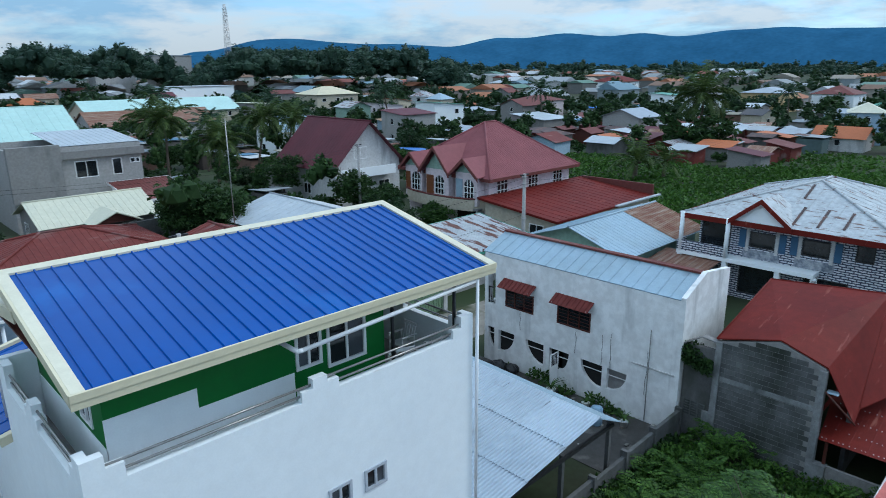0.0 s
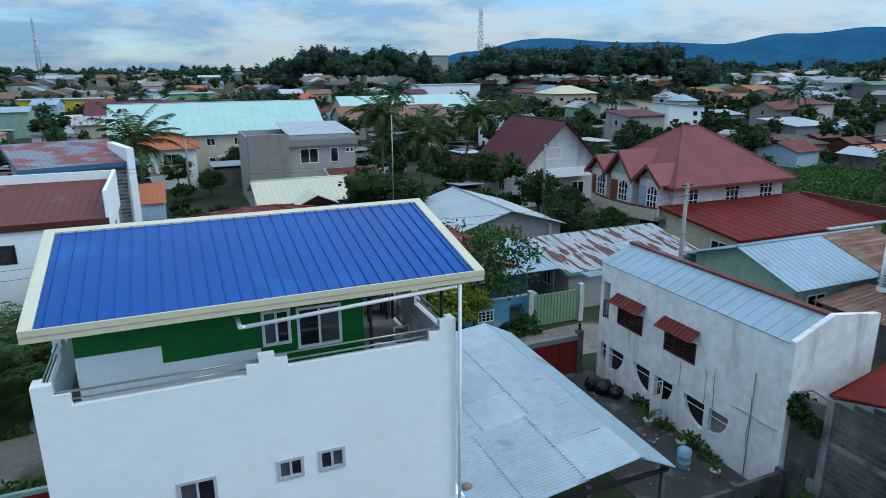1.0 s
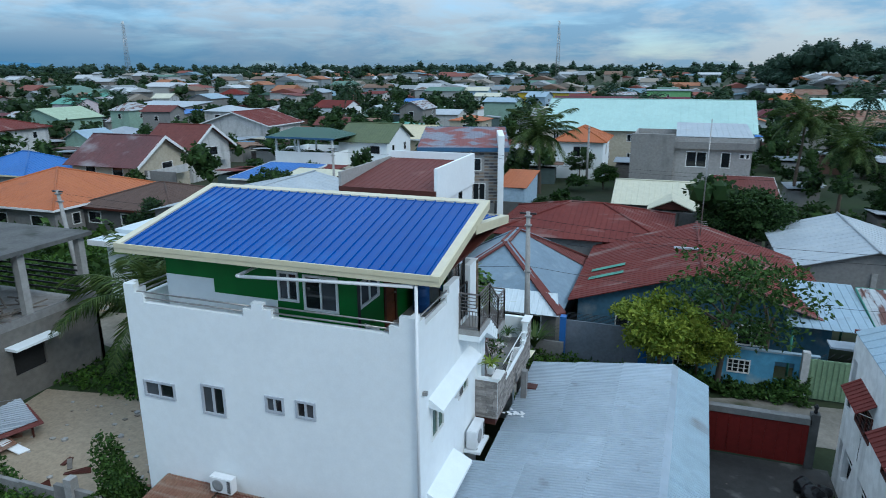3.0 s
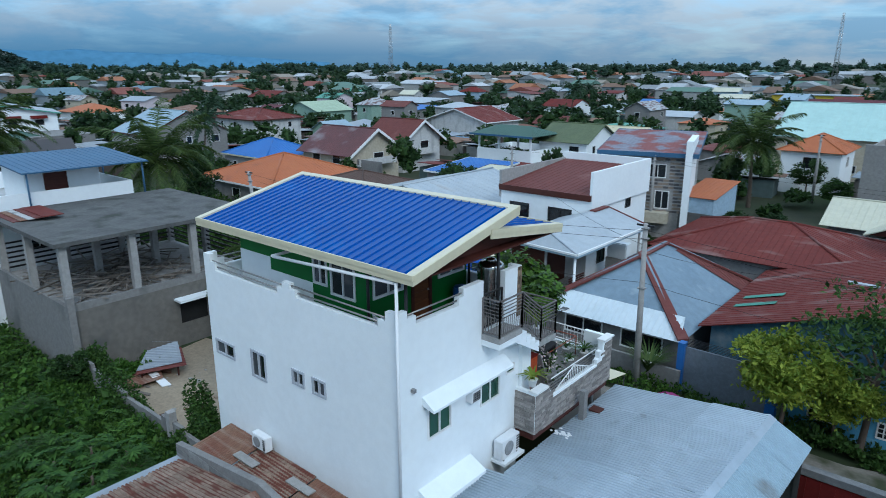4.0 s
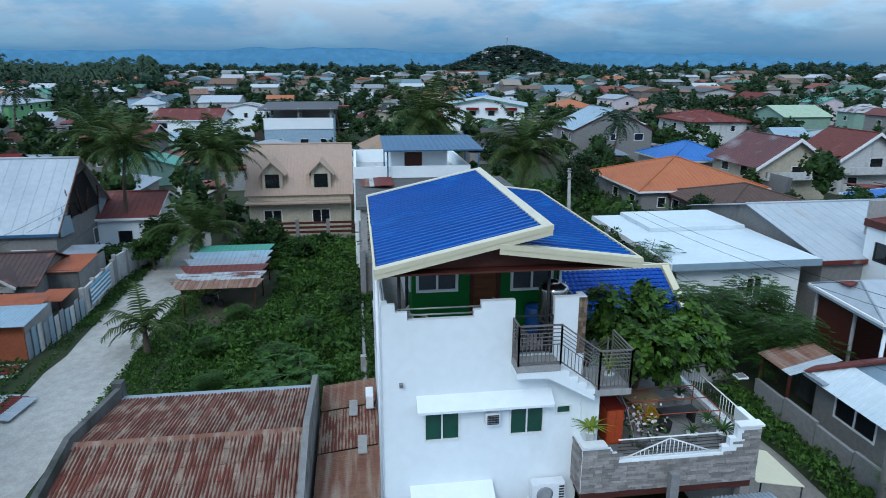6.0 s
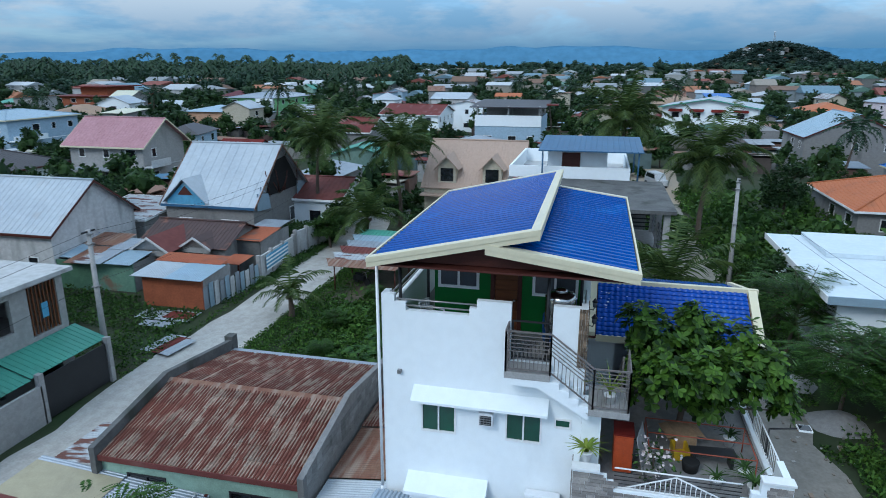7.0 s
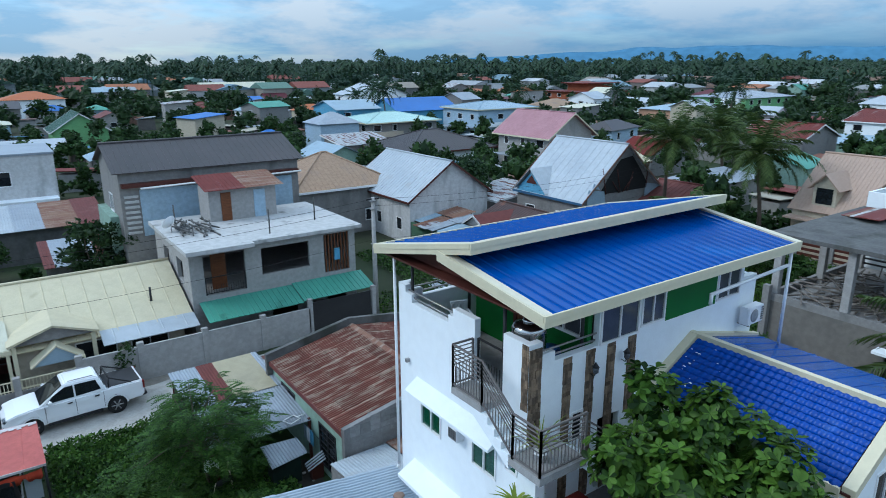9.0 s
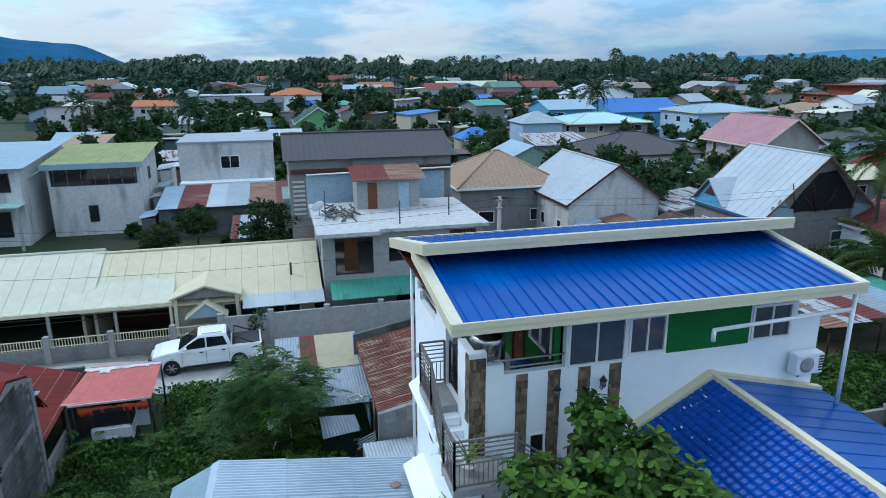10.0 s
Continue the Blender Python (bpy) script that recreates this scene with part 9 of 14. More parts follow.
    ("white_gable_two", "white house with a pale gable roof", 46, 54, 84, 93, 4.6, "gable_x", 2.0, 0.5, WHITE, GALV_BLUE),
]


def build_mid():
    for nm, lb, x0, x1, y0, y1, h, roof, rise, ov, wl, rf in MID:
        d = math.hypot((x0 + x1) / 2, (y0 + y1) / 2)
        house(nm, lb, x0, x1, y0, y1, h, roof, rise, ov, wl, rf, pitch=0.45 if d < 130 else 0.0, lod=1 if d < 130 else 2, fascia=(WHITE_TRIM, DARK_WOOD, CREAM_TRIM)[int(d) % 3] if d < 130 and roof != "flat" else None)


build_mid()


def build_mid_fronts():
    """The larger houses of the middle distance with terraces, hoods and balconies."""
    # white house with red hoods under a green-edged roof
    ob = house("white_wide_house", "wide white house with red window hoods and green-edged roof", -133, -119, 17.5, 34.5, 7.0, "gable_x", 1.5, 0.7, WHITE, GALV_WHITE, lod=1, yaw=-14, fascia=GREEN_ROOF,
               wins=[("e", u, 4.9, 1.5, 1.1, 2) for u in (-6.0, -2.1, 1.8, 5.7)] + [("e", -4.0, 1.4, 1.4, 1.2), ("e", 3.0, 1.4, 1.4, 1.2), ("n", 0, 4.9, 1.4, 1.1)])
    for u in (-6.0, -2.1, 1.8, 5.7):
        bm = bmesh.new()
        prism(bm, [(7.0, u - 1.3, 6.5), (7.0, u + 1.3, 6.5), (7.8, u + 1.3, 6.1), (7.8, u - 1.3, 6.1)], (0, 0, 0.1))
        part("window_hood", bm, RED_METAL, ob, "red window hood")
    bm = bmesh.new()
    roof_plane(bm, [(7.8, -9.4, 6.75), (-7.8, -9.4, 6.75), (-7.8, -4.0, 7.72), (7.8, -4.0, 7.72)], 0.03, 0)
    part("green_sheet", bm, GREEN_ROOF, ob, "green roof sheets along one eave")
    house("green_low_roof", "low porch with a dark green hipped roof", -114, -106, 20, 28, 3.2, "hip", 1.6, 0.4, CONCRETE_PALE, DARKGREEN_ROOF, lod=1)
    # pale blue house with a roofed terrace
    ob = house("blue_white_house", "pale blue house with a terrace under a dark flat roof", -112, -99, -17.2, -5.6, 5.0, "flat", 0, 0, BLUE_WALL, SLAB_WHITE, parapet=0.95, lod=1,
               wins=[("e", -3.5, 1.4, 1.5, 1.4), ("e", 0.8, 1.4, 1.5, 1.4), ("e", 4.0, 1.4, 1.0, 1.4), ("n", -1, 1.4, 1.4, 1.4)])
    part("terrace_wall", boxes((6.51, 6.62, -5.8, 5.8, 4.4, 6.3)), WHITE, ob, "white terrace wall")
    part("stair_room", boxes((-5.5, -1.0, -5.0, 5.0, 5.0, 7.6)), CONCRETE_PALE, ob)
    for x in (-6.0, 0.0, 6.2):
        for y in (-5.4, 0.0, 5.4):
            part("post", boxes((x - 0.12, x + 0.12, y - 0.12, y + 0.12, 5.0, 7.9)), WHITE_OLD, ob)
    bm = bmesh.new()
    roof_plane(bm, [(7.4, -6.6, 7.75), (7.4, 6.6, 7.75), (-7.2, 6.6, 8.35), (-7.2, -6.6, 8.35)], 0.16, 0.5)
    part("terrace_roof", bm, BROWN_ROOF, ob, "dark flat terrace roof")
    part("red_roof_strip", boxes((5.0, 7.6, 6.7, 8.6, 8.1, 8.3)), RUST_RED, ob)
    # long mint house with a white middle
    ob = house("mint_house", "long mint-green two-storey house with a white centre and balcony", -186, -162, -103, -87, 5.6, "hip", 1.4, 0.7, LIME_WALL, GALV, lod=1,
               wins=[(f, u, z, 1.6, 1.3) for f, us in (("e", (-6, -2, 2, 6)), ("n", (-9, -5, 0, 5, 9))) for u in us for z in (1.1, 3.7)])
    part("centre_block", boxes((8.0, 12.6, 1.0, 6.5, 0, 5.5)), WHITE, ob)
    part("balcony", boxes((12.02, 13.4, -7.8, 0.8, 2.7, 2.9), (13.25, 13.4, -7.8, 0.8, 2.9, 3.7)), MINT_WALL, ob)
    # orange brick house in two flat tiers
    ob = house("brick_house", "orange brick house with flat red roofs in two tiers", -186, -160, -163, -146, 5.4, "flat", 0, 0.9, BRICK_RED, RUST_RED, lod=1,
               wins=[("e", u, z, 1.8, 1.2) for u in (-6, -1, 4) for z in (1.2, 3.6)] + [("n", u, 3.6, 1.8, 1.2) for u in (-8, -2, 5)])
    part("upper_block", boxes((-8, 5, -5, 5, 5.58, 8.0)), BRICK_RED, ob)
    part("upper_roof", boxes((-10, 7, -6.5, 6.5, 8.0, 8.3)), RUST_RED, ob, "overhanging flat red roof")
    part("pale_side", boxes((6.0, 13.05, 8.51, 8.6, 0.5, 5.0)), CREAM_WALL, ob)
    # porch and balcony fronts on the nearer houses
    for nm, m_ in (("pink_roof_house", WHITE_OLD), ("aqua_hip_house", CREAM_WALL), ("pale_blue_house", WHITE), ("blue_house", WHITE), ("white_tall_house", WHITE)):
        h = bpy.data.objects[nm]
        d = next(r for r in MID if r[0] == nm)
        w2, d2 = (d[3] - d[2]) / 2, (d[5] - d[4]) / 2
        part("balcony", boxes((w2 * 0.1, w2, d2, d2 + 1.1, 2.7, 2.85), (w2 * 0.1, w2, d2 + 1.0, d2 + 1.1, 2.85, 3.6)), m_, h)
        part("floor_band", boxes((-w2 - 0.06, w2 + 0.06, d2 + 0.004, d2 + 0.06, 2.6, 2.72)), m_, h)
        part("porch_roof", boxes((w2 + 0.01, w2 + 2.2, -d2 * 0.8, d2 * 0.8, 2.5, 2.62)), GALV, h)


build_mid_fronts()


def build_gable_pair():
    """Two gabled houses with white verges, and the house with a roofed deck beside them."""
    mottled = mat("mottled_maroon_sheet", (0.15, 0.055, 0.055), (0.11, 0.045, 0.048), scale=0.5, rough=0.6, bump=0.08, spot=(0.22, 0.19, 0.20), spot_at=(0.52, 0.66), spot_scale=0.3)
    for nm, lb, x0, x1, y0, y1, h, rise_, wl, rf in (("cream_maroon_house", "cream house with a weathered maroon gable roof and white verges", -61, -51.5, 42.5, 51, 4.2, 2.7, CREAM_WALL, mottled),
                                                     ("maroon_verge_house", "grey-white house with a dark maroon gable roof and white verges", -61.5, -54, 54.5, 62.5, 4.6, 2.6, WHITE_OLD, MAROON)):
        ob = house(nm, lb, x0, x1, y0, y1, h, "gable_x", rise_, 0.7, wl, rf, pitch=0.45, lod=1, wins=[("e", 0.6, h - 1.5, 1.8, 1.2), ("e", -2.2, 0.9, 1.4, 1.2), ("s", 2.0, 2.6, 1.6, 1.2), ("s", -2.0, 2.6, 1.6, 1.2)])
        w, d = (x1 - x0) / 2, (y1 - y0) / 2
        for s in (-1, 1):
            bm = bmesh.new()
            prism(bm, [(w + 0.7, 0, h + rise_ + 0.14), (w + 0.7, s * (d + 0.75), h - 0.36), (w + 0.7, s * (d + 0.75), h - 0.72), (w + 0.7, 0, h + rise_ - 0.24)], (0.07, 0, 0))
            part("verge_board", bm, WHITE_TRIM, ob, "white verge board")
        part("balcony", boxes((w, w + 1.2, -d + 0.4, d - 1.5, 2.5, 2.7), (w + 1.1, w + 1.2, -d + 0.4, d - 1.5, 2.7, 3.4)), WHITE_OLD, ob)
    part("side_wall", boxes((5.2, 9.5, -3.6, -3.4, 0, 3.4)), CONCRETE, bpy.data.objects["cream_maroon_house"])
    ob = house("green_deck_house", "white house with a planted roof deck under a dark green roof", -43.8, -35.2, 58.5, 66.8, 3.3, "flat", 0, 0, WHITE, SLAB_WHITE, parapet=0.85, lod=1, wins=[("s", 1.2, 0.2, 2.6, 2.2), ("e", -1.0, 1.0, 1.4, 1.2)])
    for x in (-4.1, -0.8, 4.1):
        for y in (-3.95, 0.5):
            part("deck_post", boxes((x - 0.11, x + 0.11, y - 0.11, y + 0.11, 3.3, 6.1)), WHITE, ob)
    for pts in ([(-5.0, -5.0, 6.05), (5.0, -5.0, 6.05), (2.6, -1.6, 7.1), (-2.6, -1.6, 7.1)], [(5.0, 1.8, 6.05), (-5.0, 1.8, 6.05), (-2.6, -1.6, 7.1), (2.6, -1.6, 7.1)],
                [(5.0, -5.0, 6.05), (5.0, 1.8, 6.05), (2.6, -1.6, 7.1)], [(-5.0, 1.8, 6.05), (-5.0, -5.0, 6.05), (-2.6, -1.6, 7.1)]):
        bm = bmesh.new()
        roof_plane(bm, pts, 0.08, 0.45)
        part("roof_slope", bm, DARKGREEN_ROOF, ob)
    part("eave_board", boxes((-5.0, 5.0, -5.06, -5.0, 5.86, 6.1)), STEEL_BLUE, ob)
    house("green_block_house", "white upper house with an olive green gable roof", -36.5, -29.5, 62.5, 70.5, 5.4, "gable_x", 1.9, 0.5, WHITE, mat("olive_green_sheet", (0.13, 0.16, 0.08), (0.10, 0.13, 0.07), scale=0.5, rough=0.6), pitch=0.4, lod=1)


build_gable_pair()

# ---- the huts and old houses along the south side of the road ----
def sheets(ob, rects, pitch=0.16, name="roof_sheet"):
    """Loose roof sheets: (x0, x1, y0, y1, z at x0, z at x1, material)."""
    for x0, x1, y0, y1, za, zb, m_ in rects:
        bm = bmesh.new()
        roof_plane(bm, [(x1, y0, zb), (x1, y1, zb), (x0, y1, za), (x0, y0, za)], 0.02, pitch, 0.025, 0.045)
        part(name, bm, m_, ob)


def build_shanty():
    # steep white house: torn north gable, small blue dormer, rusted barge boards
    ob = house("steep_white_house", "grey house with a steep white sheet roof and torn open gable", -40.2, -30.3, -30.2, -22.3, 3.9, "gable_y", 4.2, 0.3, CONCRETE, GALV_WHITE, pitch=0.8,
               wins=[("e", 1.8, 1.6, 1.6, 1.0), ("e", -2.2, 1.4, 1.2, 1.2), ("n", -2, 1.2, 1.4, 1.3)], lod=1)
    # the gable stays closed; a near-black panel paints the hole's shade
    bm = bmesh.new()
    prism(bm, [(-3.4, 3.97, 4.15), (3.0, 3.97, 4.15), (1.9, 3.97, 5.6), (0.6, 3.97, 6.9), (-0.9, 3.97, 7.1), (-2.0, 3.97, 5.9)], (0, 0.03, 0))
    part("gable_opening", bm, VOID, ob, "dark panel painted as the unlit hole in the torn gable")
    rng = random.Random(5)
    for k in range(6):
        x = rng.uniform(-3, 2.6)
        part("broken_batten", rods(0.04, ((x, 4.06, 4.1), (x + rng.uniform(-1.2, 1.2), 4.1, rng.uniform(5, 6.4)))), DARK_WOOD, ob)
    for x0, x1, z0, z1 in ((-4.9, -2.6, 3.0, 4.6), (2.2, 4.6, 3.1, 4.7), (3.0, 4.0, 4.6, 5.2)):
        bm = bmesh.new()
        prism(bm, [(x0, 4.03, z0), (x1, 4.12, z0 + 0.2), (x1 - 0.2, 4.05, z1), (x0 + 0.3, 4.04, z1 - 0.3)], (0, 0.02, 0))
        part("loose_sheet", bm, GALV_BLUE, ob, "loose grey sheet hanging on the gable")
    for s in (-1, 1):
        for y in (4.27, -4.31):
            bm = bmesh.new()
            prism(bm, [(0, y, 8.22), (s * 5.3, y, 3.74), (s * 5.3, y, 3.56), (0, y, 8.0)], (0, 0.04, 0))
            part("barge_board", bm, RUST, ob, "rusted barge board")
    part("eave_board", boxes((5.25, 5.3, -4.2, 4.2, 3.52, 3.72)), STEEL_BLUE, ob)
    d = part("dormer", boxes((4.4, 5.2, -3.6, -0.2, 3.72, 4.0)), SKY_WALL, ob, "small blue gabled dormer")
    bm = bmesh.new()
    prism(bm, [(5.05, -3.6, 4.0), (5.05, -0.2, 4.0), (5.05, -1.9, 5.6)], (0.1, 0, 0))
    part("gable", bm, SKY_WALL, d)
    bm = bmesh.new()
    prism(bm, [(5.16, -2.6, 4.5), (5.16, -1.2, 4.5), (5.16, -1.9, 5.25)], (0.02, 0, 0))
    part("opening", bm, DARK_WOOD, d)
    for s in (-1, 1):
        bm = bmesh.new()
        prism(bm, [(5.45, -1.9 + s * 2.0, 3.86), (4.9, -1.9 + s * 2.0, 3.86), (2.6, -1.9, 5.78), (5.45, -1.9, 5.78)], (0, 0, 0.06))
        part("roof_slope", bm, GALV_WHITE, d)
    # brown shanty: three roofs at odd angles
    b = house("brown_shanty", "low shanty with dark brown rusted roofs and white barge boards", -29.0, -23.7, -27.6, -21.0, 2.3, "gable_y", 1.1, 0.35, CONCRETE, RUST_BROWN, pitch=0.3, lod=1, wins=[("e", 1.0, 0.9, 1.3, 1.0)])
    for y0, y1, x1, zt in ((-26.9, -24.2, -21.6, 3.15), (-24.0, -21.9, -23.0, 2.95)):
        yc = (y0 + y1) / 2
        g = part("porch_gable", boxes((x1 - 0.3 + 26.35, x1 - 0.2 + 26.35, y0 + 24.3, y1 + 24.3, 1.9, 2.3)), CONCRETE_PALE, b)
        bm = bmesh.new()
        prism(bm, [(x1 + 26.1, y0 + 24.3, 2.3), (x1 + 26.1, y1 + 24.3, 2.3), (x1 + 26.1, yc + 24.3, zt)], (0.08, 0, 0))
        part("gable", bm, GREY_STEEL, g)
        for s in (-1, 1):
            ye = yc + s * ((y1 - y0) / 2 + 0.25) + 24.3
            bm = bmesh.new()
            prism(bm, [(x1 + 26.35, ye, 2.2), (0.2, ye, 2.3), (0.2, yc + 24.3, zt + 0.05), (x1 + 26.35, yc + 24.3, zt + 0.05)], (0, 0, 0.05))
            part("roof_slope", bm, MAROON if x1 > -22 else RUST_BROWN, g)
            bm = bmesh.new()
            prism(bm, [(x1 + 26.36, ye, 2.12), (x1 + 26.36, yc + 24.3, zt - 0.03), (x1 + 26.36, yc + 24.3, zt + 0.14), (x1 + 26.36, ye, 2.29)], (0.05, 0, 0))
            part("barge_board", bm, WHITE_OLD, g, "white barge board")
    # patched lean-to roofs over green walls
    p = thing("patched_hut", "low hut of green boards under patched grey and rusty sheets", "hut")
    FOOT.append((-20, -28.5, None, 2.2, 3.8))
    sheets(p, ((-22.4, -19.6, -32.0, -30.0, 2.5, 2.1, GALV_BLUE), (-21.8, -18.8, -30.0, -28.4, 2.35, 2.0, RUST), (-21.9, -18.9, -28.4, -27.2, 2.45, 2.05, GALV), (-21.6, -19.2, -27.2, -25.2, 2.3, 2.0, GALV_BLUE), (-20.6, -18.6, -29.2, -27.8, 2.25, 2.12, RUST_WHITE),
               (-24.0, -21.8, -31.0, -28.2, 2.75, 2.45, RUST), (-24.5, -22.2, -33.2, -31.0, 3.0, 2.6, SKY_BLUE), (-23.4, -21.2, -28.4, -27.0, 2.6, 2.4, GALV)))
    part("wall", boxes((-19.4, -19.3, -31.6, -28.2, 0, 2.0)), mat("faded_green_board", (0.10, 0.20, 0.12), (0.07, 0.14, 0.09), scale=1.4, bump=0.2), p)
    part("wall", boxes((-19.7, -19.6, -28.2, -25.3, 0, 1.95)), mat("pale_green_tin", (0.20, 0.36, 0.25), (0.15, 0.27, 0.2), scale=1.1, bump=0.2, spot=(0.2, 0.12, 0.08), spot_at=(0.55, 0.68)), p)
    part("wall", boxes((-22.0, -19.7, -25.4, -25.3, 0, 1.95)), CONCRETE, p)
    # orange hut
    o = thing("brick_hut", "small orange hut under patched white and orange sheets", "hut")
    FOOT.append((-19, -21, None, 2.2, 2.6))
    part("wall", boxes((-17.9, -17.75, -23.2, -19.0, 0, 2.0)), BRICK_RED, o, "orange painted wall")
    part("wall", boxes((-21.0, -17.9, -19.15, -19.0, 0, 2.05)), CONCRETE_PALE, o)
    part("wall", boxes((-21.0, -17.9, -23.2, -23.05, 0, 2.05)), CONCRETE, o)
    sheets(o, ((-19.9, -17.2, -23.6, -21.2, 2.28, 2.08, GALV_WHITE), (-19.9, -17.1, -21.2, -18.6, 2.3, 2.1, GALV_BLUE), (-21.4, -19.8, -23.7, -18.9, 2.42, 2.32, mat("orange_sheet", (0.42, 0.13, 0.06), (0.34, 0.10, 0.05), scale=0.8, bump=0.1, spot=(0.2, 0.1, 0.07), spot_at=(0.6, 0.72)))))
    # yard huts behind the fence
    y = thing("yard_hut", "small yard hut with an orange rusted roof", "hut")
    FOOT.append((-26, -19.9, None, 3.5, 1.4))
    sheets(y, ((-28.4, -25.2, -21.2, -19.0, 2.7, 2.45, mat("orange_sheet", (0.42, 0.13, 0.06))), (-30.4, -28.4, -21.4, -19.2, 2.8, 2.7, GALV), (-23.6, -21.6, -20.2, -18.7, 1.9, 1.8, mat("orange_sheet", (0.42, 0.13, 0.06)))))
    part("wall", boxes((-25.5, -25.4, -21.0, -19.2, 0, 2.5)), CONCRETE_DARK, y)
    part("wall", boxes((-30.2, -25.5, -19.4, -19.3, 0, 2.4)), CONCRETE_PALE, y)
    part("post", boxes((-22.0, -21.9, -19.0, -18.9, 0, 1.75)), DARK_WOOD, y)
    # the fence: upright tin sheets, then rendered block with posts
    f = thing("tin_fence", "fence of upright grey tin sheets along the road", "fence")
    for k in range(11):
        u = k / 11
        bm = boxes((-17.75 - 0.5 * k, -17.75 - 0.5 * k - 0.48, -18.95 + 0.07 * k, -18.92 + 0.07 * k, 0, 1.35 + 0.25 * rng.random()))
        part("tin_sheet", bm, (GALV, GALV_BLUE, WHITE_OLD)[k % 3], f)
    w = thing("block_fence", "pale rendered block fence with posts along the road", "fence")
    for (xa, ya), (xb, yb), h in (((-23.6, -18.3), (-29.6, -18.6), 1.75), ((-30.0, -18.6), (-34.6, -17.9), 2.0)):
        bm = bmesh.new()
        prism(bm, [(xa, ya, 0), (xb, yb, 0), (xb, yb, h), (xa, ya, h)], (0, -0.15, 0))
        part("panel", bm, WHITE_OLD, w)
        for t in (0, 0.33, 0.66, 1):
            x, yy = xa + (xb - xa) * t, ya + (yb - ya) * t
            part("post", boxes((x - 0.12, x + 0.12, yy - 0.2, yy + 0.05, 0, h + 0.15)), CONCRETE_PALE, w)
    a = thing("striped_awning", "blue and white striped cloth hung on the fence", "cloth")
    for k in range(8):
        bm = bmesh.new()
        z0 = 0.55 + 0.14 * k
        prism(bm, [(-24.4, -18.22, z0), (-28.0, -18.36, z0 + 0.08), (-28.0, -18.36, z0 + 0.21), (-24.4, -18.22, z0 + 0.13)], (0, 0.03 + 0.004 * k, 0))
        part("stripe", bm, SKY_WALL if k % 2 else WHITE, a)
    c = thing("roofing_sheets", "white and red roofing sheets lying on the grass", "roofing sheets")
    for k, (x0, x1, y0, y1, m_) in enumerate(((-17.2, -15.6, -22.4, -18.8, GALV_WHITE), (-16.9, -15.9, -20.6, -18.9, RUST_RED), (-15.2, -14.4, -21.2, -19.2, GALV))):
        part("sheet", boxes((x0, x1, y0, y1, 0.05 + 0.05 * k, 0.08 + 0.05 * k)), m_, c)


build_shanty()


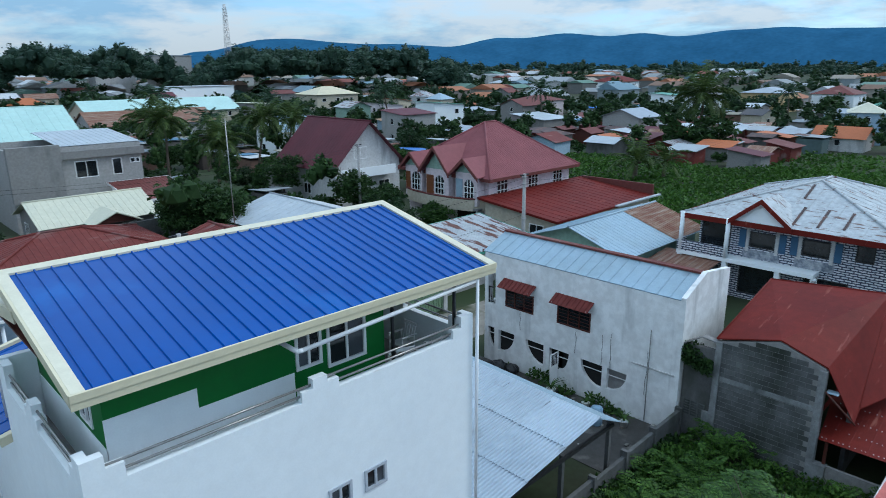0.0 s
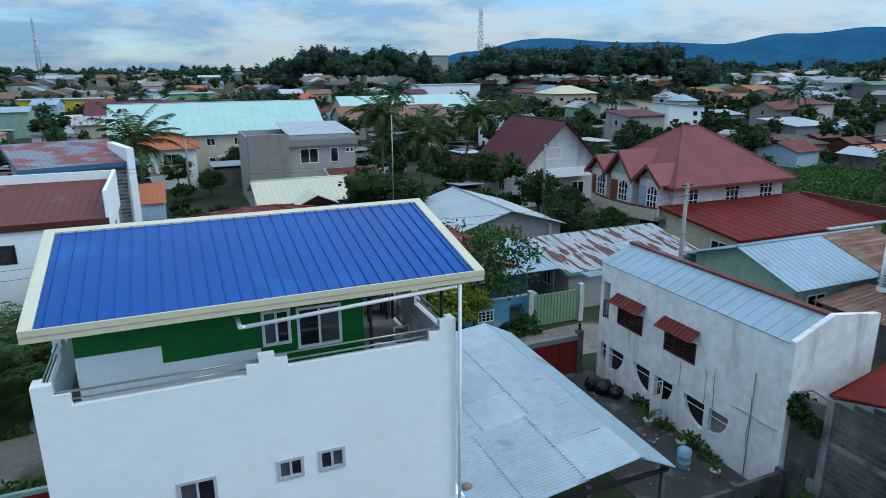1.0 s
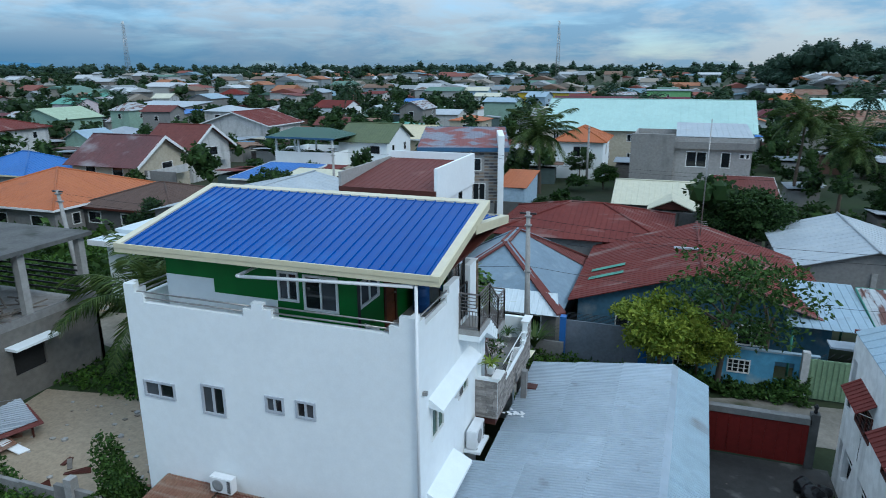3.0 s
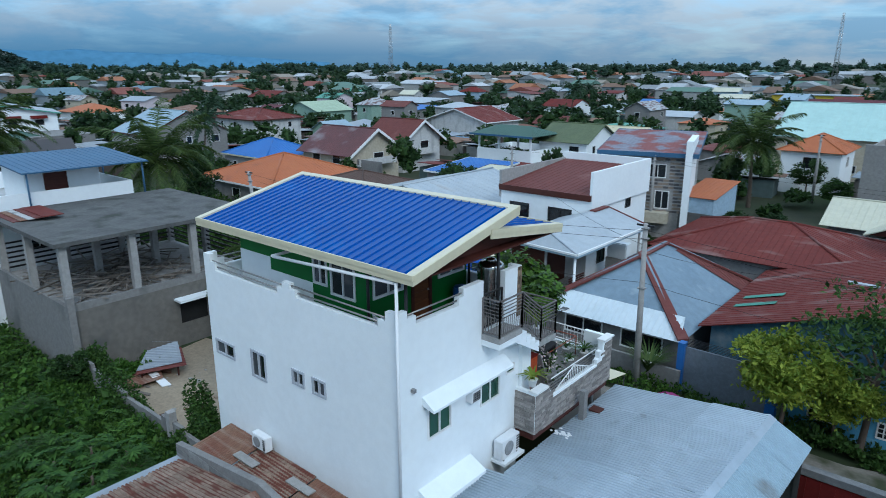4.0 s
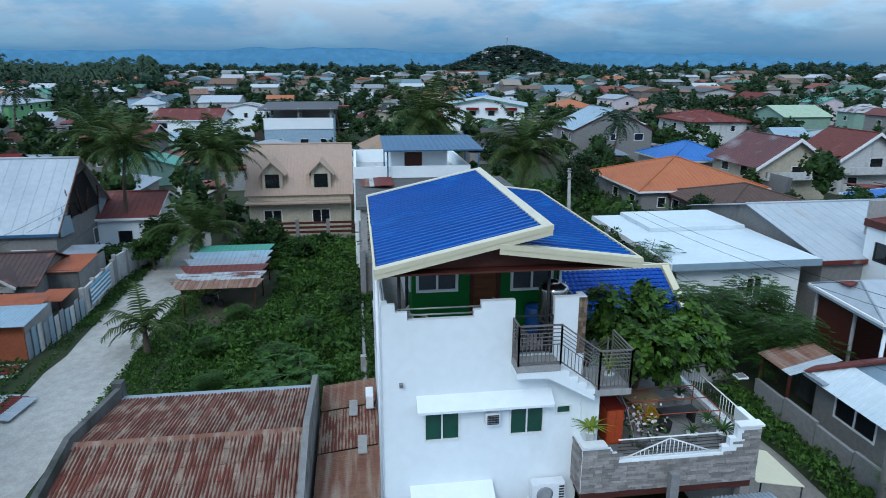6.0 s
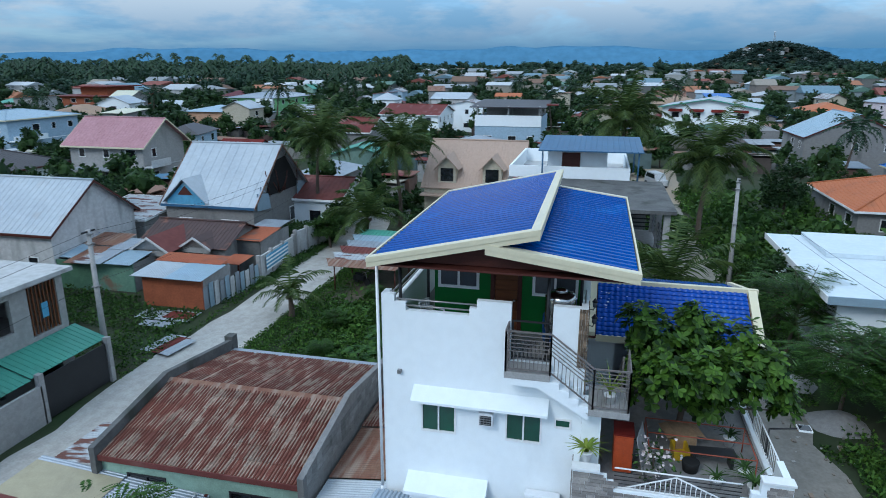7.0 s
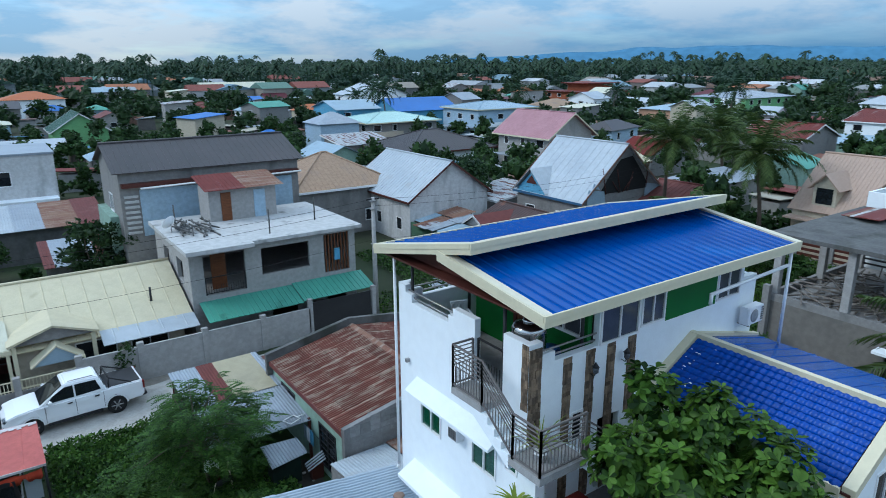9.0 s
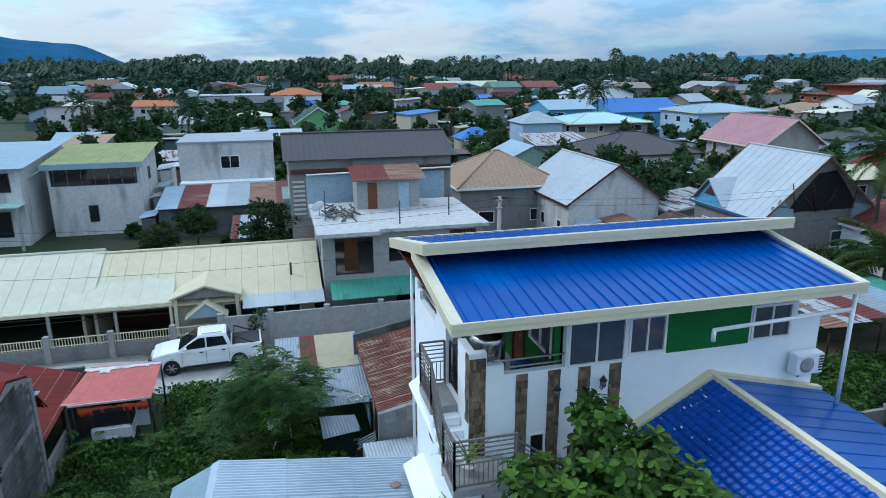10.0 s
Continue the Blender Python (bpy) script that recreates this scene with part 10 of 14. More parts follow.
def build_south():
    """The old two-storey houses and low sheds behind the yellow roofs."""
    # the wide dark pane stands in for shade inside the open upper floor
    ob = house("green_roof_house", "tall old grey-white house with an open upper floor and yellow-green roof", 15.3, 22.8, -55.5, -46.6, 6.4, "shed_n", 0.7, 0.4, WHITE_OLD, mat("yellow_green_sheet", (0.34, 0.36, 0.15), (0.26, 0.29, 0.12), scale=0.8), lod=1,
               wins=[("n", 0, 4.5, 7.0, 1.6), ("n", 0.4, 1.2, 0.8, 1.5), ("w", 0, 4.2, 1.2, 1.2)], frame_mat=BLACK_STEEL)
    part("eave_board", boxes((-4.1, 4.1, 4.84, 4.9, 6.0, 6.5)), GALV_BLUE, ob, "pale blue-green eave board")
    bm = bmesh.new()
    prism(bm, [(4.0, 4.5, 6.0), (4.0, 5.4, 6.0), (8.0, 5.4, 3.4), (8.0, 4.5, 3.4)], (0, 0, 0.12))
    part("stair_roof", bm, AQUA_ROOF, ob)
    for k in range(7):
        part("upper_bar", boxes((-3.4 + k * 1.1, -3.36 + k * 1.1, 4.47, 4.5, 4.5, 6.1)), CONCRETE, ob)
    # large dark panes paint the shade of this open front
    ob = house("white_sheet_house", "old house with a pale sheet roof and dark open front", 24.0, 36, -56.5, -44, 6.6, "shed_n", 0.8, 0.5, WHITE_OLD, GALV_BLUE, lod=1, wins=[("n", 0, 4.6, 10.5, 1.6), ("n", 3.0, 0.8, 4.0, 2.4), ("n", -3.4, 0.8, 3.0, 2.2)], frame_mat=BLACK_STEEL)
    part("porch_roof", boxes((-6.2, 6.2, 6.26, 8.2, 3.6, 3.72)), AQUA_ROOF, ob)
    for x in (-6.0, -2.0, 2.0, 6.0):
        part("porch_post", boxes((x - 0.1, x + 0.1, 7.9, 8.1, 0, 3.6)), CONCRETE_PALE, ob)
    ob = house("white_block_house", "plain white two-storey block house with one dark window", 3.6, 13.5, -68, -58.4, 6.6, "flat", 0, 0.1, WHITE_OLD, GALV, lod=0, wins=[("n", -0.3, 3.8, 2.0, 1.4, 2), ("e", 0, 3.8, 1.2, 1.2)])
    part("lower_wing", boxes((-4.8, 4.9, 4.805, 6.6, 0, 2.6)), WHITE, ob)
    part("vent_block", boxes((-4.2, -1.0, 6.605, 6.66, 1.4, 2.3)), CONCRETE_DARK, ob)
    p = thing("rusty_row", "row of low sheds with rust-red, white and grey roof sheets", "sheds")
    FOOT.append((8, -46.5, None, 6.5, 4))
    for k, (x0, x1, m_) in enumerate(((13.8, 12.0, GALV_BLUE), (12.0, 9.6, RUST_RED), (9.6, 8.0, GALV_WHITE), (8.0, 6.0, GALV), (6.0, 3.6, RUST), (3.6, 1.6, MAROON))):
        bm = bmesh.new()
        roof_plane(bm, [(x0, -43.0, 2.7), (x1, -43.0, 2.7), (x1, -50.0, 3.5 + 0.05 * (k % 2)), (x0, -50.0, 3.5 + 0.05 * (k % 2))], 0.03, 0.2)
        part("roof_sheet", bm, m_, p)
    part("wall", boxes((1.7, 13.6, -43.6, -43.4, 0, 2.7)), CONCRETE_DARK, p)
    part("end_wall", boxes((13.4, 13.6, -49.8, -43.6, 0, 2.8)), CONCRETE, p)
    q = thing("rust_patch_shed", "low shed with red and grey patched roof", "shed")
    FOOT.append((4.2, -34, None, 2.6, 2.8))
    for k, (x0, x1, m_) in enumerate(((7.0, 6.4, MAROON), (6.4, 5.0, GALV), (5.0, 3.9, GALV_WHITE), (3.9, 3.2, RUST_RED), (3.2, 1.8, GALV_BLUE))):
        bm = bmesh.new()
        roof_plane(bm, [(x0, -31.4, 2.6), (x1, -31.4, 2.6), (x1, -36.6, 3.2), (x0, -36.6, 3.2)], 0.03, 0.2)
        part("roof_sheet", bm, m_, q)
    part("wall", boxes((1.9, 6.9, -31.8, -31.6, 0, 2.6)), CONCRETE_DARK, q)
    s = thing("shack_cluster", "jumble of patched white and grey shacks between the houses", "shacks")
    FOOT.append((14.6, -52, None, 1.0, 6))
    sheets(s, ((13.9, 15.2, -58.0, -55.0, 4.6, 4.4, GALV_WHITE), (13.7, 15.0, -54.6, -51.5, 3.4, 3.2, GALV_BLUE), (13.6, 15.1, -51.5, -49.0, 2.9, 2.7, RUST_WHITE), (13.8, 15.2, -46.0, -43.0, 2.2, 2.0, GALV_BLUE)))
    part("wall", boxes((13.8, 15.0, -57.8, -55.2, 0, 4.3)), WHITE_OLD, s)
    part("wall", boxes((13.8, 14.9, -54.4, -49.2, 0, 2.7)), CONCRETE_PALE, s)
    part("wall", boxes((13.9, 15.0, -45.8, -43.2, 0, 1.95)), CONCRETE_DARK, s)


build_south()

# ---- trees and plants ----
def leaves(name, pos, normals, size, material, rng, lw=0.5, droop=0.25, cores=()):
    """Single leaves, each a folded blade, at the given places, over the dense lumps of foliage inside the crown."""
    n = len(pos)
    d = rng.normal(size=(n, 3))
    d += normals * 0.6
    d[:, 2] -= droop
    d /= np.linalg.norm(d, axis=1, keepdims=True)
    r = rng.normal(size=(n, 3))
    side = np.cross(d, r)
    side /= np.linalg.norm(side, axis=1, keepdims=True) + 1e-9
    up = np.cross(side, d)
    ln = size * rng.uniform(0.7, 1.3, (n, 1))
    v = np.empty((n, 4, 3))
    v[:, 0] = pos
    v[:, 1] = pos + d * ln * 0.5 + side * ln * lw * 0.5 + up * ln * 0.08
    v[:, 2] = pos + d * ln
    v[:, 3] = pos + d * ln * 0.5 - side * ln * lw * 0.5 + up * ln * 0.08
    me = bpy.data.meshes.new(name)
    idx = np.arange(n * 4).reshape(n, 4)
    verts, faces = v.reshape(-1, 3).tolist(), idx.tolist()
    ball = bmesh.new()
    bmesh.ops.create_icosphere(ball, subdivisions=1, radius=1.0)
    bv, bf = np.array([q.co[:] for q in ball.verts]), [[q.index for q in f.verts] for f in ball.faces]
    ball.free()
    for c, r, h in cores:
        b = len(verts)
        verts += (np.asarray(c) + bv * np.array([r, r, h]) * rng.uniform(0.65, 1.15, (len(bv), 1))).tolist()
        faces += [[b + i for i in f] for f in bf]
    me.from_pydata(verts, [], faces)
    me.materials.append(material)
    return me


def crown_points(rng, centres, radii, per):
    pos, nor = [], []
    for c, r in zip(centres, radii):
        v = rng.normal(size=(per, 3))
        v /= np.linalg.norm(v, axis=1, keepdims=True)
        v[:, 2] = np.abs(v[:, 2]) * 0.9 - 0.25
        p = np.asarray(c) + v * (r * rng.uniform(0.45, 1.05, (per, 1)))
        pos.append(p)
        nor.append(v)
    return np.concatenate(pos), np.concatenate(nor)


def tree_meshes(h, r, clumps, per, leaf, material, seed, base=0.35, trunk=0.16, flat=0.8, lw=0.5, bare=0.0, limbs=9, core=0.46):
    """Trunk with limbs, and a crown of leaf clumps with gaps and an uneven outline."""
    rng = np.random.default_rng(seed)
    cz = h * (base + 1) / 2
    rz = h * (1 - base) / 2 * 1.05
    cs, rs = [], []
    while len(cs) < clumps:
        v = rng.normal(size=3)
        v /= np.linalg.norm(v)
        lob = 1 + 0.22 * math.sin(3 * math.atan2(v[1], v[0]) + seed) + 0.15 * math.sin(5 * math.atan2(v[1], v[0]) + seed * 2)
        k = rng.uniform(0.35, 1.0) ** 0.6
        cs.append((v[0] * r * k * lob * 0.85, v[1] * r * k * lob * 0.85, cz + v[2] * rz * k * 0.85))
        rs.append(r * rng.uniform(0.20, 0.36))
    bm = bmesh.new()
    top = Vector((rng.uniform(-0.1, 0.1) * r, rng.uniform(-0.1, 0.1) * r, h * (base + 0.18)))
    rod(bm, (0, 0, -0.1), top, trunk, 8, trunk * 0.7, cap=False)
    for i in range(min(limbs, clumps)):
        c = Vector(cs[i])
        m = top.lerp(c, 0.5) + Vector(rng.uniform(-0.1, 0.1, 3).tolist()) * r
        rod(bm, top - Vector((0, 0, rng.uniform(0, 0.25) * h * base)), m, trunk * 0.45, 6, trunk * 0.28, cap=False)
        rod(bm, m, c, trunk * 0.28, 5, trunk * 0.1, cap=False)
    tm = link_mesh("trunk", bm, BARK)
    p, nrm = crown_points(rng, cs, rs, per)
    return tm, leaves("crown", p, nrm, leaf, material, rng, lw, cores=[(c, r_ * core, r_ * core * 0.8) for c, r_ in zip(cs, rs)] if core else ())


def pinnate(name, roots, heads, ln, pairs, material, rng, width=0.30):
    """Feathery leaves: from each root a rib arches outwards with two rows of narrow leaflets; all in one mesh."""
    n = len(roots)
    ln = ln * rng.uniform(0.7, 1.2, (n, 1))
    heads = heads / (np.linalg.norm(heads, axis=1, keepdims=True) + 1e-9)
    side = np.cross(heads, np.array([0.0, 0.0, 1.0]))
    side /= np.linalg.norm(side, axis=1, keepdims=True) + 1e-9
    out = []
    for i in range(pairs):
        f = (i + 0.6) / pairs
        c = roots + heads * ln * f
        c[:, 2] -= (ln[:, 0] * 0.38) * f * f
        wide = ln * width * (1 - 0.75 * abs(f - 0.4))
        half = heads * ln * 0.42 / pairs
        for sg in (-1, 1):
            tip = c + side * sg * wide + heads * ln * 0.06
            tip[:, 2] -= wide[:, 0] * rng.uniform(0.05, 0.35, n)
            mid = (c + tip) / 2
            out.append(np.stack([c, mid + half, tip, mid - half], 1))
    v = np.concatenate(out).reshape(-1, 3)
    me = bpy.data.meshes.new(name)
    me.from_pydata(v.tolist(), [], np.arange(len(v)).reshape(-1, 4).tolist())
    me.materials.append(material)
    return me


def feather_meshes(h, r, seed, tiers=7):
    """Tree with flat layers of feathery leaves on spreading limbs."""
    rng = np.random.default_rng(seed)
    bm = bmesh.new()
    top = Vector((0.1 * r, -0.05 * r, h * 0.62))
    rod(bm, (0, 0, -0.1), top, 0.09, 8, 0.06, cap=False)
    roots, heads = [], []
    for k in range(tiers):
        f = k / (tiers - 1)
        z = h * (0.42 + 0.56 * f)
        reach = r * (1.0 - 0.62 * f ** 1.4)
        for i in range(6 if f < 0.7 else 4):
            a = k * 1.9 + i * 1.05 + rng.uniform(-0.3, 0.3)
            L = reach * rng.uniform(0.55, 1.05)
            base = Vector((0, 0, 0)).lerp(top, min(1, z / top.z * 0.8))
            end = Vector((math.cos(a) * L, math.sin(a) * L, z + rng.uniform(-0.15, 0.15)))
            mid = base.lerp(end, 0.55) + Vector((0, 0, 0.12 * h * (1 - f)))
            rod(bm, base, mid, 0.035, 5, 0.022, cap=False)
            rod(bm, mid, end, 0.022, 5, 0.008, cap=False)
            for j in range(26):
                q = mid.lerp(end, rng.uniform(-0.2, 1.0))
                b = a + rng.normal() * 1.0
                roots.append((q.x + rng.normal() * 0.12 * r, q.y + rng.normal() * 0.12 * r, q.z + rng.uniform(-0.12, 0.10)))
                heads.append((math.cos(b), math.sin(b), rng.uniform(-0.15, 0.3)))
    return link_mesh("trunk", bm, BARK), pinnate("crown", np.array(roots), np.array(heads), 0.24 * r, 9, leafy("feathery_leaves", (0.016, 0.055, 0.010), (0.105, 0.215, 0.036), vary=0.8, patch=1.2), rng, 0.26)


def almond_meshes(seed=3):
    """Almond tree: lobes at several heights, set with whorls of broad blunt leaves."""
    rng = np.random.default_rng(seed)
    lobes = ((0.45, -1.35, 3.55, 0.62), (0.05, 0.1, 3.75, 0.40), (0.1, 0.1, 3.2, 0.5), (2.1, -0.7, 2.75, 0.62), (1.5, 0.35, 2.7, 0.75), (0.3, -0.7, 2.85, 0.9), (-0.4, 0.6, 2.75, 0.85), (0.0, 1.6, 2.9, 0.75),
             (0.2, 2.2, 2.5, 0.65), (0.4, 2.7, 1.3, 0.38), (0.3, 2.5, 1.9, 0.4), (-0.7, -0.8, 2.4, 0.7), (1.3, -1.0, 2.35, 0.75), (1.0, 1.3, 2.3, 0.75), (0.4, 0.2, 2.0, 0.85), (0.9, 0.6, 1.5, 0.5), (-0.5, 1.4, 2.0, 0.6))
    bm = bmesh.new()
    top = Vector((0.1, 0.1, 1.2))
    rod(bm, (0, 0, -0.05), top, 0.10, 8, 0.08, cap=False)
    verts, faces = [], []
    ball = bmesh.new()
    bmesh.ops.create_icosphere(ball, subdivisions=1, radius=1.0)
    bv, bf = np.array([q.co[:] for q in ball.verts]), [[q.index for q in f.verts] for f in ball.faces]
    ball.free()
    for x, y, z, r in lobes:
        c = np.array((x, y, z))
        m = top.lerp(Vector(c.tolist()), 0.5) + Vector((0, 0, -0.15))
        rod(bm, top - Vector((0, 0, rng.uniform(0, 0.4))), m, 0.05, 6, 0.035, cap=False)
        rod(bm, m, c.tolist(), 0.035, 5, 0.015, cap=False)
        b = len(verts)
        verts += (c + bv * r * 0.42 * rng.uniform(0.6, 1.2, (len(bv), 1))).tolist()
        faces += [[b + i for i in f] for f in bf]
        for k in range(int(105 * r * r) + 14):
            v = rng.normal(size=3)
            v /= np.linalg.norm(v)
            v[2] = max(v[2], -0.75)
            p = c + v * r * rng.uniform(0.6, 1.12)
            ax = v + np.array((0, 0, 0.9))
            ax /= np.linalg.norm(ax)
            e1 = np.cross(ax, (0.3, 0.8, 0.1))
            e1 /= np.linalg.norm(e1)
            e2 = np.cross(ax, e1)
            a0 = rng.uniform(0, 6.28)
            n = rng.integers(7, 11)
            for i in range(n):
                a = a0 + 6.283 * i / n + rng.uniform(-0.2, 0.2)
                d = e1 * math.cos(a) + e2 * math.sin(a) + ax * rng.uniform(-0.15, 0.75)
                d /= np.linalg.norm(d)
                s = np.cross(d, ax)
                s /= np.linalg.norm(s) + 1e-9
                u = np.cross(s, d)
                L = rng.uniform(0.15, 0.28)
                w = L * rng.uniform(0.24, 0.32)
                b = len(verts)
                verts += [p.tolist(), (p + d * L * 0.62 + s * w - u * 0.012).tolist(), (p + d * L * 0.92 + s * w * 0.6 - u * 0.03).tolist(), (p + d * L - u * 0.04).tolist(), (p + d * L * 0.92 - s * w * 0.6 - u * 0.03).tolist(), (p + d * L * 0.62 - s * w - u * 0.012).tolist()]
                faces += [[b, b + 1, b + 2, b + 3], [b, b + 3, b + 4, b + 5]]
    me = bpy.data.meshes.new("crown")
    me.from_pydata(verts, [], faces)
    me.materials.append(LEAF_GLOSSY)
    return link_mesh("trunk", bm, BARK), me


TREES = {}


def tree(kind, x, y, scale=1.0, yaw=0.0, label="leafy green tree with a spreading crown", group="", z=0.0, name="tree", category="tree"):
    tm, cm = TREES[kind]
    ob = thing(name, label, category, x, y, z, yaw, group)
    ob.scale = (scale, scale, scale)
    part("trunk", tm, None, ob)
    part("crown", cm, None, ob)
    return ob


def palm_meshes(h, seed, fronds=26, ln=3.2, leaflets=16, lean=0.12, trunk=0.15, lift=0.0, leaf=None):
    """Coconut palm: a leaning ringed trunk, upright young fronds in the middle and older ones arching down round them, each a rib hung with leaflets."""
    rng = random.Random(seed)
    bm = bmesh.new()
    pts = [Vector((lean * h * (i / 8) ** 1.6, 0.02 * h * math.sin(i * 0.7), h * i / 8)) for i in range(9)]
    for i, (p, q) in enumerate(zip(pts, pts[1:])):
        rod(bm, p, q, trunk * (1.4 - 0.08 * i), 8, trunk * (1.22 - 0.08 * i), cap=False)
    top = pts[-1]
    for k in range(6):
        a = k * 1.05 + rng.uniform(0, 0.4)
        bmesh.ops.create_icosphere(bm, subdivisions=1, radius=trunk * 0.75, matrix=Matrix.Translation(top + Vector((math.cos(a) * trunk * 1.5, math.sin(a) * trunk * 1.5, -trunk * 1.3))))
    tm = link_mesh("trunk", bm, BARK)
    verts, faces = [], []
    for k in range(fronds):
        u = (k + 0.5) / fronds
        a = 2.39996 * k + rng.uniform(-0.25, 0.25)
        el = radians(82 - (118 - 40 * lift) * u + rng.uniform(-9, 9))
        bend = radians(rng.uniform(62, 92) * (0.75 + 0.35 * math.sin(math.pi * u)))
        L = ln * rng.uniform(0.85, 1.1) * (0.82 + 0.25 * math.sin(math.pi * min(1, u + 0.2)))
        d = Vector((math.cos(a), math.sin(a), 0))
        s = Vector((-d.y, d.x, 0))
        twist = rng.uniform(-0.35, 0.35)
        p = last = top + d * trunk * 0.6
        for i in range(1, leaflets + 1):
            t = i / leaflets
            e = el - bend * t ** 1.25
            ax = (d * math.cos(e) + Vector((0, 0, math.sin(e))) + s * twist * t * 0.5).normalized()
            p = last + ax * (L / leaflets)
            w = L * 0.25 * min(1.0, 0.35 + t * 2.2) * (1.05 - 0.62 * t ** 3)
            up = s.cross(ax)
            for sg in (-1, 1):
                if t < 0.1:
                    continue
                dr = (s * sg * 0.78 + ax * 0.55 - up * 0.12 + Vector((0, 0, -0.38 - rng.uniform(0, 0.42)))).normalized()
                b = len(verts)
                wd = ax * (L / leaflets * 0.36)
                m = p + dr * w * 0.55 + Vector((0, 0, 0.02 * L))
                verts += [tuple(p - wd), tuple(p + wd), tuple(m + wd * 0.9), tuple(p + dr * w * rng.uniform(0.85, 1.08)), tuple(m - wd * 0.7)]
                faces.append((b, b + 1, b + 2, b + 3, b + 4))
            b = len(verts)
            q = s * (0.055 * (1 - t) + 0.014)
            verts += [tuple(last - q), tuple(last + q), tuple(p + q), tuple(p - q)]
            faces.append((b, b + 1, b + 2, b + 3))
            last = p
    me = bpy.data.meshes.new("crown")
    me.from_pydata(verts, [], faces)
    me.materials.append(leaf or PALM_LEAF)
    return tm, me


def make_tree_kinds():
    T = TREES
    T["almond"] = almond_meshes()
    T["mango"] = tree_meshes(6.6, 4.4, 120, 130, 0.36, LEAF_DARK, 5, base=0.22, trunk=0.25)
    T["lime"] = tree_meshes(4.6, 2.1, 60, 100, 0.22, LEAF_LIGHT, 7, base=0.3, trunk=0.10)
    T["thin"] = tree_meshes(5.6, 2.6, 40, 34, 0.24, LEAF, 9, base=0.35, trunk=0.12, core=0)
    T["feather"] = feather_meshes(3.9, 2.7, 12)
    for i in range(5):
        T["mid%d" % i] = tree_meshes((6, 7.5, 5.2, 8.5, 6.8)[i], (2.8, 3.2, 2.6, 3.4, 3.6)[i], 48, 58, 0.42, (LEAF_DARK, FAR_LEAF, LEAF, LEAF_DARK, FAR_LEAF)[i], 20 + i, base=0.22, trunk=0.18)
    for i in range(4):
        T["far%d" % i] = tree_meshes((7, 9, 6, 8)[i], (3.4, 4.0, 3.0, 4.4)[i], 26, 16, 1.15, (FAR_LEAF, LEAF_DARK, FAR_LEAF, LEAF_DARK)[i], 40 + i, base=0.15, trunk=0.2, limbs=4)
    for i in range(3):
        T["palm%d" % i] = palm_meshes((7.5, 9.0, 6.0)[i], 60 + i, fronds=34, ln=(4.3, 4.1, 4.6)[i], leaflets=44, lean=(0.10, 0.14, 0.05)[i], lift=0.1)
    T["low_palm"] = palm_meshes(2.7, 72, fronds=19, ln=3.5, leaflets=40, lean=0.06, trunk=0.16, lift=0.9)
    T["young_palm"] = palm_meshes(1.2, 70, fronds=14, ln=2.0, leaflets=18, lean=0.02, trunk=0.12, lift=0.8)
    T["palm_far"] = palm_meshes(8.6, 71, fronds=22, ln=3.9, leaflets=8, lean=0.1, leaf=HAZY_PALM)


make_tree_kinds()


def weeds(name, label, area, n, size, material, seed, hump=0.8, z=0.0, lw=0.6, mask=None):
    """A rank cover of leaves over an uneven patch, one mesh."""
    rng = np.random.default_rng(seed)
    x0, x1, y0, y1 = area
    p = np.empty((n, 3))
    p[:, 0], p[:, 1] = rng.uniform(x0, x1, n), rng.uniform(y0, y1, n)
    for q in p:
        f = noise.noise((q[0] * 0.35 + seed, q[1] * 0.35, 0.3)) * 0.6 + noise.noise((q[0] * 1.1, q[1] * 1.1 + seed, 4.1)) * 0.4
        q[2] = z + max(0.03, hump * (0.5 + f)) * rng.uniform(0.35, 1.0)
    if mask:
        p = p[[bool(mask(a, b)) for a, b in p[:, :2]]]
    nn = np.zeros_like(p)
    nn[:, 2] = 0.7
    me = leaves(name, p, nn, size, material, rng, lw)
    return tagged(new(name, me), label, "plants", kind="stuff")


def in_field(x, y):
    return 46 < x < 84 and -20 < y < 52 and x > 46 + 0.25 * abs(y - 15) - 6 or 40 < x < 112 and -50 < y < 24

# ---- plants in their places ----
tree("almond", -3.0, 6.9, 1.0, 0, "dense glossy-leaved almond tree growing from the terrace", z=3.9)
tree("mango", 11.4, 40.2, 0.82, 10, "large dense dark green mango tree")
tree("lime", 5.5, 14.3, 1.02, 0, "small tree with yellow-green leaves by the lane")
tree("lime", 7.3, 15.0, 0.75, 80, "small tree with yellow-green leaves by the lane")
tree("thin", 8.2, 15.2, 1.2, 30, "thin-leaved tree with bare twigs by the lane")
tree("thin", 10.2, 15.8, 1.1, 130, "thin-leaved tree with bare twigs by the lane")
tree("feather", 4.1, -7.3, 1.0, 0, "spreading feathery tree by the patched shed")
tree("feather", -19.3, 14.4, 1.2, 60, "feathery small-leaved tree by the lane")
tree("feather", -12.8, 14.9, 1.05, 150, "feathery small-leaved tree by the lane")
tree("feather", -10.4, 17.6, 0.92, 20, "feathery small-leaved tree by the carport")
tree("feather", -13.4, 17.7, 1.1, 95, "feathery small-leaved tree by the carport")
tree("young_palm", 66.0, 31.0, 2.4, 0, "banana clump with broad drooping leaves at the field's edge", name="banana_plant", category="banana plant")
tree("young_palm", 70.0, 29.0, 1.9, 50, "banana clump with broad drooping leaves at the field's edge", name="banana_plant", category="banana plant")
PALM_WORDS = "coconut palm with drooping green fronds"
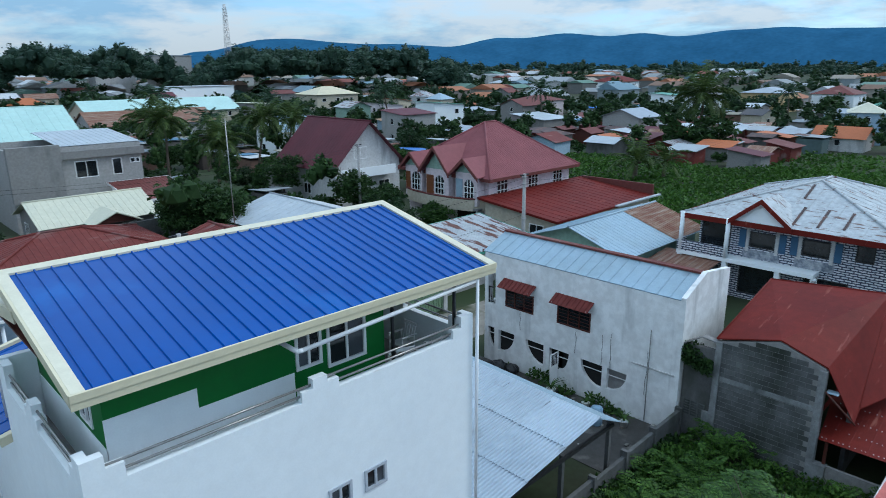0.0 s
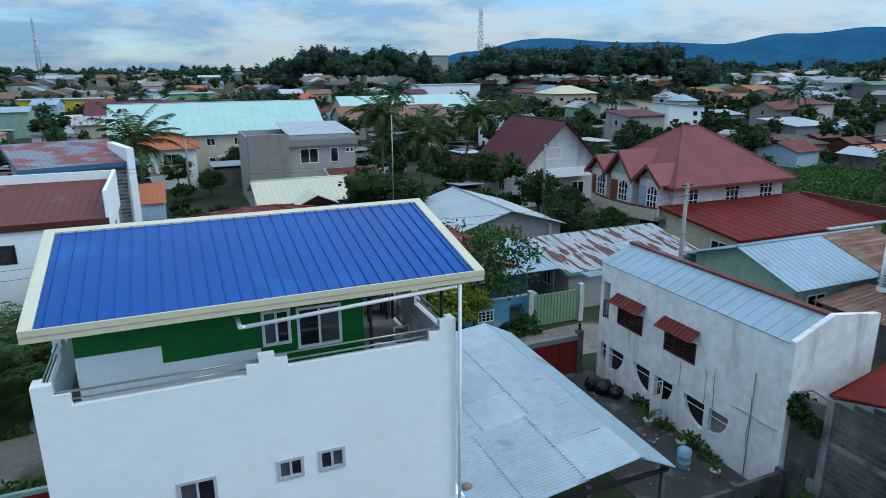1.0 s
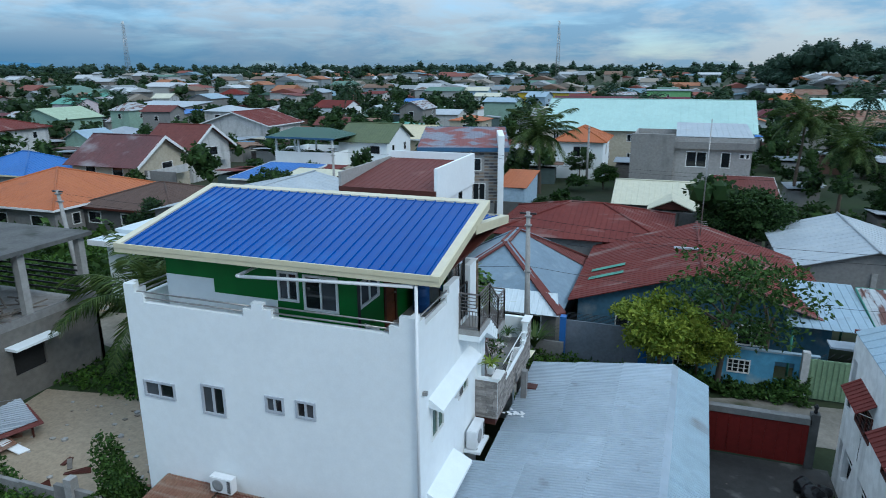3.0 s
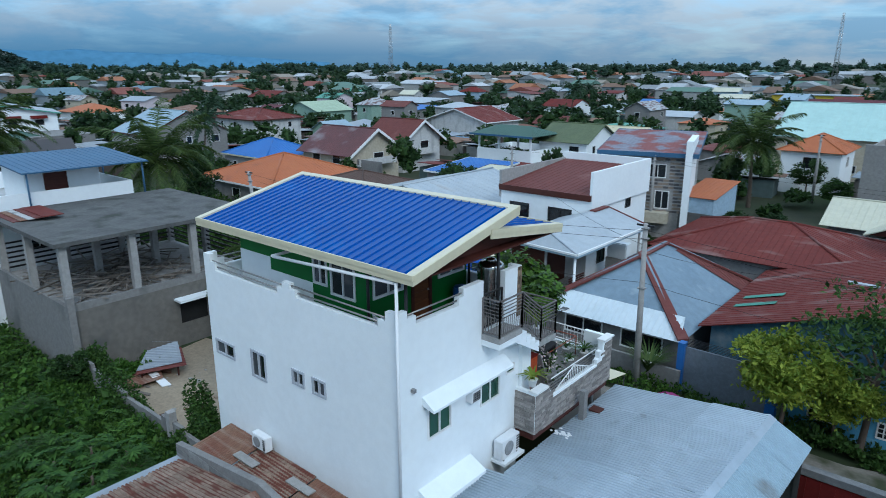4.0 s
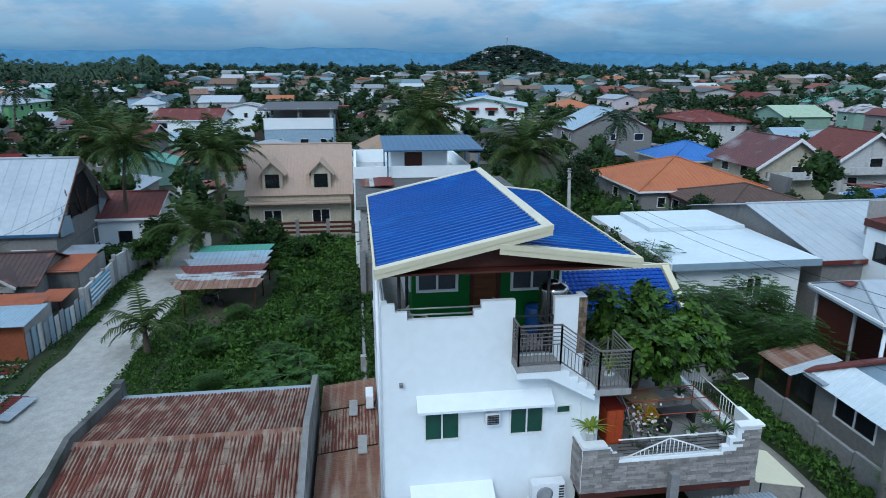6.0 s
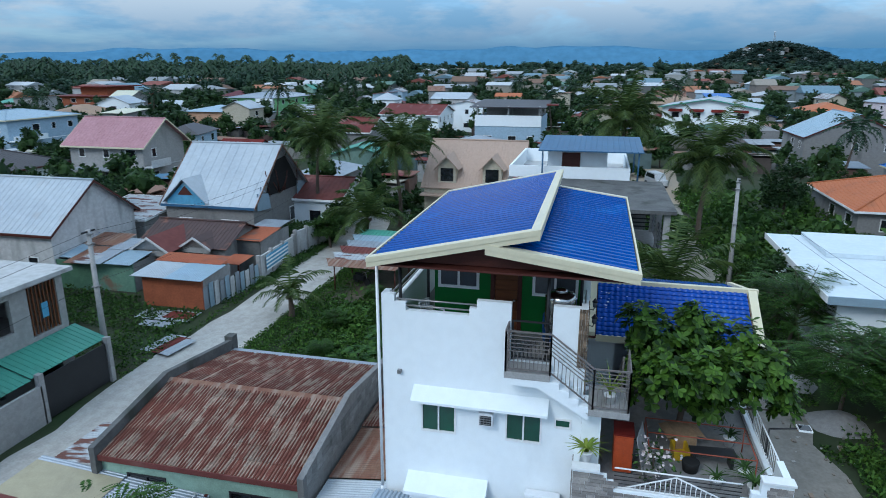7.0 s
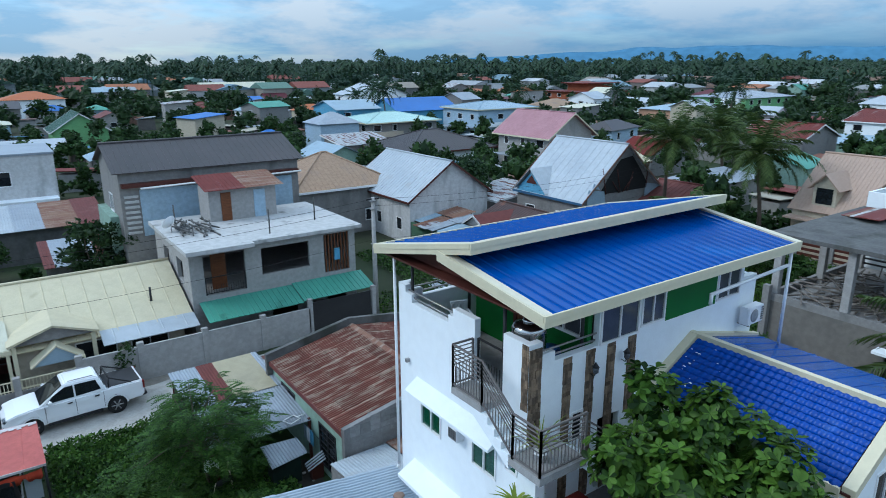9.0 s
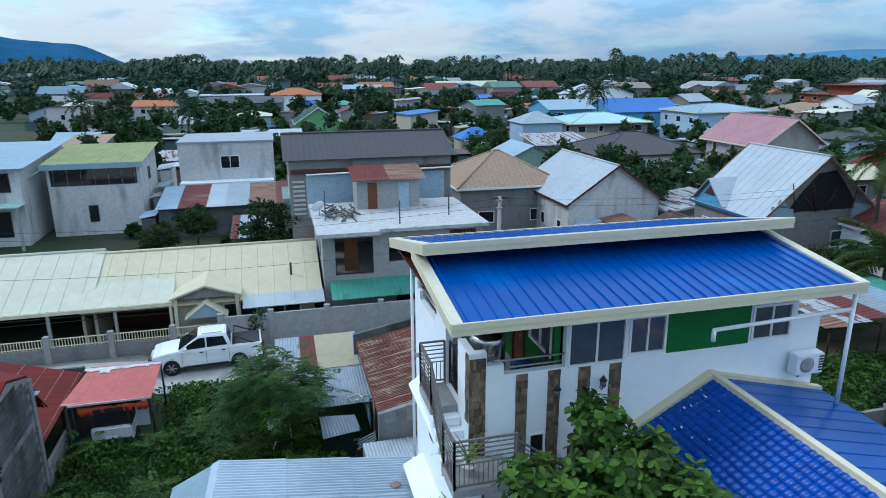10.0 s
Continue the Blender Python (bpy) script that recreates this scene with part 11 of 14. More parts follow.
tree("low_palm", -17.9, 7.9, 1.35, 20, "young coconut palm with arching fronds", name="palm_tree", category="palm tree")
tree("low_palm", -31.9, -13.4, 1.15, 60, "young coconut palm with arching fronds", name="palm_tree", category="palm tree")
tree("mid0", -33.8, -9.0, 0.6, 40, "dense dark green tree behind the roadside shed")
tree("young_palm", -17.9, -13.2, 1.25, 70, "young coconut palm with arching fronds", name="palm_tree", category="palm tree")
for k, x, y, s, yaw in ((0, -41.5, -13.6, 0.98, 0), (1, -38.2, -20.6, 0.90, 70), (2, -42.4, 13.0, 1.15, 130), (2, -66, 7.1, 1.35, 10), (0, 21.5, 57.5, 0.88, 40), (2, -9.2, 61.2, 1.1, 200), (1, 18.4, 63, 0.95, 90),
                        (2, -62, -30, 1.1, 0), (2, 104, 40, 1.5, 20), (1, 30, 64, 0.9, 0),
                        (0, 43.2, 77.0, 0.90, 30), (2, 38.8, 53.4, 0.62, 80), (1, 26.5, 87.2, 0.78, 150)):
    tree("palm%d" % k, x, y, s * 1.05, yaw, PALM_WORDS, "palms of the town", name="palm_tree", category="palm tree")
for k, x, y, s in ((4, -29.0, -36, 0.9), (1, 4.2, -30.8, 0.75), (0, 10.2, -39.5, 0.6), (0, 12.5, -36.5, 0.5), (3, -23.5, 14.9, 0.55), (2, -33, -17, 0.6), (0, -37, -17.4, 0.55),
                   (2, -28.5, 13.6, 0.5), (0, 27.5, 40.5, 0.8), (3, 26.5, 52, 0.7), (0, -6, 45.5, 0.45), (1, -2.5, 45.2, 0.4), (0, 26.8, 34.5, 0.7), (2, 28.0, 29.5, 0.6),
                   (1, -34.5, 26, 0.6), (3, -30, 38, 0.7), (1, -52, 22, 0.8), (2, -37, 10, 0.7), (0, -20.4, -2.4, 0.33), (4, 23.5, 30, 0.6),
                   (0, 32.9, 59.6, 0.70), (4, 59.5, 68.4, 0.80), (2, 50.0, 60.4, 0.75), (3, 45.9, 95.6, 0.62), (1, 94.3, 82.5, 0.70), (0, 27.2, 84.7, 0.62), (4, 58.2, 88.2, 0.60)):
    tree("mid%d" % k, x, y, s, 37 * k, "leafy dark green tree among the houses", "trees of the town")

weeds("vine_cover", "rank green vines and creepers over an empty lot", (-40, -7.9, -12.6, -2.1), 52000, 0.19, VINE, 1, hump=1.15,
      mask=lambda x, y: not (-31.5 < x < -20.4 - 0.5 * (y + 11) and -13.2 < y < -7.6) and not (x > -8.0 and y < -3.4) and y < -2.0 - max(0, (x + 21) * 0) and y > -12.9 + 0.06 * (x + 40))
weeds("broad_weeds", "broad-leaved weeds standing out of the vines", (-39, -9, -12.4, -2.4), 9000, 0.36, VINE, 50, hump=1.7,
      mask=lambda x, y: noise.noise((x * 0.45, y * 0.45, 2.0)) > 0.05 and not (-31.5 < x < -20.4 - 0.5 * (y + 11) and -13.2 < y < -7.6) and not (x > -8.0 and y < -3.4) and y > -12.7 + 0.06 * (x + 40))
weeds("wall_creeper", "creeper over the broken yard wall", (-21.0, -10.0, -2.35, -1.45), 6500, 0.17, LEAF, 51, hump=1.9, mask=lambda x, y: noise.noise((x * 0.5, 1.0, 3.0)) > -0.05)
weeds("creeper_column", "dense creeper heaped over the corner of the yard wall", (-11.5, -10.3, -1.7, -0.7), 3200, 0.15, LEAF, 52, hump=3.6)
weeds("creeper_column", "dense creeper heaped over the end of the yard wall", (-20.9, -19.5, -2.2, -1.1), 3600, 0.15, LEAF, 53, hump=3.8)
weeds("yard_grass", "green grass growing over scrap in the yard", (-20.9, -19.2, -1.0, 1.2), 2200, 0.14, FIELD_LEAF, 54, hump=1.3)
weeds("vine_edge", "vines against the foot of the yard wall", (-21, -8.2, -3.6, -1.95), 9000, 0.18, VINE, 55, hump=1.0, mask=lambda x, y: x < -8.6 or y > -3.3)
weeds("weed_cover", "tall green weeds over an empty lot", (1.6, 11.9, -8.6, -2.0), 17000, 0.17, VINE, 2, hump=1.1)


def fern_cover(label, area, n, ln, z, seed, mask):
    """Fern-leaved weeds standing over an uneven patch, one mesh."""
    rng = np.random.default_rng(seed)
    p = np.column_stack([rng.uniform(area[0], area[1], n), rng.uniform(area[2], area[3], n), rng.uniform(0.3, 1.0, n)])
    p = p[[bool(mask(a, b)) for a, b in p[:, :2]]]
    p[:, 2] *= [z * (0.75 + 0.6 * noise.noise((a * 0.6, b * 0.6, seed))) for a, b in p[:, :2]]
    a = rng.uniform(0, 2 * math.pi, len(p))
    d = np.column_stack([np.cos(a), np.sin(a), rng.uniform(0.0, 0.5, len(p))])
    tagged(new("fern_weeds", pinnate("fern_weeds", p, d, ln, 8, VINE, rng, 0.28)), label, "plants", kind="stuff")


fern_cover("feathery green weeds over the empty lot", (2.5, 11.7, -8.4, -2.2), 1500, 0.62, 1.25, 61, lambda x, y: noise.noise((x * 0.5, y * 0.5, 1.5)) > -0.15)
fern_cover("feathery green weeds among the vines", (-39, -9, -12.4, -2.4), 1700, 0.6, 1.5, 62, lambda x, y: noise.noise((x * 0.4, y * 0.4, 6.5)) > 0.0 and not (-31.5 < x < -20.4 - 0.5 * (y + 11) and -13.2 < y < -7.6) and not (x > -8.0 and y < -3.4))
weeds("weed_cover", "green grass and weeds beside the road", (4.2, 8.7, -13.4, -2.2), 13000, 0.17, VINE, 3, hump=0.7)
weeds("roadside_grass", "rough grass along the road", (-24, -8.6, -22, -17.6), 4500, 0.16, VINE, 4, hump=0.25, mask=lambda x, y: not (-19 < x < -14 and -23 < y < -18))
weeds("roadside_grass", "rough grass along the road", (-30, 12, -13.8, -11.2), 9000, 0.13, VINE, 5, hump=0.3, mask=lambda x, y: not (-8.2 < x < 5))
weeds("lane_weeds", "patches of weeds along the lane", (-26, -6.5, 13.3, 15.8), 3600, 0.16, VINE, 6, hump=0.45, mask=lambda x, y: noise.noise((x * 0.7, y * 0.9, 9.0)) > 0.05)
weeds("lane_weeds", "weeds along the lane", (-22, -10.2, 5.2, 9.6), 3500, 0.24, VINE, 7, hump=0.45)
weeds("lane_weeds", "weeds between the houses west of the lane", (-46, -27, 12.6, 25), 5500, 0.3, LEAF, 8, hump=1.0, mask=lambda x, y: not (-29.5 < x < -17))
weeds("lot_cover", "rank bushes and creepers over the lot behind the unfinished house", (-64, -31.5, 8.6, 27), 17000, 0.34, VINE, 48, hump=1.7, mask=lambda x, y: not (10.0 < y < 13.0) and not (x > -44.5 and y < 9) and noise.noise((x * 0.12, y * 0.12, 5.0)) > -0.35)
weeds("lot_shrubs", "dark shrubs and banana leaves over the lot", (-62, -31, 13.4, 27), 3600, 0.75, LEAF, 49, hump=2.6, mask=lambda x, y: noise.noise((x * 0.2, y * 0.2, 8.0)) > 0.02)
weeds("field_grass", "bright green overgrown field", (46, 90, -12, 52), 30000, 0.5, FIELD_LEAF, 9, hump=0.9, mask=lambda x, y: in_field(x, y))
weeds("field_grass", "bright green overgrown field", (44, 112, -45, 24), 20000, 0.6, FIELD_LEAF, 10, hump=0.7, mask=lambda x, y: in_field(x, y) and x > 45)
weeds("hedge", "dark hedge plants on a wall", (-7, 6, 43.4, 45.6), 2600, 0.4, LEAF_DARK, 11, hump=2.6)
weeds("wall_creeper", "creeper hanging over the block wall", (11.75, 12.3, -2.7, -1.55), 1300, 0.16, LEAF_DARK, 12, hump=1.5, z=2.75)
weeds("wall_creeper", "creeper along the foot of the wall", (2.0, 11.5, -2.1, -1.5), 1500, 0.2, LEAF_DARK, 13, hump=1.0)
weeds("court_plants", "potted plants and weeds along the court wall", (11.2, 11.75, 0.2, 7.0), 700, 0.2, LEAF, 14, hump=1.0, mask=lambda x, y: noise.noise((y * 0.9, 2.2, 0.1)) > 0.0)
weeds("street_plants", "green plants under the street wall", (4.6, 5.4, -18.6, -17.5), 500, 0.18, LEAF_DARK, 15, hump=1.9)
weeds("front_garden", "plants before the blue front wall", (5.2, 12.0, 14.2, 15.5), 2600, 0.22, LEAF, 16, hump=1.2)
weeds("yard_weeds", "dark rank weeds between the huts and the road", (-23, -13.8, -31, -18.6), 8000, 0.22, LEAF, 41, hump=0.7, mask=lambda x, y: not (x < -17.4 and y > -24) and not (x < -18.8))
weeds("yard_weeds", "shrubs and weeds along the road fence", (-36, -22, -18.6, -17.3), 2600, 0.2, LEAF, 42, hump=0.35)
weeds("yard_shrubs", "green shrubs behind the road fence", (-34, -30.5, -21.5, -19), 1800, 0.26, LEAF_DARK, 43, hump=2.6)
weeds("lane_weeds", "weeds along the foot of the lane wall", (-10, 4, 14.0, 15.4), 3000, 0.2, VINE, 44, hump=0.8)
weeds("lane_weeds", "weeds along the terrace side of the lane", (-9, 2, 9.6, 10.9), 2500, 0.18, VINE, 45, hump=0.5)
weeds("road_verge", "grass on the verge of the road", (-34, -12, -13.75, -12.2), 6000, 0.12, FIELD_LEAF, 46, hump=0.25)
for k, (x, y, s) in enumerate(((-14.5, -6.0, 0.42), (-12.2, -8.8, 0.36), (-18.0, -5.0, 0.40), (-21.0, -9.0, 0.35), (-10.5, -4.2, 0.38), (-16.4, -9.8, 0.34))):
    tree("feather", x, y, s, 50 * k, "small leafy sapling growing among the vines", "saplings in the lot", name="sapling", category="plant")
def papaya(x, y, h, seed):
    """A thin stem with long-stalked star-shaped leaves round its top."""
    rng = random.Random(seed)
    ob = thing("papaya_plant", "papaya plant with star-shaped leaves among the vines", "plant", x, y, 0, group="papaya plants in the lot")
    part("stem", rods(0.05, ((0, 0, -0.05), (0.05, 0.02, h))), BARK, ob)
    verts, faces = [], []
    for k in range(15):
        a, e = k * 2.4 + rng.uniform(-0.2, 0.2), rng.uniform(-0.1, 0.75)
        d = Vector((math.cos(a) * math.cos(e), math.sin(a) * math.cos(e), math.sin(e)))
        base = Vector((0.05, 0.02, h - 0.02 * k))
        tip = base + d * rng.uniform(0.45, 0.75)
        side = d.cross(Vector((0, 0, 1))).normalized()
        b = len(verts)
        verts += [base - side * 0.012, base + side * 0.012, tip + side * 0.008, tip - side * 0.008]
        faces.append((b, b + 1, b + 2, b + 3))
        flat = Vector((d.x, d.y, -0.25)).normalized()
        for j in range(9):
            q = (j - 4) * 0.62
            r = (flat * math.cos(q) + side * math.sin(q)) * rng.uniform(0.26, 0.40) * (1 - 0.06 * abs(j - 4))
            r.z -= 0.10 * r.length
            w = Vector((-r.y, r.x, 0)).normalized() * 0.055
            b = len(verts)
            verts += [tip, tip + r * 0.55 + w, tip + r, tip + r * 0.55 - w]
            faces.append((b, b + 1, b + 2, b + 3))
    me = bpy.data.meshes.new("crown")
    me.from_pydata([tuple(v) for v in verts], [], faces)
    me.materials.append(leafy("papaya_leaves", (0.020, 0.065, 0.012), (0.085, 0.175, 0.032), vary=0.5))
    part("crown", me, None, ob)


for k, (x, y, h) in enumerate(((-12.5, -4.8, 1.5), (-12.9, -5.9, 1.3), (-11.5, -4.0, 1.4), (-10.7, -5.5, 1.5), (-13.6, -5.2, 1.2), (-11.6, -6.6, 1.3), (-10.2, -4.6, 1.1), (-14.4, -6.4, 1.2), (-9.4, -6.0, 1.2))):
    papaya(x, y, h, 90 + k)
weeds("deck_plants", "potted plants along the parapet of the roof deck", (-43.4, -35.6, 58.8, 60.2), 900, 0.3, LEAF_DARK, 47, hump=1.3, z=3.4)

# ---- the wider town: scattered houses and trees ----
def clear(x, y, r):
    if abs(x) < 34 and -19 < y + 0.03 * x < -11.8 or -60 < x < 60 and 10.2 < y < 15.6:
        return False
    for cx, cy, rad, w2, d2 in FOOT:
        if rad:
            if math.hypot(x - cx, y - cy) < rad + r:
                return False
        elif abs(x - cx) < w2 + r and abs(y - cy) < d2 + r:
            return False
    return True


# open ground, lots and low huts: no tall trees and no further houses here
OPEN = ((-14, 17, 38, 60), (-46, -30, -14, 2), (-5, 27, -62, -27), (-34, -12, -32, -12), (-80, -27, 6, 27), (12, 46, -12, 40))


def open_lot(x, y, r=0.0):
    return any(a - r < x < b + r and c - r < y < d + r for a, b, c, d in OPEN)


def build_scatter():
    rng = random.Random(11)
    walls = [WHITE_OLD, CONCRETE, CONCRETE, CONCRETE_PALE, CREAM_WALL, WHITE, BLUE_WALL, MINT_WALL, PINK_WALL]
    roofs = [GALV, GALV, GALV_WHITE, GALV_WHITE, GALV_BLUE, RUST_WHITE, RUST_WHITE, RUST, RUST_RED, MAROON, RED_METAL, ORANGE_T, TAN_OLD, GREEN_ROOF, SKY_BLUE, CREAM_ROOF, BROWN_ROOF, PURPLE]
    words = {"galvanised_sheet": "grey", "bright_sheet": "white", "pale_blue_sheet": "pale blue", "white_sheet_with_rust": "rust-streaked white", "rusted_sheet": "rusty brown", "faded_red_sheet": "faded red",
             "maroon_sheet": "maroon", "red_painted_sheet": "red", "orange_roof_sheet": "orange", "weathered_tan_roof": "tan", "rust_brown_sheet": "rusty dark brown", "sea_green_sheet": "green", "bright_blue_sheet": "blue", "cream_sheet": "cream",
             "dark_brown_sheet": "dark brown", "dark_maroon_sheet": "dark maroon"}
    wword = {"aged_white_paint": "white", "raw_concrete": "grey", "pale_render": "pale grey", "cream_wall": "cream", "white_paint": "white", "pale_blue_wall": "pale blue", "mint_wall": "mint", "pink_wall": "pink"}
    n = 0
    tries = 0
    while n < 250 and tries < 14000:
        tries += 1
        a = rng.uniform(-10, 290)
        r = 42 + 215 * rng.random() ** 0.8
        x, y = r * math.cos(radians(a)), r * math.sin(radians(a))
        shanty = 80 < x < 125 and 22 < y < 95
        w, d = (rng.uniform(5, 8), rng.uniform(5, 7)) if shanty else (rng.uniform(5.5, 9.5), rng.uniform(5, 8.5))
        if in_field(x, y) or open_lot(x, y, 3) or 84 < x < 150 and 22 < y < 92 or 12 < x < 44 and 54 < y < 84 or 18 < x < 58 and 84 <= y < 121 or not clear(x, y, math.hypot(w, d) / 2 + (0.0 if shanty else 0.8)):
            continue
        two = rng.random() < (0.12 if r < 110 else 0.3) and not shanty
        h = rng.uniform(5.2, 6.2) if two else rng.uniform(2.4, 3.4)
        rf = rng.choice(roofs[:9] if shanty else roofs)
        wl = rng.choice(walls)
        kind = rng.choice(("gable_x", "gable_y", "hip", "shed_s", "shed_e", "gable_x", "hip"))
        rise = rng.uniform(0.4, 0.8) if kind.startswith("shed") else rng.uniform(0.9, 1.7)
        house("town_house", "%s %s with a %s roof" % (wword[wl.name], "two-storey house" if two else "low house", words[rf.name]), x - w / 2, x + w / 2, y - d / 2, y + d / 2, h, kind, rise, 0.4, wl, rf,
              pitch=0.0, lod=2, yaw=rng.choice((0, 0, 0, 8, -7, 90, 15)), rng=rng, group="houses of the town")
        n += 1
    # the low tin huts beyond the field
    for i in range(9):
        for j in range(9):
            x, y = 87 + i * 6.6 + rng.uniform(-1.6, 1.6), 26 + j * 7.2 + rng.uniform(-1.6, 1.6)
            w, d = rng.uniform(3.2, 5.6), rng.uniform(3.2, 5.2)
            if in_field(x, y) or rng.random() < 0.12 or not clear(x, y, 2.0):
                continue
            rf = rng.choice((GALV, GALV_WHITE, RUST, RUST_BROWN, RUST_WHITE, MAROON, RUST_BROWN, GALV, PURPLE, ORANGE_T))
            house("tin_hut", "low wooden hut with a %s roof" % words[rf.name], x - w / 2, x + w / 2, y - d / 2, y + d / 2, rng.uniform(1.8, 2.4), rng.choice(("gable_x", "gable_y", "shed_s", "shed_w")), rng.uniform(0.4, 0.8), 0.45,
                  rng.choice((CONCRETE_DARK, DARK_WOOD, CONCRETE, RUST_RED)), rf, pitch=0.0, lod=2, wins=[], rng=rng, group="huts beyond the field", category="hut")
    # trees between them
    n = 0
    tries = 0
    while n < 260 and tries < 16000:
        tries += 1
        a = rng.uniform(-12, 292)
        r = 26 + 200 * rng.random() ** 0.75
        x, y = r * math.cos(radians(a)), r * math.sin(radians(a))
        if in_field(x, y) and rng.random() < 0.93 or open_lot(x, y, 1.5) or not clear(x, y, 2.0 if r < 90 else 1.3):
            continue
        if r < 45 and a < 60:
            continue
        if rng.random() < 0.17 and r > 75:
            tree("palm_far", x, y, rng.uniform(0.8, 1.15), rng.uniform(0, 360), "coconut palm with drooping green fronds", "palms of the town", name="palm_tree", category="palm tree")
        else:
            k = ("mid%d" % rng.randrange(5)) if r < 85 else ("far%d" % rng.randrange(4))
            tree(k, x, y, rng.uniform(0.4, 0.72) if r < 85 else rng.uniform(0.45, 0.85), rng.uniform(0, 360), "leafy dark green tree among the houses", "trees of the town")
        n += 1


build_scatter()


def far_mass():
    """Houses, trees and palms too far off to be told apart."""
    rng = random.Random(21)
    bw, br = bmesh.new(), bmesh.new()

    def hut(x, y, w, d, h, rise, z=0.0):
        box(bw, x - w / 2, x + w / 2, y - d / 2, y + d / 2, z, z + h)
        if rng.random() < 0.5:
            prism(br, [(x - w / 2 - 0.4, y - d / 2 - 0.4, z + h), (x - w / 2 - 0.4, y + d / 2 + 0.4, z + h), (x - w / 2 - 0.4, y, z + h + rise)], (w + 0.8, 0, 0))
        else:
            prism(br, [(x - w / 2 - 0.4, y - d / 2 - 0.4, z + h), (x + w / 2 + 0.4, y - d / 2 - 0.4, z + h), (x, y - d / 2 - 0.4, z + h + rise)], (0, d + 0.8, 0))

    for k in range(1100):
        a = rng.uniform(-10, 292)
        r = 250 + 480 * rng.random() ** 1.1
        if 205 < a < 285 and r > 430 or a < 20 and r > 520:
            continue
        x, y = r * math.cos(radians(a)), r * math.sin(radians(a))
        hut(x, y, rng.uniform(8, 17), rng.uniform(8, 14), rng.choice((3.2, 3.6, 6, 6.5)), rng.uniform(1.2, 2.6), rise(x, y) - 0.6)
    # the house-covered knoll
    for k in range(80):
        t, q = rng.uniform(0, 2 * math.pi), rng.random() ** 0.5
        x, y = KNOLL[0] + KNOLL[2] * q * math.cos(t) * 1.3, KNOLL[1] + KNOLL[3] * q * math.sin(t) * 1.0
        hut(x, y, rng.uniform(5, 10), rng.uniform(5, 9), rng.uniform(3, 5), 1.4, knoll_z(x, y))
    tagged(solid("distant_houses", bw, palette("far_walls", [(0.5, 0.5, 0.48), (0.36, 0.33, 0.28), (0.2, 0.2, 0.19), (0.3, 0.34, 0.36), (0.55, 0.55, 0.55), (0.26, 0.23, 0.21)]), "pale walls of the far town", "houses"), kind="stuff")
    tagged(solid("distant_roofs", br, palette("far_roofs", [(0.5, 0.52, 0.54), (0.38, 0.40, 0.42), (0.26, 0.09, 0.07), (0.22, 0.14, 0.10), (0.6, 0.62, 0.64), (0.30, 0.32, 0.33), (0.40, 0.17, 0.09), (0.2, 0.30, 0.36), (0.34, 0.30, 0.25), (0.15, 0.25, 0.2)]), "roofs of the far town in many colours", "roofs"), kind="stuff")

    def clumps(name, label, spots, leaf, per, seed, lobes, material):
        """Crowns of several rounded lobes each, set with leaves."""
        g = np.random.default_rng(seed)
        pos, nor, cores = [], [], []
        for x, y, z, r, h in spots:
            z += rise(x, y)
            for k in range(lobes):
                a, q = k * 2.4 + g.uniform(0, 1), (0.0 if k == 0 else g.uniform(0.3, 0.62))
                c = np.array([x + r * q * math.cos(a), y + r * q * math.sin(a), z + h * (g.uniform(0.62, 0.78) if k == 0 else g.uniform(0.28, 0.68))])
                lr, lh = r * g.uniform(0.36, 0.55), h * g.uniform(0.20, 0.30)
                cores.append((c, lr * 0.86, lh * 0.86))
                v = g.normal(size=(max(3, per // lobes), 3))
                v /= np.linalg.norm(v, axis=1, keepdims=True)
                v[:, 2] = np.abs(v[:, 2]) * 1.1 - 0.25
                pos.append(c + v * np.array([lr, lr, lh]) * g.uniform(0.75, 1.08, (len(v), 1)))
                nor.append(v)
        me = leaves(name, np.concatenate(pos), np.concatenate(nor), leaf, material, g, 0.75, 0.1, cores)
        tagged(new(name, me), label, "trees", kind="stuff")

    def palm_mass(name, label, spots, seed, material):
        """Far coconut palms: bent fronds round a bare stem."""
        g = random.Random(seed)
        verts, faces = [], []
        for x, y, h, r in spots:
            z = rise(x, y)
            b = len(verts)
            verts += [(x - 0.25, y, z), (x + 0.25, y, z), (x + 0.2, y, z + h), (x - 0.2, y, z + h), (x, y - 0.25, z), (x, y + 0.25, z), (x, y + 0.2, z + h), (x, y - 0.2, z + h)]
            faces += [(b, b + 1, b + 2, b + 3), (b + 4, b + 5, b + 6, b + 7)]
            for k in range(11):
                a = k * 2.4 + g.uniform(0, 0.6)
                e = 1.2 - 1.5 * k / 11
                dx, dy = math.cos(a), math.sin(a)
                w = r * 0.16
                p1 = (x + dx * r * 0.5 * math.cos(e), y + dy * r * 0.5 * math.cos(e), z + h + r * 0.5 * math.sin(e))
                p2 = (x + dx * r * (0.5 * math.cos(e) + 0.42), y + dy * r * (0.5 * math.cos(e) + 0.42), p1[2] - r * g.uniform(0.15, 0.45))
                b = len(verts)
                verts += [(x, y, z + h), (p1[0] - dy * w, p1[1] + dx * w, p1[2] - w * 0.5), p1, (p1[0] + dy * w, p1[1] - dx * w, p1[2] - w * 0.5),
                          (p2[0] - dy * w * 0.5, p2[1] + dx * w * 0.5, p2[2] - w), (p2[0] + dy * w * 0.5, p2[1] - dx * w * 0.5, p2[2] - w)]
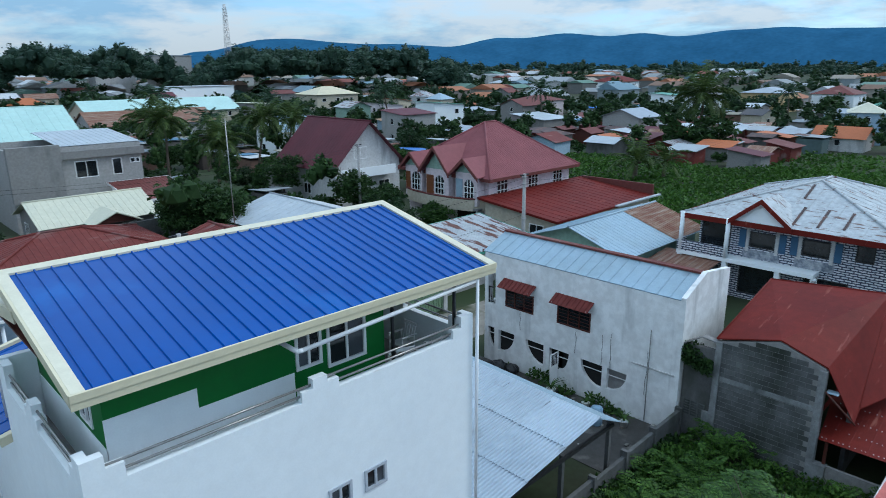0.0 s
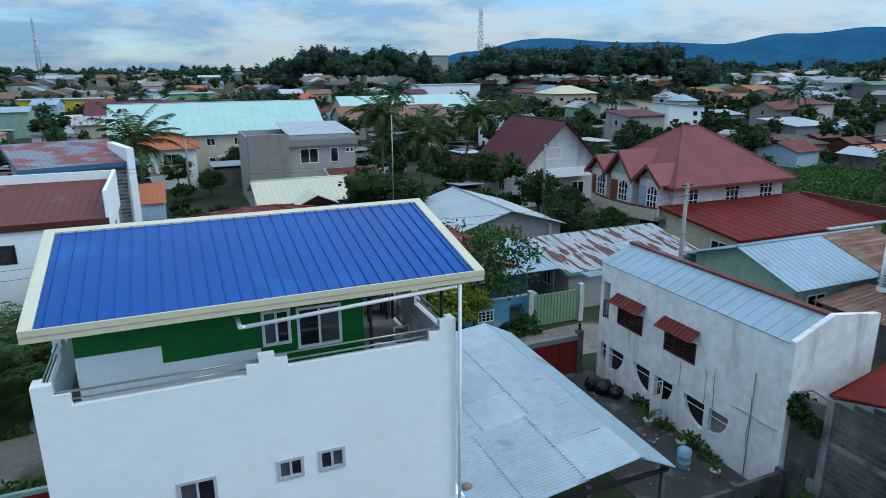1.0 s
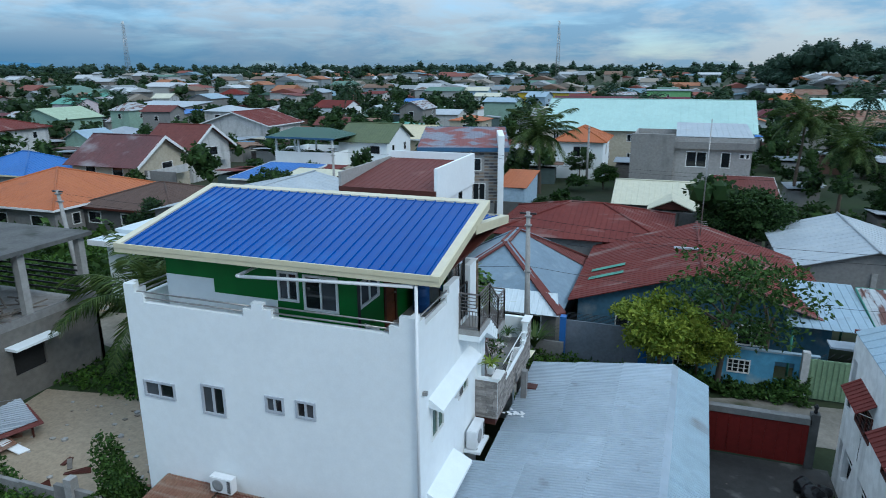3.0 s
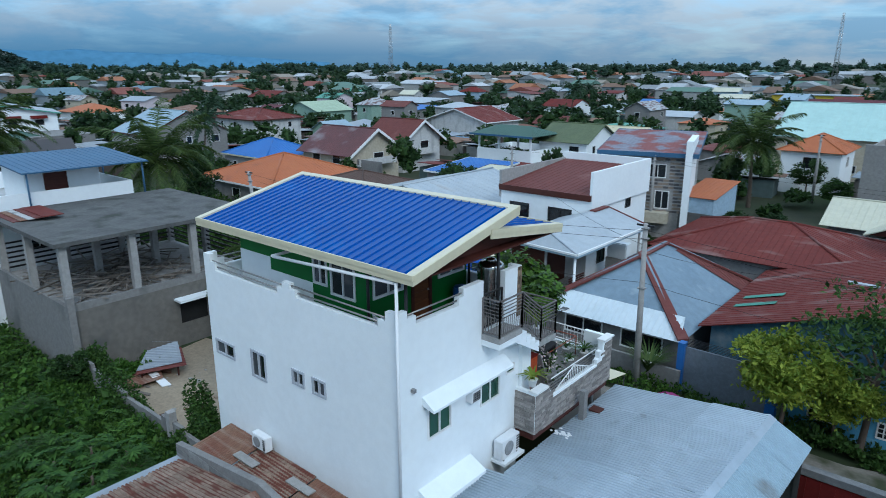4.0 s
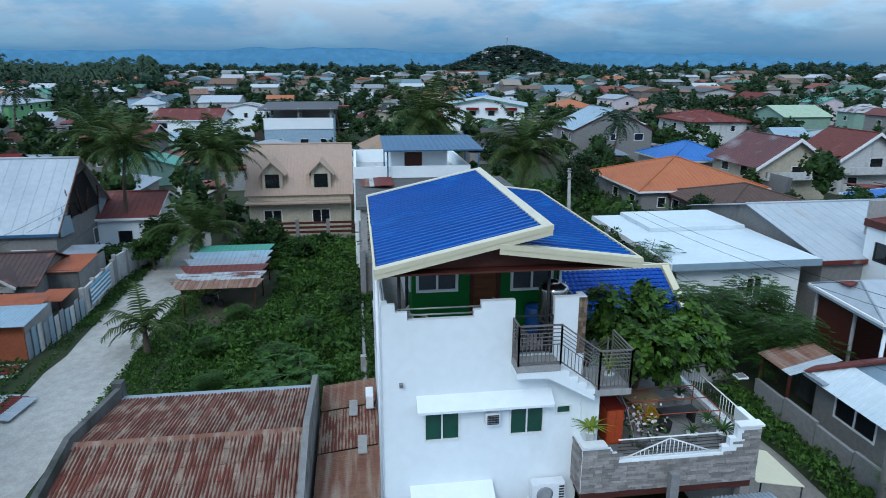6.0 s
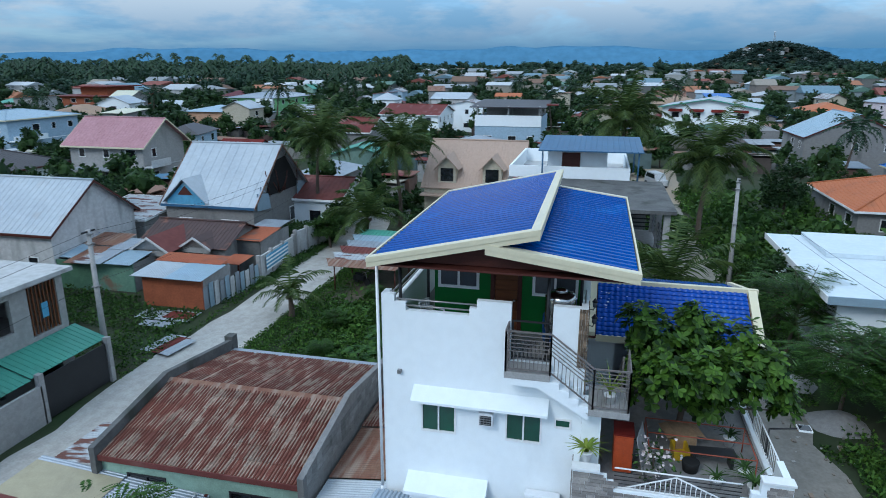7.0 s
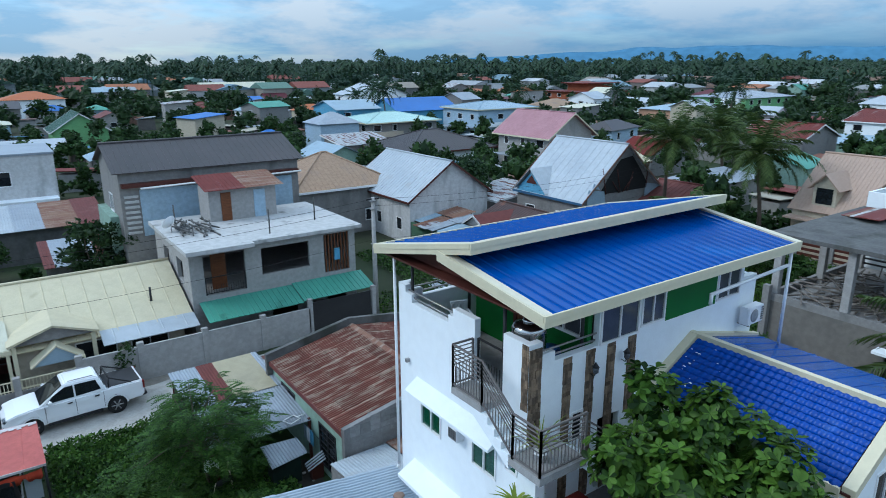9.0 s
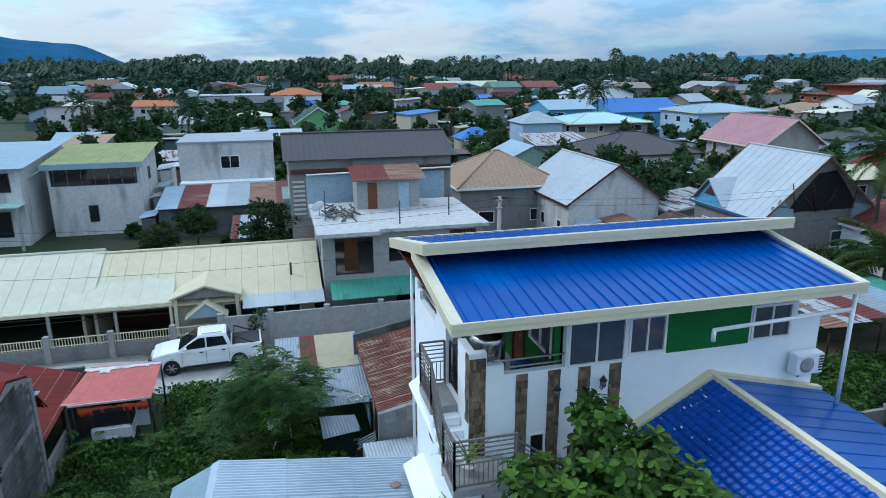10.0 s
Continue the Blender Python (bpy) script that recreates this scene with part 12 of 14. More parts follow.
                faces += [(b, b + 1, b + 2), (b, b + 2, b + 3), (b + 1, b + 4, b + 2), (b + 2, b + 4, b + 5), (b + 2, b + 5, b + 3)]
        me = bpy.data.meshes.new(name)
        me.from_pydata(verts, [], faces)
        me.materials.append(material)
        tagged(new(name, me), label, "palm trees", kind="stuff")

    # lean-tos and sheds crowded between the houses
    sw, sr = bmesh.new(), bmesh.new()
    n = tries = 0
    while n < 760 and tries < 30000:
        tries += 1
        a = rng.uniform(-10, 290)
        r = 48 + 205 * rng.random() ** 0.8
        x, y = r * math.cos(radians(a)), r * math.sin(radians(a))
        if in_field(x, y) or open_lot(x, y, 1.0) or not clear(x, y, 1.4):
            continue
        n += 1
        w, d, h, up = rng.uniform(2.4, 5.2), rng.uniform(2.2, 4.2), rng.uniform(1.9, 2.9), rng.uniform(-0.5, 0.5)
        m = Matrix.Translation((x, y, 0)) @ Matrix.Rotation(rng.choice((0, 0.1, -0.12, 1.57, 1.7)), 4, "Z")
        box_pts = [(-w / 2, -d / 2), (w / 2, -d / 2), (w / 2, d / 2), (-w / 2, d / 2)]
        prism(sw, [m @ Vector((u, v, 0)) for u, v in box_pts], (0, 0, h - 0.35))
        prism(sr, [m @ Vector((u * 1.16, v * 1.16, h + up * u / w)) for u, v in box_pts], (0, 0, 0.07))
        if rng.random() < 0.5:
            prism(sr, [m @ Vector((u * 0.6 + w * 0.4, v * 0.7, h + 0.1 + up * u / w)) for u, v in box_pts], (0, 0, 0.05))
    tagged(solid("shed_walls", sw, palette("shed_boards", [(0.16, 0.15, 0.14), (0.10, 0.08, 0.07), (0.30, 0.29, 0.27), (0.22, 0.13, 0.10), (0.36, 0.36, 0.35), (0.12, 0.17, 0.17)]), "board and block walls of small sheds between the houses", "sheds"), kind="stuff")
    tagged(solid("shed_roofs", sr, palette("shed_sheets", [(0.50, 0.53, 0.56), (0.36, 0.39, 0.42), (0.60, 0.62, 0.64), (0.24, 0.11, 0.08), (0.28, 0.17, 0.12), (0.42, 0.45, 0.48), (0.20, 0.05, 0.045), (0.30, 0.34, 0.38), (0.16, 0.10, 0.09), (0.14, 0.28, 0.42), (0.45, 0.42, 0.34)]), "patched tin roofs of small sheds between the houses", "roofs"), kind="stuff")

    # crowns between the houses, nearer than the far band
    for nm, cnt, r0, r1, per, leaf, big, mt in (("town_trees", 640, 34, 130, 190, 0.48, 2.2, LEAF_DARK), ("town_treetops", 1300, 115, 260, 70, 0.95, 3.0, FAR_LEAF)):
        spots = []
        tries = 0
        while len(spots) < cnt and tries < 20000:
            tries += 1
            a = rng.uniform(-12, 292)
            r = r0 + (r1 - r0) * rng.random() ** 0.85
            x, y = r * math.cos(radians(a)), r * math.sin(radians(a))
            s = rng.uniform(0.45, 1.0)
            if in_field(x, y) or not clear(x, y, 0.8 * big * s):
                continue
            low = r < 130 and rng.random() < 0.5 or open_lot(x, y)
            if open_lot(x, y):
                s *= 0.5
            spots.append((x, y, 0 if low else rng.uniform(0.5, 2.2), big * s, (2.0 if low else 4.6) * s + 0.6))
        clumps(nm, "dark green trees and bushes crowding between the houses", spots, leaf, per, 36 + cnt, 5 if r0 < 100 else 4, mt)
    spots = []
    for k in range(1900):
        a = rng.uniform(-12, 292)
        r = 200 + 520 * rng.random()
        spots.append((r * math.cos(radians(a)), r * math.sin(radians(a)), 0, rng.uniform(2.6, 5.2), rng.uniform(5, 9.5)))
    clumps("distant_trees", "dark green trees between the far houses", spots, 1.35, 60, 31, 4, FAR_LEAF)
    spots = []
    for k in range(2300):
        a = rng.uniform(-14, 294)
        r = 620 + 800 * rng.random() ** 1.3
        tall = 0.75 + 0.5 * noise.noise((a * 0.22, r * 0.004, 3.0))
        spots.append((r * math.cos(radians(a)), r * math.sin(radians(a)), 0, rng.uniform(5, 9), rng.uniform(8, 19) * tall))
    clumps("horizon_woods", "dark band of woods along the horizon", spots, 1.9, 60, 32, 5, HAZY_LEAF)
    # coconut groves to the south-west
    spots = []
    stems = []
    for k in range(2600):
        a = rng.uniform(196, 290)
        r = 300 + 460 * rng.random()
        stand = 0.8 + 0.45 * noise.noise((a * 0.16, r * 0.006, 7.0))
        x, y = r * math.cos(radians(a)), r * math.sin(radians(a))
        if k % 2:
            stems.append((x, y, rng.uniform(12, 18) * stand, rng.uniform(3.8, 5.2)))
        else:
            spots.append((x, y, 0, rng.uniform(4, 7), rng.uniform(7, 13) * stand))
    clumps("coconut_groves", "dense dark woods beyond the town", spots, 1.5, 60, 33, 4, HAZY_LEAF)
    palm_mass("coconut_palms", "coconut palms rising out of the far woods", stems, 37, HAZY_PALM)
    # wooded rises
    spots = []
    for k in range(360):
        a = rng.uniform(43.5, 82)
        r = rng.uniform(270, 370)
        near = min(abs(a - 55.5) - 8.0, abs(a - 75) - 4.5)
        bump = 11.0 * min(1.0, max(0.0, 1.0 - max(0.0, near) / 4.0)) ** 0.8
        if rng.random() < 0.35 and bump < 1:
            continue
        spots.append((r * math.cos(radians(a)), r * math.sin(radians(a)), bump - 1, rng.uniform(4.0, 7.5), rng.uniform(6, 16)))
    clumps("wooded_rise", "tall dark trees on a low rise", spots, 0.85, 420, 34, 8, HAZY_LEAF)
    spots = []
    for k in range(560):
        t, q = rng.uniform(0, 2 * math.pi), rng.random() ** 0.5
        x, y = KNOLL[0] + KNOLL[2] * q * math.cos(t) * 1.5, KNOLL[1] + KNOLL[3] * q * math.sin(t) * 1.1
        spots.append((x, y, knoll_z(x, y) - rise(x, y), rng.uniform(6, 10), rng.uniform(6, 9)))
    # the knoll's leaf colour has its haze mixed in as a bluish tone
    clumps("knoll_trees", "trees on the far knoll", spots, 2.0, 60, 35, 4, leafy("knoll_foliage", (0.010, 0.026, 0.020), (0.030, 0.056, 0.040)))


KNOLL = (-985.0, 236.0, 62.0, 92.0, 36.0)


def knoll_z(x, y):
    q = ((x - KNOLL[0]) / KNOLL[2] / 1.5) ** 2 + ((y - KNOLL[1]) / KNOLL[3] / 1.05) ** 2
    return rise(x, y) + KNOLL[4] * 0.78 * math.exp(-q ** 1.5 * 2.2) * (1 + 0.12 * math.sin(y / 31 + 1.0)) - 1


def build_knoll():
    bm = bmesh.new()
    n = 24
    g = [[bm.verts.new((KNOLL[0] + (i / n - 0.5) * 700, KNOLL[1] + (j / n - 0.5) * 900, knoll_z(KNOLL[0] + (i / n - 0.5) * 700, KNOLL[1] + (j / n - 0.5) * 900))) for j in range(n + 1)] for i in range(n + 1)]
    for i in range(n):
        for j in range(n):
            bm.faces.new((g[i][j], g[i + 1][j], g[i + 1][j + 1], g[i][j + 1])).smooth = True
    solid("knoll", bm, GRASS, "low hill covered with trees and small houses", kind="structure")


build_knoll()
far_mass()


def lattice_mast(x, y, h, w, label, z=0.0):
    m = thing("radio_mast", label, "mast", x, y, max(z, rise(x, y) - 0.3))
    c = [(-w, -w), (w, -w), (w, w), (-w, w)]
    for a, b in c:
        part("leg", rods(0.12, ((a, b, 0), (a * 0.35, b * 0.35, h)), seg=4), GREY_STEEL, m)
    bm = bmesh.new()
    k = max(4, int(h / 3))
    for i in range(k):
        t, u = i / k, (i + 1) / k
        f, g = 1 - 0.65 * t, 1 - 0.65 * u
        for j in range(4):
            (a, b), (c2, d) = c[j], c[(j + 1) % 4]
            rod(bm, (a * f, b * f, h * t), (c2 * g, d * g, h * u), 0.07, 3)
            rod(bm, (a * f, b * f, h * t), (c2 * f, d * f, h * t), 0.07, 3)
    part("bracing", bm, GREY_STEEL, m)
    part("antenna", boxes((-0.5, 0.5, -0.5, 0.5, h, h + 1.5)), WHITE_TRIM, m)


lattice_mast(132, 269, 40, 1.5, "red and white lattice radio mast above the trees")
lattice_mast(-68, 420, 40, 1.3, "far grey lattice radio mast")
lattice_mast(-330, 330, 40, 1.3, "far grey lattice radio mast")
lattice_mast(-985, 228, 20, 1.5, "radio mast on the far hilltop", knoll_z(-985, 228) - 0.3)
for x, y, w, d, h, m_ in ((122, 310, 18, 10, 21, CONCRETE_PALE), (100, 323, 18, 10, 21, WHITE_OLD)):
    house("hilltop_block", "pale flat-roofed block above the trees", x - w / 2, x + w / 2, y - d / 2, y + d / 2, h, "flat", 0, 0.3, m_, GALV, lod=2, wins=[], category="building")
house("white_warehouse", "long white warehouse below the wooded rise", 86, 112, 228, 238, 8.5, "flat", 0, 0.3, WHITE, GALV_WHITE, lod=2, wins=[], category="warehouse")

# ---- things on and round the house ----
def aircon(x, y, z, yaw, label, s=1.0, group="air conditioners"):
    """Outdoor unit: casing, round grille with blades, side louvres, on a bracket; its front looks along -y before the turn."""
    a = thing("air_conditioner", label, "air conditioner", x, y, z, yaw, group)
    w, d, h = 0.42 * s, 0.15 * s, 0.56 * s
    part("casing", softbox(-w, w, -d, d, 0, h, 0.02), PVC, a)
    bm = bmesh.new()
    lathe(bm, [(0.20 * s, 0.0), (0.21 * s, 0.012), (0.15 * s, 0.014), (0.02, 0.008)], 20)
    g = part("fan_grille", bm, mat("grey_grille", (0.35, 0.36, 0.37), rough=0.5), a)
    g.matrix_basis = pose(-0.1 * s, -d - 0.001, h * 0.5, 90, 0, 0)
    for k in range(6):
        part("louvre", boxes((w * 0.62, w * 0.92, -d - 0.012, -d - 0.001, 0.08 * s + k * 0.075 * s, 0.12 * s + k * 0.075 * s)), BLACK_STEEL, a)
    part("bracket", boxes((-w * 0.8, -w * 0.7, -d, d + 0.08, -0.04, -0.002), (w * 0.7, w * 0.8, -d, d + 0.08, -0.04, -0.002)), GREY_STEEL, a)
    return a


aircon(-0.05, 3.15, 2.55, 90, "white air-conditioner unit on the east wall", 1.15)
part("shelf", boxes((XE + 0.003, 0.25, 2.65, 3.75, 2.40, 2.50)), WHITE, HOUSE)
aircon(-8.85, YN + 0.26, 7.25, 180, "white air-conditioner unit on the upper north wall", 0.95)
aircon(-6.3, -1.75, 2.55, 0, "white air-conditioner unit low on the south wall", 0.9)


def window_unit():
    a = thing("window_air_conditioner", "cream window air-conditioner with a dark grille", "air conditioner", XE, 1.53, 5.06)
    part("casing", softbox(0.002, 0.26, -0.2, 0.2, 0, 0.38, 0.015), PVC, a)
    part("grille", boxes((0.26, 0.27, -0.16, 0.16, 0.05, 0.33)), BLACK_STEEL, a)
    for k in range(4):
        part("slat", boxes((0.27, 0.28, -0.16, 0.16, 0.08 + k * 0.07, 0.095 + k * 0.07)), GREY_STEEL, a)
        part("slat", boxes((0.27, 0.28, -0.13 + k * 0.085, -0.12 + k * 0.085, 0.05, 0.33)), GREY_STEEL, a)


window_unit()


def water_tank():
    t = thing("water_tank", "round stainless steel water tank on a stand", "water tank", -0.95, 3.35, 7.0)
    bm = bmesh.new()
    prof = [(0.40, 0.75)]
    for k in range(8):
        prof += [(0.42, 0.80 + k * 0.105), (0.405, 0.85 + k * 0.105)]
    prof += [(0.42, 1.66), (0.36, 1.76), (0.16, 1.82)]
    lathe(bm, prof, 24)
    part("shell", bm, STAINLESS, t)
    bm = bmesh.new()
    lathe(bm, [(0.16, 1.82), (0.17, 1.85), (0.10, 1.90), (0.02, 1.91)], 16)
    part("lid", bm, STAINLESS, t, "domed steel lid")
    for x, y in ((-0.3, -0.3), (0.3, -0.3), (0.3, 0.3), (-0.3, 0.3)):
        part("leg", rods(0.03, ((x, y, 0), (x, y, 0.76))), BLACK_STEEL, t)


water_tank()


def stone_strips():
    """Vertical strips of stacked brown stone on the north wall."""
    stone = mat("brown_stacked_stone", (0.24, 0.17, 0.11), (0.13, 0.10, 0.075), scale=5, rough=0.9, bump=0.4, vary=0.45, island=True)
    rng = random.Random(14)
    for x0, x1, z0, z1 in ((-0.68, -0.30, 3.95, 8.50), (-1.66, -1.38, 3.95, 8.02), (-2.44, -2.14, 3.95, 8.02), (-3.18, -2.88, 3.95, 8.02), (-3.95, -3.65, 5.9, 8.02)):
        bm = bmesh.new()
        z = z0
        while z < z1 - 0.03:
            hgt = min(rng.uniform(0.08, 0.22), z1 - z)
            x = x0
            while x < x1 - 0.01:
                w = min(rng.uniform(0.06, 0.11), x1 - x)
                box(bm, x + 0.003, x + w - 0.003, YN + 0.001, YN + rng.uniform(0.012, 0.035), z + 0.004, z + hgt - 0.004)
                x += w
            z += hgt
        tagged(part("stone_strip", bm, stone, HOUSE, "strip of stacked brown stone"), kind="stuff")
    bm = bmesh.new()
    z = 6.98
    while z < 8.58:
        hgt = rng.uniform(0.08, 0.2)
        y = 3.86
        while y < YN - 0.01:
            w = min(rng.uniform(0.06, 0.1), YN - y)
            box(bm, XE + 0.001, XE + rng.uniform(0.012, 0.03), y + 0.003, y + w - 0.003, z, min(z + hgt, 8.6) - 0.005)
            y += w
        z += hgt
    tagged(part("stone_strip", bm, stone, HOUSE, "strip of stacked brown stone"), kind="stuff")


stone_strips()


def wall_lamp(x, z):
    l = thing("wall_lamp", "black lantern wall lamp on the north wall", "lamp", x, YN + 0.04, z, group="wall lamps")
    part("arm", pipe([(0, -0.02, 0), (0, 0.10, -0.02), (0, 0.14, 0.06)], 0.012, 6), BLACK_STEEL, l)
    bm = bmesh.new()
    lathe(bm, [(0.03, 0.06), (0.07, 0.10), (0.08, 0.24)], 6, (0, 0.14, 0))
    part("lantern", bm, PANE_GREY, l)
    bm = bmesh.new()
    lathe(bm, [(0.10, 0.24), (0.05, 0.30), (0.012, 0.36)], 6, (0, 0.14, 0))
    part("cap", bm, BLACK_STEEL, l)


wall_lamp(-2.30, 7.38)
wall_lamp(-3.42, 7.46)


def plastic_chair(x, y, yaw):
    c = thing("plastic_chair", "white moulded plastic armchair on the roof terrace", "chair", x, y, TF, yaw, "terrace chairs")
    bm = bmesh.new()
    prism(bm, [(-0.24, -0.22, 0.42), (0.24, -0.22, 0.42), (0.22, 0.22, 0.40), (-0.22, 0.22, 0.40)], (0, 0, -0.03))
    part("seat", bm, PVC, c)
    for k in range(5):
        u = -0.2 + k * 0.1
        bm = bmesh.new()
        prism(bm, [(u - 0.028, 0.20, 0.42), (u + 0.028, 0.20, 0.42), (u + 0.028, 0.32, 0.86), (u - 0.028, 0.32, 0.86)], (0, 0.02, 0))
        part("back_slat", bm, PVC, c)
    part("back_rail", boxes((-0.25, 0.25, 0.31, 0.35, 0.84, 0.92)), PVC, c)
    for sx in (-1, 1):
        part("armrest", boxes((sx * 0.27 - 0.035, sx * 0.27 + 0.035, -0.2, 0.3, 0.62, 0.65)), PVC, c)
        for y_ in (-0.2, 0.22):
            part("leg", rods(0.022, ((sx * 0.25, y_, 0), (sx * 0.26, y_, 0.63))), PVC, c)


plastic_chair(-1.05, -0.55, 200)
plastic_chair(-1.75, -0.35, 160)
plastic_chair(-0.95, 0.55, 270)


def drum(x, y, z, r, h, material, label, name="drum"):
    bm = bmesh.new()
    lathe(bm, [(r * 0.92, 0), (r, 0.03), (r, h * 0.33), (r * 1.03, h * 0.35), (r, h * 0.37), (r, h * 0.66), (r * 1.03, h * 0.68), (r, h * 0.7), (r, h - 0.03), (r * 0.9, h)], 16)
    t = thing(name, label, "drum", x, y, z)
    part("body", bm, material, t)
    bm = bmesh.new()
    lathe(bm, [(r * 0.85, h), (r * 0.85, h + 0.03), (r * 0.2, h + 0.04)], 16)
    part("lid", bm, material, t)


BLUE_PLASTIC = mat("blue_plastic", (0.02, 0.09, 0.30), rough=0.45, bump=0.02)
drum(-1.9, 3.1, TF, 0.28, 0.8, BLUE_PLASTIC, "blue plastic water drum on the roof terrace")
drum(10.2, 1.15, 0.02, 0.26, 0.75, mat("pale_blue_plastic", (0.35, 0.52, 0.68), rough=0.5), "pale blue plastic drum in the court")


def blades(bm, at, n, ln, seed, up=0.9, w=0.05):
    rng = random.Random(seed)
    at = Vector(at)
    for k in range(n):
        a = 2 * math.pi * k / n + rng.uniform(-0.3, 0.3)
        d = Vector((math.cos(a), math.sin(a), 0))
        L = ln * rng.uniform(0.7, 1.1)
        s = Vector((-d.y, d.x, 0)) * w
        prev = None
        for i in range(5):
            t = i / 4
            p = at + d * L * (0.15 + 0.75 * t) * t + Vector((0, 0, L * (up * t - 0.55 * t * t)))
            ww = s * (1 - t * 0.9)
            cur = (bm.verts.new(p - ww), bm.verts.new(p + ww))
            if prev:
                bm.faces.new((prev[0], prev[1], cur[1], cur[0]))
            prev = cur


def potted(x, y, z, label, n, ln, material, seed, pot=0.16, up=0.9, w=0.05, pot_mat=None):
    p = thing("potted_plant", label, "plant", x, y, z, group="potted plants")
    bm = bmesh.new()
    lathe(bm, [(pot * 0.7, 0), (pot, pot * 1.5), (pot * 1.08, pot * 1.5), (pot * 1.08, pot * 1.7), (pot * 0.85, pot * 1.65)], 14)
    part("pot", bm, pot_mat or WHITE_TRIM, p)
    bm = bmesh.new()
    blades(bm, (0, 0, pot * 1.5), n, ln, seed, up, w)
    part("leaves", bm, material, p)


FERN = leafy("bright_fern_leaves", (0.16, 0.24, 0.03), (0.30, 0.36, 0.06))
potted(0.14, 4.25, 4.56, "bright yellow-green fern in a pot on the parapet", 18, 0.75, FERN, 1, w=0.07)
potted(-0.1, 4.75, 6.16, "yellow-green palm plant in a pot on the stair landing", 14, 0.95, FERN, 2, 0.15, 1.1, 0.035)
potted(-1.0, 8.4, 3.9, "leafy potted plant on the terrace", 16, 0.6, LEAF, 3)
potted(-0.4, 7.6, 3.9, "leafy potted plant on the terrace", 14, 0.5, LEAF, 4)
potted(-0.3, 8.5, 3.9, "flowering potted shrub by the terrace railing", 22, 0.8, LEAF, 5)
potted(-2.6, 8.3, 3.9, "leafy potted plant on the terrace", 16, 0.6, LEAF_DARK, 6)
potted(-0.55, 15.6, 0.0, "large spiky dracaena plant by the utility pole", 130, 1.5, leafy("dracaena_leaves", (0.05, 0.10, 0.03), (0.12, 0.17, 0.05)), 7, 0.2, 1.5, 0.06)
potted(10.9, 4.0, 0.02, "green potted plant by the court doors", 20, 0.9, LEAF, 8, 0.2)
potted(11.0, 2.2, 0.02, "white pot with a leafy plant in the court", 16, 0.6, LEAF, 9, 0.18)
potted(10.8, 0.2, 0.02, "green potted plant in the court", 16, 0.7, LEAF, 10, 0.18)

bm = bmesh.new()
rng_f = np.random.default_rng(5)
fp = rng_f.normal(size=(75, 3)) * np.array([0.30, 0.26, 0.22]) + np.array([-0.35, 6.0, 4.75])
solid_me = leaves("blossoms", fp, np.zeros_like(fp), 0.11, mat("pinkish_white_petals", (0.70, 0.60, 0.58), rough=0.8, bump=0), rng_f, 0.9)
bl = thing("bougainvillea", "pale flowering bougainvillea in a terrace tub", "plant", 0, 0, 0)
part("blossoms", solid_me, None, bl)
fp2 = rng_f.normal(size=(110, 3)) * np.array([0.30, 0.27, 0.28]) + np.array([-0.35, 6.0, 4.55])
part("foliage", leaves("foliage", fp2, np.zeros_like(fp2), 0.14, LEAF, rng_f, 0.6), None, bl)
bm = bmesh.new()
lathe(bm, [(0.16, 3.9), (0.24, 4.2), (0.24, 4.25)], 14, (-0.35, 6.0, 0))
part("tub", bm, CONCRETE, bl)
part("stem", rods(0.03, ((-0.35, 6.0, 4.2), (-0.3, 6.0, 4.7))), BARK, bl)


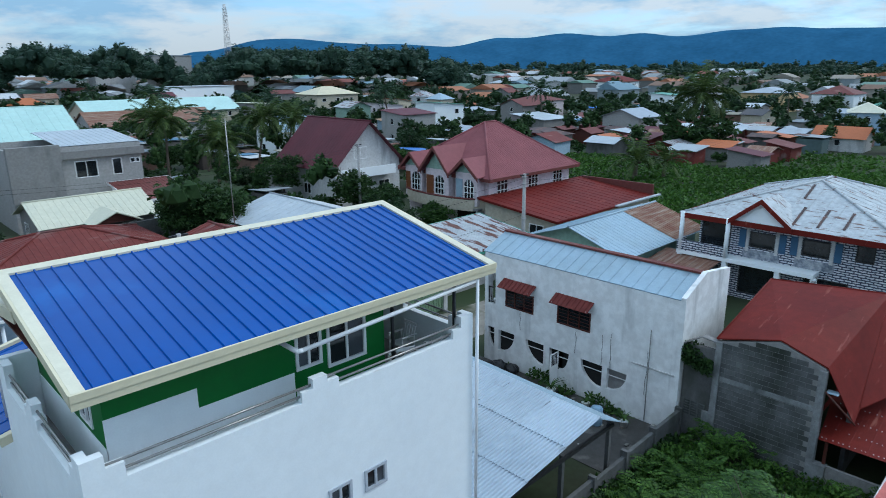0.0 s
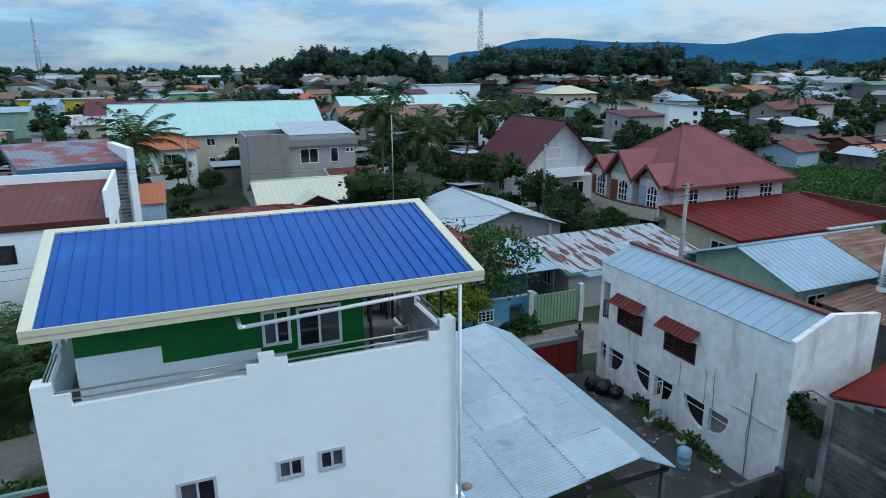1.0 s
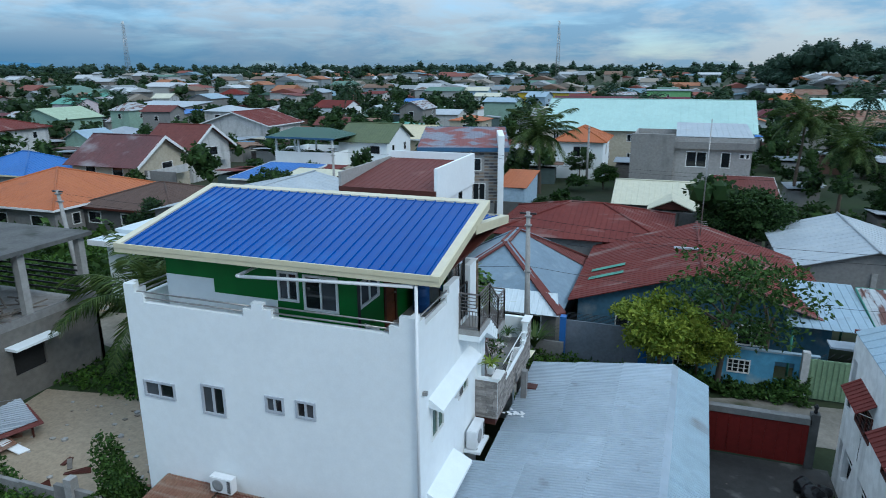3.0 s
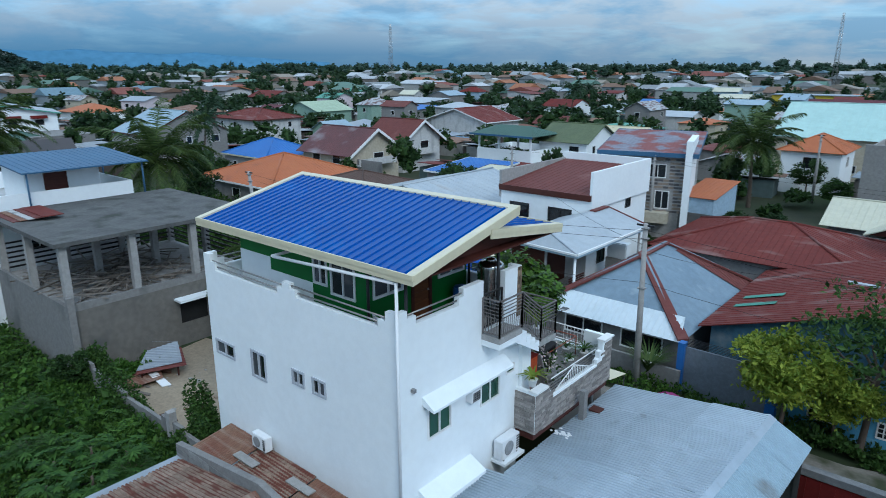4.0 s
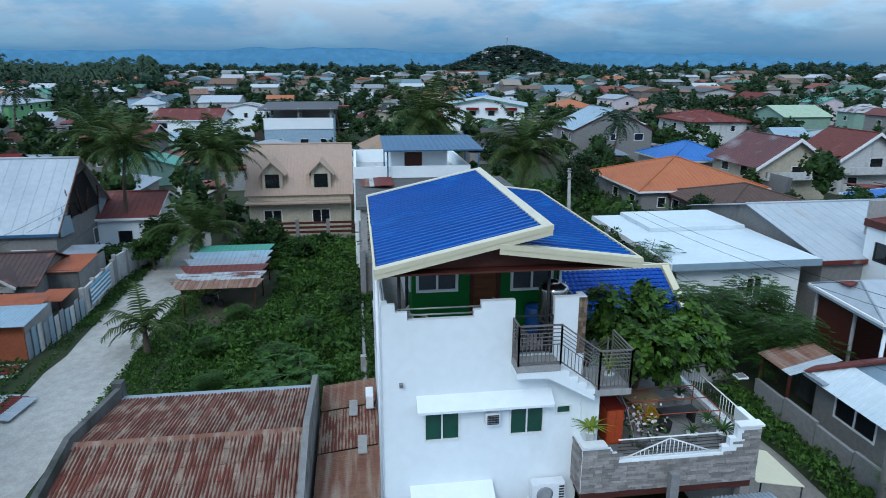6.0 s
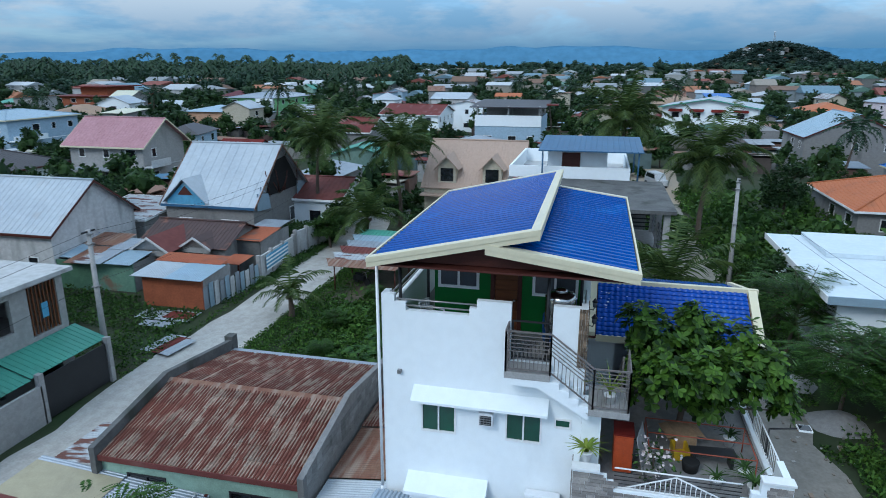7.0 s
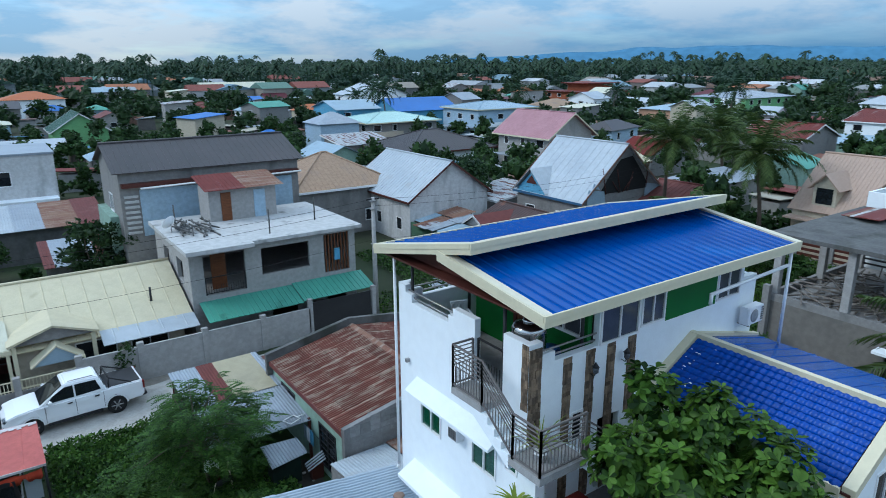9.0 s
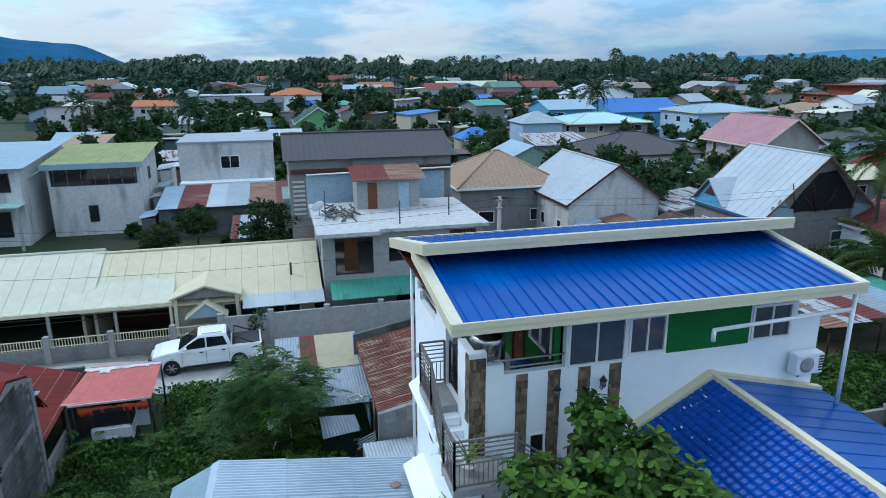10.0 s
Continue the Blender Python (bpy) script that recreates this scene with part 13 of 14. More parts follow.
def terrace_clutter():
    c = thing("storage_cabinet", "orange-red metal cabinet under the stair", "cabinet", -0.80, 5.22, 3.9)
    red = mat("orange_red_enamel", (0.50, 0.085, 0.02), (0.42, 0.07, 0.02), rough=0.5)
    part("body", softbox(-0.35, 0.35, -0.25, 0.25, 0.05, 1.15, 0.015), red, c)
    part("door", boxes((0.352, 0.365, -0.22, 0.0, 0.1, 1.1)), red, c)
    part("door", boxes((0.352, 0.365, 0.01, 0.22, 0.1, 1.1)), red, c)
    part("top", boxes((-0.37, 0.37, -0.27, 0.27, 1.15, 1.19)), RED_METAL, c)
    b = thing("board", "grey sheet of plywood leaning on the cabinet", "board", -0.62, 5.56, 3.9)
    bm = bmesh.new()
    prism(bm, [(-0.55, 0.40, 0.02), (0.45, 0.22, 0.02), (0.25, -0.04, 1.15), (-0.75, 0.16, 1.15)], (0.02, 0.02, 0))
    part("sheet", bm, CONCRETE_PALE, b)
    cart = mat("cardboard", (0.36, 0.24, 0.14), (0.30, 0.20, 0.12), rough=0.9)
    k = thing("cardboard_box", "open brown cardboard box on the terrace", "box", -2.45, 6.95, 3.9, 15)
    part("body", boxes((-0.4, 0.4, -0.3, 0.3, 0, 0.45)), cart, k)
    for s in (-1, 1):
        bm = bmesh.new()
        prism(bm, [(-0.4, s * 0.3, 0.45), (0.4, s * 0.3, 0.45), (0.4, s * 0.55, 0.38), (-0.4, s * 0.55, 0.38)], (0, 0, 0.01))
        part("flap", bm, cart, k)
    y = thing("crate", "yellow plastic crate on the terrace", "crate", -1.75, 6.85, 3.9, 5)
    yel = mat("yellow_plastic", (0.55, 0.36, 0.02), rough=0.5)
    for a in ((-0.3, 0.3, -0.22, -0.2, 0, 0.3), (-0.3, 0.3, 0.2, 0.22, 0, 0.3), (-0.3, -0.28, -0.2, 0.2, 0, 0.3), (0.28, 0.3, -0.2, 0.2, 0, 0.3), (-0.28, 0.28, -0.2, 0.2, 0, 0.03)):
        part("side", boxes(a), yel, y)
    f = thing("drying_frame", "low orange-red pipe frame for drying laundry", "drying rack", 0, 0, 3.9)
    rd = mat("red_lead_pipe", (0.36, 0.09, 0.05), rough=0.6)
    for p, q in (((-0.7, 5.9, 0.75), (-0.7, 8.6, 0.75)), ((-2.3, 5.9, 0.75), (-2.3, 8.6, 0.75)), ((-1.5, 5.9, 0.75), (-1.5, 8.6, 0.75)), ((-0.7, 5.9, 0.75), (-2.3, 5.9, 0.75)), ((-0.7, 8.6, 0.75), (-2.3, 8.6, 0.75))):
        part("rail", rods(0.018, (p, q)), rd, f)
    for x, y_ in ((-0.7, 5.9), (-2.3, 5.9), (-0.7, 8.6), (-2.3, 8.6)):
        part("leg", rods(0.018, ((x, y_, 0), (x, y_, 0.75))), rd, f)
    t = thing("bench", "low dark bench with cushions on the terrace", "bench", -1.45, 7.65, 3.9, 95)
    part("seat", boxes((-0.6, 0.6, -0.2, 0.2, 0.38, 0.44)), BLACK_STEEL, t)
    for x in (-0.5, 0.5):
        part("leg", boxes((x - 0.04, x + 0.04, -0.18, 0.18, 0, 0.38)), BLACK_STEEL, t)
    bm = bmesh.new()
    lathe(bm, [(0.2, 0), (0.24, 0.28), (0.22, 0.3)], 16)
    bk = thing("basin", "dark plastic basin on the terrace", "basin", -1.05, 7.05, 3.9)
    part("body", bm, RUBBER, bk)
    s = thing("solar_lamp", "solar street lamp on a bracket arm", "lamp", -2.2, 9.2, 4.05)
    part("arm", rods(0.025, ((0, 0, 0), (0.0, 0.0, 0.75)), ((0, 0, 0.75), (0.15, 0.75, 0.95))), BLACK_STEEL, s)
    part("panel", boxes((-0.02, 0.32, 0.65, 1.0, 0.93, 0.98)), WHITE_TRIM, s)
    part("cells", boxes((0.0, 0.30, 0.67, 0.98, 0.981, 0.985)), PANE, s)
    # canvas over the lane side
    cv = thing("canvas_awning", "cream canvas awning beside the carport", "awning")
    bm = bmesh.new()
    prism(bm, [(0.5, 9.25, 2.95), (-1.6, 9.25, 2.95), (-1.5, 10.9, 2.55), (0.4, 10.9, 2.55)], (0, 0, 0.02))
    part("sheet", bm, CREAM_TRIM, cv)
    for x in (0.35, -1.45):
        part("pole", rods(0.025, ((x, 10.85, 0), (x, 10.85, 2.55))), BLACK_STEEL, cv)
    lw = thing("lane_side_wall", "cream wall with sloping top along the lane", "wall")
    bm = bmesh.new()
    prism(bm, [(-9.2, 9.2, 0), (-0.2, 9.2, 0), (-0.2, 9.2, 3.0), (-9.2, 9.2, 3.0)], (0, 0.35, 0))
    part("wall", bm, WHITE, lw)


terrace_clutter()

part("pipe_stub", pipe([(0.02, -1.2, 0.2), (0.02, -1.2, 2.2), (0.02, -0.95, 2.35), (0.02, -0.95, 2.0)], 0.05), PVC, HOUSE, "white drain pipes")
part("pipe_stub", pipe([(0.1, -1.35, 0.2), (0.1, -1.35, 2.05), (0.1, -0.7, 2.25)], 0.045), PVC, HOUSE)
part("corner_box", boxes((XE + 0.004, 0.1, -1.95, -1.5, 0, 2.0)), WHITE, HOUSE)
part("meter_box", boxes((XE + 0.002, XE + 0.12, -1.0, -0.9, 6.3, 6.4)), GREY_STEEL, HOUSE)


def pole(x, y, h, label, transformer=False, lean=0.0):
    p = thing("utility_pole", label, "utility pole", x, y, 0, group="utility poles")
    bm = bmesh.new()
    rod(bm, (0, 0, -0.1), (lean, 0, h), 0.17, 10, 0.10)
    part("shaft", bm, CONCRETE_PALE, p)
    for z in (h - 0.25, h - 0.7, h * 0.62):
        part("clamp", boxes((lean * z / h - 0.16, lean * z / h + 0.16, -0.13, 0.13, z, z + 0.06)), GREY_STEEL, p)
    part("insulator", boxes((lean - 0.4, lean + 0.4, -0.04, 0.04, h - 0.12, h - 0.04)), BLACK_STEEL, p)
    return p


def wire(a, b, sag, r=0.008, name="cable"):
    a, b = Vector(a), Vector(b)
    pts = [a.lerp(b, t) - Vector((0, 0, sag * 4 * t * (1 - t))) for t in (i / 14 for i in range(15))]
    bm = bmesh.new()
    side = (b - a).cross(Vector((0, 0, 1))).normalized()
    last = None
    for p in pts:
        ring = [bm.verts.new(p + o) for o in (side * r, Vector((0, 0, r)), side * -r, Vector((0, 0, -r)))]
        if last:
            for k in range(4):
                bm.faces.new((last[k], last[(k + 1) % 4], ring[(k + 1) % 4], ring[k]))
        last = ring
    solid(name, bm, RUBBER, "thin black overhead cable between poles", "cable", "overhead cables")


pole(-0.75, 14.75, 7.9, "grey concrete utility pole by the north lane", lean=-0.15)
pole(21.6, 14.3, 7.9, "grey concrete utility pole by the north lane")
pole(-27.6, 12.9, 7.7, "leaning concrete utility pole by the lane", lean=-0.9)
pole(-8.9, -18.5, 7.3, "grey concrete utility pole by the south road")
pole(-12, 42, 7.5, "grey concrete utility pole among houses")
pole(-4.5, 68, 7.5, "grey concrete utility pole among houses")
pole(27.0, 39, 7.5, "grey concrete utility pole among houses")
pole(-24, 38, 7.5, "grey concrete utility pole among houses")
for z in (7.6, 7.2, 5.2):
    wire((-0.8, 14.75, z), (21.6, 14.3, z), 0.5)
    wire((-0.8, 14.75, z), (-27.9, 12.9, z - 0.1), 0.6)
    wire((-8.9, -18.5, z - 0.4), (24, -18.8, z - 0.3), 0.7)
    wire((-8.9, -18.5, z - 0.4), (-48, -21.5, z - 0.4), 0.9)
wire((21.6, 14.3, 7.4), (60, 16, 7.4), 0.8)
wire((-0.8, 14.75, 6.9), (-13.8, 27, 6.4), 0.3)
wire((-0.8, 14.75, 6.7), (5.5, 24, 4.4), 0.4)
wire((-12, 42, 7.2), (27, 39, 7.2), 0.9)
wire((-12, 42, 6.9), (27, 39, 6.9), 0.9)
wire((-12, 42, 7.2), (-24, 38, 7.2), 0.3)
an = thing("antenna_mast", "thin tall television antenna mast", "antenna", 7.4, 26.4, 0)
part("mast", rods(0.03, ((0, 0, 3.8), (0, 0, 11.6))), GREY_STEEL, an)
for k in range(5):
    part("element", rods(0.012, ((-0.5 + 0.05 * k, 0.0, 5.0 + k * 0.12), (0.5 - 0.05 * k, 0.0, 5.0 + k * 0.12))), GREY_STEEL, an)


def pickup():
    """White double-cab pickup parked along the road; its nose points along +x."""
    t = thing("pickup_truck", "white double-cab pickup truck parked on the gravel road", "pickup truck", 7.42, -15.95, 0.03, 3)
    paint = mat("white_car_paint", (0.80, 0.81, 0.82), (0.78, 0.79, 0.80), rough=0.22, bump=0.0, spec=0.6, coat=0.5, wear=0.0, fleck=0.03)
    # body: a profile that narrows towards the nose and under the sills
    prof = [(-2.66, 0.60), (-2.68, 0.92), (-2.64, 1.22), (-1.18, 1.24), (-0.6, 1.22), (1.05, 1.22), (1.5, 1.20), (2.1, 1.13), (2.45, 1.03), (2.62, 0.88), (2.66, 0.62), (2.52, 0.42), (2.06, 0.42), (2.03, 0.62), (1.88, 0.80), (1.64, 0.88),
            (1.40, 0.80), (1.24, 0.62), (1.20, 0.40), (-1.08, 0.40), (-1.12, 0.62), (-1.28, 0.80), (-1.52, 0.88), (-1.76, 0.80), (-1.92, 0.62), (-1.96, 0.46), (-2.55, 0.48)]
    bm = bmesh.new()
    half = lambda x, z: (0.92 - 0.05 * max(0, x - 1.9) - 0.10 * max(0, z - 1.0) / 0.24 * 0.5) - 0.03 * max(0, 0.6 - z)
    ra, rb = [bm.verts.new((x, -half(x, z), z)) for x, z in prof], [bm.verts.new((x, half(x, z), z)) for x, z in prof]
    n = len(prof)
    bm.faces.new(ra)
    bm.faces.new(rb[::-1])
    for i in range(n):
        bm.faces.new((ra[(i + 1) % n], ra[i], rb[i], rb[(i + 1) % n]))
    bmesh.ops.recalc_face_normals(bm, faces=bm.faces)
    bmesh.ops.bevel(bm, geom=[e for e in bm.edges if abs(e.verts[0].co.y - e.verts[1].co.y) < 0.2], offset=0.045, segments=2, affect="EDGES")
    part("body", bm, paint, t)
    # cabin
    bm = bmesh.new()
    A = [(-1.16, -0.84, 1.21), (1.30, -0.82, 1.19), (1.30, 0.82, 1.19), (-1.16, 0.84, 1.21)]
    M = [(-1.10, -0.78, 1.50), (0.80, -0.76, 1.52), (0.80, 0.76, 1.52), (-1.10, 0.78, 1.50)]
    B = [(-0.96, -0.64, 1.84), (0.26, -0.64, 1.86), (0.26, 0.64, 1.86), (-0.96, 0.64, 1.84)]
    rings = [[bm.verts.new(p) for p in q] for q in (A, M, B)]
    bm.faces.new(rings[2])
    for lo, hi in zip(rings, rings[1:]):
        for i in range(4):
            bm.faces.new((lo[i], lo[(i + 1) % 4], hi[(i + 1) % 4], hi[i]))
    bmesh.ops.bevel(bm, geom=[e for e in bm.edges if min(v.co.z for v in e.verts) > 1.3], offset=0.05, segments=2, affect="EDGES")
    cab = part("cabin", bm, paint, t)
    o = lambda z: 0.845 - (z - 1.2) * 0.24 + (0.03 if z > 1.4 else 0)
    for sg in (1, -1):
        for pts in ([(0.02, 1.27), (1.05, 1.25), (0.78, 1.50), (0.32, 1.74), (0.02, 1.75)], [(-1.0, 1.30), (-0.05, 1.27), (-0.05, 1.75), (-0.84, 1.73)]):
            bm = bmesh.new()
            prism(bm, [(x, sg * (o(z) + 0.004), z) for x, z in pts], (0, -sg * 0.03, 0))
            bmesh.ops.recalc_face_normals(bm, faces=bm.faces)
            part("side_window", bm, PANE, cab, "dark side window")
    for nm, pts in (("windscreen", [(1.24, 0.72, 1.24), (0.36, 0.58, 1.80)]), ("rear_window", [(-1.13, 0.66, 1.36), (-1.01, 0.56, 1.74)])):
        (xa, ya, za), (xb, yb, zb) = pts
        bm = bmesh.new()
        k = 0.02 if xa > 0 else -0.02
        prism(bm, [(xa + k, -ya, za), (xa + k, ya, za), (xb + k, yb, zb), (xb + k, -yb, zb)], (k, 0, 0.012))
        bmesh.ops.recalc_face_normals(bm, faces=bm.faces)
        part(nm, bm, PANE, cab, "dark glass")
    part("bed_floor", boxes((-2.56, -1.22, -0.76, 0.76, 1.225, 1.255)), BLACK_STEEL, t, "black cargo bed cover")
    part("roll_bar", rods(0.035, ((-1.3, -0.80, 1.22), (-1.34, -0.70, 1.66)), ((-1.3, 0.80, 1.22), (-1.34, 0.70, 1.66)), ((-1.34, -0.7, 1.66), (-1.34, 0.7, 1.66)), ((-1.34, -0.7, 1.66), (-2.2, -0.80, 1.24)), ((-1.34, 0.7, 1.66), (-2.2, 0.80, 1.24))), BLACK_STEEL, t, "black roll bar")
    for y in (0.56, -0.56):
        part("roof_rail", rods(0.02, ((-0.8, y, 1.89), (0.15, y, 1.90))), GREY_STEEL, cab)
    for x in (1.64, -1.52):
        for y in (-0.80, 0.80):
            bm = bmesh.new()
            bmesh.ops.create_cone(bm, cap_ends=True, segments=24, radius1=0.40, radius2=0.40, depth=0.26, matrix=pose(x, y, 0.40, 90, 0, 0))
            bmesh.ops.bevel(bm, geom=bm.edges[:], offset=0.03, segments=1, affect="EDGES")
            wheel = part("wheel", bm, RUBBER, t, "black tyre")
            bm = bmesh.new()
            bmesh.ops.create_cone(bm, cap_ends=True, segments=18, radius1=0.26, radius2=0.26, depth=0.265, matrix=pose(x, y, 0.40, 90, 0, 0))
            part("rim", bm, BLACK_STEEL, wheel)
            for k in range(6):
                a = k * math.pi / 3
                part("spoke", rods(0.032, ((x, y + math.copysign(0.14, y), 0.40), (x + 0.24 * math.cos(a), y + math.copysign(0.14, y), 0.40 + 0.24 * math.sin(a))), seg=4), GREY_STEEL, wheel)
            bm = bmesh.new()
            arch = [(x + 0.47 * math.cos(a), 0.42 + 0.47 * math.sin(a)) for a in (math.pi * i / 10 for i in range(11))] + [(x + 0.40 * math.cos(a), 0.42 + 0.42 * math.sin(a)) for a in (math.pi * (10 - i) / 10 for i in range(11))]
            prism(bm, [(u, math.copysign(0.925, y), v) for u, v in arch], (0, math.copysign(0.02, y), 0))
            bmesh.ops.recalc_face_normals(bm, faces=bm.faces)
            part("fender_flare", bm, paint, t)
    for y in (0.66, -0.66):
        part("headlight", softbox(2.36, 2.60, y - 0.2, y + 0.2, 0.86, 1.0, 0.03), PANE_GREY, t, "clear headlight")
        part("tail_light", boxes((-2.70, -2.62, y * 1.27 - 0.07, y * 1.27 + 0.07, 0.85, 1.2)), RED_GATE, t, "red tail light")
        part("mirror", softbox(0.86, 1.0, y * 1.5 - 0.11, y * 1.5 + 0.11, 1.22, 1.40, 0.04), paint, t)
    part("grille", boxes((2.62, 2.69, -0.48, 0.48, 0.62, 0.92)), BLACK_STEEL, t, "black grille")
    part("bumper", softbox(2.45, 2.74, -0.86, 0.86, 0.42, 0.60, 0.04), BLACK_STEEL, t)
    part("rear_bumper", softbox(-2.78, -2.55, -0.85, 0.85, 0.46, 0.62, 0.04), BLACK_STEEL, t)
    for y in (0.93, -0.93):
        part("step_bar", softbox(-0.95, 1.1, y - 0.06, y + 0.06, 0.34, 0.42, 0.02), BLACK_STEEL, t)
        for x in (0.12, -0.9):
            part("door_handle", boxes((x, x + 0.18, y - 0.02, y + 0.02, 1.06, 1.10)), BLACK_STEEL, t)
        for x in (1.12, 0.0, -1.06):
            part("door_seam", boxes((x - 0.008, x + 0.008, y * 0.985 - 0.006, y * 0.985 + 0.006, 0.5, 1.18)), BLACK_STEEL, t)


pickup()


def parked_van(x, y, yaw, label, paint, scale=1.0, top=None):
    v = thing("van", label, "van", x, y, 0.02, yaw)
    v.scale = (scale,) * 3
    part("body", softbox(-1.9, 1.9, -0.75, 0.75, 0.35, 1.05, 0.08), paint, v)
    bm = bmesh.new()
    A = [(-1.8, -0.72, 1.0), (1.3, -0.72, 1.0), (1.3, 0.72, 1.0), (-1.8, 0.72, 1.0)]
    B = [(-1.7, -0.62, 1.75), (0.8, -0.62, 1.75), (0.8, 0.62, 1.75), (-1.7, 0.62, 1.75)]
    a, b = [bm.verts.new(p) for p in A], [bm.verts.new(p) for p in B]
    bm.faces.new(b)
    for i in range(4):
        bm.faces.new((a[i], a[(i + 1) % 4], b[(i + 1) % 4], b[i]))
    cab = part("cabin", bm, top or paint, v)
    bm = bmesh.new()
    prism(bm, [(-1.80, -0.60, 1.15), (-1.80, 0.60, 1.15), (-1.72, 0.55, 1.62), (-1.72, -0.55, 1.62)], (-0.02, 0, 0))
    part("rear_window", bm, PANE, cab)
    for s in (-1, 1):
        bm = bmesh.new()
        prism(bm, [(-1.5, s * 0.715, 1.15), (1.0, s * 0.715, 1.15), (0.7, s * 0.64, 1.62), (-1.5, s * 0.64, 1.62)], (0, s * 0.02, 0))
        part("side_window", bm, PANE, cab)
    for x_ in (1.25, -1.25):
        for y_ in (-0.72, 0.72):
            bm = bmesh.new()
            bmesh.ops.create_cone(bm, cap_ends=True, segments=14, radius1=0.31, radius2=0.31, depth=0.18, matrix=pose(x_, y_, 0.31, 90, 0, 0))
            part("wheel", bm, RUBBER, v)
    part("bumper", boxes((-1.98, -1.88, -0.7, 0.7, 0.35, 0.55)), BLACK_STEEL, v)
    part("number_plate", boxes((-1.992, -1.981, -0.2, 0.2, 0.6, 0.72)), WHITE_TRIM, v)


parked_van(10.35, -10.62, 270, "white van with a dark top parked in the red carport", mat("white_van_paint", (0.7, 0.7, 0.7), rough=0.35, bump=0), top=RUBBER)
parked_van(-69, 11.5, 20, "white and grey jeep parked at the lane's end", mat("white_van_paint", (0.7, 0.7, 0.7)), 1.0)


def tyre(x, y, z, tilt):
    bm = bmesh.new()
    n, m = 20, 8
    g = [[bm.verts.new(((0.34 + 0.1 * math.cos(2 * math.pi * j / m)) * math.cos(2 * math.pi * i / n), (0.34 + 0.1 * math.cos(2 * math.pi * j / m)) * math.sin(2 * math.pi * i / n), 0.1 * math.sin(2 * math.pi * j / m))) for j in range(m)] for i in range(n)]
    for i in range(n):
        for j in range(m):
            bm.faces.new((g[i][j], g[(i + 1) % n][j], g[(i + 1) % n][(j + 1) % m], g[i][(j + 1) % m])).smooth = True
    solid("tyre", bm, RUBBER, "old black car tyre lying by the shed", "tyre", m=pose(x, y, z, tilt, 0, 20))


tyre(3.85, -6.8, 0.42, 60)
tyre(2.7, -6.4, 0.1, 0)


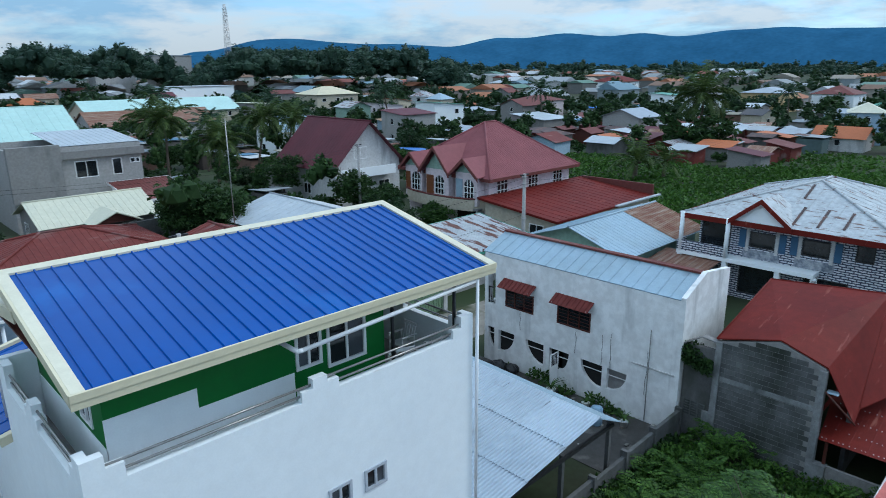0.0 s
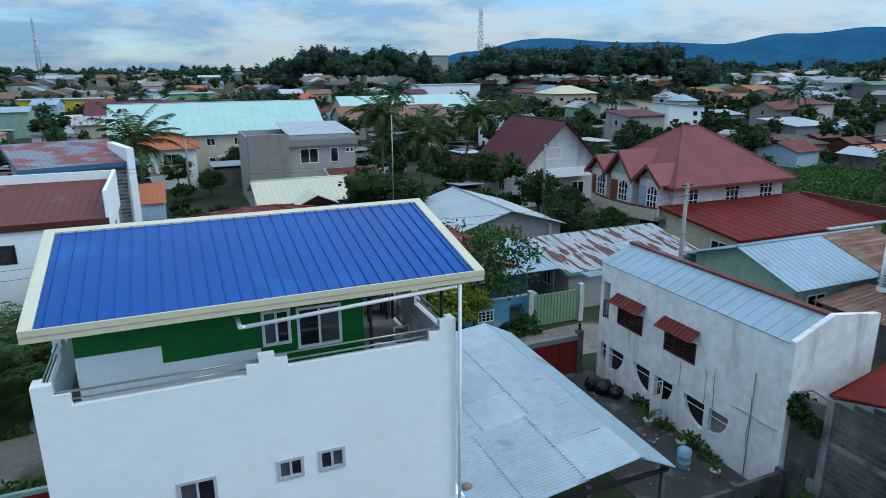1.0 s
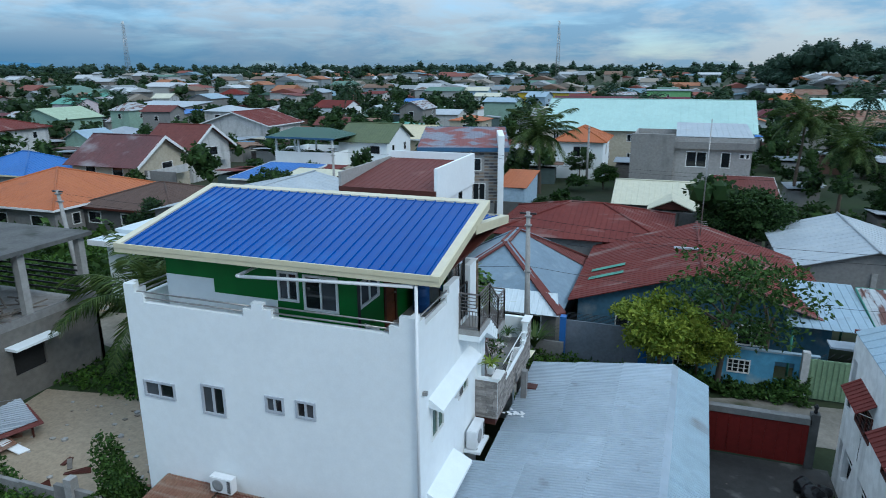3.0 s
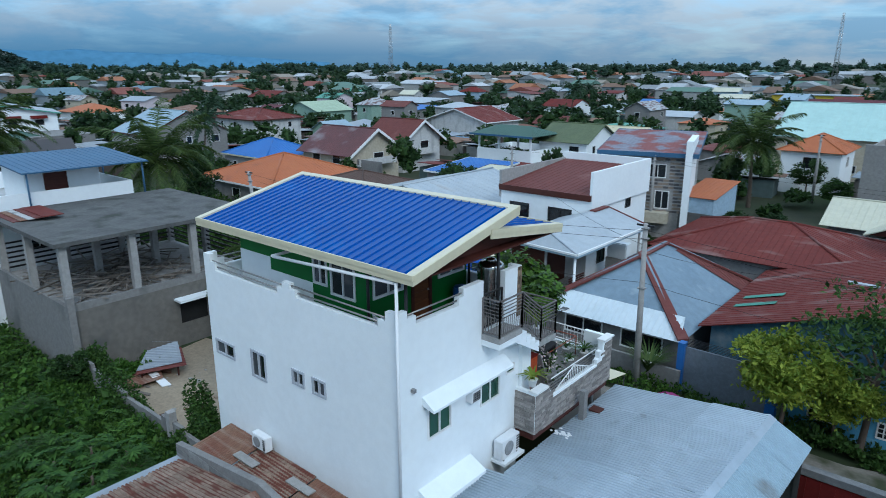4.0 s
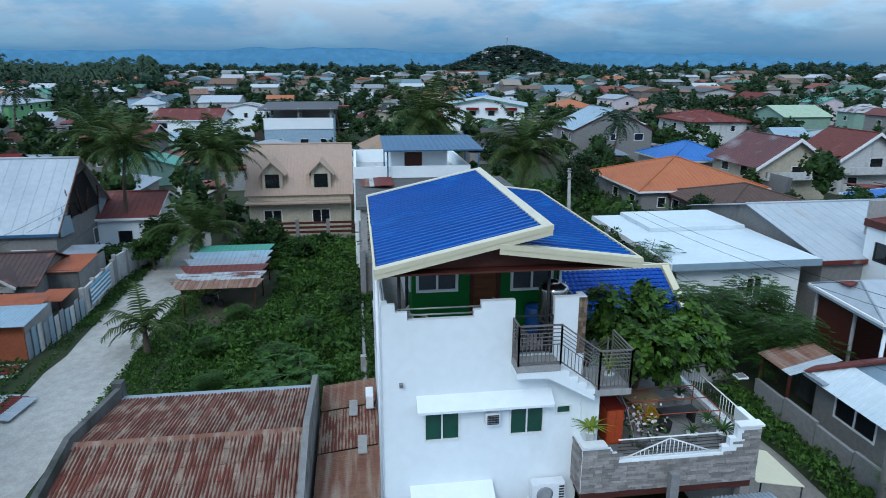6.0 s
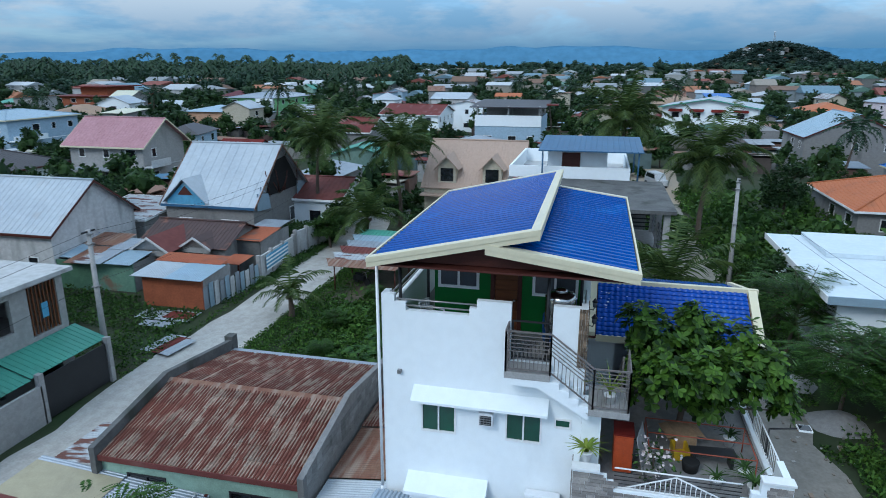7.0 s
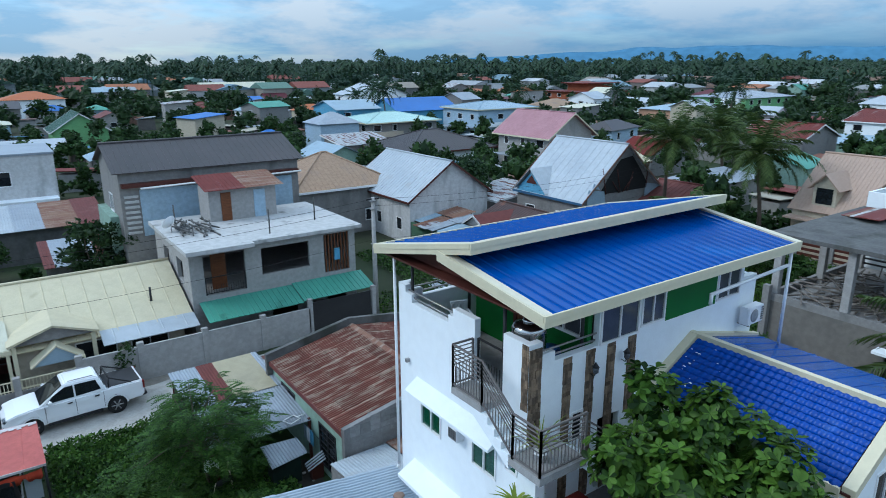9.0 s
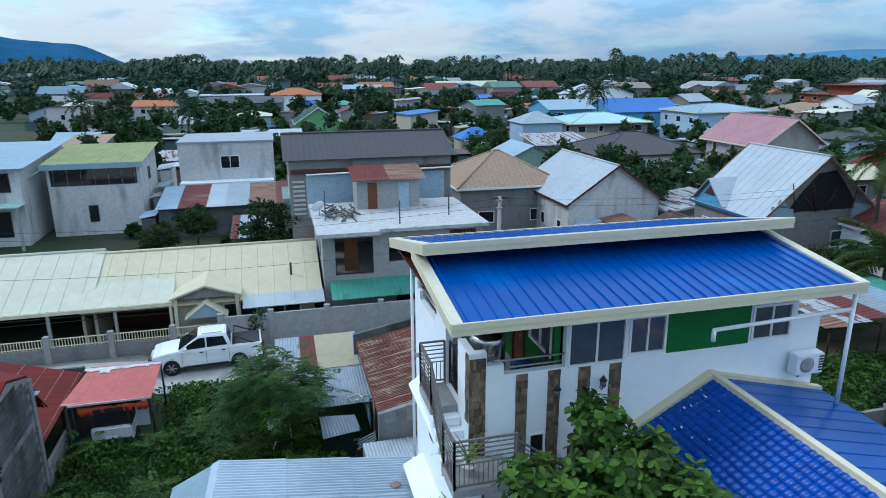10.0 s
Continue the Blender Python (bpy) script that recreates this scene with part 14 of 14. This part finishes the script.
def rubbish():
    rng = random.Random(31)
    for x, y, r in ((10.9, 7.1, 0.42), (11.2, 6.6, 0.36), (10.7, 7.7, 0.34), (11.3, 7.5, 0.3)):
        bm = bmesh.new()
        bmesh.ops.create_icosphere(bm, subdivisions=3, radius=r)
        for v in bm.verts:
            v.co *= 1 + 0.25 * noise.noise(v.co * 4 + Vector((x, y, 0)))
            v.co.z = max(v.co.z * 0.9, -r * 0.75)
        solid("rubbish_bag", bm, mat("black_plastic_bag", (0.012, 0.012, 0.014), rough=0.35, bump=0.1), "black plastic rubbish bag in the court", "bag", "rubbish bags", m=Matrix.Translation((x, y, r * 0.72 + 0.02)))
    bm = bmesh.new()
    for k in range(160):
        x, y = rng.choice(((rng.uniform(7.6, 11.6), rng.uniform(-0.8, 7.5)), (rng.uniform(0.4, 4.0), rng.uniform(-7.4, -4.6)), (rng.uniform(-19, -11), rng.uniform(0.8, 5.5)), (rng.uniform(-12.5, -6), rng.uniform(11.3, 14.6))))
        s = rng.uniform(0.03, 0.16)
        box(bm, x, x + s * rng.uniform(1, 2), y, y + s, 0.02, 0.02 + s * 0.5)
    tagged(solid("litter", bm, palette("litter_colours", [(0.42, 0.40, 0.36), (0.2, 0.19, 0.17), (0.33, 0.25, 0.18), (0.5, 0.49, 0.46), (0.26, 0.22, 0.18)]), "scattered stones, scraps and litter on the ground", "litter"), kind="stuff")
    u = thing("umbrella", "open pink umbrella on the ground by the gate", "umbrella", 1.0, 14.3, 0.0)
    bm = bmesh.new()
    lathe(bm, [(0.62, 0.22), (0.52, 0.34), (0.32, 0.43), (0.02, 0.48)], 8)
    part("canopy", bm, mat("pink_cloth", (0.45, 0.06, 0.25), rough=0.8), u)
    part("shaft", rods(0.012, ((0, 0, 0), (0, 0, 0.52))), GREY_STEEL, u)
    l = thing("laundry", "pale blue and white washing hung on a line", "laundry", 0.52, -7.3, 0)
    for k, c in enumerate((BLUE_WALL, PVC, SKY_WALL)):
        part("cloth", boxes((0.0, 0.03, k * 0.28, 0.25 + k * 0.28, 0.9, 1.5)), c, l)
    part("line", rods(0.01, ((0.015, -0.6, 1.5), (0.015, 1.4, 1.5))), BLACK_STEEL, l)
    d = thing("satellite_dish", "white satellite dish on a roof wall", "dish", 1.0, -23.8, 5.6)
    bm = bmesh.new()
    lathe(bm, [(0.02, 0.0), (0.25, 0.06), (0.42, 0.18), (0.43, 0.19), (0.25, 0.075), (0.02, 0.015)], 16)
    ds = part("bowl", bm, PVC, d)
    ds.matrix_basis = pose(0, 0, 0.5, 60, 0, 30)
    part("stand", rods(0.025, ((0, 0, 0), (0, 0, 0.5))), GREY_STEEL, d)
    for k, m_ in enumerate((GALV_WHITE, RUST_RED, GALV_WHITE)):
        bm = bmesh.new()
        roof_plane(bm, [(-13.9 + 0.3 * k, -18.6 + 0.7 * k, 0.06 + 0.05 * k), (-11.7 + 0.2 * k, -18.9 + 0.7 * k, 0.05 + 0.05 * k), (-11.5 + 0.2 * k, -17.8 + 0.5 * k, 0.08 + 0.05 * k), (-13.7 + 0.3 * k, -17.5 + 0.5 * k, 0.09 + 0.05 * k)], 0.012, 0.15)
        solid("loose_sheet", bm, m_, "loose roofing sheet lying by the road", "roofing sheet")
    mc = thing("motorcycle", "dark motorcycle parked under the roadside shed", "motorcycle", -24.6, -11.2, 0.0, 60)
    for x in (-0.6, 0.6):
        bm = bmesh.new()
        bmesh.ops.create_cone(bm, cap_ends=True, segments=14, radius1=0.29, radius2=0.29, depth=0.1, matrix=pose(x, 0, 0.29, 90, 0, 0))
        part("wheel", bm, RUBBER, mc)
    part("frame", softbox(-0.5, 0.4, -0.12, 0.12, 0.3, 0.7, 0.05), BLACK_STEEL, mc)
    part("seat", softbox(-0.6, 0.15, -0.13, 0.13, 0.7, 0.8, 0.03), RUBBER, mc)
    part("handlebar", rods(0.02, ((0.45, -0.32, 1.0), (0.45, 0.32, 1.0)), ((0.45, 0, 1.0), (0.6, 0, 0.3))), GREY_STEEL, mc)
    g = thing("lane_gate", "dark red sheet gate beside the house", "gate", -12.5, 5.5, 0)
    part("gate_leaf", boxes((-1.6, 2.6, 0, 0.06, 0.1, 2.1)), RED_GATE, g)
    part("rail", boxes((-1.7, 2.7, -0.05, 0.1, 2.1, 2.25)), MINT_WALL, g)


rubbish()


def heap(name, label, x, y, r, h, material, seed):
    """A low uneven heap on the ground."""
    bm = bmesh.new()
    n, m = 14, 5
    last = None
    for j in range(m + 1):
        f = j / m
        ring = []
        for i in range(n):
            a = 2 * math.pi * i / n
            k = 1 + 0.25 * noise.noise((math.cos(a) * 1.5 + seed, math.sin(a) * 1.5, f))
            ring.append(bm.verts.new((x + r * k * (1 - f * 0.96) * math.cos(a), y + r * k * (1 - f * 0.96) * math.sin(a), -0.02 + h * math.sin(f * math.pi / 2) * (1 + 0.15 * noise.noise((i * 0.7, f * 3, seed))))))
        if last:
            for i in range(n):
                bm.faces.new((last[i], last[(i + 1) % n], ring[(i + 1) % n], ring[i])).smooth = True
        last = ring
    bm.faces.new(last)
    solid(name, bm, material, label, "heap")


heap("sand_heap", "heap of yellow building sand by the pole", -28.6, 13.8, 1.5, 0.55, SAND, 1)
heap("dirt_mound", "mound of pale dirt beside the unfinished house", -35.0, 9.6, 2.0, 0.6, DIRT_PALE, 2)
heap("rubble_mound", "heap of broken concrete by the lane", -12.0, 14.6, 1.3, 0.5, CONCRETE, 3)
heap("rubble_mound", "heap of broken concrete by the lane", -15.6, 13.9, 1.0, 0.35, CONCRETE_PALE, 4)
for k, (x, y) in enumerate(((-27.6, 13.6), (-27.3, 13.9), (-27.7, 14.0))):
    solid("cement_sack", softbox(x - 0.28, x + 0.28, y - 0.18, y + 0.18, 0.02, 0.22 + 0.03 * k, 0.08), WHITE_OLD, "white cement sack by the utility pole", "sack", "cement sacks")
